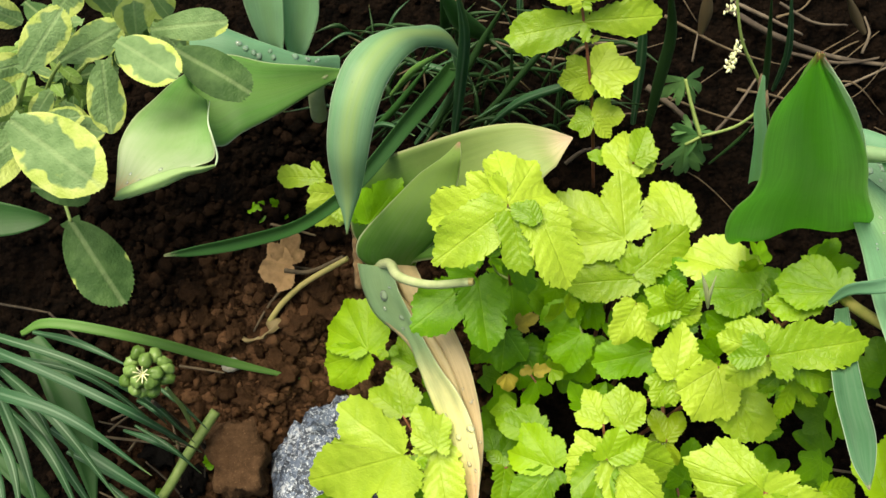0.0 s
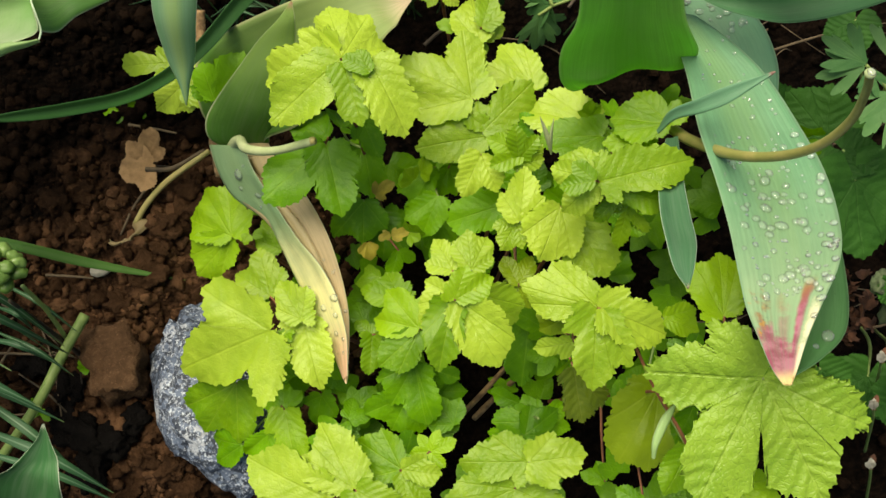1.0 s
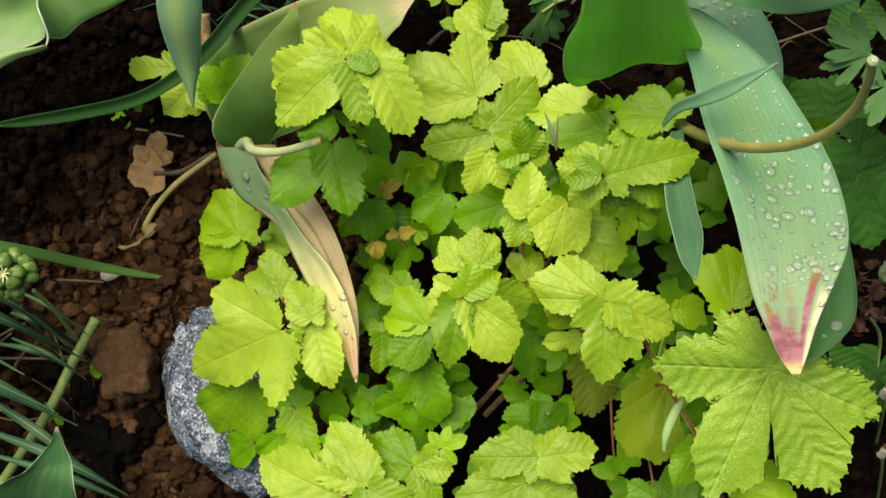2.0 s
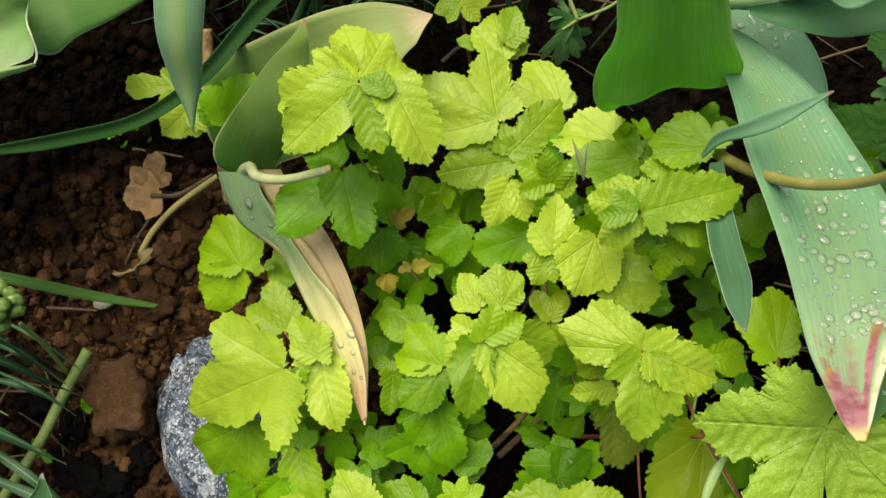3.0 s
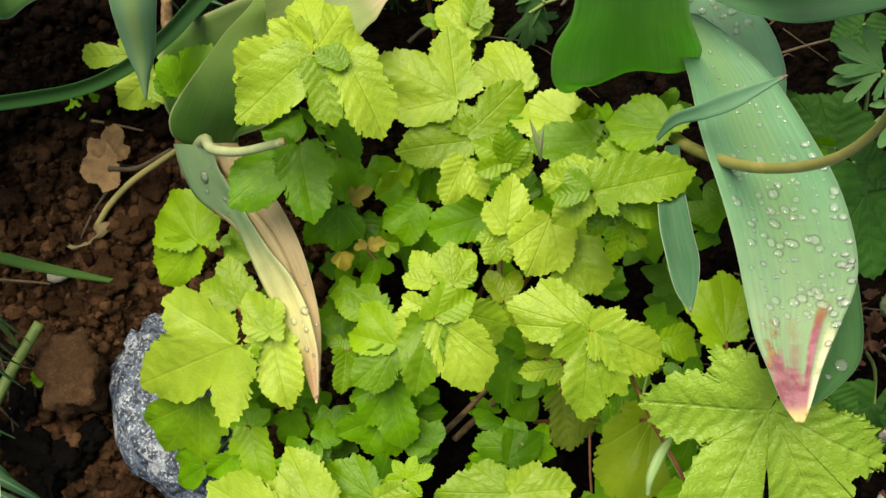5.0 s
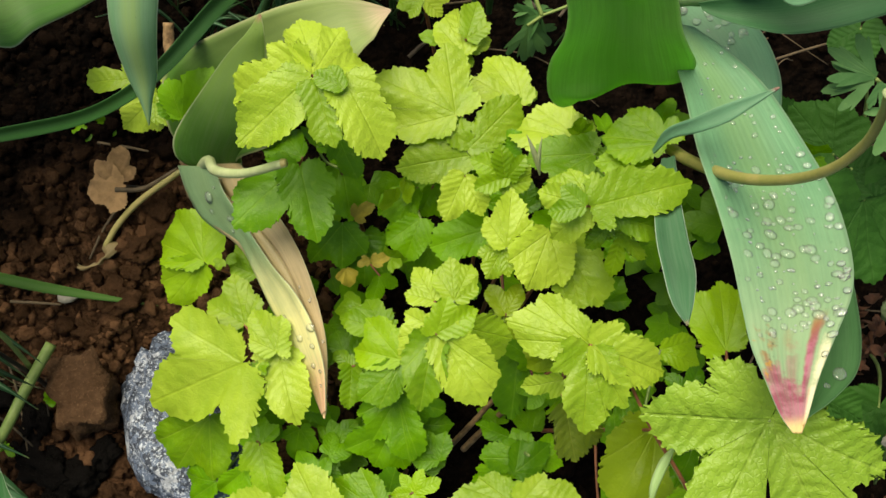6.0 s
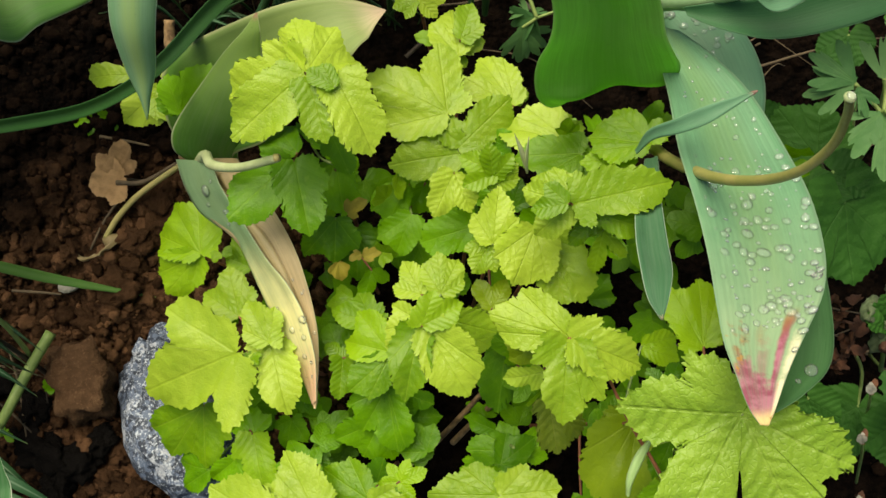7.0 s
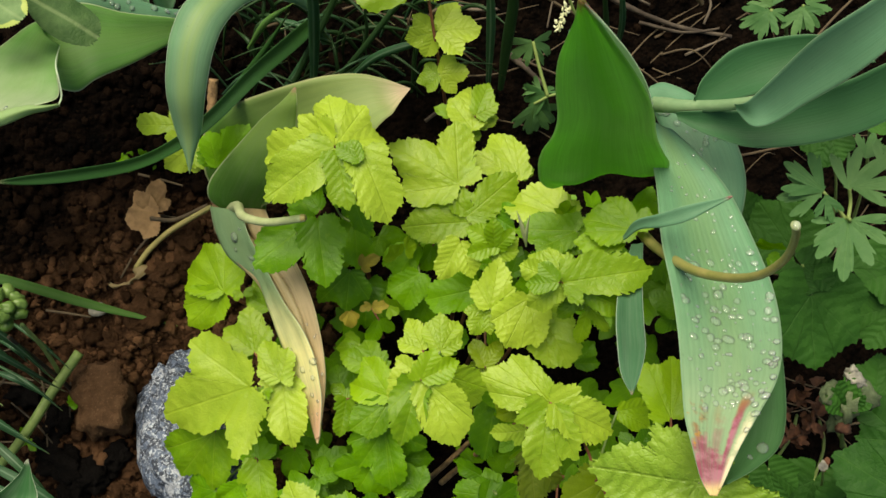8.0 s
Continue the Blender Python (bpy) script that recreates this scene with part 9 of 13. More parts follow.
dryleaf = thing("dry_leaf", (-0.1108, 0.2005, -0.0009), "brown dried two lobed leaf on the soil", "dead leaf")
leaf(dryleaf, "round", DRY, (-0.1012, 0.1972, 0.0153), (-0.1253, 0.1931, 0.0121), (0.23, -0.34, 0.91), 500, 0.20, 0.12, slim=0.95, tooth=0.03)
leaf(dryleaf, "round", DRY, (-0.1055, 0.1998, 0.0157), (-0.1012, 0.2209, 0.0238), (0.26, -0.34, 0.90), 501, 0.20, 0.12, slim=2.53, tooth=0.03)
tube(dryleaf, STRAW, [(-0.1059, 0.1941, 0.0140), (-0.0886, 0.1931, 0.0151), (-0.0658, 0.2005, 0.0239)], [0.00167, 0.00148, 0.00129])
wilt = thing("wilted_stem", (-0.0945, 0.1918, -0.0028), "wilted pale seedling stem with a curled leaf", "wilted seedling")
tube(wilt, BROWNSTEM, [(-0.1176, 0.1643, -0.0054), (-0.1077, 0.1759, 0.0013), (-0.0915, 0.1871, 0.0107), (-0.0626, 0.1986, 0.0260)], [0.00188, 0.00206, 0.00205, 0.00183])
blade(wilt, DRYB, [(-0.1179, 0.1650, -0.0052), (-0.1138, 0.1614, -0.0036), (-0.1199, 0.1541, -0.0039), (-0.1321, 0.1516, -0.0080), (-0.1390, 0.1561, -0.0096), (-0.1408, 0.1571, -0.0118)], [(0.0028, 0.0023, 0.0009), (0.0052, 0.0038, 0.0016), (0.0029, 0.0015, 0.0007), (0.0008, -0.0015, -0.0004), (0.0024, -0.0033, -0.0008), (0.0014, -0.0012, -0.0003)], 0.50)
tube(wilt, STRAW, [(-0.1080, 0.1877, 0.0001), (-0.1195, 0.1746, -0.0058), (-0.1296, 0.1585, -0.0128)], [0.00113, 0.00095, 0.00076])
stake = thing("dry_stalk", (-0.0621, 0.1873, -0.0038), "dry split brown plant stalk standing in soil", "stalk")
tube(stake, STALK, [(-0.0517, 0.1707, 0.0514), (-0.0521, 0.2006, 0.0760), (-0.0526, 0.2303, 0.0958), (-0.0508, 0.2502, 0.1099)], [0.00312, 0.00340, 0.00335, 0.00279], n=40, ring=9, lumpy=0.10)
tube(stake, STALK, [(-0.0479, 0.1955, 0.0507), (-0.0480, 0.2126, 0.0757), (-0.0452, 0.2302, 0.0963)], [0.00223, 0.00235, 0.00194], name="splinter", ring=6, lumpy=0.1)
seedling = thing("seedling", (-0.1316, 0.2416, 0.0082), "tiny green seedling on bare soil", "seedling", "seedlings")
leaf(seedling, "oval", GREENER, (-0.1349, 0.2423, 0.0072), (-0.1257, 0.2394, 0.0118), (0.40, -0.19, 0.90), 502, 0.14, 0.12, slim=3.41, tooth=0.0)
leaf(seedling, "oval", GREENER, (-0.1237, 0.2399, 0.0074), (-0.1257, 0.2309, 0.0093), (0.26, -0.19, 0.95), 503, 0.14, 0.12, slim=3.41, tooth=0.0)
seedling = thing("seedling", (-0.1168, 0.2456, 0.0090), "tiny green seedling on bare soil", "seedling", "seedlings")
leaf(seedling, "oval", GREENER, (-0.1144, 0.2433, 0.0092), (-0.1192, 0.2464, 0.0145), (0.33, -0.31, 0.89), 504, 0.14, 0.12, slim=3.41, tooth=0.0)
leaf(seedling, "oval", GREENER, (-0.1143, 0.2346, 0.0066), (-0.1063, 0.2361, 0.0124), (0.37, -0.32, 0.87), 505, 0.14, 0.12, slim=3.41, tooth=0.0)
seedling = thing("seedling", (-0.1710, 0.2775, 0.0161), "tiny green seedling on bare soil", "seedling", "seedlings")
leaf(seedling, "oval", GREENER, (-0.1773, 0.2894, 0.0014), (-0.1743, 0.2793, 0.0033), (0.20, -0.71, 0.67), 506, 0.14, 0.12, slim=3.41, tooth=0.0)
leaf(seedling, "oval", GREENER, (-0.1664, 0.2878, 0.0019), (-0.1730, 0.2868, 0.0057), (0.04, -0.26, 0.97), 507, 0.14, 0.12, slim=3.41, tooth=0.0)
leaf(seedling, "oval", GREENER, (-0.1286, 0.2408, 0.0073), (-0.1237, 0.2454, 0.0138), (0.30, -0.21, 0.93), 508, 0.14, 0.12, slim=3.41, tooth=0.0)
seedling = thing("seedling", (-0.1470, 0.0830, -0.0267), "tiny green seedling on bare soil", "seedling", "seedlings")
leaf(seedling, "oval", GREENER, (-0.1521, 0.0720, -0.0148), (-0.1539, 0.0756, -0.0092), (0.20, -0.27, 0.94), 509, 0.14, 0.12, slim=2.01, tooth=0.0)
leaf(seedling, "oval", GREENER, (-0.1521, 0.0720, -0.0148), (-0.1503, 0.0662, -0.0117), (0.29, -0.25, 0.92), 510, 0.14, 0.12, slim=1.66, tooth=0.0)
leaf(seedling, "oval", GREENER, (-0.1844, 0.0514, -0.0237), (-0.1863, 0.0555, -0.0179), (0.24, -0.11, 0.96), 511, 0.14, 0.12, slim=2.54, tooth=0.0)
leaf(seedling, "oval", GREENER, (-0.1833, 0.0478, -0.0247), (-0.1756, 0.0406, -0.0215), (0.22, -0.09, 0.97), 512, 0.14, 0.12, slim=5.38, tooth=0.0)
leaf(seedling, "oval", GREENER, (-0.1844, 0.0514, -0.0237), (-0.1847, 0.0439, -0.0213), (0.27, -0.27, 0.92), 513, 0.14, 0.12, slim=3.82, tooth=0.0)
tube(seedling, STRAW, [(-0.1600, 0.0506, -0.0408), (-0.1565, 0.0732, -0.0195), (-0.1592, 0.0875, -0.0249)], [0.00056, 0.00055, 0.00056])
alone("twig", tube_mesh("twig", STRAW, [(-0.3024, 0.1762, -0.0032), (-0.2849, 0.1732, -0.0029), (-0.2674, 0.1702, -0.0046)], [0.0010, 0.0007], lumpy=0.1), "thin dry brown twig on the soil", "twig", group="twigs on the soil")
alone("twig", tube_mesh("twig", STRAW, [(-0.2674, 0.1702, -0.0046), (-0.2522, 0.1573, -0.0064), (-0.2371, 0.1444, -0.0102)], [0.0010, 0.0007], lumpy=0.1), "thin dry brown twig on the soil", "twig", group="twigs on the soil")
alone("twig", tube_mesh("twig", STRAW, [(-0.1774, 0.1351, -0.0123), (-0.1620, 0.1329, -0.0118), (-0.1467, 0.1307, -0.0133)], [0.0010, 0.0007], lumpy=0.1), "thin dry brown twig on the soil", "twig", group="twigs on the soil")
alone("twig", tube_mesh("twig", STRAW, [(-0.2248, 0.0893, -0.0224), (-0.1982, 0.0862, -0.0220), (-0.1716, 0.0831, -0.0237)], [0.0010, 0.0007], lumpy=0.1), "thin dry brown twig on the soil", "twig", group="twigs on the soil")
alone("twig", tube_mesh("twig", STRAW, [(-0.2215, 0.1002, -0.0200), (-0.2104, 0.1048, -0.0180), (-0.1992, 0.1093, -0.0179)], [0.0010, 0.0007], lumpy=0.1), "thin dry brown twig on the soil", "twig", group="twigs on the soil")
alone("twig", tube_mesh("twig", STRAW, [(-0.2231, 0.0929, -0.0216), (-0.2158, 0.0984, -0.0194), (-0.2084, 0.1038, -0.0192)], [0.0010, 0.0007], lumpy=0.1), "thin dry brown twig on the soil", "twig", group="twigs on the soil")
alone("twig", tube_mesh("twig", STRAW, [(-0.2092, 0.0802, -0.0243), (-0.2035, 0.0875, -0.0218), (-0.1978, 0.0947, -0.0212)], [0.0010, 0.0007], lumpy=0.1), "thin dry brown twig on the soil", "twig", group="twigs on the soil")
alone("twig", tube_mesh("twig", STRAW, [(-0.1186, 0.2296, 0.0085), (-0.1030, 0.2257, 0.0087), (-0.0873, 0.2219, 0.0068)], [0.0010, 0.0007], lumpy=0.1), "thin dry brown twig on the soil", "twig", group="twigs on the soil")
alone("twig", tube_mesh("twig", STRAW, [(-0.1218, 0.2027, 0.0026), (-0.1043, 0.2008, 0.0032), (-0.0868, 0.1989, 0.0018)], [0.0010, 0.0007], lumpy=0.1), "thin dry brown twig on the soil", "twig", group="twigs on the soil")
alone("petal_flake", lump_mesh("petal_flake", PETAL, (0.007, 0.005, 0.0022), 4, 2, 0.6), "faded greyish white petal on the soil", "petal", (-0.1423, 0.1357, -0.0131))
grass = thing("grass_clump", (0.0182, 0.2921, 0.0193), "loose clump of thin dark green grass blades", "grass")
blade(grass, STRAP, [(0.0069, 0.2671, 0.0642), (0.0104, 0.2766, 0.1155), (0.0117, 0.2796, 0.1645), (0.0059, 0.2778, 0.2117)], [(-0.0019, 0.0002, 0.0001), (-0.0035, 0.0003, 0.0001), (-0.0030, -0.0001, -0.0001), (-0.0002, -0.0000, -0.0000)], 0.30, name="blade", nu=22, nv=5)
blade(grass, GRASS, [(-0.0126, 0.2660, 0.0542), (0.0056, 0.2815, 0.0934), (0.0222, 0.2987, 0.1235), (0.0379, 0.3053, 0.1643)], [(-0.0011, 0.0005, 0.0003), (-0.0020, 0.0010, 0.0005), (-0.0018, 0.0009, 0.0005), (-0.0001, 0.0001, 0.0000)], 0.30, name="blade", nu=22, nv=5)
blade(grass, STRAP, [(-0.0181, 0.2677, 0.0548), (0.0004, 0.2815, 0.0790), (0.0157, 0.2940, 0.1123)], [(-0.0010, 0.0007, 0.0004), (-0.0020, 0.0012, 0.0006), (-0.0002, 0.0001, 0.0000)], 0.30, name="blade", nu=22, nv=5)
blade(grass, STRAP, [(0.0281, 0.2782, 0.0586), (0.0476, 0.2782, 0.0922), (0.0704, 0.2796, 0.1070), (0.0785, 0.2858, 0.0997)], [(-0.0008, 0.0010, 0.0005), (-0.0013, 0.0021, 0.0010), (-0.0008, 0.0020, 0.0011), (-0.0001, 0.0002, 0.0001)], 0.30, name="blade", nu=22, nv=5)
blade(grass, GRASS, [(0.0134, 0.2750, 0.0527), (0.0380, 0.2883, 0.0815), (0.0601, 0.3004, 0.1146), (0.0692, 0.3018, 0.1247)], [(-0.0007, 0.0007, 0.0003), (-0.0014, 0.0012, 0.0006), (-0.0013, 0.0011, 0.0006), (-0.0001, 0.0001, 0.0001)], 0.30, name="blade", nu=22, nv=5)
blade(grass, STRAP, [(-0.0353, 0.3236, 0.0656), (-0.0051, 0.3099, 0.0797), (0.0186, 0.2996, 0.0760)], [(0.0002, 0.0010, 0.0006), (0.0006, 0.0018, 0.0011), (0.0001, 0.0001, 0.0001)], 0.30, name="blade", nu=22, nv=5)
blade(grass, GRASS, [(0.0750, 0.3071, 0.0787), (0.0480, 0.2997, 0.0952), (0.0204, 0.3030, 0.0772)], [(-0.0001, -0.0006, -0.0004), (0.0001, -0.0012, -0.0007), (0.0000, -0.0001, -0.0001)], 0.30, name="blade", nu=22, nv=5)
blade(grass, DEEP, [(0.0023, 0.3431, 0.0679), (-0.0013, 0.3302, 0.1350)], [(-0.0039, -0.0004, -0.0003), (-0.0006, -0.0001, -0.0000)], 0.30, name="blade", nu=22, nv=5)
blade(grass, DEEP, [(0.0313, 0.3270, 0.0860), (0.0121, 0.3113, 0.1281), (-0.0043, 0.3056, 0.1740)], [(-0.0017, -0.0024, -0.0017), (-0.0041, -0.0036, -0.0025), (-0.0004, -0.0002, -0.0002)], 0.30, name="blade", nu=22, nv=5)
blade(grass, GRASS, [(0.0248, 0.2859, 0.0519), (0.0416, 0.2950, 0.0839), (0.0406, 0.3050, 0.1258)], [(-0.0007, 0.0005, 0.0002), (-0.0015, 0.0005, 0.0002), (-0.0001, 0.0000, -0.0000)], 0.30, name="blade", nu=22, nv=5)
blade(grass, DEEP, [(-0.0544, 0.2756, 0.0433), (-0.0301, 0.2815, 0.0790), (-0.0047, 0.2923, 0.1212)], [(-0.0009, 0.0008, 0.0005), (-0.0017, 0.0013, 0.0008), (-0.0001, 0.0001, 0.0001)], 0.30, name="blade", nu=22, nv=5)
blade(grass, LONGSTRAP, [(-0.0314, 0.2765, 0.1037), (-0.0162, 0.2713, 0.1412), (0.0026, 0.2690, 0.1657)], [(-0.0009, 0.0005, 0.0004), (-0.0014, 0.0011, 0.0009), (-0.0001, 0.0001, 0.0001)], 0.30, name="blade", nu=22, nv=5)
blade(grass, GRASS, [(0.0021, 0.2941, 0.0453), (-0.0206, 0.2953, 0.0744), (-0.0506, 0.2768, 0.0857)], [(-0.0002, -0.0003, -0.0002), (-0.0001, -0.0007, -0.0004), (0.0000, -0.0001, -0.0000)], 0.30, name="blade", nu=22, nv=5)
blade(grass, GRASS, [(-0.0581, 0.3002, 0.0475), (-0.0512, 0.3096, 0.0797), (-0.0422, 0.3198, 0.0886)], [(-0.0005, 0.0001, 0.0001), (-0.0009, 0.0002, 0.0002), (-0.0001, 0.0000, 0.0000)], 0.30, name="blade", nu=22, nv=5)
blade(grass, GRASS, [(-0.0622, 0.3074, 0.0501), (-0.0706, 0.3078, 0.0790), (-0.0918, 0.3163, 0.0691)], [(-0.0003, -0.0002, -0.0001), (-0.0004, -0.0006, -0.0003), (-0.0000, -0.0001, -0.0000)], 0.30, name="blade", nu=22, nv=5)
blade(grass, STRAP, [(0.0512, 0.3411, 0.0624), (0.0351, 0.3486, 0.0938), (0.0099, 0.3616, 0.0879)], [(-0.0004, -0.0002, -0.0002), (-0.0005, -0.0005, -0.0004), (-0.0000, -0.0001, -0.0000)], 0.30, name="blade", nu=22, nv=5)
blade(grass, GRASS, [(0.0533, 0.3442, 0.0635), (0.0511, 0.3430, 0.0918), (0.0511, 0.3485, 0.0991)], [(-0.0005, 0.0000, -0.0000), (-0.0009, 0.0000, -0.0001), (-0.0001, 0.0000, -0.0000)], 0.30, name="blade", nu=22, nv=5)
blade(grass, STRAWB, [(-0.0279, 0.2964, 0.0461), (-0.0248, 0.2951, 0.0744), (-0.0209, 0.2987, 0.0823)], [(-0.0007, 0.0001, 0.0001), (-0.0012, 0.0003, 0.0002), (-0.0001, 0.0000, 0.0000)], 0.30, name="blade", nu=22, nv=5)
blade(grass, GRASS, [(0.0446, 0.2782, 0.0395), (0.0321, 0.2717, 0.0658), (0.0178, 0.2595, 0.0767)], [(-0.0003, -0.0004, -0.0002), (-0.0000, -0.0009, -0.0005), (0.0000, -0.0001, -0.0000)], 0.30, name="blade", nu=22, nv=5)
blade(grass, GRASS, [(0.0620, 0.3017, 0.0480), (0.0708, 0.3088, 0.0794), (0.0920, 0.3154, 0.0828)], [(-0.0004, 0.0002, 0.0001), (-0.0006, 0.0006, 0.0003), (-0.0000, 0.0001, 0.0000)], 0.30, name="blade", nu=22, nv=5)
blade(grass, GRASS, [(-0.0361, 0.3056, 0.0495), (-0.0120, 0.3069, 0.0787), (0.0204, 0.3026, 0.0664)], [(-0.0003, 0.0004, 0.0003), (-0.0001, 0.0009, 0.0005), (0.0000, 0.0001, 0.0000)], 0.30, name="blade", nu=22, nv=5)
blade(grass, GRASS, [(0.0272, 0.2772, 0.0391), (0.0274, 0.2762, 0.0675), (0.0310, 0.2908, 0.0551)], [(-0.0006, 0.0001, 0.0000), (-0.0012, 0.0002, 0.0001), (-0.0001, 0.0000, 0.0000)], 0.30, name="blade", nu=22, nv=5)
blade(grass, STRAP, [(0.0521, 0.3374, 0.0610), (0.0493, 0.3489, 0.0939), (0.0477, 0.3609, 0.1049)], [(-0.0010, 0.0000, -0.0001), (-0.0018, -0.0000, -0.0002), (-0.0001, -0.0000, -0.0000)], 0.30, name="blade", nu=22, nv=5)
blade(grass, GRASS, [(-0.0462, 0.3213, 0.0552), (-0.0243, 0.3152, 0.0817), (-0.0015, 0.2964, 0.0855)], [(-0.0003, 0.0006, 0.0004), (0.0002, 0.0013, 0.0008), (0.0001, 0.0001, 0.0001)], 0.30, name="blade", nu=22, nv=5)
blade(grass, STRAWB, [(0.0718, 0.3061, 0.0496), (0.0704, 0.3108, 0.0801), (0.0731, 0.3185, 0.0889)], [(-0.0006, 0.0001, -0.0000), (-0.0010, 0.0002, -0.0000), (-0.0001, 0.0000, 0.0000)], 0.30, name="blade", nu=22, nv=5)
blade(grass, GRASS, [(0.0035, 0.3308, 0.0586), (-0.0190, 0.3275, 0.0861), (-0.0460, 0.3065, 0.0941)], [(-0.0004, -0.0007, -0.0004), (0.0000, -0.0015, -0.0009), (0.0001, -0.0001, -0.0001)], 0.30, name="blade", nu=22, nv=5)
blade(grass, GRASS, [(0.0276, 0.2847, 0.0419), (0.0104, 0.2802, 0.0689), (-0.0100, 0.2741, 0.0592)], [(-0.0003, -0.0004, -0.0002), (0.0000, -0.0009, -0.0005), (0.0000, -0.0001, -0.0000)], 0.30, name="blade", nu=22, nv=5)
blade(grass, GRASS, [(0.0276, 0.2820, 0.0409), (0.0415, 0.2847, 0.0706), (0.0662, 0.2830, 0.0716)], [(-0.0004, 0.0003, 0.0002), (-0.0004, 0.0008, 0.0004), (0.0000, 0.0001, 0.0000)], 0.30, name="blade", nu=22, nv=5)
blade(grass, GRASS, [(0.0772, 0.3182, 0.0540), (0.0919, 0.3245, 0.0851), (0.1212, 0.3218, 0.0911)], [(-0.0005, 0.0004, 0.0002), (-0.0005, 0.0009, 0.0005), (-0.0000, 0.0001, 0.0001)], 0.30, name="blade", nu=22, nv=5)
blade(grass, STRAP, [(0.0671, 0.3278, 0.0575), (0.0797, 0.3329, 0.0881), (0.1039, 0.3270, 0.1020)], [(-0.0006, 0.0004, 0.0002), (-0.0007, 0.0010, 0.0006), (-0.0000, 0.0001, 0.0001)], 0.30, name="blade", nu=22, nv=5)
blade(grass, GRASS, [(-0.0516, 0.2905, 0.0439), (-0.0689, 0.2984, 0.0756), (-0.1006, 0.2954, 0.0806)], [(-0.0003, -0.0003, -0.0001), (-0.0003, -0.0007, -0.0003), (0.0000, -0.0001, -0.0000)], 0.30, name="blade", nu=22, nv=5)
blade(grass, STRAWB, [(-0.0396, 0.3108, 0.0513), (-0.0465, 0.3195, 0.0833), (-0.0647, 0.3380, 0.0754)], [(-0.0006, -0.0002, -0.0001), (-0.0009, -0.0006, -0.0003), (-0.0001, -0.0001, -0.0000)], 0.30, name="blade", nu=22, nv=5)
blade(grass, GRASS, [(0.0762, 0.2920, 0.0445), (0.0812, 0.2887, 0.0720), (0.0954, 0.2895, 0.0719)], [(-0.0007, 0.0005, 0.0002), (-0.0007, 0.0013, 0.0006), (-0.0000, 0.0001, 0.0001)], 0.30, name="blade", nu=22, nv=5)
blade(grass, GRASS, [(0.0204, 0.2932, 0.0449), (0.0234, 0.3028, 0.0772), (0.0307, 0.3116, 0.0886)], [(-0.0006, 0.0001, 0.0000), (-0.0010, 0.0003, 0.0001), (-0.0001, 0.0000, 0.0000)], 0.30, name="blade", nu=22, nv=5)
blade(grass, GRASS, [(0.0724, 0.2847, 0.0419), (0.0830, 0.2781, 0.0682), (0.0998, 0.2702, 0.0625)], [(-0.0002, 0.0004, 0.0002), (0.0001, 0.0007, 0.0004), (0.0000, 0.0000, 0.0000)], 0.30, name="blade", nu=22, nv=5)
blade(grass, GRASS, [(0.0294, 0.3181, 0.0540), (0.0396, 0.3164, 0.0821), (0.0582, 0.3130, 0.0880)], [(-0.0003, 0.0003, 0.0001), (-0.0003, 0.0007, 0.0004), (-0.0000, 0.0001, 0.0000)], 0.30, name="blade", nu=22, nv=5)
blade(grass, STRAP, [(-0.0306, 0.3232, 0.0559), (-0.0499, 0.3162, 0.0820), (-0.0735, 0.3068, 0.0661)], [(-0.0003, -0.0007, -0.0004), (0.0003, -0.0014, -0.0009), (0.0001, -0.0001, -0.0001)], 0.30, name="blade", nu=22, nv=5)
blade(grass, GRASS, [(-0.0414, 0.3364, 0.0606), (-0.0465, 0.3306, 0.0873), (-0.0600, 0.3393, 0.0773)], [(-0.0004, -0.0002, -0.0001), (-0.0004, -0.0006, -0.0004), (-0.0000, -0.0001, -0.0000)], 0.30, name="blade", nu=22, nv=5)
blade(grass, STRAWB, [(-0.0047, 0.3170, 0.0536), (-0.0149, 0.3098, 0.0797), (-0.0289, 0.2979, 0.0908)], [(-0.0005, -0.0006, -0.0004), (-0.0002, -0.0014, -0.0008), (0.0000, -0.0001, -0.0001)], 0.30, name="blade", nu=22, nv=5)
blade(grass, GRASS, [(0.0600, 0.3235, 0.0560), (0.0377, 0.3261, 0.0856), (0.0068, 0.3174, 0.0914)], [(-0.0004, -0.0004, -0.0003), (-0.0003, -0.0009, -0.0006), (0.0000, -0.0001, -0.0001)], 0.30, name="blade", nu=22, nv=5)
blade(grass, GRASS, [(0.0826, 0.2803, 0.0402), (0.0699, 0.2747, 0.0669), (0.0549, 0.2647, 0.0793)], [(-0.0004, -0.0004, -0.0003), (-0.0002, -0.0010, -0.0006), (0.0000, -0.0001, -0.0000)], 0.30, name="blade", nu=22, nv=5)
blade(grass, GRASS, [(0.0451, 0.2840, 0.0416), (0.0414, 0.2973, 0.0752), (0.0385, 0.3174, 0.0731)], [(-0.0004, -0.0000, -0.0000), (-0.0007, -0.0001, -0.0001), (-0.0001, -0.0000, -0.0000)], 0.30, name="blade", nu=22, nv=5)
blade(grass, GRASS, [(0.0231, 0.3276, 0.0575), (0.0401, 0.3219, 0.0841), (0.0615, 0.3060, 0.0884)], [(-0.0003, 0.0005, 0.0003), (0.0001, 0.0011, 0.0007), (0.0000, 0.0001, 0.0001)], 0.30, name="blade", nu=22, nv=5)
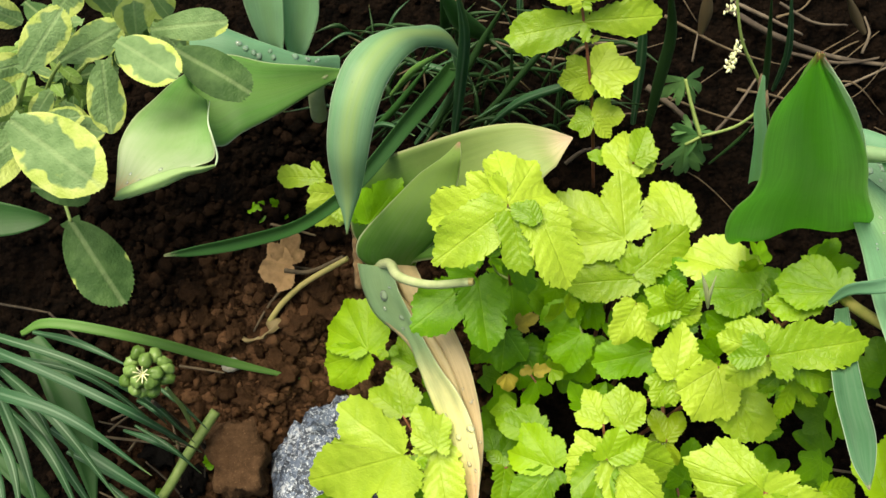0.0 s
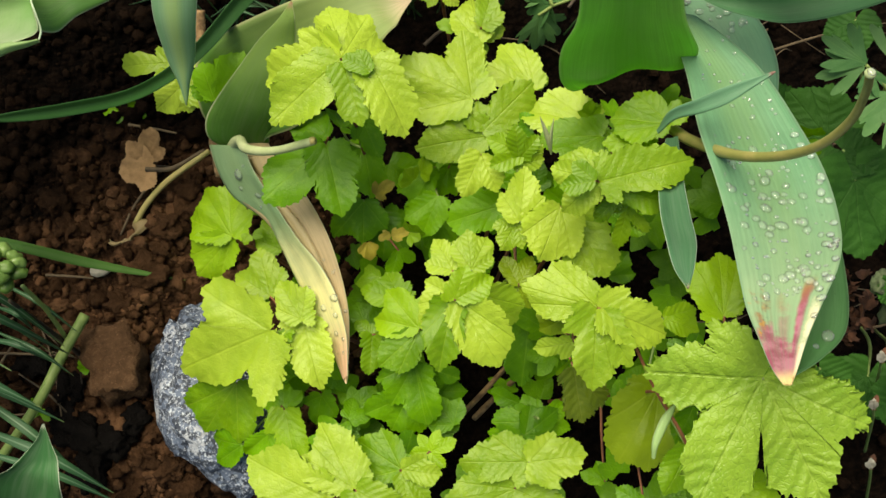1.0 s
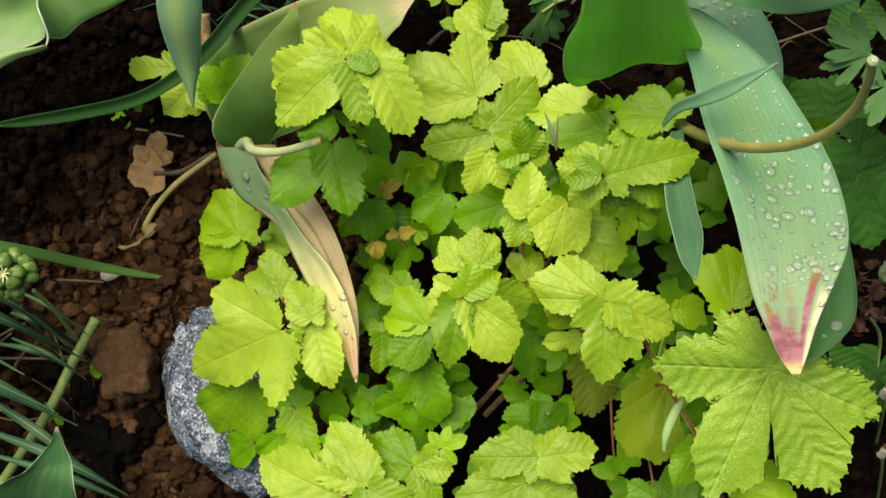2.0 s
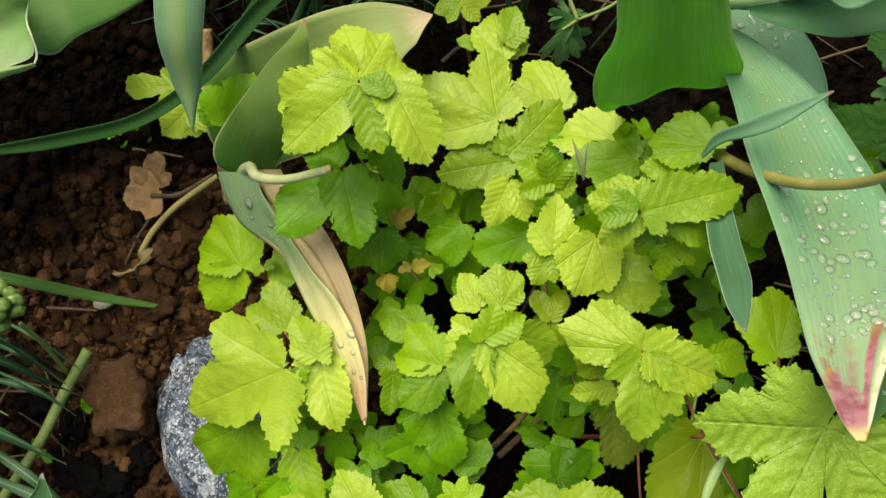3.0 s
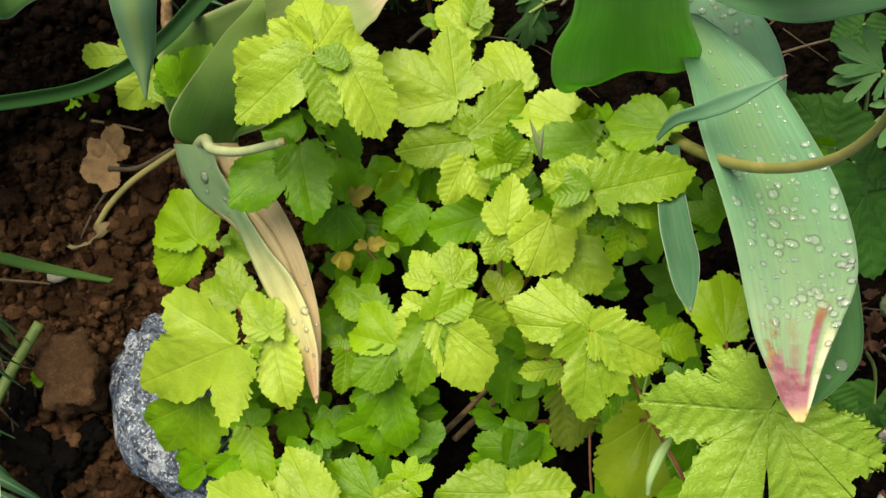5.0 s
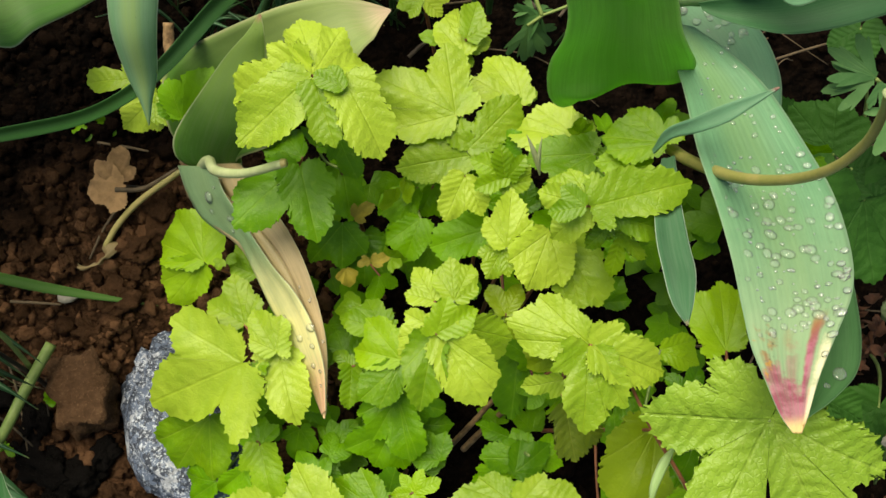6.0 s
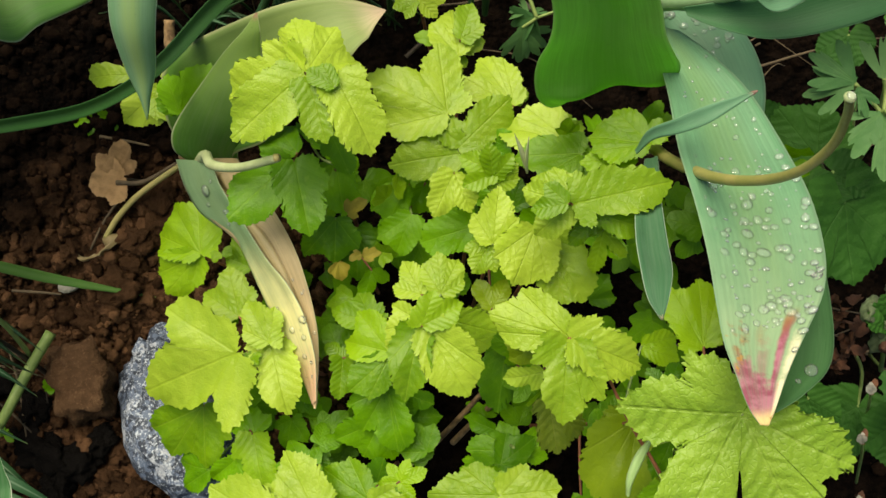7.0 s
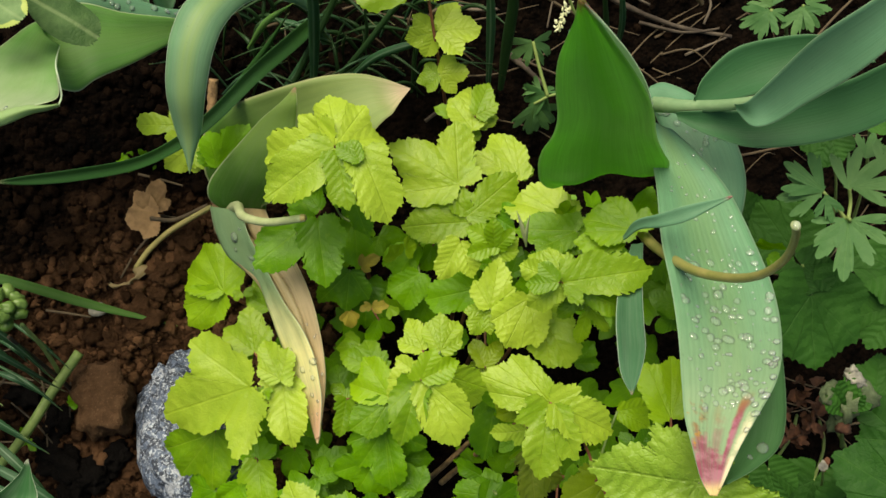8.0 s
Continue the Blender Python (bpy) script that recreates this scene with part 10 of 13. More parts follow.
blade(grass, STRAP, [(0.0068, 0.3454, 0.0640), (0.0122, 0.3391, 0.0904), (0.0225, 0.3411, 0.0921)], [(-0.0005, 0.0003, 0.0002), (-0.0007, 0.0008, 0.0005), (-0.0000, 0.0001, 0.0001)], 0.30, name="blade", nu=22, nv=5)
blade(grass, GRASS, [(0.0068, 0.3320, 0.0591), (0.0190, 0.3375, 0.0898), (0.0409, 0.3364, 0.1024)], [(-0.0005, 0.0002, 0.0001), (-0.0006, 0.0007, 0.0004), (-0.0000, 0.0001, 0.0000)], 0.30, name="blade", nu=22, nv=5)
blade(grass, STRAWB, [(0.0781, 0.3158, 0.0531), (0.0882, 0.3208, 0.0837), (0.1153, 0.3337, 0.0717)], [(-0.0006, 0.0004, 0.0001), (-0.0008, 0.0011, 0.0005), (-0.0000, 0.0001, 0.0001)], 0.30, name="blade", nu=22, nv=5)
blade(grass, GRASS, [(0.0786, 0.3448, 0.0637), (0.0713, 0.3418, 0.0914), (0.0624, 0.3395, 0.1059)], [(-0.0008, -0.0002, -0.0002), (-0.0013, -0.0006, -0.0006), (-0.0001, -0.0001, -0.0001)], 0.30, name="blade", nu=22, nv=5)
blade(grass, GRASS, [(-0.0037, 0.2777, 0.0393), (0.0040, 0.2822, 0.0697), (0.0179, 0.2830, 0.0841)], [(-0.0005, 0.0002, 0.0001), (-0.0007, 0.0005, 0.0003), (-0.0000, 0.0001, 0.0000)], 0.30, name="blade", nu=22, nv=5)
blade(grass, GRASS, [(0.0846, 0.3012, 0.0478), (0.0722, 0.3091, 0.0794), (0.0569, 0.3263, 0.0710)], [(-0.0006, -0.0002, -0.0002), (-0.0009, -0.0006, -0.0005), (-0.0001, -0.0001, -0.0001)], 0.30, name="blade", nu=22, nv=5)
blade(grass, GRASS, [(-0.0584, 0.3426, 0.0629), (-0.0677, 0.3353, 0.0890), (-0.0846, 0.3301, 0.0877)], [(-0.0005, -0.0006, -0.0003), (-0.0002, -0.0013, -0.0008), (0.0000, -0.0001, -0.0001)], 0.30, name="blade", nu=22, nv=5)
blade(grass, STRAP, [(0.0695, 0.2929, 0.0448), (0.0460, 0.2904, 0.0727), (0.0197, 0.2749, 0.0755)], [(-0.0004, -0.0007, -0.0004), (0.0000, -0.0014, -0.0008), (0.0001, -0.0001, -0.0001)], 0.30, name="blade", nu=22, nv=5)
blade(grass, GRASS, [(0.0928, 0.2958, 0.0459), (0.0983, 0.2958, 0.0746), (0.1180, 0.3050, 0.0639)], [(-0.0008, 0.0005, 0.0002), (-0.0009, 0.0014, 0.0006), (-0.0000, 0.0001, 0.0001)], 0.30, name="blade", nu=22, nv=5)
blade(grass, STRAWB, [(0.0054, 0.2713, 0.0370), (0.0065, 0.2749, 0.0670), (0.0093, 0.2846, 0.0698)], [(-0.0006, 0.0000, 0.0000), (-0.0010, 0.0001, 0.0001), (-0.0001, 0.0000, 0.0000)], 0.30, name="blade", nu=22, nv=5)
blade(grass, GRASS, [(0.0841, 0.3386, 0.0615), (0.0686, 0.3359, 0.0892), (0.0500, 0.3429, 0.0781)], [(-0.0003, -0.0002, -0.0002), (-0.0003, -0.0006, -0.0005), (0.0000, -0.0001, -0.0000)], 0.30, name="blade", nu=22, nv=5)
blade(grass, GRASS, [(0.0842, 0.3342, 0.0599), (0.0817, 0.3458, 0.0928), (0.0836, 0.3592, 0.1018)], [(-0.0008, 0.0001, -0.0001), (-0.0015, 0.0002, -0.0001), (-0.0001, 0.0000, -0.0000)], 0.30, name="blade", nu=22, nv=5)
blade(grass, GRASS, [(0.0456, 0.3075, 0.0502), (0.0358, 0.3099, 0.0797), (0.0214, 0.3194, 0.0771)], [(-0.0007, -0.0003, -0.0002), (-0.0011, -0.0008, -0.0006), (-0.0001, -0.0001, -0.0001)], 0.30, name="blade", nu=22, nv=5)
blade(grass, GRASS, [(0.0742, 0.2819, 0.0408), (0.0763, 0.2974, 0.0752), (0.0871, 0.3136, 0.0804)], [(-0.0009, 0.0002, -0.0000), (-0.0016, 0.0006, 0.0001), (-0.0001, 0.0001, 0.0000)], 0.30, name="blade", nu=22, nv=5)
blade(grass, STRAP, [(0.0421, 0.3150, 0.0529), (0.0177, 0.3161, 0.0820), (-0.0141, 0.3009, 0.0884)], [(-0.0004, -0.0005, -0.0003), (-0.0002, -0.0010, -0.0007), (0.0000, -0.0001, -0.0001)], 0.30, name="blade", nu=22, nv=5)
blade(grass, GRASS, [(0.0960, 0.3294, 0.0581), (0.1166, 0.3252, 0.0853), (0.1430, 0.3033, 0.0873)], [(-0.0003, 0.0007, 0.0004), (0.0002, 0.0013, 0.0008), (0.0001, 0.0001, 0.0001)], 0.30, name="blade", nu=22, nv=5)
blade(grass, STRAWB, [(0.0349, 0.2879, 0.0430), (0.0195, 0.2802, 0.0689), (0.0045, 0.2696, 0.0660)], [(-0.0002, -0.0004, -0.0002), (0.0002, -0.0008, -0.0004), (0.0000, -0.0001, -0.0000)], 0.30, name="blade", nu=22, nv=5)
blade(grass, GRASS, [(0.0390, 0.3279, 0.0576), (0.0453, 0.3220, 0.0842), (0.0574, 0.3150, 0.0953)], [(-0.0004, 0.0003, 0.0002), (-0.0004, 0.0007, 0.0004), (-0.0000, 0.0001, 0.0000)], 0.30, name="blade", nu=22, nv=5)
blade(grass, GRASS, [(0.0677, 0.3340, 0.0598), (0.0828, 0.3272, 0.0860), (0.1067, 0.3226, 0.0698)], [(-0.0003, 0.0006, 0.0003), (0.0001, 0.0011, 0.0007), (0.0001, 0.0001, 0.0001)], 0.30, name="blade", nu=22, nv=5)
blade(grass, GRASS, [(-0.0510, 0.2762, 0.0387), (-0.0254, 0.2783, 0.0683), (0.0068, 0.2669, 0.0652)], [(-0.0004, 0.0006, 0.0003), (-0.0001, 0.0013, 0.0007), (0.0000, 0.0001, 0.0001)], 0.30, name="blade", nu=22, nv=5)
blade(grass, GRASS, [(-0.0389, 0.3038, 0.0488), (-0.0302, 0.3084, 0.0792), (-0.0168, 0.3197, 0.0779)], [(-0.0007, 0.0002, 0.0002), (-0.0012, 0.0007, 0.0005), (-0.0001, 0.0001, 0.0001)], 0.30, name="blade", nu=22, nv=5)
blade(grass, STRAP, [(-0.0554, 0.2873, 0.0428), (-0.0284, 0.2823, 0.0697), (-0.0035, 0.2609, 0.0668)], [(-0.0002, 0.0004, 0.0002), (0.0002, 0.0008, 0.0004), (0.0000, 0.0001, 0.0000)], 0.30, name="blade", nu=22, nv=5)
blade(grass, GRASS, [(-0.0182, 0.3230, 0.0558), (-0.0024, 0.3306, 0.0873), (0.0248, 0.3407, 0.0820)], [(-0.0004, 0.0002, 0.0001), (-0.0005, 0.0006, 0.0004), (-0.0000, 0.0001, 0.0000)], 0.30, name="blade", nu=22, nv=5)
blade(grass, STRAWB, [(-0.0110, 0.2930, 0.0449), (-0.0114, 0.2994, 0.0759), (-0.0132, 0.3127, 0.0773)], [(-0.0004, -0.0000, -0.0000), (-0.0008, -0.0001, -0.0000), (-0.0001, -0.0000, -0.0000)], 0.30, name="blade", nu=22, nv=5)
blade(grass, GRASS, [(0.0803, 0.3390, 0.0616), (0.0651, 0.3411, 0.0911), (0.0437, 0.3412, 0.0988)], [(-0.0006, -0.0003, -0.0003), (-0.0008, -0.0009, -0.0007), (-0.0000, -0.0001, -0.0001)], 0.30, name="blade", nu=22, nv=5)
blade(grass, GRASS, [(-0.0384, 0.2733, 0.0377), (-0.0270, 0.2796, 0.0687), (-0.0087, 0.2792, 0.0844)], [(-0.0005, 0.0002, 0.0001), (-0.0008, 0.0007, 0.0004), (-0.0000, 0.0001, 0.0000)], 0.30, name="blade", nu=22, nv=5)
blade(grass, GRASS, [(-0.0010, 0.3366, 0.0607), (0.0238, 0.3297, 0.0870), (0.0480, 0.3029, 0.0924)], [(-0.0003, 0.0008, 0.0005), (0.0004, 0.0014, 0.0009), (0.0001, 0.0001, 0.0001)], 0.30, name="blade", nu=22, nv=5)
blade(grass, GRASS, [(0.0783, 0.2788, 0.0397), (0.0751, 0.2916, 0.0731), (0.0733, 0.2977, 0.0937)], [(-0.0004, 0.0000, -0.0001), (-0.0008, 0.0000, -0.0001), (-0.0001, 0.0000, -0.0000)], 0.30, name="blade", nu=22, nv=5)
blade(grass, STRAP, [(-0.0614, 0.3018, 0.0481), (-0.0730, 0.3057, 0.0782), (-0.0967, 0.3047, 0.0838)], [(-0.0007, -0.0005, -0.0002), (-0.0007, -0.0012, -0.0006), (-0.0000, -0.0001, -0.0001)], 0.30, name="blade", nu=22, nv=5)
blade(grass, GRASS, [(0.0422, 0.3021, 0.0482), (0.0244, 0.3047, 0.0779), (-0.0016, 0.2955, 0.0914)], [(-0.0007, -0.0005, -0.0003), (-0.0006, -0.0013, -0.0008), (0.0000, -0.0001, -0.0001)], 0.30, name="blade", nu=22, nv=5)
blade(grass, STRAWB, [(0.0114, 0.3409, 0.0623), (0.0121, 0.3496, 0.0942), (0.0142, 0.3531, 0.1138)], [(-0.0009, 0.0000, 0.0000), (-0.0016, 0.0001, 0.0001), (-0.0001, 0.0000, 0.0000)], 0.30, name="blade", nu=22, nv=5)
blade(grass, GRASS, [(-0.0613, 0.3375, 0.0611), (-0.0441, 0.3353, 0.0890), (-0.0207, 0.3238, 0.1009)], [(-0.0004, 0.0004, 0.0003), (-0.0003, 0.0009, 0.0006), (0.0000, 0.0001, 0.0000)], 0.30, name="blade", nu=22, nv=5)
blade(grass, GRASS, [(0.0518, 0.3324, 0.0592), (0.0639, 0.3256, 0.0855), (0.0838, 0.3215, 0.0769)], [(-0.0003, 0.0004, 0.0002), (-0.0000, 0.0009, 0.0006), (0.0000, 0.0001, 0.0000)], 0.30, name="blade", nu=22, nv=5)
blade(grass, GRASS, [(0.0881, 0.3317, 0.0590), (0.0700, 0.3249, 0.0852), (0.0513, 0.3178, 0.0815)], [(-0.0002, -0.0003, -0.0002), (-0.0000, -0.0007, -0.0005), (0.0000, -0.0001, -0.0000)], 0.30, name="blade", nu=22, nv=5)
blade(grass, GRASS, [(0.0686, 0.3162, 0.0533), (0.0499, 0.3116, 0.0804), (0.0277, 0.2953, 0.0922)], [(-0.0004, -0.0005, -0.0004), (-0.0001, -0.0011, -0.0007), (0.0000, -0.0001, -0.0000)], 0.30, name="blade", nu=22, nv=5)
blade(grass, STRAP, [(0.0274, 0.2943, 0.0453), (0.0133, 0.2847, 0.0706), (0.0013, 0.2734, 0.0678)], [(-0.0001, -0.0004, -0.0002), (0.0002, -0.0007, -0.0004), (0.0000, -0.0000, -0.0000)], 0.30, name="blade", nu=22, nv=5)
blade(grass, GRASS, [(-0.0300, 0.3230, 0.0558), (-0.0172, 0.3234, 0.0847), (0.0030, 0.3248, 0.0868)], [(-0.0005, 0.0003, 0.0002), (-0.0006, 0.0009, 0.0006), (-0.0000, 0.0001, 0.0001)], 0.30, name="blade", nu=22, nv=5)
blade(grass, STRAWB, [(0.0253, 0.3118, 0.0517), (0.0440, 0.3043, 0.0777), (0.0649, 0.2924, 0.0658)], [(-0.0001, 0.0004, 0.0002), (0.0002, 0.0007, 0.0004), (0.0000, 0.0000, 0.0000)], 0.30, name="blade", nu=22, nv=5)
blade(grass, GRASS, [(-0.0167, 0.3191, 0.0544), (-0.0218, 0.3234, 0.0847), (-0.0324, 0.3263, 0.0982)], [(-0.0008, -0.0002, -0.0001), (-0.0013, -0.0006, -0.0004), (-0.0001, -0.0001, -0.0000)], 0.30, name="blade", nu=22, nv=5)
blade(grass, GRASS, [(0.0783, 0.3318, 0.0590), (0.0958, 0.3353, 0.0890), (0.1294, 0.3329, 0.0847)], [(-0.0003, 0.0003, 0.0001), (-0.0002, 0.0007, 0.0004), (0.0000, 0.0001, 0.0000)], 0.30, name="blade", nu=22, nv=5)
blade(grass, GRASS, [(0.0072, 0.3324, 0.0592), (0.0115, 0.3381, 0.0900), (0.0204, 0.3456, 0.0997)], [(-0.0005, 0.0001, 0.0000), (-0.0008, 0.0003, 0.0002), (-0.0001, 0.0000, 0.0000)], 0.30, name="blade", nu=22, nv=5)
blade(grass, GRASS, [(0.0394, 0.3341, 0.0598), (0.0258, 0.3326, 0.0880), (0.0055, 0.3271, 0.0973)], [(-0.0004, -0.0003, -0.0002), (-0.0005, -0.0008, -0.0006), (-0.0000, -0.0001, -0.0000)], 0.30, name="blade", nu=22, nv=5)
blade(grass, STRAP, [(-0.0404, 0.2808, 0.0404), (-0.0300, 0.2767, 0.0677), (-0.0159, 0.2753, 0.0685)], [(-0.0004, 0.0003, 0.0002), (-0.0003, 0.0008, 0.0004), (0.0000, 0.0001, 0.0000)], 0.30, name="blade", nu=22, nv=5)
blade(grass, GRASS, [(0.0198, 0.2754, 0.0385), (0.0344, 0.2721, 0.0660), (0.0547, 0.2629, 0.0657)], [(-0.0003, 0.0005, 0.0002), (-0.0000, 0.0010, 0.0005), (0.0000, 0.0001, 0.0000)], 0.30, name="blade", nu=22, nv=5)
blade(grass, STRAWB, [(0.0918, 0.3359, 0.0605), (0.0761, 0.3351, 0.0889), (0.0573, 0.3446, 0.0772)], [(-0.0006, -0.0004, -0.0003), (-0.0006, -0.0010, -0.0008), (-0.0000, -0.0001, -0.0001)], 0.30, name="blade", nu=22, nv=5)
blade(grass, GRASS, [(0.0260, 0.3003, 0.0475), (0.0265, 0.2981, 0.0754), (0.0294, 0.2999, 0.0854)], [(-0.0006, 0.0001, 0.0000), (-0.0011, 0.0003, 0.0001), (-0.0001, 0.0000, 0.0000)], 0.30, name="blade", nu=22, nv=5)
blade(grass, GRASS, [(0.0284, 0.2938, 0.0452), (0.0550, 0.2930, 0.0736), (0.0864, 0.2700, 0.0758)], [(-0.0004, 0.0007, 0.0004), (0.0001, 0.0013, 0.0008), (0.0001, 0.0001, 0.0001)], 0.30, name="blade", nu=22, nv=5)
blade(grass, GRASS, [(-0.0498, 0.3361, 0.0605), (-0.0321, 0.3353, 0.0890), (-0.0071, 0.3229, 0.1031)], [(-0.0005, 0.0004, 0.0003), (-0.0004, 0.0010, 0.0007), (0.0000, 0.0001, 0.0001)], 0.30, name="blade", nu=22, nv=5)
blade(grass, GRASS, [(0.0886, 0.2932, 0.0449), (0.1023, 0.2910, 0.0729), (0.1243, 0.2778, 0.0788)], [(-0.0003, 0.0004, 0.0002), (-0.0001, 0.0008, 0.0004), (0.0000, 0.0001, 0.0000)], 0.30, name="blade", nu=22, nv=5)
blade(grass, STRAP, [(0.0516, 0.3184, 0.0541), (0.0639, 0.3290, 0.0867), (0.0932, 0.3463, 0.0759)], [(-0.0008, 0.0004, 0.0002), (-0.0011, 0.0012, 0.0006), (-0.0000, 0.0001, 0.0001)], 0.30, name="blade", nu=22, nv=5)
blade(grass, GRASS, [(0.0212, 0.2873, 0.0428), (0.0426, 0.2835, 0.0702), (0.0689, 0.2714, 0.0577)], [(-0.0003, 0.0006, 0.0003), (0.0002, 0.0011, 0.0006), (0.0001, 0.0001, 0.0000)], 0.30, name="blade", nu=22, nv=5)
blade(grass, STRAWB, [(0.0123, 0.2787, 0.0397), (-0.0025, 0.2704, 0.0654), (-0.0158, 0.2532, 0.0721)], [(-0.0002, -0.0006, -0.0003), (0.0003, -0.0011, -0.0006), (0.0001, -0.0001, -0.0000)], 0.30, name="blade", nu=22, nv=5)
blade(grass, GRASS, [(-0.0458, 0.3199, 0.0547), (-0.0451, 0.3318, 0.0877), (-0.0482, 0.3502, 0.0893)], [(-0.0004, -0.0000, 0.0000), (-0.0008, -0.0001, 0.0000), (-0.0001, -0.0000, -0.0000)], 0.30, name="blade", nu=22, nv=5)
blade(grass, GRASS, [(0.0936, 0.2820, 0.0409), (0.1044, 0.2867, 0.0713), (0.1304, 0.2886, 0.0703)], [(-0.0004, 0.0003, 0.0001), (-0.0005, 0.0009, 0.0004), (-0.0000, 0.0001, 0.0000)], 0.30, name="blade", nu=22, nv=5)
blade(grass, GRASS, [(0.0839, 0.3273, 0.0573), (0.0672, 0.3372, 0.0897), (0.0433, 0.3483, 0.0899)], [(-0.0004, -0.0002, -0.0002), (-0.0006, -0.0005, -0.0004), (-0.0000, -0.0001, -0.0000)], 0.30, name="blade", nu=22, nv=5)
blade(grass, GRASS, [(0.0251, 0.2764, 0.0388), (0.0219, 0.2894, 0.0723), (0.0180, 0.3066, 0.0742)], [(-0.0007, -0.0000, -0.0001), (-0.0013, -0.0001, -0.0001), (-0.0001, -0.0000, -0.0000)], 0.30, name="blade", nu=22, nv=5)
blade(grass, STRAP, [(-0.0516, 0.2796, 0.0400), (-0.0698, 0.2860, 0.0710), (-0.1044, 0.2879, 0.0606)], [(-0.0004, -0.0004, -0.0002), (-0.0003, -0.0010, -0.0005), (0.0000, -0.0001, -0.0000)], 0.30, name="blade", nu=22, nv=5)
blade(grass, GRASS, [(-0.0305, 0.2903, 0.0439), (-0.0354, 0.2969, 0.0750), (-0.0485, 0.3133, 0.0681)], [(-0.0009, -0.0003, -0.0001), (-0.0015, -0.0008, -0.0004), (-0.0001, -0.0001, -0.0001)], 0.30, name="blade", nu=22, nv=5)
blade(grass, STRAWB, [(0.0063, 0.3258, 0.0568), (0.0278, 0.3257, 0.0855), (0.0581, 0.3131, 0.0874)], [(-0.0004, 0.0005, 0.0003), (-0.0001, 0.0010, 0.0006), (0.0000, 0.0001, 0.0001)], 0.30, name="blade", nu=22, nv=5)
blade(grass, GRASS, [(-0.0185, 0.3304, 0.0585), (-0.0310, 0.3306, 0.0873), (-0.0524, 0.3236, 0.0986)], [(-0.0003, -0.0002, -0.0001), (-0.0003, -0.0006, -0.0004), (-0.0000, -0.0001, -0.0000)], 0.30, name="blade", nu=22, nv=5)
blade(grass, GRASS, [(-0.0283, 0.3085, 0.0505), (-0.0266, 0.3174, 0.0825), (-0.0257, 0.3305, 0.0879)], [(-0.0008, 0.0000, 0.0000), (-0.0014, 0.0000, 0.0001), (-0.0001, 0.0000, 0.0000)], 0.30, name="blade", nu=22, nv=5)
blade(grass, GRASS, [(-0.0055, 0.2762, 0.0387), (0.0062, 0.2878, 0.0717), (0.0274, 0.2941, 0.0814)], [(-0.0004, 0.0002, 0.0001), (-0.0007, 0.0005, 0.0003), (-0.0000, 0.0001, 0.0000)], 0.30, name="blade", nu=22, nv=5)
blade(grass, GRASS, [(-0.0377, 0.3274, 0.0574), (-0.0536, 0.3210, 0.0838), (-0.0766, 0.3166, 0.0688)], [(-0.0003, -0.0006, -0.0004), (0.0001, -0.0012, -0.0008), (0.0001, -0.0001, -0.0001)], 0.30, name="blade", nu=22, nv=5)
blade(grass, STRAP, [(-0.0473, 0.3383, 0.0614), (-0.0625, 0.3303, 0.0872), (-0.0819, 0.3170, 0.0850)], [(-0.0002, -0.0005, -0.0003), (0.0001, -0.0010, -0.0006), (0.0001, -0.0001, -0.0000)], 0.30, name="blade", nu=22, nv=5)
blade(grass, GRASS, [(0.0841, 0.2978, 0.0466), (0.1064, 0.2961, 0.0747), (0.1399, 0.2845, 0.0587)], [(-0.0002, 0.0003, 0.0002), (0.0001, 0.0007, 0.0004), (0.0000, 0.0000, 0.0000)], 0.30, name="blade", nu=22, nv=5)
blade(grass, STRAWB, [(0.0868, 0.3080, 0.0503), (0.0983, 0.3004, 0.0763), (0.1153, 0.2892, 0.0730)], [(-0.0003, 0.0007, 0.0003), (0.0002, 0.0012, 0.0008), (0.0001, 0.0001, 0.0001)], 0.30, name="blade", nu=22, nv=5)
blade(grass, GRASS, [(-0.0213, 0.3078, 0.0503), (-0.0341, 0.3168, 0.0823), (-0.0585, 0.3192, 0.0921)], [(-0.0007, -0.0004, -0.0002), (-0.0009, -0.0010, -0.0005), (-0.0000, -0.0001, -0.0001)], 0.30, name="blade", nu=22, nv=5)
blade(grass, GRASS, [(0.0019, 0.3387, 0.0615), (0.0150, 0.3409, 0.0910), (0.0372, 0.3367, 0.1024)], [(-0.0006, 0.0004, 0.0003), (-0.0007, 0.0010, 0.0007), (-0.0000, 0.0001, 0.0001)], 0.30, name="blade", nu=22, nv=5)
blade(grass, GRASS, [(0.0490, 0.3335, 0.0596), (0.0238, 0.3252, 0.0853), (0.0017, 0.3107, 0.0711)], [(-0.0002, -0.0006, -0.0004), (0.0004, -0.0012, -0.0007), (0.0001, -0.0001, -0.0000)], 0.30, name="blade", nu=22, nv=5)
blade(grass, GRASS, [(-0.0097, 0.3093, 0.0508), (-0.0006, 0.3074, 0.0789), (0.0146, 0.3037, 0.0895)], [(-0.0004, 0.0002, 0.0001), (-0.0005, 0.0006, 0.0004), (-0.0000, 0.0001, 0.0000)], 0.30, name="blade", nu=22, nv=5)
blade(grass, STRAP, [(-0.0417, 0.3261, 0.0569), (-0.0329, 0.3386, 0.0902), (-0.0193, 0.3540, 0.0944)], [(-0.0005, 0.0001, 0.0001), (-0.0009, 0.0003, 0.0003), (-0.0001, 0.0000, 0.0000)], 0.30, name="blade", nu=22, nv=5)
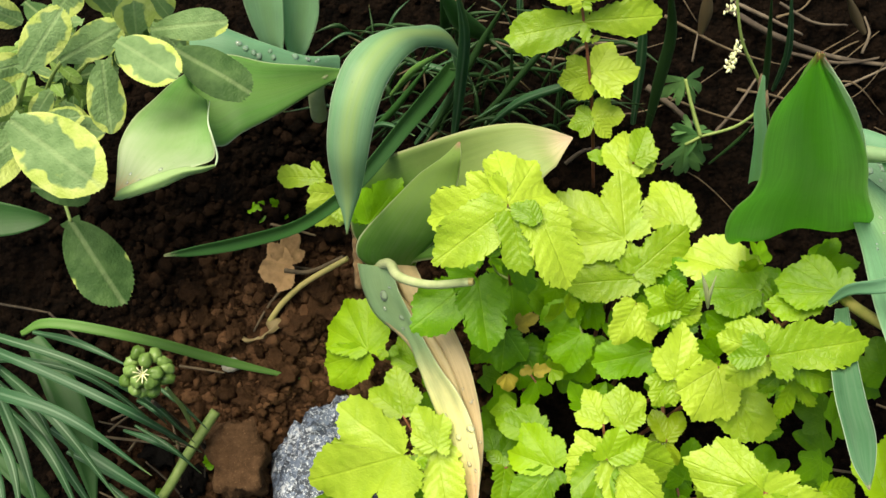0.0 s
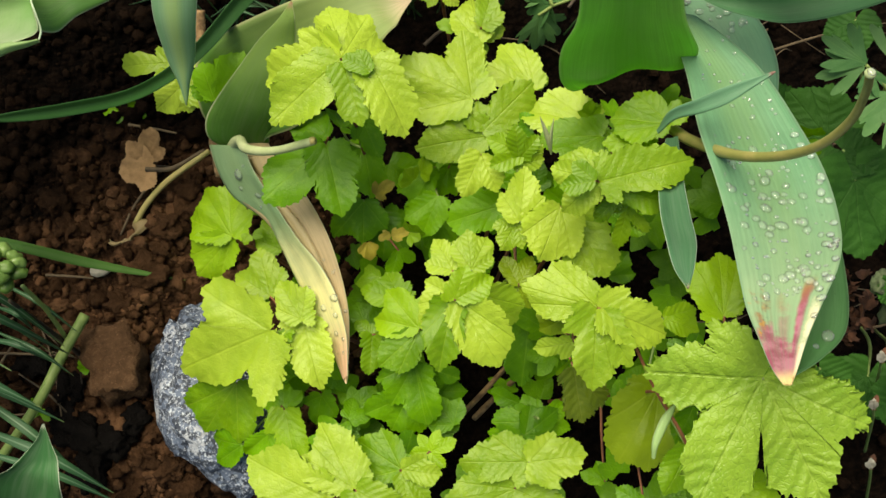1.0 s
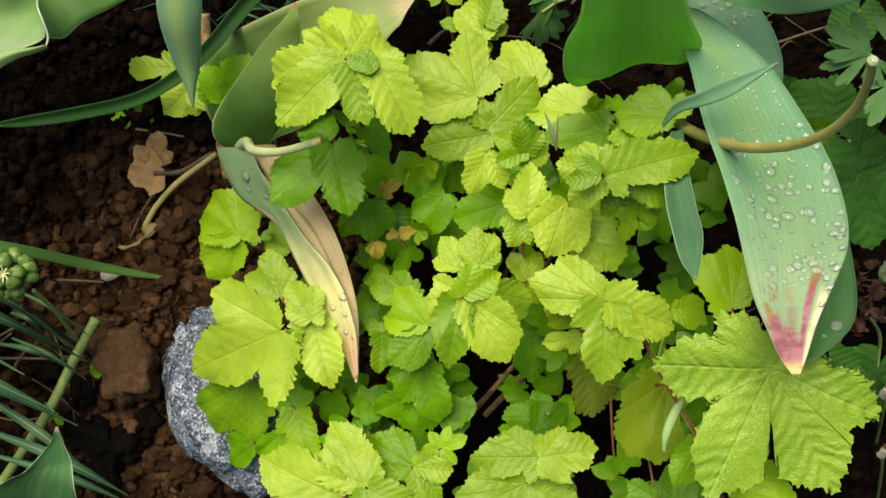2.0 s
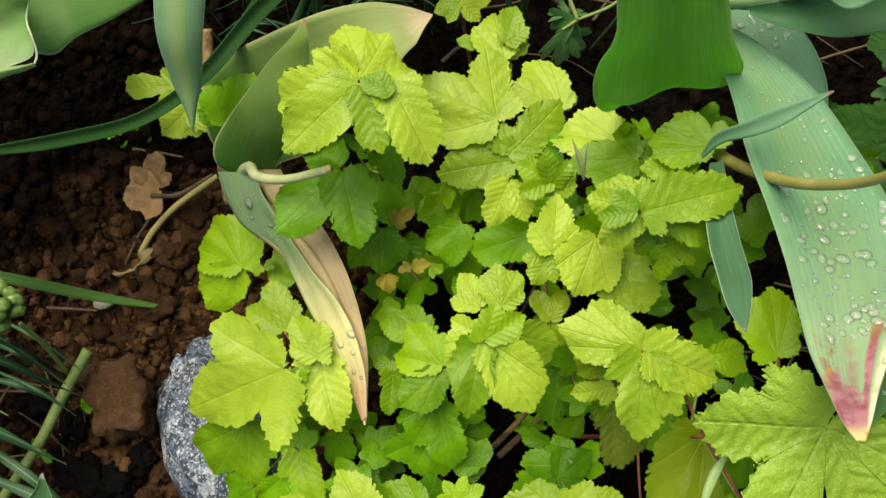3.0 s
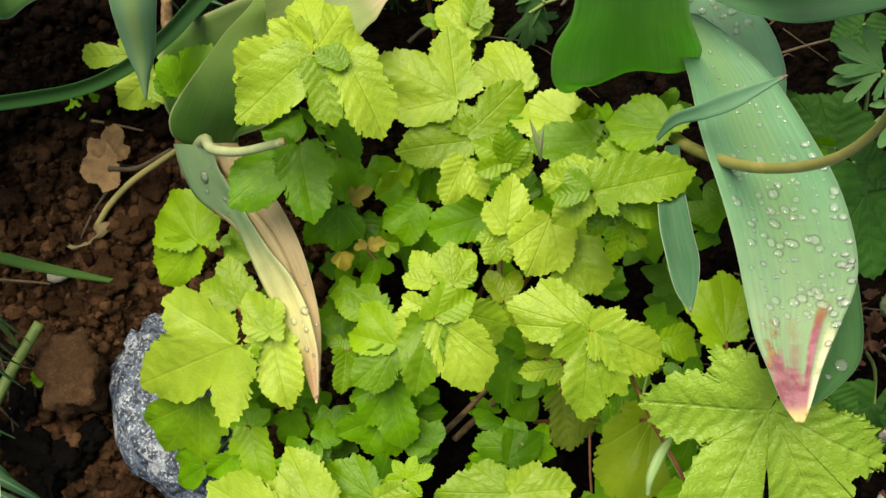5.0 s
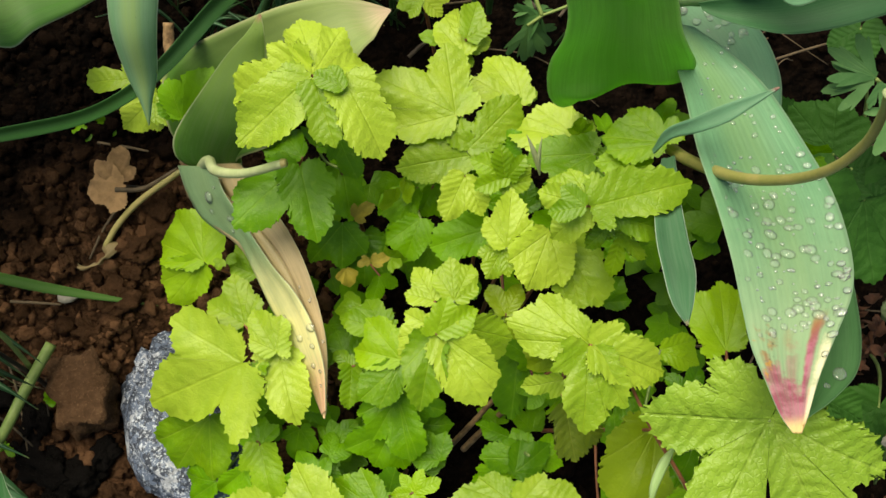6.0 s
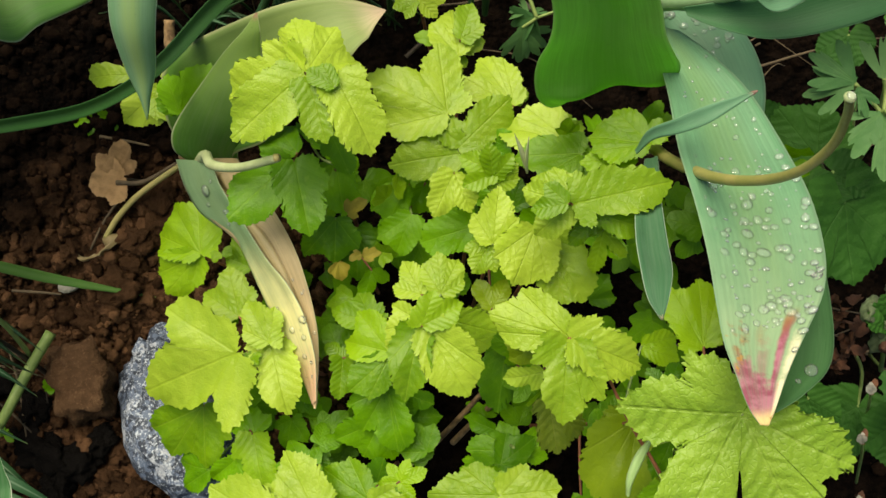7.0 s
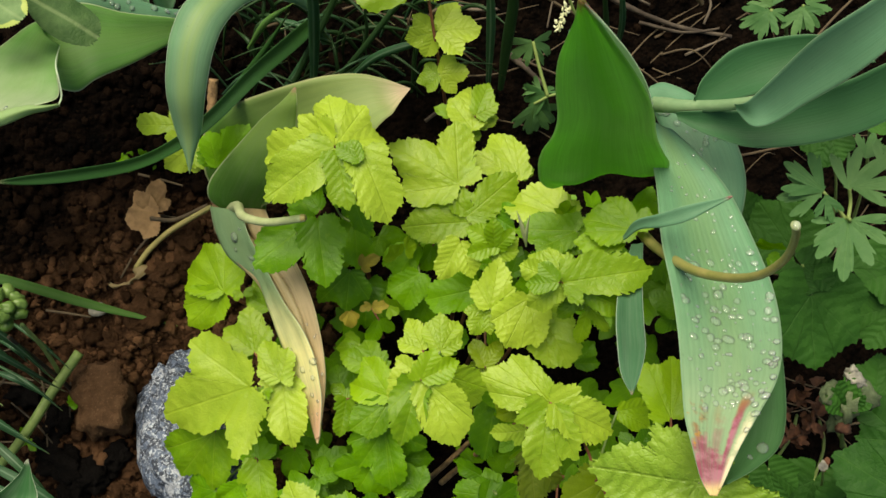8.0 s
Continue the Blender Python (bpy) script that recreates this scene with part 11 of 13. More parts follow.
blade(grass, GRASS, [(0.0083, 0.3397, 0.0619), (0.0089, 0.3366, 0.0895), (0.0111, 0.3517, 0.0805)], [(-0.0006, 0.0000, 0.0000), (-0.0011, 0.0001, 0.0001), (-0.0001, 0.0000, 0.0000)], 0.30, name="blade", nu=22, nv=5)
blade(grass, STRAWB, [(0.0871, 0.3275, 0.0574), (0.0861, 0.3342, 0.0886), (0.0913, 0.3448, 0.0958)], [(-0.0007, 0.0001, -0.0000), (-0.0012, 0.0003, -0.0000), (-0.0001, 0.0000, 0.0000)], 0.30, name="blade", nu=22, nv=5)
blade(grass, GRASS, [(-0.0083, 0.2898, 0.0437), (-0.0196, 0.2862, 0.0711), (-0.0371, 0.2821, 0.0716)], [(-0.0004, -0.0004, -0.0002), (-0.0002, -0.0009, -0.0005), (0.0000, -0.0001, -0.0000)], 0.30, name="blade", nu=22, nv=5)
blade(grass, GRASS, [(-0.0215, 0.3295, 0.0581), (-0.0434, 0.3226, 0.0844), (-0.0681, 0.3088, 0.0720)], [(-0.0002, -0.0006, -0.0003), (0.0003, -0.0011, -0.0007), (0.0001, -0.0001, -0.0001)], 0.30, name="blade", nu=22, nv=5)
blade(grass, GRASS, [(0.0441, 0.2943, 0.0453), (0.0532, 0.2875, 0.0716), (0.0679, 0.2820, 0.0693)], [(-0.0002, 0.0004, 0.0002), (-0.0000, 0.0007, 0.0004), (0.0000, 0.0001, 0.0000)], 0.30, name="blade", nu=22, nv=5)
blade(grass, GRASS, [(0.0576, 0.3067, 0.0499), (0.0282, 0.3017, 0.0768), (0.0009, 0.2890, 0.0542)], [(-0.0001, -0.0004, -0.0002), (0.0002, -0.0007, -0.0004), (0.0000, -0.0000, -0.0000)], 0.30, name="blade", nu=22, nv=5)
blade(grass, STRAP, [(-0.0579, 0.2781, 0.0394), (-0.0397, 0.2757, 0.0673), (-0.0177, 0.2658, 0.0704)], [(-0.0005, 0.0007, 0.0004), (-0.0002, 0.0015, 0.0008), (0.0000, 0.0001, 0.0001)], 0.30, name="blade", nu=22, nv=5)
blade(grass, GRASS, [(0.0515, 0.2809, 0.0405), (0.0342, 0.2793, 0.0686), (0.0122, 0.2770, 0.0610)], [(-0.0006, -0.0007, -0.0004), (-0.0003, -0.0015, -0.0008), (0.0000, -0.0001, -0.0001)], 0.30, name="blade", nu=22, nv=5)
blade(grass, GRASS, [(0.1374, 0.2848, 0.0419), (0.1365, 0.2950, 0.0839), (0.1357, 0.3050, 0.1258), (0.1235, 0.3085, 0.1750)], [(-0.0019, 0.0006, -0.0002), (-0.0035, 0.0011, -0.0003), (-0.0032, 0.0006, -0.0005), (-0.0003, 0.0000, -0.0001)], 0.30, name="blade", nu=22, nv=5)
blade(grass, STRAP, [(0.1298, 0.2926, 0.0352), (0.1258, 0.3118, 0.0900), (0.1183, 0.3247, 0.1426)], [(-0.0017, 0.0003, -0.0002), (-0.0031, 0.0005, -0.0005), (-0.0002, 0.0000, -0.0000)], 0.30, name="blade", nu=22, nv=5)
blade(grass, GRASS, [(0.2136, 0.2884, 0.0432), (0.2025, 0.3036, 0.0966), (0.1831, 0.3112, 0.1664)], [(-0.0011, 0.0002, -0.0003), (-0.0019, 0.0004, -0.0005), (-0.0001, 0.0000, -0.0000)], 0.30, name="blade", nu=22, nv=5)
blade(grass, STRAP, [(0.2158, 0.3007, 0.0668), (0.2087, 0.3004, 0.1146), (0.1903, 0.3056, 0.1740)], [(-0.0011, 0.0005, -0.0002), (-0.0020, 0.0006, -0.0005), (-0.0002, 0.0000, -0.0001)], 0.30, name="blade", nu=22, nv=5)
blade(grass, STRAWB, [(0.1736, 0.3456, 0.0640), (0.1735, 0.3520, 0.0807), (0.1714, 0.3612, 0.0984)], [(-0.0021, 0.0007, -0.0003), (-0.0040, 0.0010, -0.0007), (-0.0003, 0.0001, -0.0001)], 0.30, name="blade", nu=22, nv=5)
blade(grass, STRAWB, [(0.2840, 0.3456, 0.0640), (0.2742, 0.3511, 0.0756), (0.2588, 0.3577, 0.0972)], [(-0.0014, -0.0004, -0.0010), (-0.0026, -0.0006, -0.0018), (-0.0002, -0.0000, -0.0001)], 0.30, name="blade", nu=22, nv=5)
blade(grass, GRASS, [(0.1793, 0.2633, 0.0341), (0.1914, 0.2671, 0.0642), (0.1963, 0.2700, 0.0892)], [(-0.0004, 0.0005, 0.0001), (-0.0009, 0.0009, 0.0002), (-0.0001, 0.0001, 0.0000)], 0.30, name="blade", nu=22, nv=5)
# straw and dead stems lying on the soil at the back
srng = random.Random(21)
sv, sf = [], []
for k in range(92):
    x, y = srng.uniform(-0.02, 0.55), srng.uniform(0.26, 0.56)
    a, n = srng.uniform(-0.6, 0.9), srng.uniform(0.03, 0.15)
    if k > 74:
        x, y = srng.uniform(0.24, 0.4), srng.uniform(0.02, 0.26)
    e = (x + n * math.cos(a), y + n * math.sin(a))
    lift = srng.uniform(0.001, 0.02)
    me = tube_mesh("straw", STRAW, [(x, y, soil_height(x, y) + 0.002), ((x + e[0]) / 2, (y + e[1]) / 2 + srng.uniform(-0.022, 0.022), soil_height((x + e[0]) / 2, (y + e[1]) / 2) + lift), (e[0], e[1], soil_height(*e) + 0.002)], [srng.uniform(0.0004, 0.0015), 0.0003], n=14, ring=5, lumpy=0.2)
    o = len(sv)
    sv += [tuple(v.co) for v in me.vertices]
    sf += [tuple(i + o for i in q.vertices) for q in me.polygons]
alone("straw_litter", mesh("straw_litter", sv, sf, STRAW), "brown straw and dead stems scattered on the soil", "litter", kind="stuff")

# thicker dead stems lying over the soil at the back
alone("dead_stem", tube_mesh("dead_stem", DEADSTEM, [(0.2015, 0.3822, 0.0405), (0.2333, 0.3607, 0.0397), (0.2740, 0.3475, 0.0329), (0.3174, 0.3403, 0.0313)], [0.0024, 0.0014], lumpy=0.12, n=18), "greyish brown dead plant stem lying on the soil", "stem", group="dead stems on the soil")
alone("dead_stem", tube_mesh("dead_stem", DEADSTEM, [(0.2080, 0.3868, 0.0407), (0.2321, 0.3721, 0.0415), (0.2551, 0.3634, 0.0356)], [0.0016, 0.0010], lumpy=0.12, n=18), "greyish brown dead plant stem lying on the soil", "stem", group="dead stems on the soil")
alone("dead_stem", tube_mesh("dead_stem", DEADSTEM, [(0.1434, 0.3253, 0.0282), (0.1579, 0.3113, 0.0291), (0.1742, 0.2985, 0.0223)], [0.0026, 0.0016], lumpy=0.12, n=18), "greyish brown dead plant stem lying on the soil", "stem", group="dead stems on the soil")
alone("dead_stem", tube_mesh("dead_stem", DEADSTEM, [(0.2812, 0.3260, 0.0268), (0.2957, 0.3308, 0.0319), (0.3181, 0.3422, 0.0304)], [0.0011, 0.0007], lumpy=0.12, n=18), "greyish brown dead plant stem lying on the soil", "stem", group="dead stems on the soil")
alone("dead_stem", tube_mesh("dead_stem", DEADSTEM, [(0.1890, 0.2928, 0.0197), (0.2035, 0.3080, 0.0270), (0.2209, 0.3320, 0.0283)], [0.0013, 0.0008], lumpy=0.12, n=18), "greyish brown dead plant stem lying on the soil", "stem", group="dead stems on the soil")
alone("dead_stem", tube_mesh("dead_stem", DEADSTEM, [(0.1066, 0.3584, 0.0347), (0.1218, 0.3537, 0.0376), (0.1386, 0.3568, 0.0343)], [0.0018, 0.0011], lumpy=0.12, n=18), "greyish brown dead plant stem lying on the soil", "stem", group="dead stems on the soil")
alone("dead_stem", tube_mesh("dead_stem", DEADSTEM, [(0.2967, 0.3503, 0.0322), (0.3009, 0.3622, 0.0388), (0.3003, 0.3768, 0.0380)], [0.0011, 0.0007], lumpy=0.12, n=18), "greyish brown dead plant stem lying on the soil", "stem", group="dead stems on the soil")
alone("dead_stem", tube_mesh("dead_stem", DEADSTEM, [(0.2465, 0.3501, 0.0324), (0.2803, 0.3411, 0.0344), (0.3144, 0.3481, 0.0320)], [0.0014, 0.0008], lumpy=0.12, n=18), "greyish brown dead plant stem lying on the soil", "stem", group="dead stems on the soil")
alone("dead_stem", tube_mesh("dead_stem", DEADSTEM, [(0.1764, 0.3444, 0.0306), (0.1800, 0.3624, 0.0385), (0.1857, 0.3770, 0.0377)], [0.0008, 0.0005], lumpy=0.12, n=18), "greyish brown dead plant stem lying on the soil", "stem", group="dead stems on the soil")
alone("dead_stem", tube_mesh("dead_stem", DEADSTEM, [(0.0850, 0.2722, 0.0155), (0.0964, 0.2790, 0.0210), (0.1096, 0.2832, 0.0179)], [0.0016, 0.0010], lumpy=0.12, n=18), "greyish brown dead plant stem lying on the soil", "stem", group="dead stems on the soil")
alone("dead_stem", tube_mesh("dead_stem", DEADSTEM, [(0.2404, 0.3870, 0.0403), (0.2622, 0.3703, 0.0407), (0.2878, 0.3706, 0.0367)], [0.0012, 0.0007], lumpy=0.12, n=18), "greyish brown dead plant stem lying on the soil", "stem", group="dead stems on the soil")
sedge = thing("sedge", (0.2235, 0.2842, 0.0175), "flowering sedge stem with pale yellow anthers and dark bracts", "sedge")
tube(sedge, GREENWOOD, [(0.2118, 0.2688, 0.0648), (0.1922, 0.2639, 0.1109), (0.1793, 0.2690, 0.1367), (0.1629, 0.2767, 0.1634), (0.1523, 0.2917, 0.1928)], [0.00091, 0.00092, 0.00097, 0.00085, 0.00073])
held("bract", lump_mesh("bract", STRAW, (0.0015, 0.0013, 0.0060), 0, 2, 0.5), sedge, "dark brown bract", pose(0.1809, 0.2650, 0.1353, -58, 14, 10))
held("bract", lump_mesh("bract", STRAW, (0.0015, 0.0013, 0.0060), 1, 2, 0.5), sedge, "dark brown bract", pose(0.1825, 0.2602, 0.1335, -66, 24, 10))
held("bract", lump_mesh("bract", STRAW, (0.0015, 0.0013, 0.0060), 2, 2, 0.5), sedge, "dark brown bract", pose(0.1842, 0.2560, 0.1319, -50, 10, 10))
held("anther", lump_mesh("anther", CREAM, (0.0007, 0.0007, 0.0017), 0, 1, 0.2), sedge, "", pose(0.1580, 0.2623, 0.1590, 70, 87, 0))
held("anther", lump_mesh("anther", CREAM, (0.0007, 0.0007, 0.0017), 1, 1, 0.2), sedge, "", pose(0.1604, 0.3014, 0.1696, 49, 6, 0))
held("anther", lump_mesh("anther", CREAM, (0.0007, 0.0007, 0.0017), 2, 1, 0.2), sedge, "", pose(0.1583, 0.2684, 0.1571, 47, 102, 0))
held("anther", lump_mesh("anther", CREAM, (0.0007, 0.0007, 0.0017), 3, 1, 0.2), sedge, "", pose(0.1575, 0.2922, 0.1677, 162, 125, 0))
held("anther", lump_mesh("anther", CREAM, (0.0007, 0.0007, 0.0017), 4, 1, 0.2), sedge, "", pose(0.1568, 0.2648, 0.1568, 16, 156, 0))
held("anther", lump_mesh("anther", CREAM, (0.0007, 0.0007, 0.0017), 5, 1, 0.2), sedge, "", pose(0.1539, 0.2913, 0.1670, 100, 87, 0))
held("anther", lump_mesh("anther", CREAM, (0.0007, 0.0007, 0.0017), 6, 1, 0.2), sedge, "", pose(0.1545, 0.2605, 0.1616, 17, 14, 0))
held("anther", lump_mesh("anther", CREAM, (0.0007, 0.0007, 0.0017), 7, 1, 0.2), sedge, "", pose(0.1560, 0.2928, 0.1658, 152, 139, 0))
held("anther", lump_mesh("anther", CREAM, (0.0007, 0.0007, 0.0017), 8, 1, 0.2), sedge, "", pose(0.1611, 0.2700, 0.1619, 173, 92, 0))
held("anther", lump_mesh("anther", CREAM, (0.0007, 0.0007, 0.0017), 0, 1, 0.2), sedge, "", pose(0.1590, 0.2982, 0.1738, 176, 118, 0))
held("anther", lump_mesh("anther", CREAM, (0.0007, 0.0007, 0.0017), 1, 1, 0.2), sedge, "", pose(0.1582, 0.2720, 0.1686, 92, 150, 0))
held("anther", lump_mesh("anther", CREAM, (0.0007, 0.0007, 0.0017), 2, 1, 0.2), sedge, "", pose(0.1577, 0.3024, 0.1744, 67, 136, 0))
held("anther", lump_mesh("anther", CREAM, (0.0007, 0.0007, 0.0017), 3, 1, 0.2), sedge, "", pose(0.1581, 0.2646, 0.1605, 162, 68, 0))
held("anther", lump_mesh("anther", CREAM, (0.0007, 0.0007, 0.0017), 4, 1, 0.2), sedge, "", pose(0.1593, 0.3005, 0.1692, 121, 80, 0))
held("anther", lump_mesh("anther", CREAM, (0.0007, 0.0007, 0.0017), 5, 1, 0.2), sedge, "", pose(0.1562, 0.2612, 0.1574, 168, 158, 0))
held("anther", lump_mesh("anther", CREAM, (0.0007, 0.0007, 0.0017), 6, 1, 0.2), sedge, "", pose(0.1586, 0.2986, 0.1695, 107, 153, 0))
held("anther", lump_mesh("anther", CREAM, (0.0007, 0.0007, 0.0017), 7, 1, 0.2), sedge, "", pose(0.1585, 0.2706, 0.1560, 17, 28, 0))
held("anther", lump_mesh("anther", CREAM, (0.0007, 0.0007, 0.0017), 8, 1, 0.2), sedge, "", pose(0.1568, 0.2916, 0.1697, 134, 53, 0))
held("anther", lump_mesh("anther", CREAM, (0.0007, 0.0007, 0.0017), 0, 1, 0.2), sedge, "", pose(0.1564, 0.2620, 0.1635, 49, 27, 0))
held("anther", lump_mesh("anther", CREAM, (0.0007, 0.0007, 0.0017), 1, 1, 0.2), sedge, "", pose(0.1590, 0.2936, 0.1677, 91, 111, 0))
held("anther", lump_mesh("anther", CREAM, (0.0007, 0.0007, 0.0017), 2, 1, 0.2), sedge, "", pose(0.1602, 0.2695, 0.1664, 58, 22, 0))
held("anther", lump_mesh("anther", CREAM, (0.0007, 0.0007, 0.0017), 3, 1, 0.2), sedge, "", pose(0.1571, 0.3007, 0.1722, 125, 148, 0))
held("anther", lump_mesh("anther", CREAM, (0.0007, 0.0007, 0.0017), 4, 1, 0.2), sedge, "", pose(0.1577, 0.2700, 0.1596, 3, 7, 0))
held("anther", lump_mesh("anther", CREAM, (0.0007, 0.0007, 0.0017), 5, 1, 0.2), sedge, "", pose(0.1611, 0.3005, 0.1748, 8, 147, 0))
held("anther", lump_mesh("anther", CREAM, (0.0007, 0.0007, 0.0017), 6, 1, 0.2), sedge, "", pose(0.1542, 0.2585, 0.1606, 151, 67, 0))
held("anther", lump_mesh("anther", CREAM, (0.0007, 0.0007, 0.0017), 7, 1, 0.2), sedge, "", pose(0.1568, 0.2954, 0.1743, 160, 0, 0))
held("anther", lump_mesh("anther", CREAM, (0.0007, 0.0007, 0.0017), 8, 1, 0.2), sedge, "", pose(0.1562, 0.2630, 0.1553, 115, 148, 0))
held("anther", lump_mesh("anther", CREAM, (0.0007, 0.0007, 0.0017), 0, 1, 0.2), sedge, "", pose(0.1600, 0.3021, 0.1719, 175, 121, 0))
held("anther", lump_mesh("anther", CREAM, (0.0007, 0.0007, 0.0017), 1, 1, 0.2), sedge, "", pose(0.1644, 0.2786, 0.1598, 173, 83, 0))
held("anther", lump_mesh("anther", CREAM, (0.0007, 0.0007, 0.0017), 2, 1, 0.2), sedge, "", pose(0.1588, 0.2920, 0.1682, 117, 172, 0))
held("anther", lump_mesh("anther", CREAM, (0.0007, 0.0007, 0.0017), 3, 1, 0.2), sedge, "", pose(0.1584, 0.2676, 0.1588, 9, 81, 0))
held("anther", lump_mesh("anther", CREAM, (0.0007, 0.0007, 0.0017), 4, 1, 0.2), sedge, "", pose(0.1571, 0.2983, 0.1756, 114, 92, 0))
held("anther", lump_mesh("anther", CREAM, (0.0007, 0.0007, 0.0017), 5, 1, 0.2), sedge, "", pose(0.1565, 0.2614, 0.1597, 52, 161, 0))
held("anther", lump_mesh("anther", CREAM, (0.0007, 0.0007, 0.0017), 6, 1, 0.2), sedge, "", pose(0.1581, 0.2900, 0.1731, 113, 129, 0))
held("anther", lump_mesh("anther", CREAM, (0.0007, 0.0007, 0.0017), 7, 1, 0.2), sedge, "", pose(0.1568, 0.2608, 0.1576, 80, 162, 0))
held("anther", lump_mesh("anther", CREAM, (0.0007, 0.0007, 0.0017), 8, 1, 0.2), sedge, "", pose(0.1583, 0.2940, 0.1690, 154, 12, 0))
held("anther", lump_mesh("anther", CREAM, (0.0007, 0.0007, 0.0017), 0, 1, 0.2), sedge, "", pose(0.1624, 0.2769, 0.1556, 53, 35, 0))
held("anther", lump_mesh("anther", CREAM, (0.0007, 0.0007, 0.0017), 1, 1, 0.2), sedge, "", pose(0.1565, 0.2981, 0.1734, 120, 155, 0))
held("anther", lump_mesh("anther", CREAM, (0.0007, 0.0007, 0.0017), 2, 1, 0.2), sedge, "", pose(0.1580, 0.2672, 0.1619, 53, 138, 0))
held("anther", lump_mesh("anther", CREAM, (0.0007, 0.0007, 0.0017), 3, 1, 0.2), sedge, "", pose(0.1580, 0.2991, 0.1705, 118, 122, 0))
held("anther", lump_mesh("anther", CREAM, (0.0007, 0.0007, 0.0017), 4, 1, 0.2), sedge, "", pose(0.1542, 0.2648, 0.1597, 38, 156, 0))
held("anther", lump_mesh("anther", CREAM, (0.0007, 0.0007, 0.0017), 5, 1, 0.2), sedge, "", pose(0.1591, 0.3016, 0.1725, 125, 112, 0))
held("anther", lump_mesh("anther", CREAM, (0.0007, 0.0007, 0.0017), 6, 1, 0.2), sedge, "", pose(0.1638, 0.2751, 0.1593, 81, 151, 0))
held("anther", lump_mesh("anther", CREAM, (0.0007, 0.0007, 0.0017), 7, 1, 0.2), sedge, "", pose(0.1594, 0.3032, 0.1685, 145, 141, 0))
held("anther", lump_mesh("anther", CREAM, (0.0007, 0.0007, 0.0017), 8, 1, 0.2), sedge, "", pose(0.1583, 0.2683, 0.1621, 62, 16, 0))
held("anther", lump_mesh("anther", CREAM, (0.0007, 0.0007, 0.0017), 0, 1, 0.2), sedge, "", pose(0.1561, 0.2979, 0.1752, 129, 31, 0))
held("anther", lump_mesh("anther", CREAM, (0.0007, 0.0007, 0.0017), 1, 1, 0.2), sedge, "", pose(0.1629, 0.2736, 0.1605, 101, 8, 0))
held("anther", lump_mesh("anther", CREAM, (0.0007, 0.0007, 0.0017), 2, 1, 0.2), sedge, "", pose(0.1580, 0.2953, 0.1671, 55, 139, 0))
held("anther", lump_mesh("anther", CREAM, (0.0007, 0.0007, 0.0017), 3, 1, 0.2), sedge, "", pose(0.1622, 0.2743, 0.1536, 85, 63, 0))
held("anther", lump_mesh("anther", CREAM, (0.0007, 0.0007, 0.0017), 4, 1, 0.2), sedge, "", pose(0.1593, 0.2998, 0.1685, 75, 69, 0))
held("anther", lump_mesh("anther", CREAM, (0.0007, 0.0007, 0.0017), 5, 1, 0.2), sedge, "", pose(0.1604, 0.2715, 0.1616, 45, 52, 0))
held("anther", lump_mesh("anther", CREAM, (0.0007, 0.0007, 0.0017), 6, 1, 0.2), sedge, "", pose(0.1575, 0.3043, 0.1727, 170, 120, 0))
held("anther", lump_mesh("anther", CREAM, (0.0007, 0.0007, 0.0017), 7, 1, 0.2), sedge, "", pose(0.1570, 0.2647, 0.1549, 23, 53, 0))
held("anther", lump_mesh("anther", CREAM, (0.0007, 0.0007, 0.0017), 8, 1, 0.2), sedge, "", pose(0.1586, 0.2890, 0.1690, 84, 39, 0))
held("anther", lump_mesh("anther", CREAM, (0.0007, 0.0007, 0.0017), 0, 1, 0.2), sedge, "", pose(0.1598, 0.2659, 0.1579, 115, 55, 0))
held("anther", lump_mesh("anther", CREAM, (0.0007, 0.0007, 0.0017), 1, 1, 0.2), sedge, "", pose(0.1580, 0.3009, 0.1709, 32, 90, 0))
held("anther", lump_mesh("anther", CREAM, (0.0007, 0.0007, 0.0017), 2, 1, 0.2), sedge, "", pose(0.1605, 0.2741, 0.1622, 116, 114, 0))
held("anther", lump_mesh("anther", CREAM, (0.0007, 0.0007, 0.0017), 3, 1, 0.2), sedge, "", pose(0.1591, 0.3044, 0.1714, 24, 132, 0))
held("anther", lump_mesh("anther", CREAM, (0.0007, 0.0007, 0.0017), 4, 1, 0.2), sedge, "", pose(0.1576, 0.2676, 0.1564, 24, 18, 0))
held("anther", lump_mesh("anther", CREAM, (0.0007, 0.0007, 0.0017), 5, 1, 0.2), sedge, "", pose(0.1573, 0.3001, 0.1777, 117, 71, 0))
held("anther", lump_mesh("anther", CREAM, (0.0007, 0.0007, 0.0017), 6, 1, 0.2), sedge, "", pose(0.1572, 0.2690, 0.1666, 66, 177, 0))
held("anther", lump_mesh("anther", CREAM, (0.0007, 0.0007, 0.0017), 7, 1, 0.2), sedge, "", pose(0.1548, 0.2933, 0.1704, 74, 95, 0))
held("anther", lump_mesh("anther", CREAM, (0.0007, 0.0007, 0.0017), 8, 1, 0.2), sedge, "", pose(0.1600, 0.2744, 0.1620, 122, 14, 0))
held("anther", lump_mesh("anther", CREAM, (0.0007, 0.0007, 0.0017), 0, 1, 0.2), sedge, "", pose(0.1578, 0.2931, 0.1699, 5, 171, 0))
held("anther", lump_mesh("anther", CREAM, (0.0007, 0.0007, 0.0017), 1, 1, 0.2), sedge, "", pose(0.1551, 0.2660, 0.1583, 79, 136, 0))
held("anther", lump_mesh("anther", CREAM, (0.0007, 0.0007, 0.0017), 2, 1, 0.2), sedge, "", pose(0.1577, 0.3037, 0.1731, 156, 170, 0))
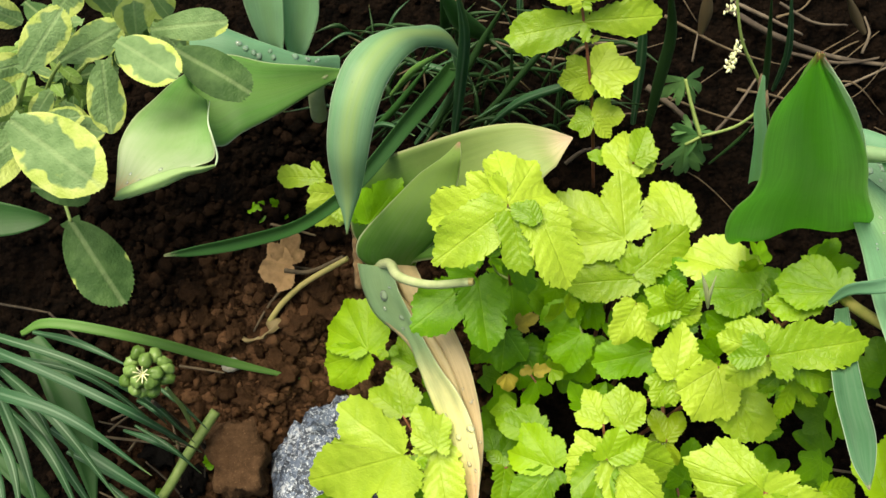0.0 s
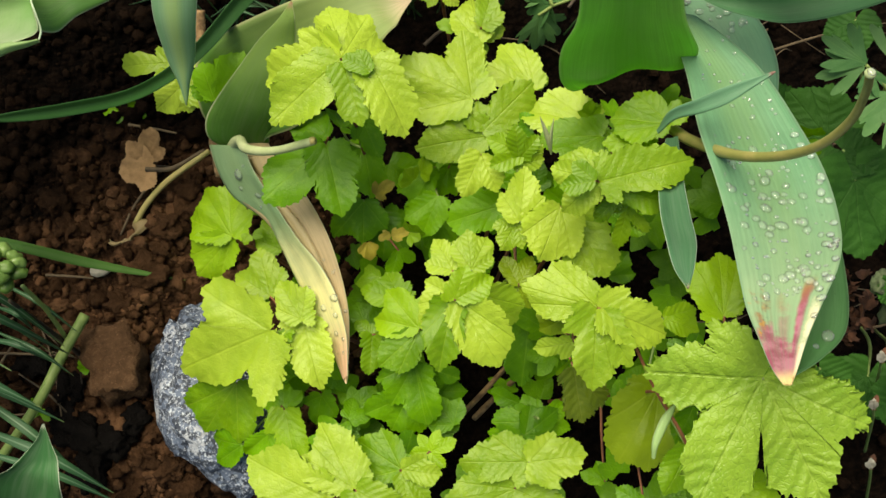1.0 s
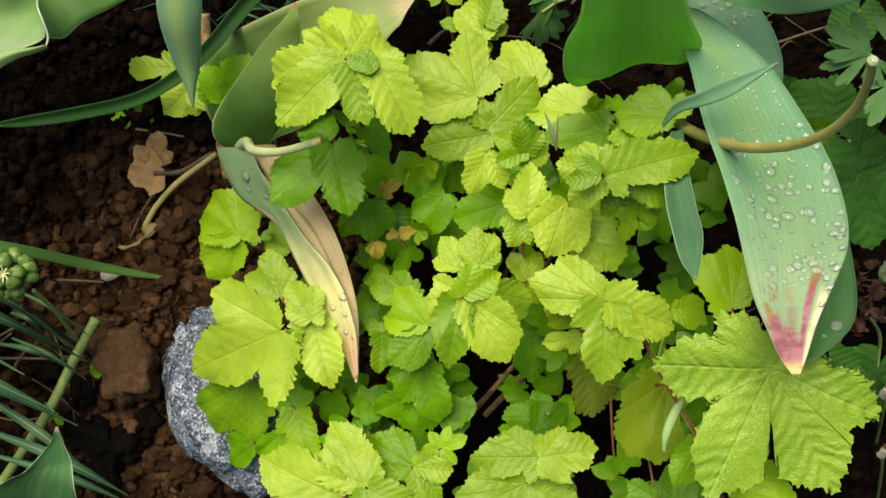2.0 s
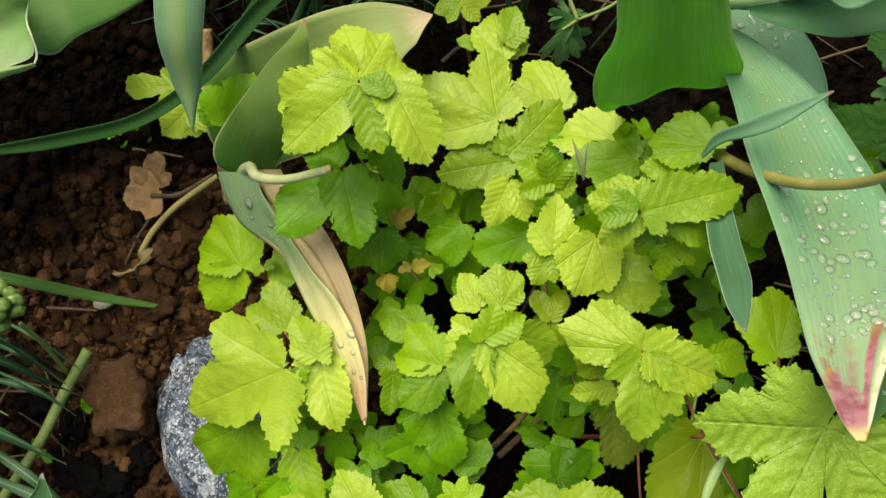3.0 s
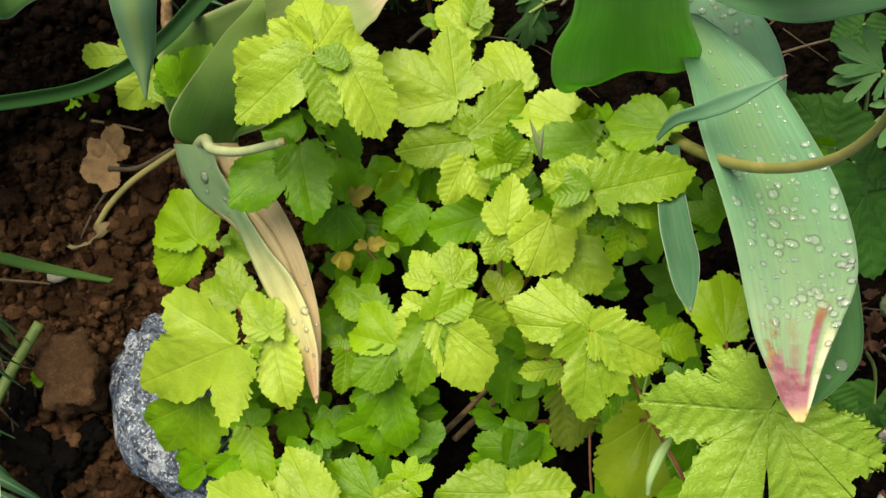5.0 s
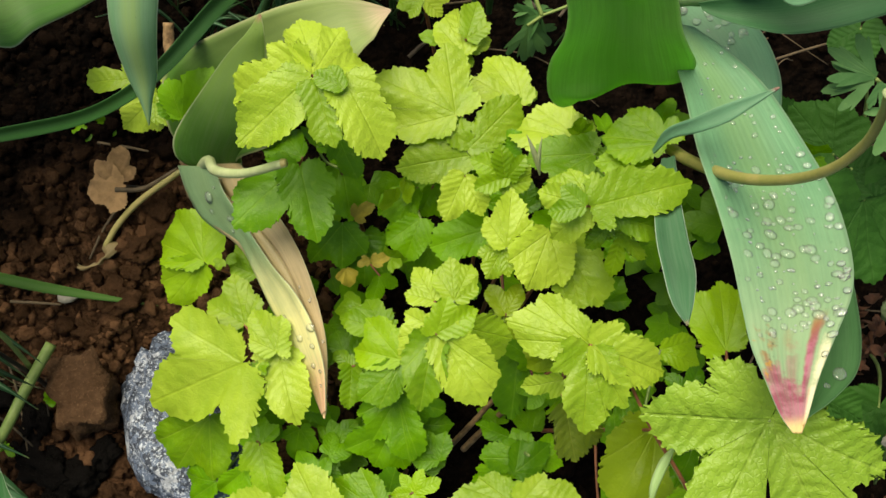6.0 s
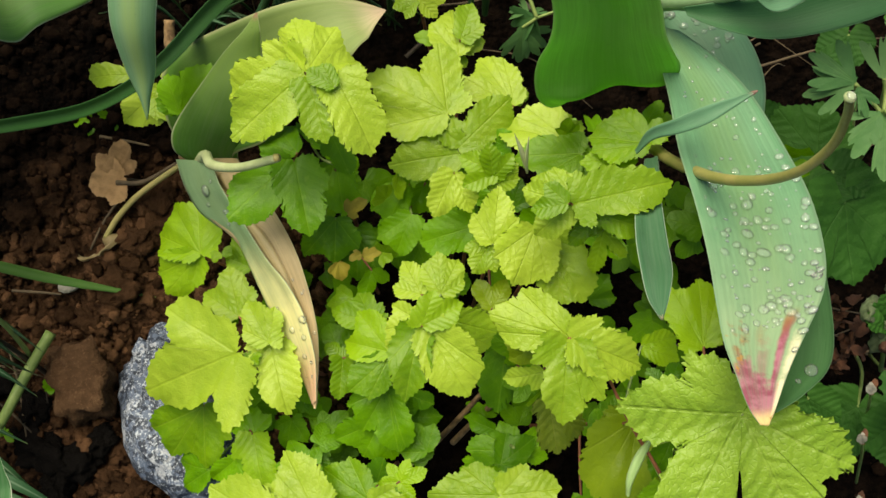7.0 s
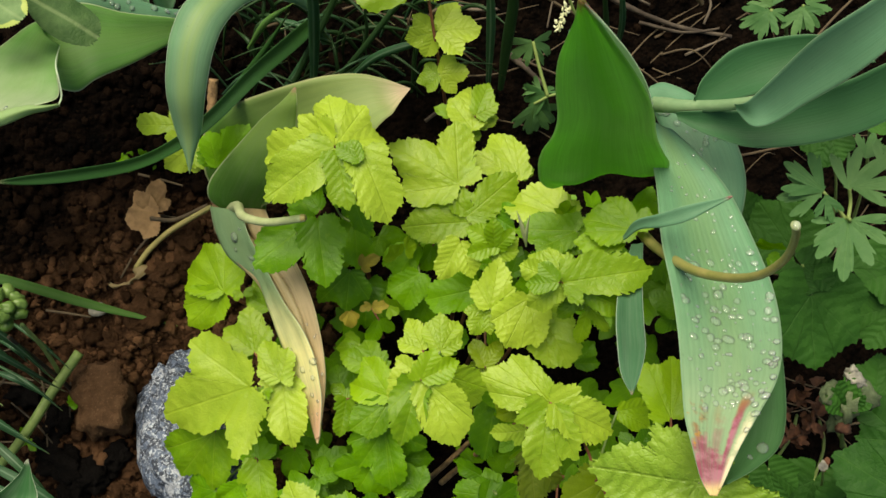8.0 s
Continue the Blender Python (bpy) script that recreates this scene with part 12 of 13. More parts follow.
held("anther", lump_mesh("anther", CREAM, (0.0007, 0.0007, 0.0017), 3, 1, 0.2), sedge, "", pose(0.1606, 0.2736, 0.1608, 157, 173, 0))
held("anther", lump_mesh("anther", CREAM, (0.0007, 0.0007, 0.0017), 4, 1, 0.2), sedge, "", pose(0.1579, 0.2934, 0.1709, 118, 174, 0))
held("anther", lump_mesh("anther", CREAM, (0.0007, 0.0007, 0.0017), 5, 1, 0.2), sedge, "", pose(0.1586, 0.2641, 0.1624, 109, 18, 0))
held("anther", lump_mesh("anther", CREAM, (0.0007, 0.0007, 0.0017), 6, 1, 0.2), sedge, "", pose(0.1592, 0.2974, 0.1736, 41, 33, 0))
held("anther", lump_mesh("anther", CREAM, (0.0007, 0.0007, 0.0017), 7, 1, 0.2), sedge, "", pose(0.1589, 0.2693, 0.1617, 83, 6, 0))
held("anther", lump_mesh("anther", CREAM, (0.0007, 0.0007, 0.0017), 8, 1, 0.2), sedge, "", pose(0.1580, 0.2985, 0.1705, 38, 87, 0))
held("anther", lump_mesh("anther", CREAM, (0.0007, 0.0007, 0.0017), 0, 1, 0.2), sedge, "", pose(0.1570, 0.2657, 0.1626, 175, 101, 0))
held("anther", lump_mesh("anther", CREAM, (0.0007, 0.0007, 0.0017), 1, 1, 0.2), sedge, "", pose(0.1582, 0.2930, 0.1690, 153, 79, 0))
held("anther", lump_mesh("anther", CREAM, (0.0007, 0.0007, 0.0017), 2, 1, 0.2), sedge, "", pose(0.1576, 0.2619, 0.1583, 154, 76, 0))
held("anther", lump_mesh("anther", CREAM, (0.0007, 0.0007, 0.0017), 3, 1, 0.2), sedge, "", pose(0.1579, 0.2913, 0.1721, 104, 149, 0))
held("anther", lump_mesh("anther", CREAM, (0.0007, 0.0007, 0.0017), 4, 1, 0.2), sedge, "", pose(0.1595, 0.2663, 0.1591, 165, 146, 0))
held("anther", lump_mesh("anther", CREAM, (0.0007, 0.0007, 0.0017), 5, 1, 0.2), sedge, "", pose(0.1577, 0.2922, 0.1689, 58, 89, 0))
held("anther", lump_mesh("anther", CREAM, (0.0007, 0.0007, 0.0017), 6, 1, 0.2), sedge, "", pose(0.1568, 0.2621, 0.1563, 88, 23, 0))
held("anther", lump_mesh("anther", CREAM, (0.0007, 0.0007, 0.0017), 7, 1, 0.2), sedge, "", pose(0.1570, 0.2972, 0.1733, 55, 38, 0))
held("anther", lump_mesh("anther", CREAM, (0.0007, 0.0007, 0.0017), 8, 1, 0.2), sedge, "", pose(0.1539, 0.2622, 0.1586, 61, 58, 0))
held("anther", lump_mesh("anther", CREAM, (0.0007, 0.0007, 0.0017), 0, 1, 0.2), sedge, "", pose(0.1587, 0.3033, 0.1703, 133, 20, 0))
held("anther", lump_mesh("anther", CREAM, (0.0007, 0.0007, 0.0017), 1, 1, 0.2), sedge, "", pose(0.1599, 0.2733, 0.1649, 36, 156, 0))
held("anther", lump_mesh("anther", CREAM, (0.0007, 0.0007, 0.0017), 2, 1, 0.2), sedge, "", pose(0.1574, 0.2974, 0.1698, 80, 84, 0))
columbine = thing("columbine", (0.3927, 0.1916, -0.0028), "columbine with pale green deeply cut leaves", "columbine", "columbines")
leaf(columbine, "leaflet", CUT, (0.2719, 0.1377, 0.2117), (0.2523, 0.1512, 0.2150), (-0.19, -0.43, 0.88), 514, 0.08, 0.10, tooth=0.0, point=0.0)
leaf(columbine, "leaflet", CUT, (0.2711, 0.1366, 0.2113), (0.2519, 0.1377, 0.2007), (-0.33, -0.34, 0.88), 515, 0.08, 0.10, tooth=0.0, point=0.0)
leaf(columbine, "leaflet", CUT, (0.2731, 0.1358, 0.2112), (0.2754, 0.1225, 0.2068), (-0.25, -0.50, 0.83), 516, 0.08, 0.10, tooth=0.0, point=0.0)
leaf(columbine, "leaflet", CUT, (0.2837, 0.1383, 0.2128), (0.2890, 0.1594, 0.2205), (-0.30, -0.13, 0.95), 517, 0.08, 0.10, tooth=0.0, point=0.0)
leaf(columbine, "leaflet", CUT, (0.2859, 0.1396, 0.2134), (0.3064, 0.1383, 0.2240), (-0.62, -0.43, 0.66), 518, 0.08, 0.10, tooth=0.0, point=0.0)
leaf(columbine, "leaflet", CUT, (0.2832, 0.1243, 0.2079), (0.2671, 0.1147, 0.2035), (-0.53, -0.08, 0.84), 519, 0.08, 0.10, tooth=0.0, point=0.0)
leaf(columbine, "leaflet", CUT, (0.2838, 0.1232, 0.2076), (0.2772, 0.0942, 0.2066), (-0.19, 0.07, 0.98), 520, 0.08, 0.10, tooth=0.0, point=0.0)
leaf(columbine, "leaflet", CUT, (0.2860, 0.1242, 0.2081), (0.2998, 0.1099, 0.2137), (-0.57, -0.28, 0.77), 521, 0.08, 0.10, tooth=0.0, point=0.0)
leaf(columbine, "leaflet", CUT, (0.3003, 0.1473, 0.2172), (0.3086, 0.1631, 0.2232), (-0.27, -0.30, 0.92), 522, 0.08, 0.10, tooth=0.0, point=0.0)
leaf(columbine, "leaflet", CUT, (0.2967, 0.1564, 0.2105), (0.3061, 0.1718, 0.2117), (-0.42, -0.29, 0.86), 523, 0.08, 0.10, tooth=0.0, point=0.0)
tube(columbine, GREENWOOD, [(0.3352, 0.1402, 0.0741), (0.2884, 0.1242, 0.1987), (0.2832, 0.1248, 0.2081)], [0.00127, 0.00093, 0.00084])
tube(columbine, GREENWOOD, [(0.2861, 0.1248, 0.2035), (0.2790, 0.1334, 0.2060), (0.2719, 0.1371, 0.2115)], [0.00099, 0.00092, 0.00084])
tube(columbine, GREENWOOD, [(0.2861, 0.1248, 0.2035), (0.2874, 0.1333, 0.2066), (0.2845, 0.1385, 0.2130)], [0.00099, 0.00092, 0.00084])
columbine_b = thing("columbine", (0.3564, 0.3530, 0.0327), "columbine with pale green deeply cut leaves", "columbine", "columbines")
leaf(columbine_b, "leaflet", CUT, (0.2865, 0.2791, 0.1567), (0.2688, 0.2706, 0.1524), (-0.17, -0.50, 0.85), 524, 0.08, 0.12, tooth=0.0, point=0.0)
leaf(columbine_b, "leaflet", CUT, (0.2865, 0.2784, 0.1564), (0.2808, 0.2624, 0.1505), (-0.40, -0.36, 0.84), 525, 0.08, 0.12, tooth=0.0, point=0.0)
leaf(columbine_b, "leaflet", CUT, (0.2875, 0.2791, 0.1567), (0.2968, 0.2725, 0.1551), (0.03, -0.39, 0.92), 526, 0.08, 0.12, tooth=0.0, point=0.0)
leaf(columbine_b, "leaflet", CUT, (0.2875, 0.2810, 0.1574), (0.2755, 0.2915, 0.1601), (-0.38, -0.51, 0.77), 527, 0.08, 0.12, tooth=0.0, point=0.0)
leaf(columbine_b, "leaflet", CUT, (0.3062, 0.2807, 0.1587), (0.3013, 0.2627, 0.1521), (-0.28, -0.22, 0.93), 528, 0.08, 0.12, tooth=0.0, point=0.0)
leaf(columbine_b, "leaflet", CUT, (0.3069, 0.2814, 0.1590), (0.3159, 0.2683, 0.1551), (-0.19, -0.53, 0.83), 529, 0.08, 0.12, tooth=0.0, point=0.0)
leaf(columbine_b, "leaflet", CUT, (0.3079, 0.2830, 0.1596), (0.3266, 0.2892, 0.1631), (-0.27, -0.42, 0.87), 530, 0.08, 0.12, tooth=0.0, point=0.0)
leaf(columbine_b, "leaflet", CUT, (0.2875, 0.2817, 0.1576), (0.2925, 0.2945, 0.1624), (-0.48, -0.59, 0.65), 531, 0.08, 0.12, tooth=0.0, point=0.0)
tube(columbine_b, GREENWOOD, [(0.3242, 0.2889, 0.0960), (0.3081, 0.2835, 0.1311), (0.2872, 0.2791, 0.1567)], [0.00133, 0.00116, 0.00102])
tube(columbine_b, GREENWOOD, [(0.3081, 0.2835, 0.1311), (0.3070, 0.2800, 0.1489), (0.3069, 0.2817, 0.1591)], [0.00108, 0.00095, 0.00085])
columbine_c = thing("columbine", (0.2235, 0.2842, 0.0175), "young columbine with drooping pale green leaves", "columbine", "columbines")
leaf(columbine_c, "leaflet", CUT, (0.1558, 0.3030, 0.0772), (0.1400, 0.2978, 0.0610), (-0.10, -0.51, 0.85), 532, 0.20, 0.40, tooth=0.0, point=0.0)
leaf(columbine_c, "leaflet", CUT, (0.1565, 0.3030, 0.0772), (0.1765, 0.3030, 0.0629), (-0.21, -0.29, 0.93), 533, 0.20, 0.40, tooth=0.0, point=0.0)
leaf(columbine_c, "leaflet", CUT, (0.1558, 0.3023, 0.0770), (0.1542, 0.2965, 0.0557), (-0.18, -0.31, 0.93), 534, 0.20, 0.40, tooth=0.0, point=0.0)
leaf(columbine_c, "leaflet", CUT, (0.1678, 0.2737, 0.0570), (0.1497, 0.2738, 0.0427), (-0.25, -0.44, 0.86), 535, 0.20, 0.40, tooth=0.0, point=0.0)
leaf(columbine_c, "leaflet", CUT, (0.1667, 0.2747, 0.0574), (0.1767, 0.2870, 0.0522), (-0.22, -0.23, 0.95), 536, 0.20, 0.40, tooth=0.0, point=0.0)
leaf(columbine_c, "leaflet", CUT, (0.1678, 0.2730, 0.0567), (0.1629, 0.2685, 0.0407), (-0.19, -0.18, 0.97), 537, 0.20, 0.40, tooth=0.0, point=0.0)
leaf(columbine_c, "leaflet", CUT, (0.1594, 0.2698, 0.0508), (0.1584, 0.2508, 0.0295), (-0.09, -0.32, 0.94), 538, 0.20, 0.40, tooth=0.0, point=0.0)
leaf(columbine_c, "leaflet", CUT, (0.1605, 0.2687, 0.0504), (0.1793, 0.2598, 0.0328), (-0.11, -0.50, 0.86), 539, 0.20, 0.40, tooth=0.0, point=0.0)
leaf(columbine_c, "leaflet", CUT, (0.1642, 0.2785, 0.0540), (0.1516, 0.2880, 0.0478), (0.05, -0.26, 0.97), 540, 0.20, 0.40, tooth=0.0, point=0.0)
tube(columbine_c, GREENWOOD, [(0.2010, 0.2798, 0.0784), (0.1878, 0.2740, 0.0667), (0.1685, 0.2723, 0.0565)], [0.00090, 0.00109, 0.00092])
tube(columbine_c, GREENWOOD, [(0.1685, 0.2723, 0.0565), (0.1617, 0.2881, 0.0670), (0.1561, 0.3030, 0.0772)], [0.00129, 0.00128, 0.00109])
tube(columbine_c, GREENWOOD, [(0.1685, 0.2723, 0.0565), (0.1636, 0.2705, 0.0534), (0.1597, 0.2694, 0.0507)], [0.00111, 0.00102, 0.00093])
tube(columbine_c, GREENWOOD, [(0.2010, 0.2798, 0.0784), (0.2099, 0.2764, 0.0580), (0.2187, 0.2763, 0.0292)], [0.00125, 0.00129, 0.00135])
hearts = thing("violet_plant", (0.3798, 0.1097, -0.0209), "low plant with round dark green scalloped leaves", "leafy plant")
leaf(hearts, "heart", HEART, (0.2851, 0.1007, 0.1570), (0.2907, 0.0588, 0.1381), (0.04, -0.17, 0.99), 541, 0.18, 0.10, tooth=0.05, teeth=20)
tube(hearts, GREENWOOD, [(0.3753, 0.1259, -0.0173), (0.3302, 0.1133, 0.0798), (0.2851, 0.1007, 0.1570)], [0.0012, 0.0009], name="leaf_stalk", n=8, ring=6)
leaf(hearts, "heart", HEART, (0.2905, 0.1354, 0.1312), (0.2719, 0.1653, 0.1354), (-0.25, -0.48, 0.84), 542, 0.18, 0.10, tooth=0.05, teeth=20)
tube(hearts, GREENWOOD, [(0.3685, 0.1421, -0.0137), (0.3295, 0.1388, 0.0687), (0.2905, 0.1354, 0.1312)], [0.0012, 0.0009], name="leaf_stalk", n=8, ring=6)
leaf(hearts, "heart", HEART, (0.2825, 0.1165, 0.1575), (0.2960, 0.1015, 0.1628), (-0.03, -0.35, 0.94), 543, 0.18, 0.10, tooth=0.05, teeth=20)
tube(hearts, GREENWOOD, [(0.3725, 0.1360, -0.0151), (0.3275, 0.1263, 0.0812), (0.2825, 0.1165, 0.1575)], [0.0012, 0.0009], name="leaf_stalk", n=8, ring=6)
leaf(hearts, "heart", HEART, (0.3476, 0.1195, 0.1394), (0.3186, 0.1321, 0.1417), (-0.14, -0.17, 0.98), 544, 0.18, 0.10, tooth=0.05, teeth=20)
tube(hearts, GREENWOOD, [(0.4091, 0.1341, -0.0155), (0.3784, 0.1268, 0.0720), (0.3476, 0.1195, 0.1394)], [0.0012, 0.0009], name="leaf_stalk", n=8, ring=6)
leaf(hearts, "heart", HEART, (0.3478, 0.1012, 0.1331), (0.3303, 0.0771, 0.1235), (-0.36, -0.40, 0.84), 545, 0.18, 0.10, tooth=0.05, teeth=20)
tube(hearts, GREENWOOD, [(0.4085, 0.1219, -0.0182), (0.3781, 0.1116, 0.0675), (0.3478, 0.1012, 0.1331)], [0.0012, 0.0009], name="leaf_stalk", n=8, ring=6)
leaf(hearts, "oval", HEART, (0.3238, -0.0086, 0.1555), (0.2861, 0.0178, 0.1475), (-0.32, -0.15, 0.94), 546, 0.18, 0.10, slim=1.71, tooth=0.05, teeth=20)
tube(hearts, GREENWOOD, [(0.4110, 0.0517, -0.0336), (0.3674, 0.0215, 0.0709), (0.3238, -0.0086, 0.1555)], [0.0012, 0.0009], name="leaf_stalk", n=8, ring=6)
leaf(hearts, "oval", HEART, (0.3439, 0.0265, 0.1214), (0.3234, 0.0521, 0.1192), (-0.30, -0.29, 0.91), 547, 0.18, 0.10, slim=1.12, tooth=0.05, teeth=20)
tube(hearts, GREENWOOD, [(0.4079, 0.0736, -0.0288), (0.3759, 0.0500, 0.0563), (0.3439, 0.0265, 0.1214)], [0.0012, 0.0009], name="leaf_stalk", n=8, ring=6)
leaf(hearts, "heart", HEART, (0.2970, 0.1017, 0.1057), (0.2843, 0.0783, 0.0872), (-0.35, -0.19, 0.92), 548, 0.18, 0.10, tooth=0.05, teeth=20)
tube(hearts, GREENWOOD, [(0.3674, 0.1177, -0.0191), (0.3322, 0.1097, 0.0533), (0.2970, 0.1017, 0.1057)], [0.0012, 0.0009], name="leaf_stalk", n=8, ring=6)
leaf(hearts, "heart", HEART, (0.2768, 0.1495, 0.1112), (0.2697, 0.1786, 0.1207), (-0.49, -0.32, 0.81), 549, 0.18, 0.10, tooth=0.05, teeth=20)
tube(hearts, GREENWOOD, [(0.3537, 0.1461, -0.0129), (0.3152, 0.1478, 0.0592), (0.2768, 0.1495, 0.1112)], [0.0012, 0.0009], name="leaf_stalk", n=8, ring=6)
leaf(hearts, "oval", GREENER, (0.2671, 0.1255, 0.1594), (0.2556, 0.1270, 0.1687), (-0.80, -0.03, 0.60), 550, 0.18, 0.10, slim=0.51, tooth=0.05, teeth=20)
leaf(hearts, "oval", GREENER, (0.2641, 0.1211, 0.1577), (0.2718, 0.1167, 0.1567), (-0.16, -0.13, 0.98), 551, 0.18, 0.10, slim=0.50, tooth=0.05, teeth=20)
leaf(hearts, "heart", HEART, (0.3549, 0.2257, 0.1289), (0.3757, 0.2419, 0.1361), (-0.28, -0.34, 0.90), 552, 0.18, 0.10, tooth=0.05, teeth=20)
tube(hearts, GREENWOOD, [(0.4014, 0.1917, -0.0028), (0.3782, 0.2087, 0.0731), (0.3549, 0.2257, 0.1289)], [0.0012, 0.0009], name="leaf_stalk", n=8, ring=6)
leaf(hearts, "heart", HEART, (0.3417, 0.2226, 0.1030), (0.3310, 0.2022, 0.0952), (-0.35, -0.23, 0.91), 553, 0.18, 0.10, tooth=0.05, teeth=20)
tube(hearts, GREENWOOD, [(0.3857, 0.1833, -0.0047), (0.3637, 0.2030, 0.0592), (0.3417, 0.2226, 0.1030)], [0.0012, 0.0009], name="leaf_stalk", n=8, ring=6)
leaf(hearts, "heart", HEART, (0.2747, 0.0140, 0.0977), (0.2814, -0.0074, 0.0908), (-0.45, -0.31, 0.84), 554, 0.18, 0.10, tooth=0.05, teeth=20)
tube(hearts, GREENWOOD, [(0.3563, 0.0638, -0.0310), (0.3155, 0.0389, 0.0433), (0.2747, 0.0140, 0.0977)], [0.0012, 0.0009], name="leaf_stalk", n=8, ring=6)
leaf(hearts, "heart", HEART, (0.3005, 0.0076, 0.0973), (0.2879, -0.0196, 0.0870), (-0.12, 0.05, 0.99), 555, 0.18, 0.10, tooth=0.05, teeth=20)
tube(hearts, GREENWOOD, [(0.3731, 0.0598, -0.0319), (0.3368, 0.0337, 0.0427), (0.3005, 0.0076, 0.0973)], [0.0012, 0.0009], name="leaf_stalk", n=8, ring=6)
leaf(hearts, "heart", HEART, (0.3428, 0.0550, 0.1025), (0.3656, 0.0734, 0.1105), (-0.26, -0.14, 0.95), 556, 0.18, 0.10, tooth=0.05, teeth=20)
tube(hearts, GREENWOOD, [(0.3981, 0.0896, -0.0253), (0.3704, 0.0723, 0.0486), (0.3428, 0.0550, 0.1025)], [0.0012, 0.0009], name="leaf_stalk", n=8, ring=6)
leaf(hearts, "heart", HEART, (0.3082, -0.0032, 0.1180), (0.3023, -0.0264, 0.1096), (-0.20, 0.01, 0.98), 557, 0.18, 0.10, tooth=0.05, teeth=20)
tube(hearts, GREENWOOD, [(0.3855, 0.0538, -0.0332), (0.3469, 0.0253, 0.0524), (0.3082, -0.0032, 0.1180)], [0.0012, 0.0009], name="leaf_stalk", n=8, ring=6)
spent = thing("spent_flower", (0.3904, 0.0656, -0.0306), "spent flower head with grey green pods and brown petals", "flower head")
held("pod", lump_mesh("pod", FUZZ, (0.0055, 0.0044, 0.0100), 20, 3, 0.55, 2.2), spent, "", pose(0.2985, 0.0508, 0.1360, -40, -34, 87))
held("pod", lump_mesh("pod", FUZZ, (0.0060, 0.0048, 0.0110), 0, 3, 0.55, 2.2), spent, "", pose(0.3078, 0.0428, 0.1339, -37, -12, 1))
held("pod", lump_mesh("pod", FUZZ, (0.0055, 0.0044, 0.0095), 32, 3, 0.55, 2.2), spent, "", pose(0.3176, 0.0491, 0.1368, -57, -18, 39))
held("pod", lump_mesh("pod", FUZZ, (0.0060, 0.0048, 0.0090), 35, 3, 0.55, 2.2), spent, "", pose(0.3078, 0.0389, 0.1230, -13, 30, 52))
held("petal", lump_mesh("petal", PETAL, (0.0040, 0.0032, 0.0080), 16, 3, 0.55, 2.2), spent, "", pose(0.3102, 0.0565, 0.1435, -57, 3, 75))
held("petal", lump_mesh("petal", PETAL, (0.0030, 0.0024, 0.0060), 5, 3, 0.55, 2.2), spent, "", pose(0.3068, 0.0600, 0.1445, -18, -1, 16))
held("dead_petal", lump_mesh("dead_petal", BROWNBIT, (0.0035, 0.0028, 0.0060), 42, 3, 0.55, 2.2), spent, "", pose(0.3077, 0.0329, 0.1257, -60, -8, 84))
leaf(spent, "oval", BROWNBIT, (0.2893, 0.0457, 0.1001), (0.2865, 0.0514, 0.0969), (-0.51, -0.33, 0.79), 558, 0.80, 0.50, slim=3.67, ruffle=0.25)
leaf(spent, "oval", BROWNBIT, (0.3001, 0.0529, 0.1034), (0.2901, 0.0499, 0.1138), (-0.24, -0.88, 0.42), 559, 0.80, 0.50, slim=3.67, ruffle=0.25)
leaf(spent, "oval", BROWNBIT, (0.2886, 0.0458, 0.1001), (0.2806, 0.0495, 0.1084), (0.33, -0.81, 0.49), 560, 0.80, 0.50, slim=3.67, ruffle=0.25)
leaf(spent, "oval", BROWNBIT, (0.2943, 0.0309, 0.0954), (0.2959, 0.0264, 0.0976), (0.36, 0.41, 0.84), 561, 0.80, 0.50, slim=3.67, ruffle=0.25)
leaf(spent, "oval", BROWNBIT, (0.2941, 0.0293, 0.0948), (0.2972, 0.0250, 0.0975), (-0.72, -0.70, 0.03), 562, 0.80, 0.50, slim=3.67, ruffle=0.25)
leaf(spent, "oval", BROWNBIT, (0.2975, 0.0568, 0.1046), (0.3005, 0.0546, 0.1103), (0.63, -0.46, 0.63), 563, 0.80, 0.50, slim=3.67, ruffle=0.25)
leaf(spent, "oval", BROWNBIT, (0.2889, 0.0356, 0.0966), (0.2950, 0.0314, 0.0938), (0.37, -0.51, 0.78), 564, 0.80, 0.50, slim=3.67, ruffle=0.25)
leaf(spent, "oval", BROWNBIT, (0.2980, 0.0547, 0.1039), (0.3005, 0.0639, 0.1000), (0.50, -0.46, 0.73), 565, 0.80, 0.50, slim=3.67, ruffle=0.25)
leaf(spent, "oval", BROWNBIT, (0.2937, 0.0515, 0.1024), (0.2972, 0.0472, 0.1095), (0.06, 0.41, 0.91), 566, 0.80, 0.50, slim=3.67, ruffle=0.25)
leaf(spent, "oval", BROWNBIT, (0.2930, 0.0584, 0.1048), (0.3014, 0.0511, 0.0957), (-0.49, -0.47, 0.73), 567, 0.80, 0.50, slim=3.67, ruffle=0.25)
leaf(spent, "oval", BROWNBIT, (0.2956, 0.0623, 0.1063), (0.2928, 0.0658, 0.1137), (-0.32, -0.43, 0.84), 568, 0.80, 0.50, slim=3.67, ruffle=0.25)
leaf(spent, "oval", BROWNBIT, (0.2948, 0.0311, 0.0955), (0.2815, 0.0252, 0.1025), (-0.83, -0.34, 0.44), 569, 0.80, 0.50, slim=3.67, ruffle=0.25)
leaf(spent, "oval", BROWNBIT, (0.2906, 0.0422, 0.0990), (0.2825, 0.0438, 0.1005), (-0.48, 0.30, 0.82), 570, 0.80, 0.50, slim=3.67, ruffle=0.25)
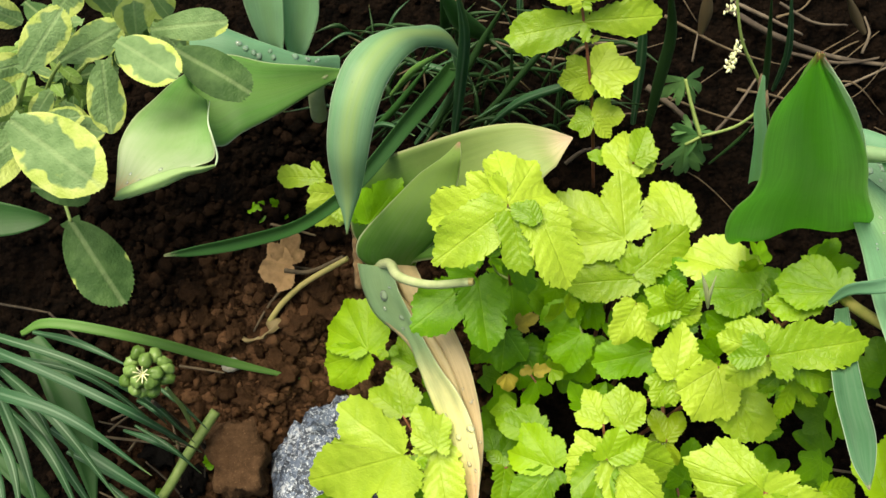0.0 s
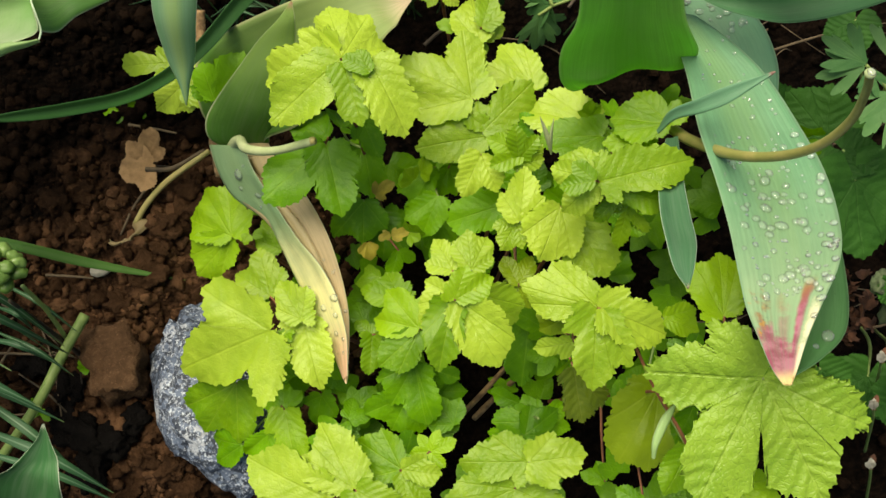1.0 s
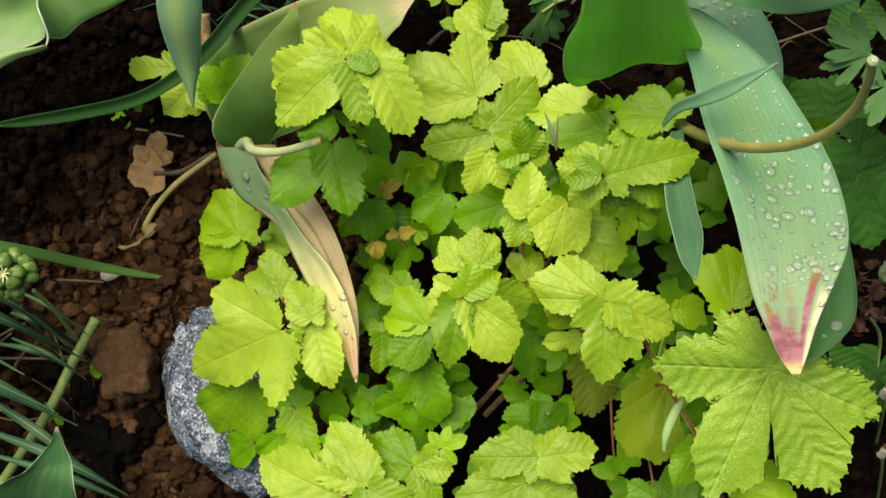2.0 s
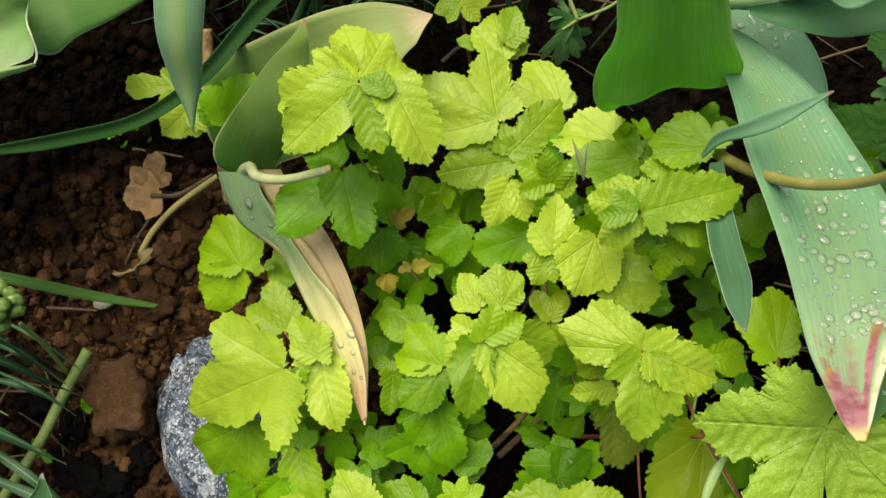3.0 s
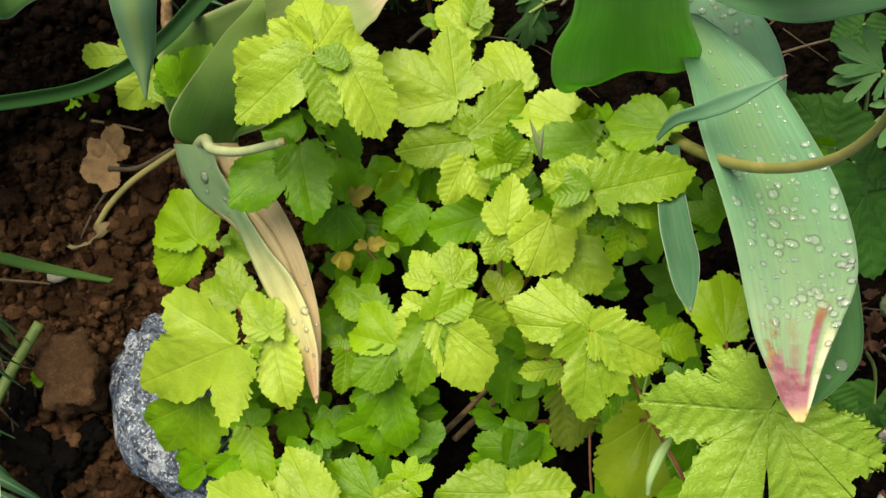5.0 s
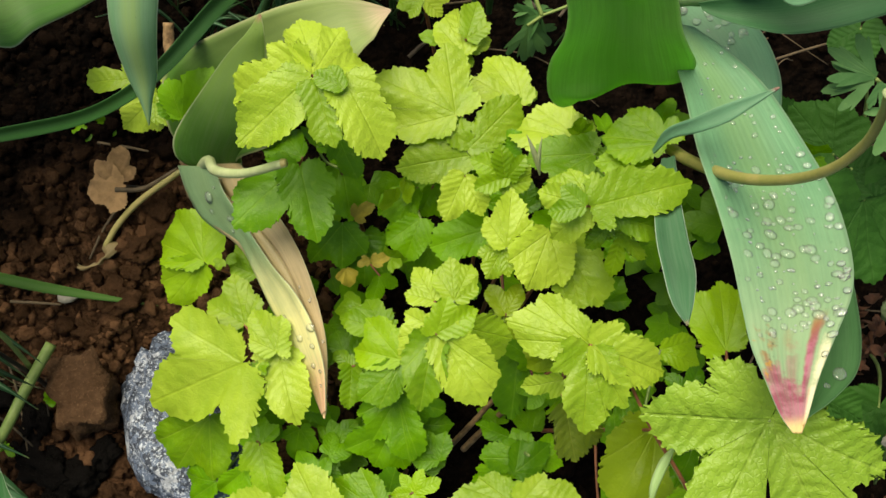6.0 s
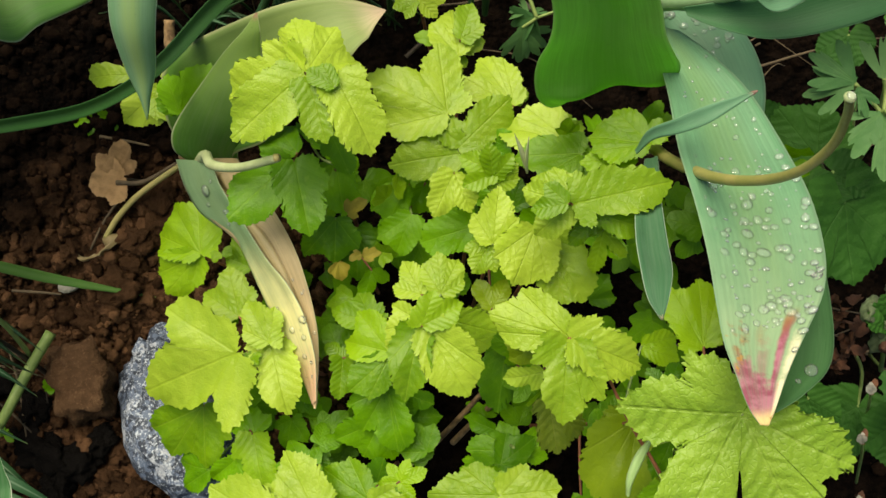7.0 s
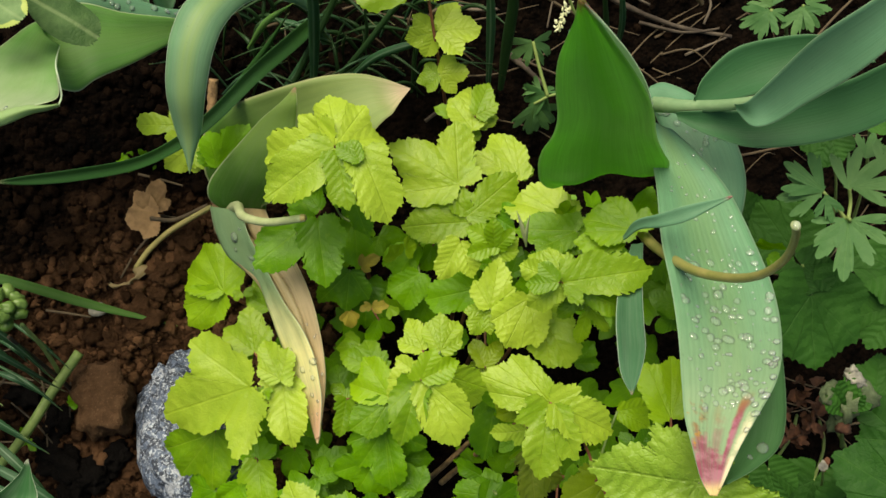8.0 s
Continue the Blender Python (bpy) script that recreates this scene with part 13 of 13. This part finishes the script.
leaf(spent, "oval", BROWNBIT, (0.2914, 0.0298, 0.0948), (0.3041, 0.0389, 0.0855), (0.07, 0.07, 1.00), 571, 0.80, 0.50, slim=3.67, ruffle=0.25)
leaf(spent, "oval", BROWNBIT, (0.2994, 0.0463, 0.1011), (0.3039, 0.0398, 0.0980), (-0.64, -0.73, 0.22), 572, 0.80, 0.50, slim=3.67, ruffle=0.25)
leaf(spent, "oval", BROWNBIT, (0.2992, 0.0375, 0.0980), (0.3080, 0.0371, 0.0897), (-0.27, -0.80, 0.53), 573, 0.80, 0.50, slim=3.67, ruffle=0.25)
leaf(spent, "oval", BROWNBIT, (0.2975, 0.0425, 0.0996), (0.3118, 0.0436, 0.0871), (-0.44, -0.25, 0.86), 574, 0.80, 0.50, slim=3.67, ruffle=0.25)
leaf(spent, "oval", BROWNBIT, (0.2891, 0.0352, 0.0965), (0.2872, 0.0386, 0.0875), (-0.04, -0.18, 0.98), 575, 0.80, 0.50, slim=3.67, ruffle=0.25)
leaf(spent, "oval", BROWNBIT, (0.3087, 0.0494, 0.1028), (0.3058, 0.0542, 0.1063), (0.71, -0.29, 0.64), 576, 0.80, 0.50, slim=3.67, ruffle=0.25)
leaf(spent, "oval", BROWNBIT, (0.3065, 0.0439, 0.1008), (0.3120, 0.0552, 0.0979), (-0.07, 0.12, 0.99), 577, 0.80, 0.50, slim=3.67, ruffle=0.25)
leaf(spent, "oval", BROWNBIT, (0.2984, 0.0364, 0.0976), (0.3019, 0.0328, 0.1046), (0.51, 0.38, 0.77), 578, 0.80, 0.50, slim=3.67, ruffle=0.25)
leaf(spent, "oval", BROWNBIT, (0.3097, 0.0345, 0.0978), (0.3001, 0.0382, 0.1030), (-0.07, 0.01, 1.00), 579, 0.80, 0.50, slim=3.67, ruffle=0.25)
leaf(spent, "oval", BROWNBIT, (0.2995, 0.0593, 0.1056), (0.3031, 0.0584, 0.1106), (0.50, -0.86, 0.10), 580, 0.80, 0.50, slim=3.67, ruffle=0.25)
leaf(spent, "oval", BROWNBIT, (0.3059, 0.0597, 0.1062), (0.3128, 0.0665, 0.1010), (-0.61, 0.19, 0.77), 581, 0.80, 0.50, slim=3.67, ruffle=0.25)
leaf(spent, "oval", BROWNBIT, (0.2950, 0.0513, 0.1025), (0.2949, 0.0593, 0.1042), (-0.90, 0.17, 0.39), 582, 0.80, 0.50, slim=3.67, ruffle=0.25)
leaf(spent, "oval", BROWNBIT, (0.3027, 0.0455, 0.1010), (0.2965, 0.0352, 0.1049), (0.81, -0.32, 0.49), 583, 0.80, 0.50, slim=3.67, ruffle=0.25)
leaf(spent, "slim", HEART, (0.3063, 0.0405, 0.1330), (0.2896, 0.0433, 0.1423), (-0.34, 0.02, 0.94), 584, 0.14, 0.12, slim=5.70, tooth=0.0)
leaf(spent, "slim", HEART, (0.3063, 0.0405, 0.1330), (0.2928, 0.0473, 0.1439), (-0.31, -0.17, 0.94), 585, 0.14, 0.12, slim=5.10, tooth=0.0)
leaf(spent, "slim", HEART, (0.3063, 0.0405, 0.1330), (0.2961, 0.0512, 0.1455), (-0.58, 0.03, 0.81), 586, 0.14, 0.12, slim=6.56, tooth=0.0)
leaf(spent, "slim", HEART, (0.3063, 0.0405, 0.1330), (0.2994, 0.0552, 0.1471), (-0.21, 0.12, 0.97), 587, 0.14, 0.12, slim=8.64, tooth=0.0)
leaf(spent, "slim", HEART, (0.3063, 0.0405, 0.1330), (0.3027, 0.0591, 0.1487), (-0.32, -0.12, 0.94), 588, 0.14, 0.12, slim=10.00, tooth=0.0)
leaf(spent, "slim", HEART, (0.3063, 0.0405, 0.1330), (0.3060, 0.0551, 0.1475), (-0.33, 0.03, 0.94), 589, 0.14, 0.12, slim=8.88, tooth=0.0)
leaf(spent, "slim", HEART, (0.3063, 0.0405, 0.1330), (0.3094, 0.0510, 0.1464), (-0.38, 0.06, 0.92), 590, 0.14, 0.12, slim=7.38, tooth=0.0)
leaf(spent, "slim", HEART, (0.3063, 0.0405, 0.1330), (0.3128, 0.0470, 0.1452), (-0.24, -0.13, 0.96), 591, 0.14, 0.12, slim=6.72, tooth=0.0)
leaf(spent, "slim", HEART, (0.3063, 0.0405, 0.1330), (0.3161, 0.0429, 0.1441), (-0.36, 0.10, 0.93), 592, 0.14, 0.12, slim=7.50, tooth=0.0)
tube(spent, GREENWOOD, [(0.3507, 0.0333, 0.0383), (0.3232, 0.0365, 0.0947), (0.3063, 0.0405, 0.1330)], [0.00146, 0.00124, 0.00108])
bud = thing("flower_bud", (0.3692, -0.0009, -0.0452), "small white fading flower bud on thin stem", "flower bud", "buds")
tube(bud, GREENWOOD, [(0.3250, -0.0054, 0.0469), (0.2965, 0.0052, 0.1153), (0.2839, 0.0101, 0.1447)], [0.00087, 0.00078, 0.00073])
leaf(bud, "slim", PETAL, (0.2839, 0.0089, 0.1443), (0.2798, 0.0114, 0.1487), (-0.53, 0.04, 0.85), 593, 0.14, 0.12, slim=5.79, tooth=0.0)
leaf(bud, "slim", PETAL, (0.2839, 0.0089, 0.1443), (0.2809, 0.0125, 0.1491), (-0.38, 0.09, 0.92), 594, 0.14, 0.12, slim=7.20, tooth=0.0)
leaf(bud, "slim", PETAL, (0.2839, 0.0089, 0.1443), (0.2821, 0.0136, 0.1496), (-0.26, -0.14, 0.95), 595, 0.14, 0.12, slim=9.17, tooth=0.0)
leaf(bud, "slim", PETAL, (0.2839, 0.0089, 0.1443), (0.2832, 0.0125, 0.1493), (-0.41, -0.22, 0.88), 596, 0.14, 0.12, slim=7.20, tooth=0.0)
leaf(bud, "slim", PETAL, (0.2839, 0.0089, 0.1443), (0.2844, 0.0113, 0.1490), (-0.47, -0.03, 0.88), 597, 0.14, 0.12, slim=5.79, tooth=0.0)
leaf(bud, "slim", BROWNBIT, (0.2850, 0.0086, 0.1419), (0.2856, 0.0156, 0.1467), (-0.16, 0.02, 0.99), 598, 0.14, 0.12, slim=6.26, tooth=0.0)
bud = thing("flower_bud", (0.3673, -0.0272, -0.0510), "small white fading flower bud on thin stem", "flower bud", "buds")
tube(bud, GREENWOOD, [(0.3311, -0.0293, 0.0181), (0.2870, -0.0172, 0.1171), (0.2736, -0.0124, 0.1457)], [0.00087, 0.00073, 0.00069])
leaf(bud, "slim", PETAL, (0.2735, -0.0134, 0.1454), (0.2696, -0.0109, 0.1496), (-0.32, -0.04, 0.95), 599, 0.14, 0.12, slim=5.79, tooth=0.0)
leaf(bud, "slim", PETAL, (0.2735, -0.0134, 0.1454), (0.2708, -0.0100, 0.1500), (-0.60, -0.13, 0.79), 600, 0.14, 0.12, slim=7.20, tooth=0.0)
leaf(bud, "slim", PETAL, (0.2735, -0.0134, 0.1454), (0.2720, -0.0090, 0.1504), (-0.22, -0.25, 0.94), 601, 0.14, 0.12, slim=9.17, tooth=0.0)
leaf(bud, "slim", PETAL, (0.2735, -0.0134, 0.1454), (0.2730, -0.0102, 0.1501), (-0.58, 0.00, 0.82), 602, 0.14, 0.12, slim=7.20, tooth=0.0)
leaf(bud, "slim", PETAL, (0.2735, -0.0134, 0.1454), (0.2740, -0.0113, 0.1499), (-0.42, -0.24, 0.88), 603, 0.14, 0.12, slim=5.79, tooth=0.0)
leaf(bud, "slim", BROWNBIT, (0.2747, -0.0138, 0.1430), (0.2757, -0.0073, 0.1474), (-0.20, -0.25, 0.95), 604, 0.14, 0.12, slim=6.26, tooth=0.0)
bud = thing("flower_bud", (0.3626, -0.0646, -0.0592), "small white fading flower bud on thin stem", "flower bud", "buds")
tube(bud, GREENWOOD, [(0.3284, -0.0626, 0.0078), (0.2832, -0.0462, 0.1081), (0.2700, -0.0397, 0.1372)], [0.00087, 0.00073, 0.00069])
leaf(bud, "slim", PETAL, (0.2699, -0.0407, 0.1369), (0.2661, -0.0380, 0.1412), (-0.16, -0.15, 0.98), 605, 0.14, 0.12, slim=5.79, tooth=0.0)
leaf(bud, "slim", PETAL, (0.2699, -0.0407, 0.1369), (0.2673, -0.0370, 0.1416), (-0.27, -0.11, 0.96), 606, 0.14, 0.12, slim=7.20, tooth=0.0)
leaf(bud, "slim", PETAL, (0.2699, -0.0407, 0.1369), (0.2684, -0.0361, 0.1419), (-0.29, 0.14, 0.95), 607, 0.14, 0.12, slim=9.17, tooth=0.0)
leaf(bud, "slim", PETAL, (0.2699, -0.0407, 0.1369), (0.2694, -0.0373, 0.1417), (-0.51, 0.02, 0.86), 608, 0.14, 0.12, slim=7.20, tooth=0.0)
leaf(bud, "slim", PETAL, (0.2699, -0.0407, 0.1369), (0.2704, -0.0384, 0.1414), (-0.23, 0.17, 0.96), 609, 0.14, 0.12, slim=5.79, tooth=0.0)
leaf(bud, "slim", BROWNBIT, (0.2711, -0.0412, 0.1345), (0.2721, -0.0346, 0.1389), (-0.20, -0.03, 0.98), 610, 0.14, 0.12, slim=6.26, tooth=0.0)
# straw and a pebble on the open soil
alone("straw", tube_mesh("straw", STRAW, [(-0.2304, 0.0995, -0.0211), (-0.1942, 0.0909, -0.0190), (-0.1591, 0.0803, -0.0253)], [0.0006, 0.0008, 0.0005], n=12, ring=5), "thin dry straw lying on the soil", "straw", group="straws on the open soil")
alone("straw", tube_mesh("straw", STRAW, [(-0.1826, 0.1032, -0.0203), (-0.1747, 0.0781, -0.0218), (-0.1718, 0.0409, -0.0340)], [0.0006, 0.0008, 0.0005], n=12, ring=5), "thin dry straw lying on the soil", "straw", group="straws on the open soil")
alone("straw", tube_mesh("straw", STRAW, [(-0.1979, 0.0736, -0.0268), (-0.1796, 0.0595, -0.0259), (-0.1629, 0.0401, -0.0342)], [0.0006, 0.0008, 0.0005], n=12, ring=5), "thin dry straw lying on the soil", "straw", group="straws on the open soil")
alone("straw", tube_mesh("straw", STRAW, [(-0.2275, 0.0544, -0.0310), (-0.2097, 0.0478, -0.0285), (-0.1921, 0.0480, -0.0324)], [0.0006, 0.0008, 0.0005], n=12, ring=5), "thin dry straw lying on the soil", "straw", group="straws on the open soil")
alone("straw", tube_mesh("straw", STRAW, [(-0.2070, 0.1189, -0.0169), (-0.1876, 0.1069, -0.0155), (-0.1715, 0.0896, -0.0233)], [0.0006, 0.0008, 0.0005], n=12, ring=5), "thin dry straw lying on the soil", "straw", group="straws on the open soil")
alone("pebble", lump_mesh("pebble", PETAL, (0.008, 0.011, 0.006), 9, 3, 0.15), "smooth pale grey pebble under the leaves", "pebble", (-0.0423, -0.0230, -0.0501))
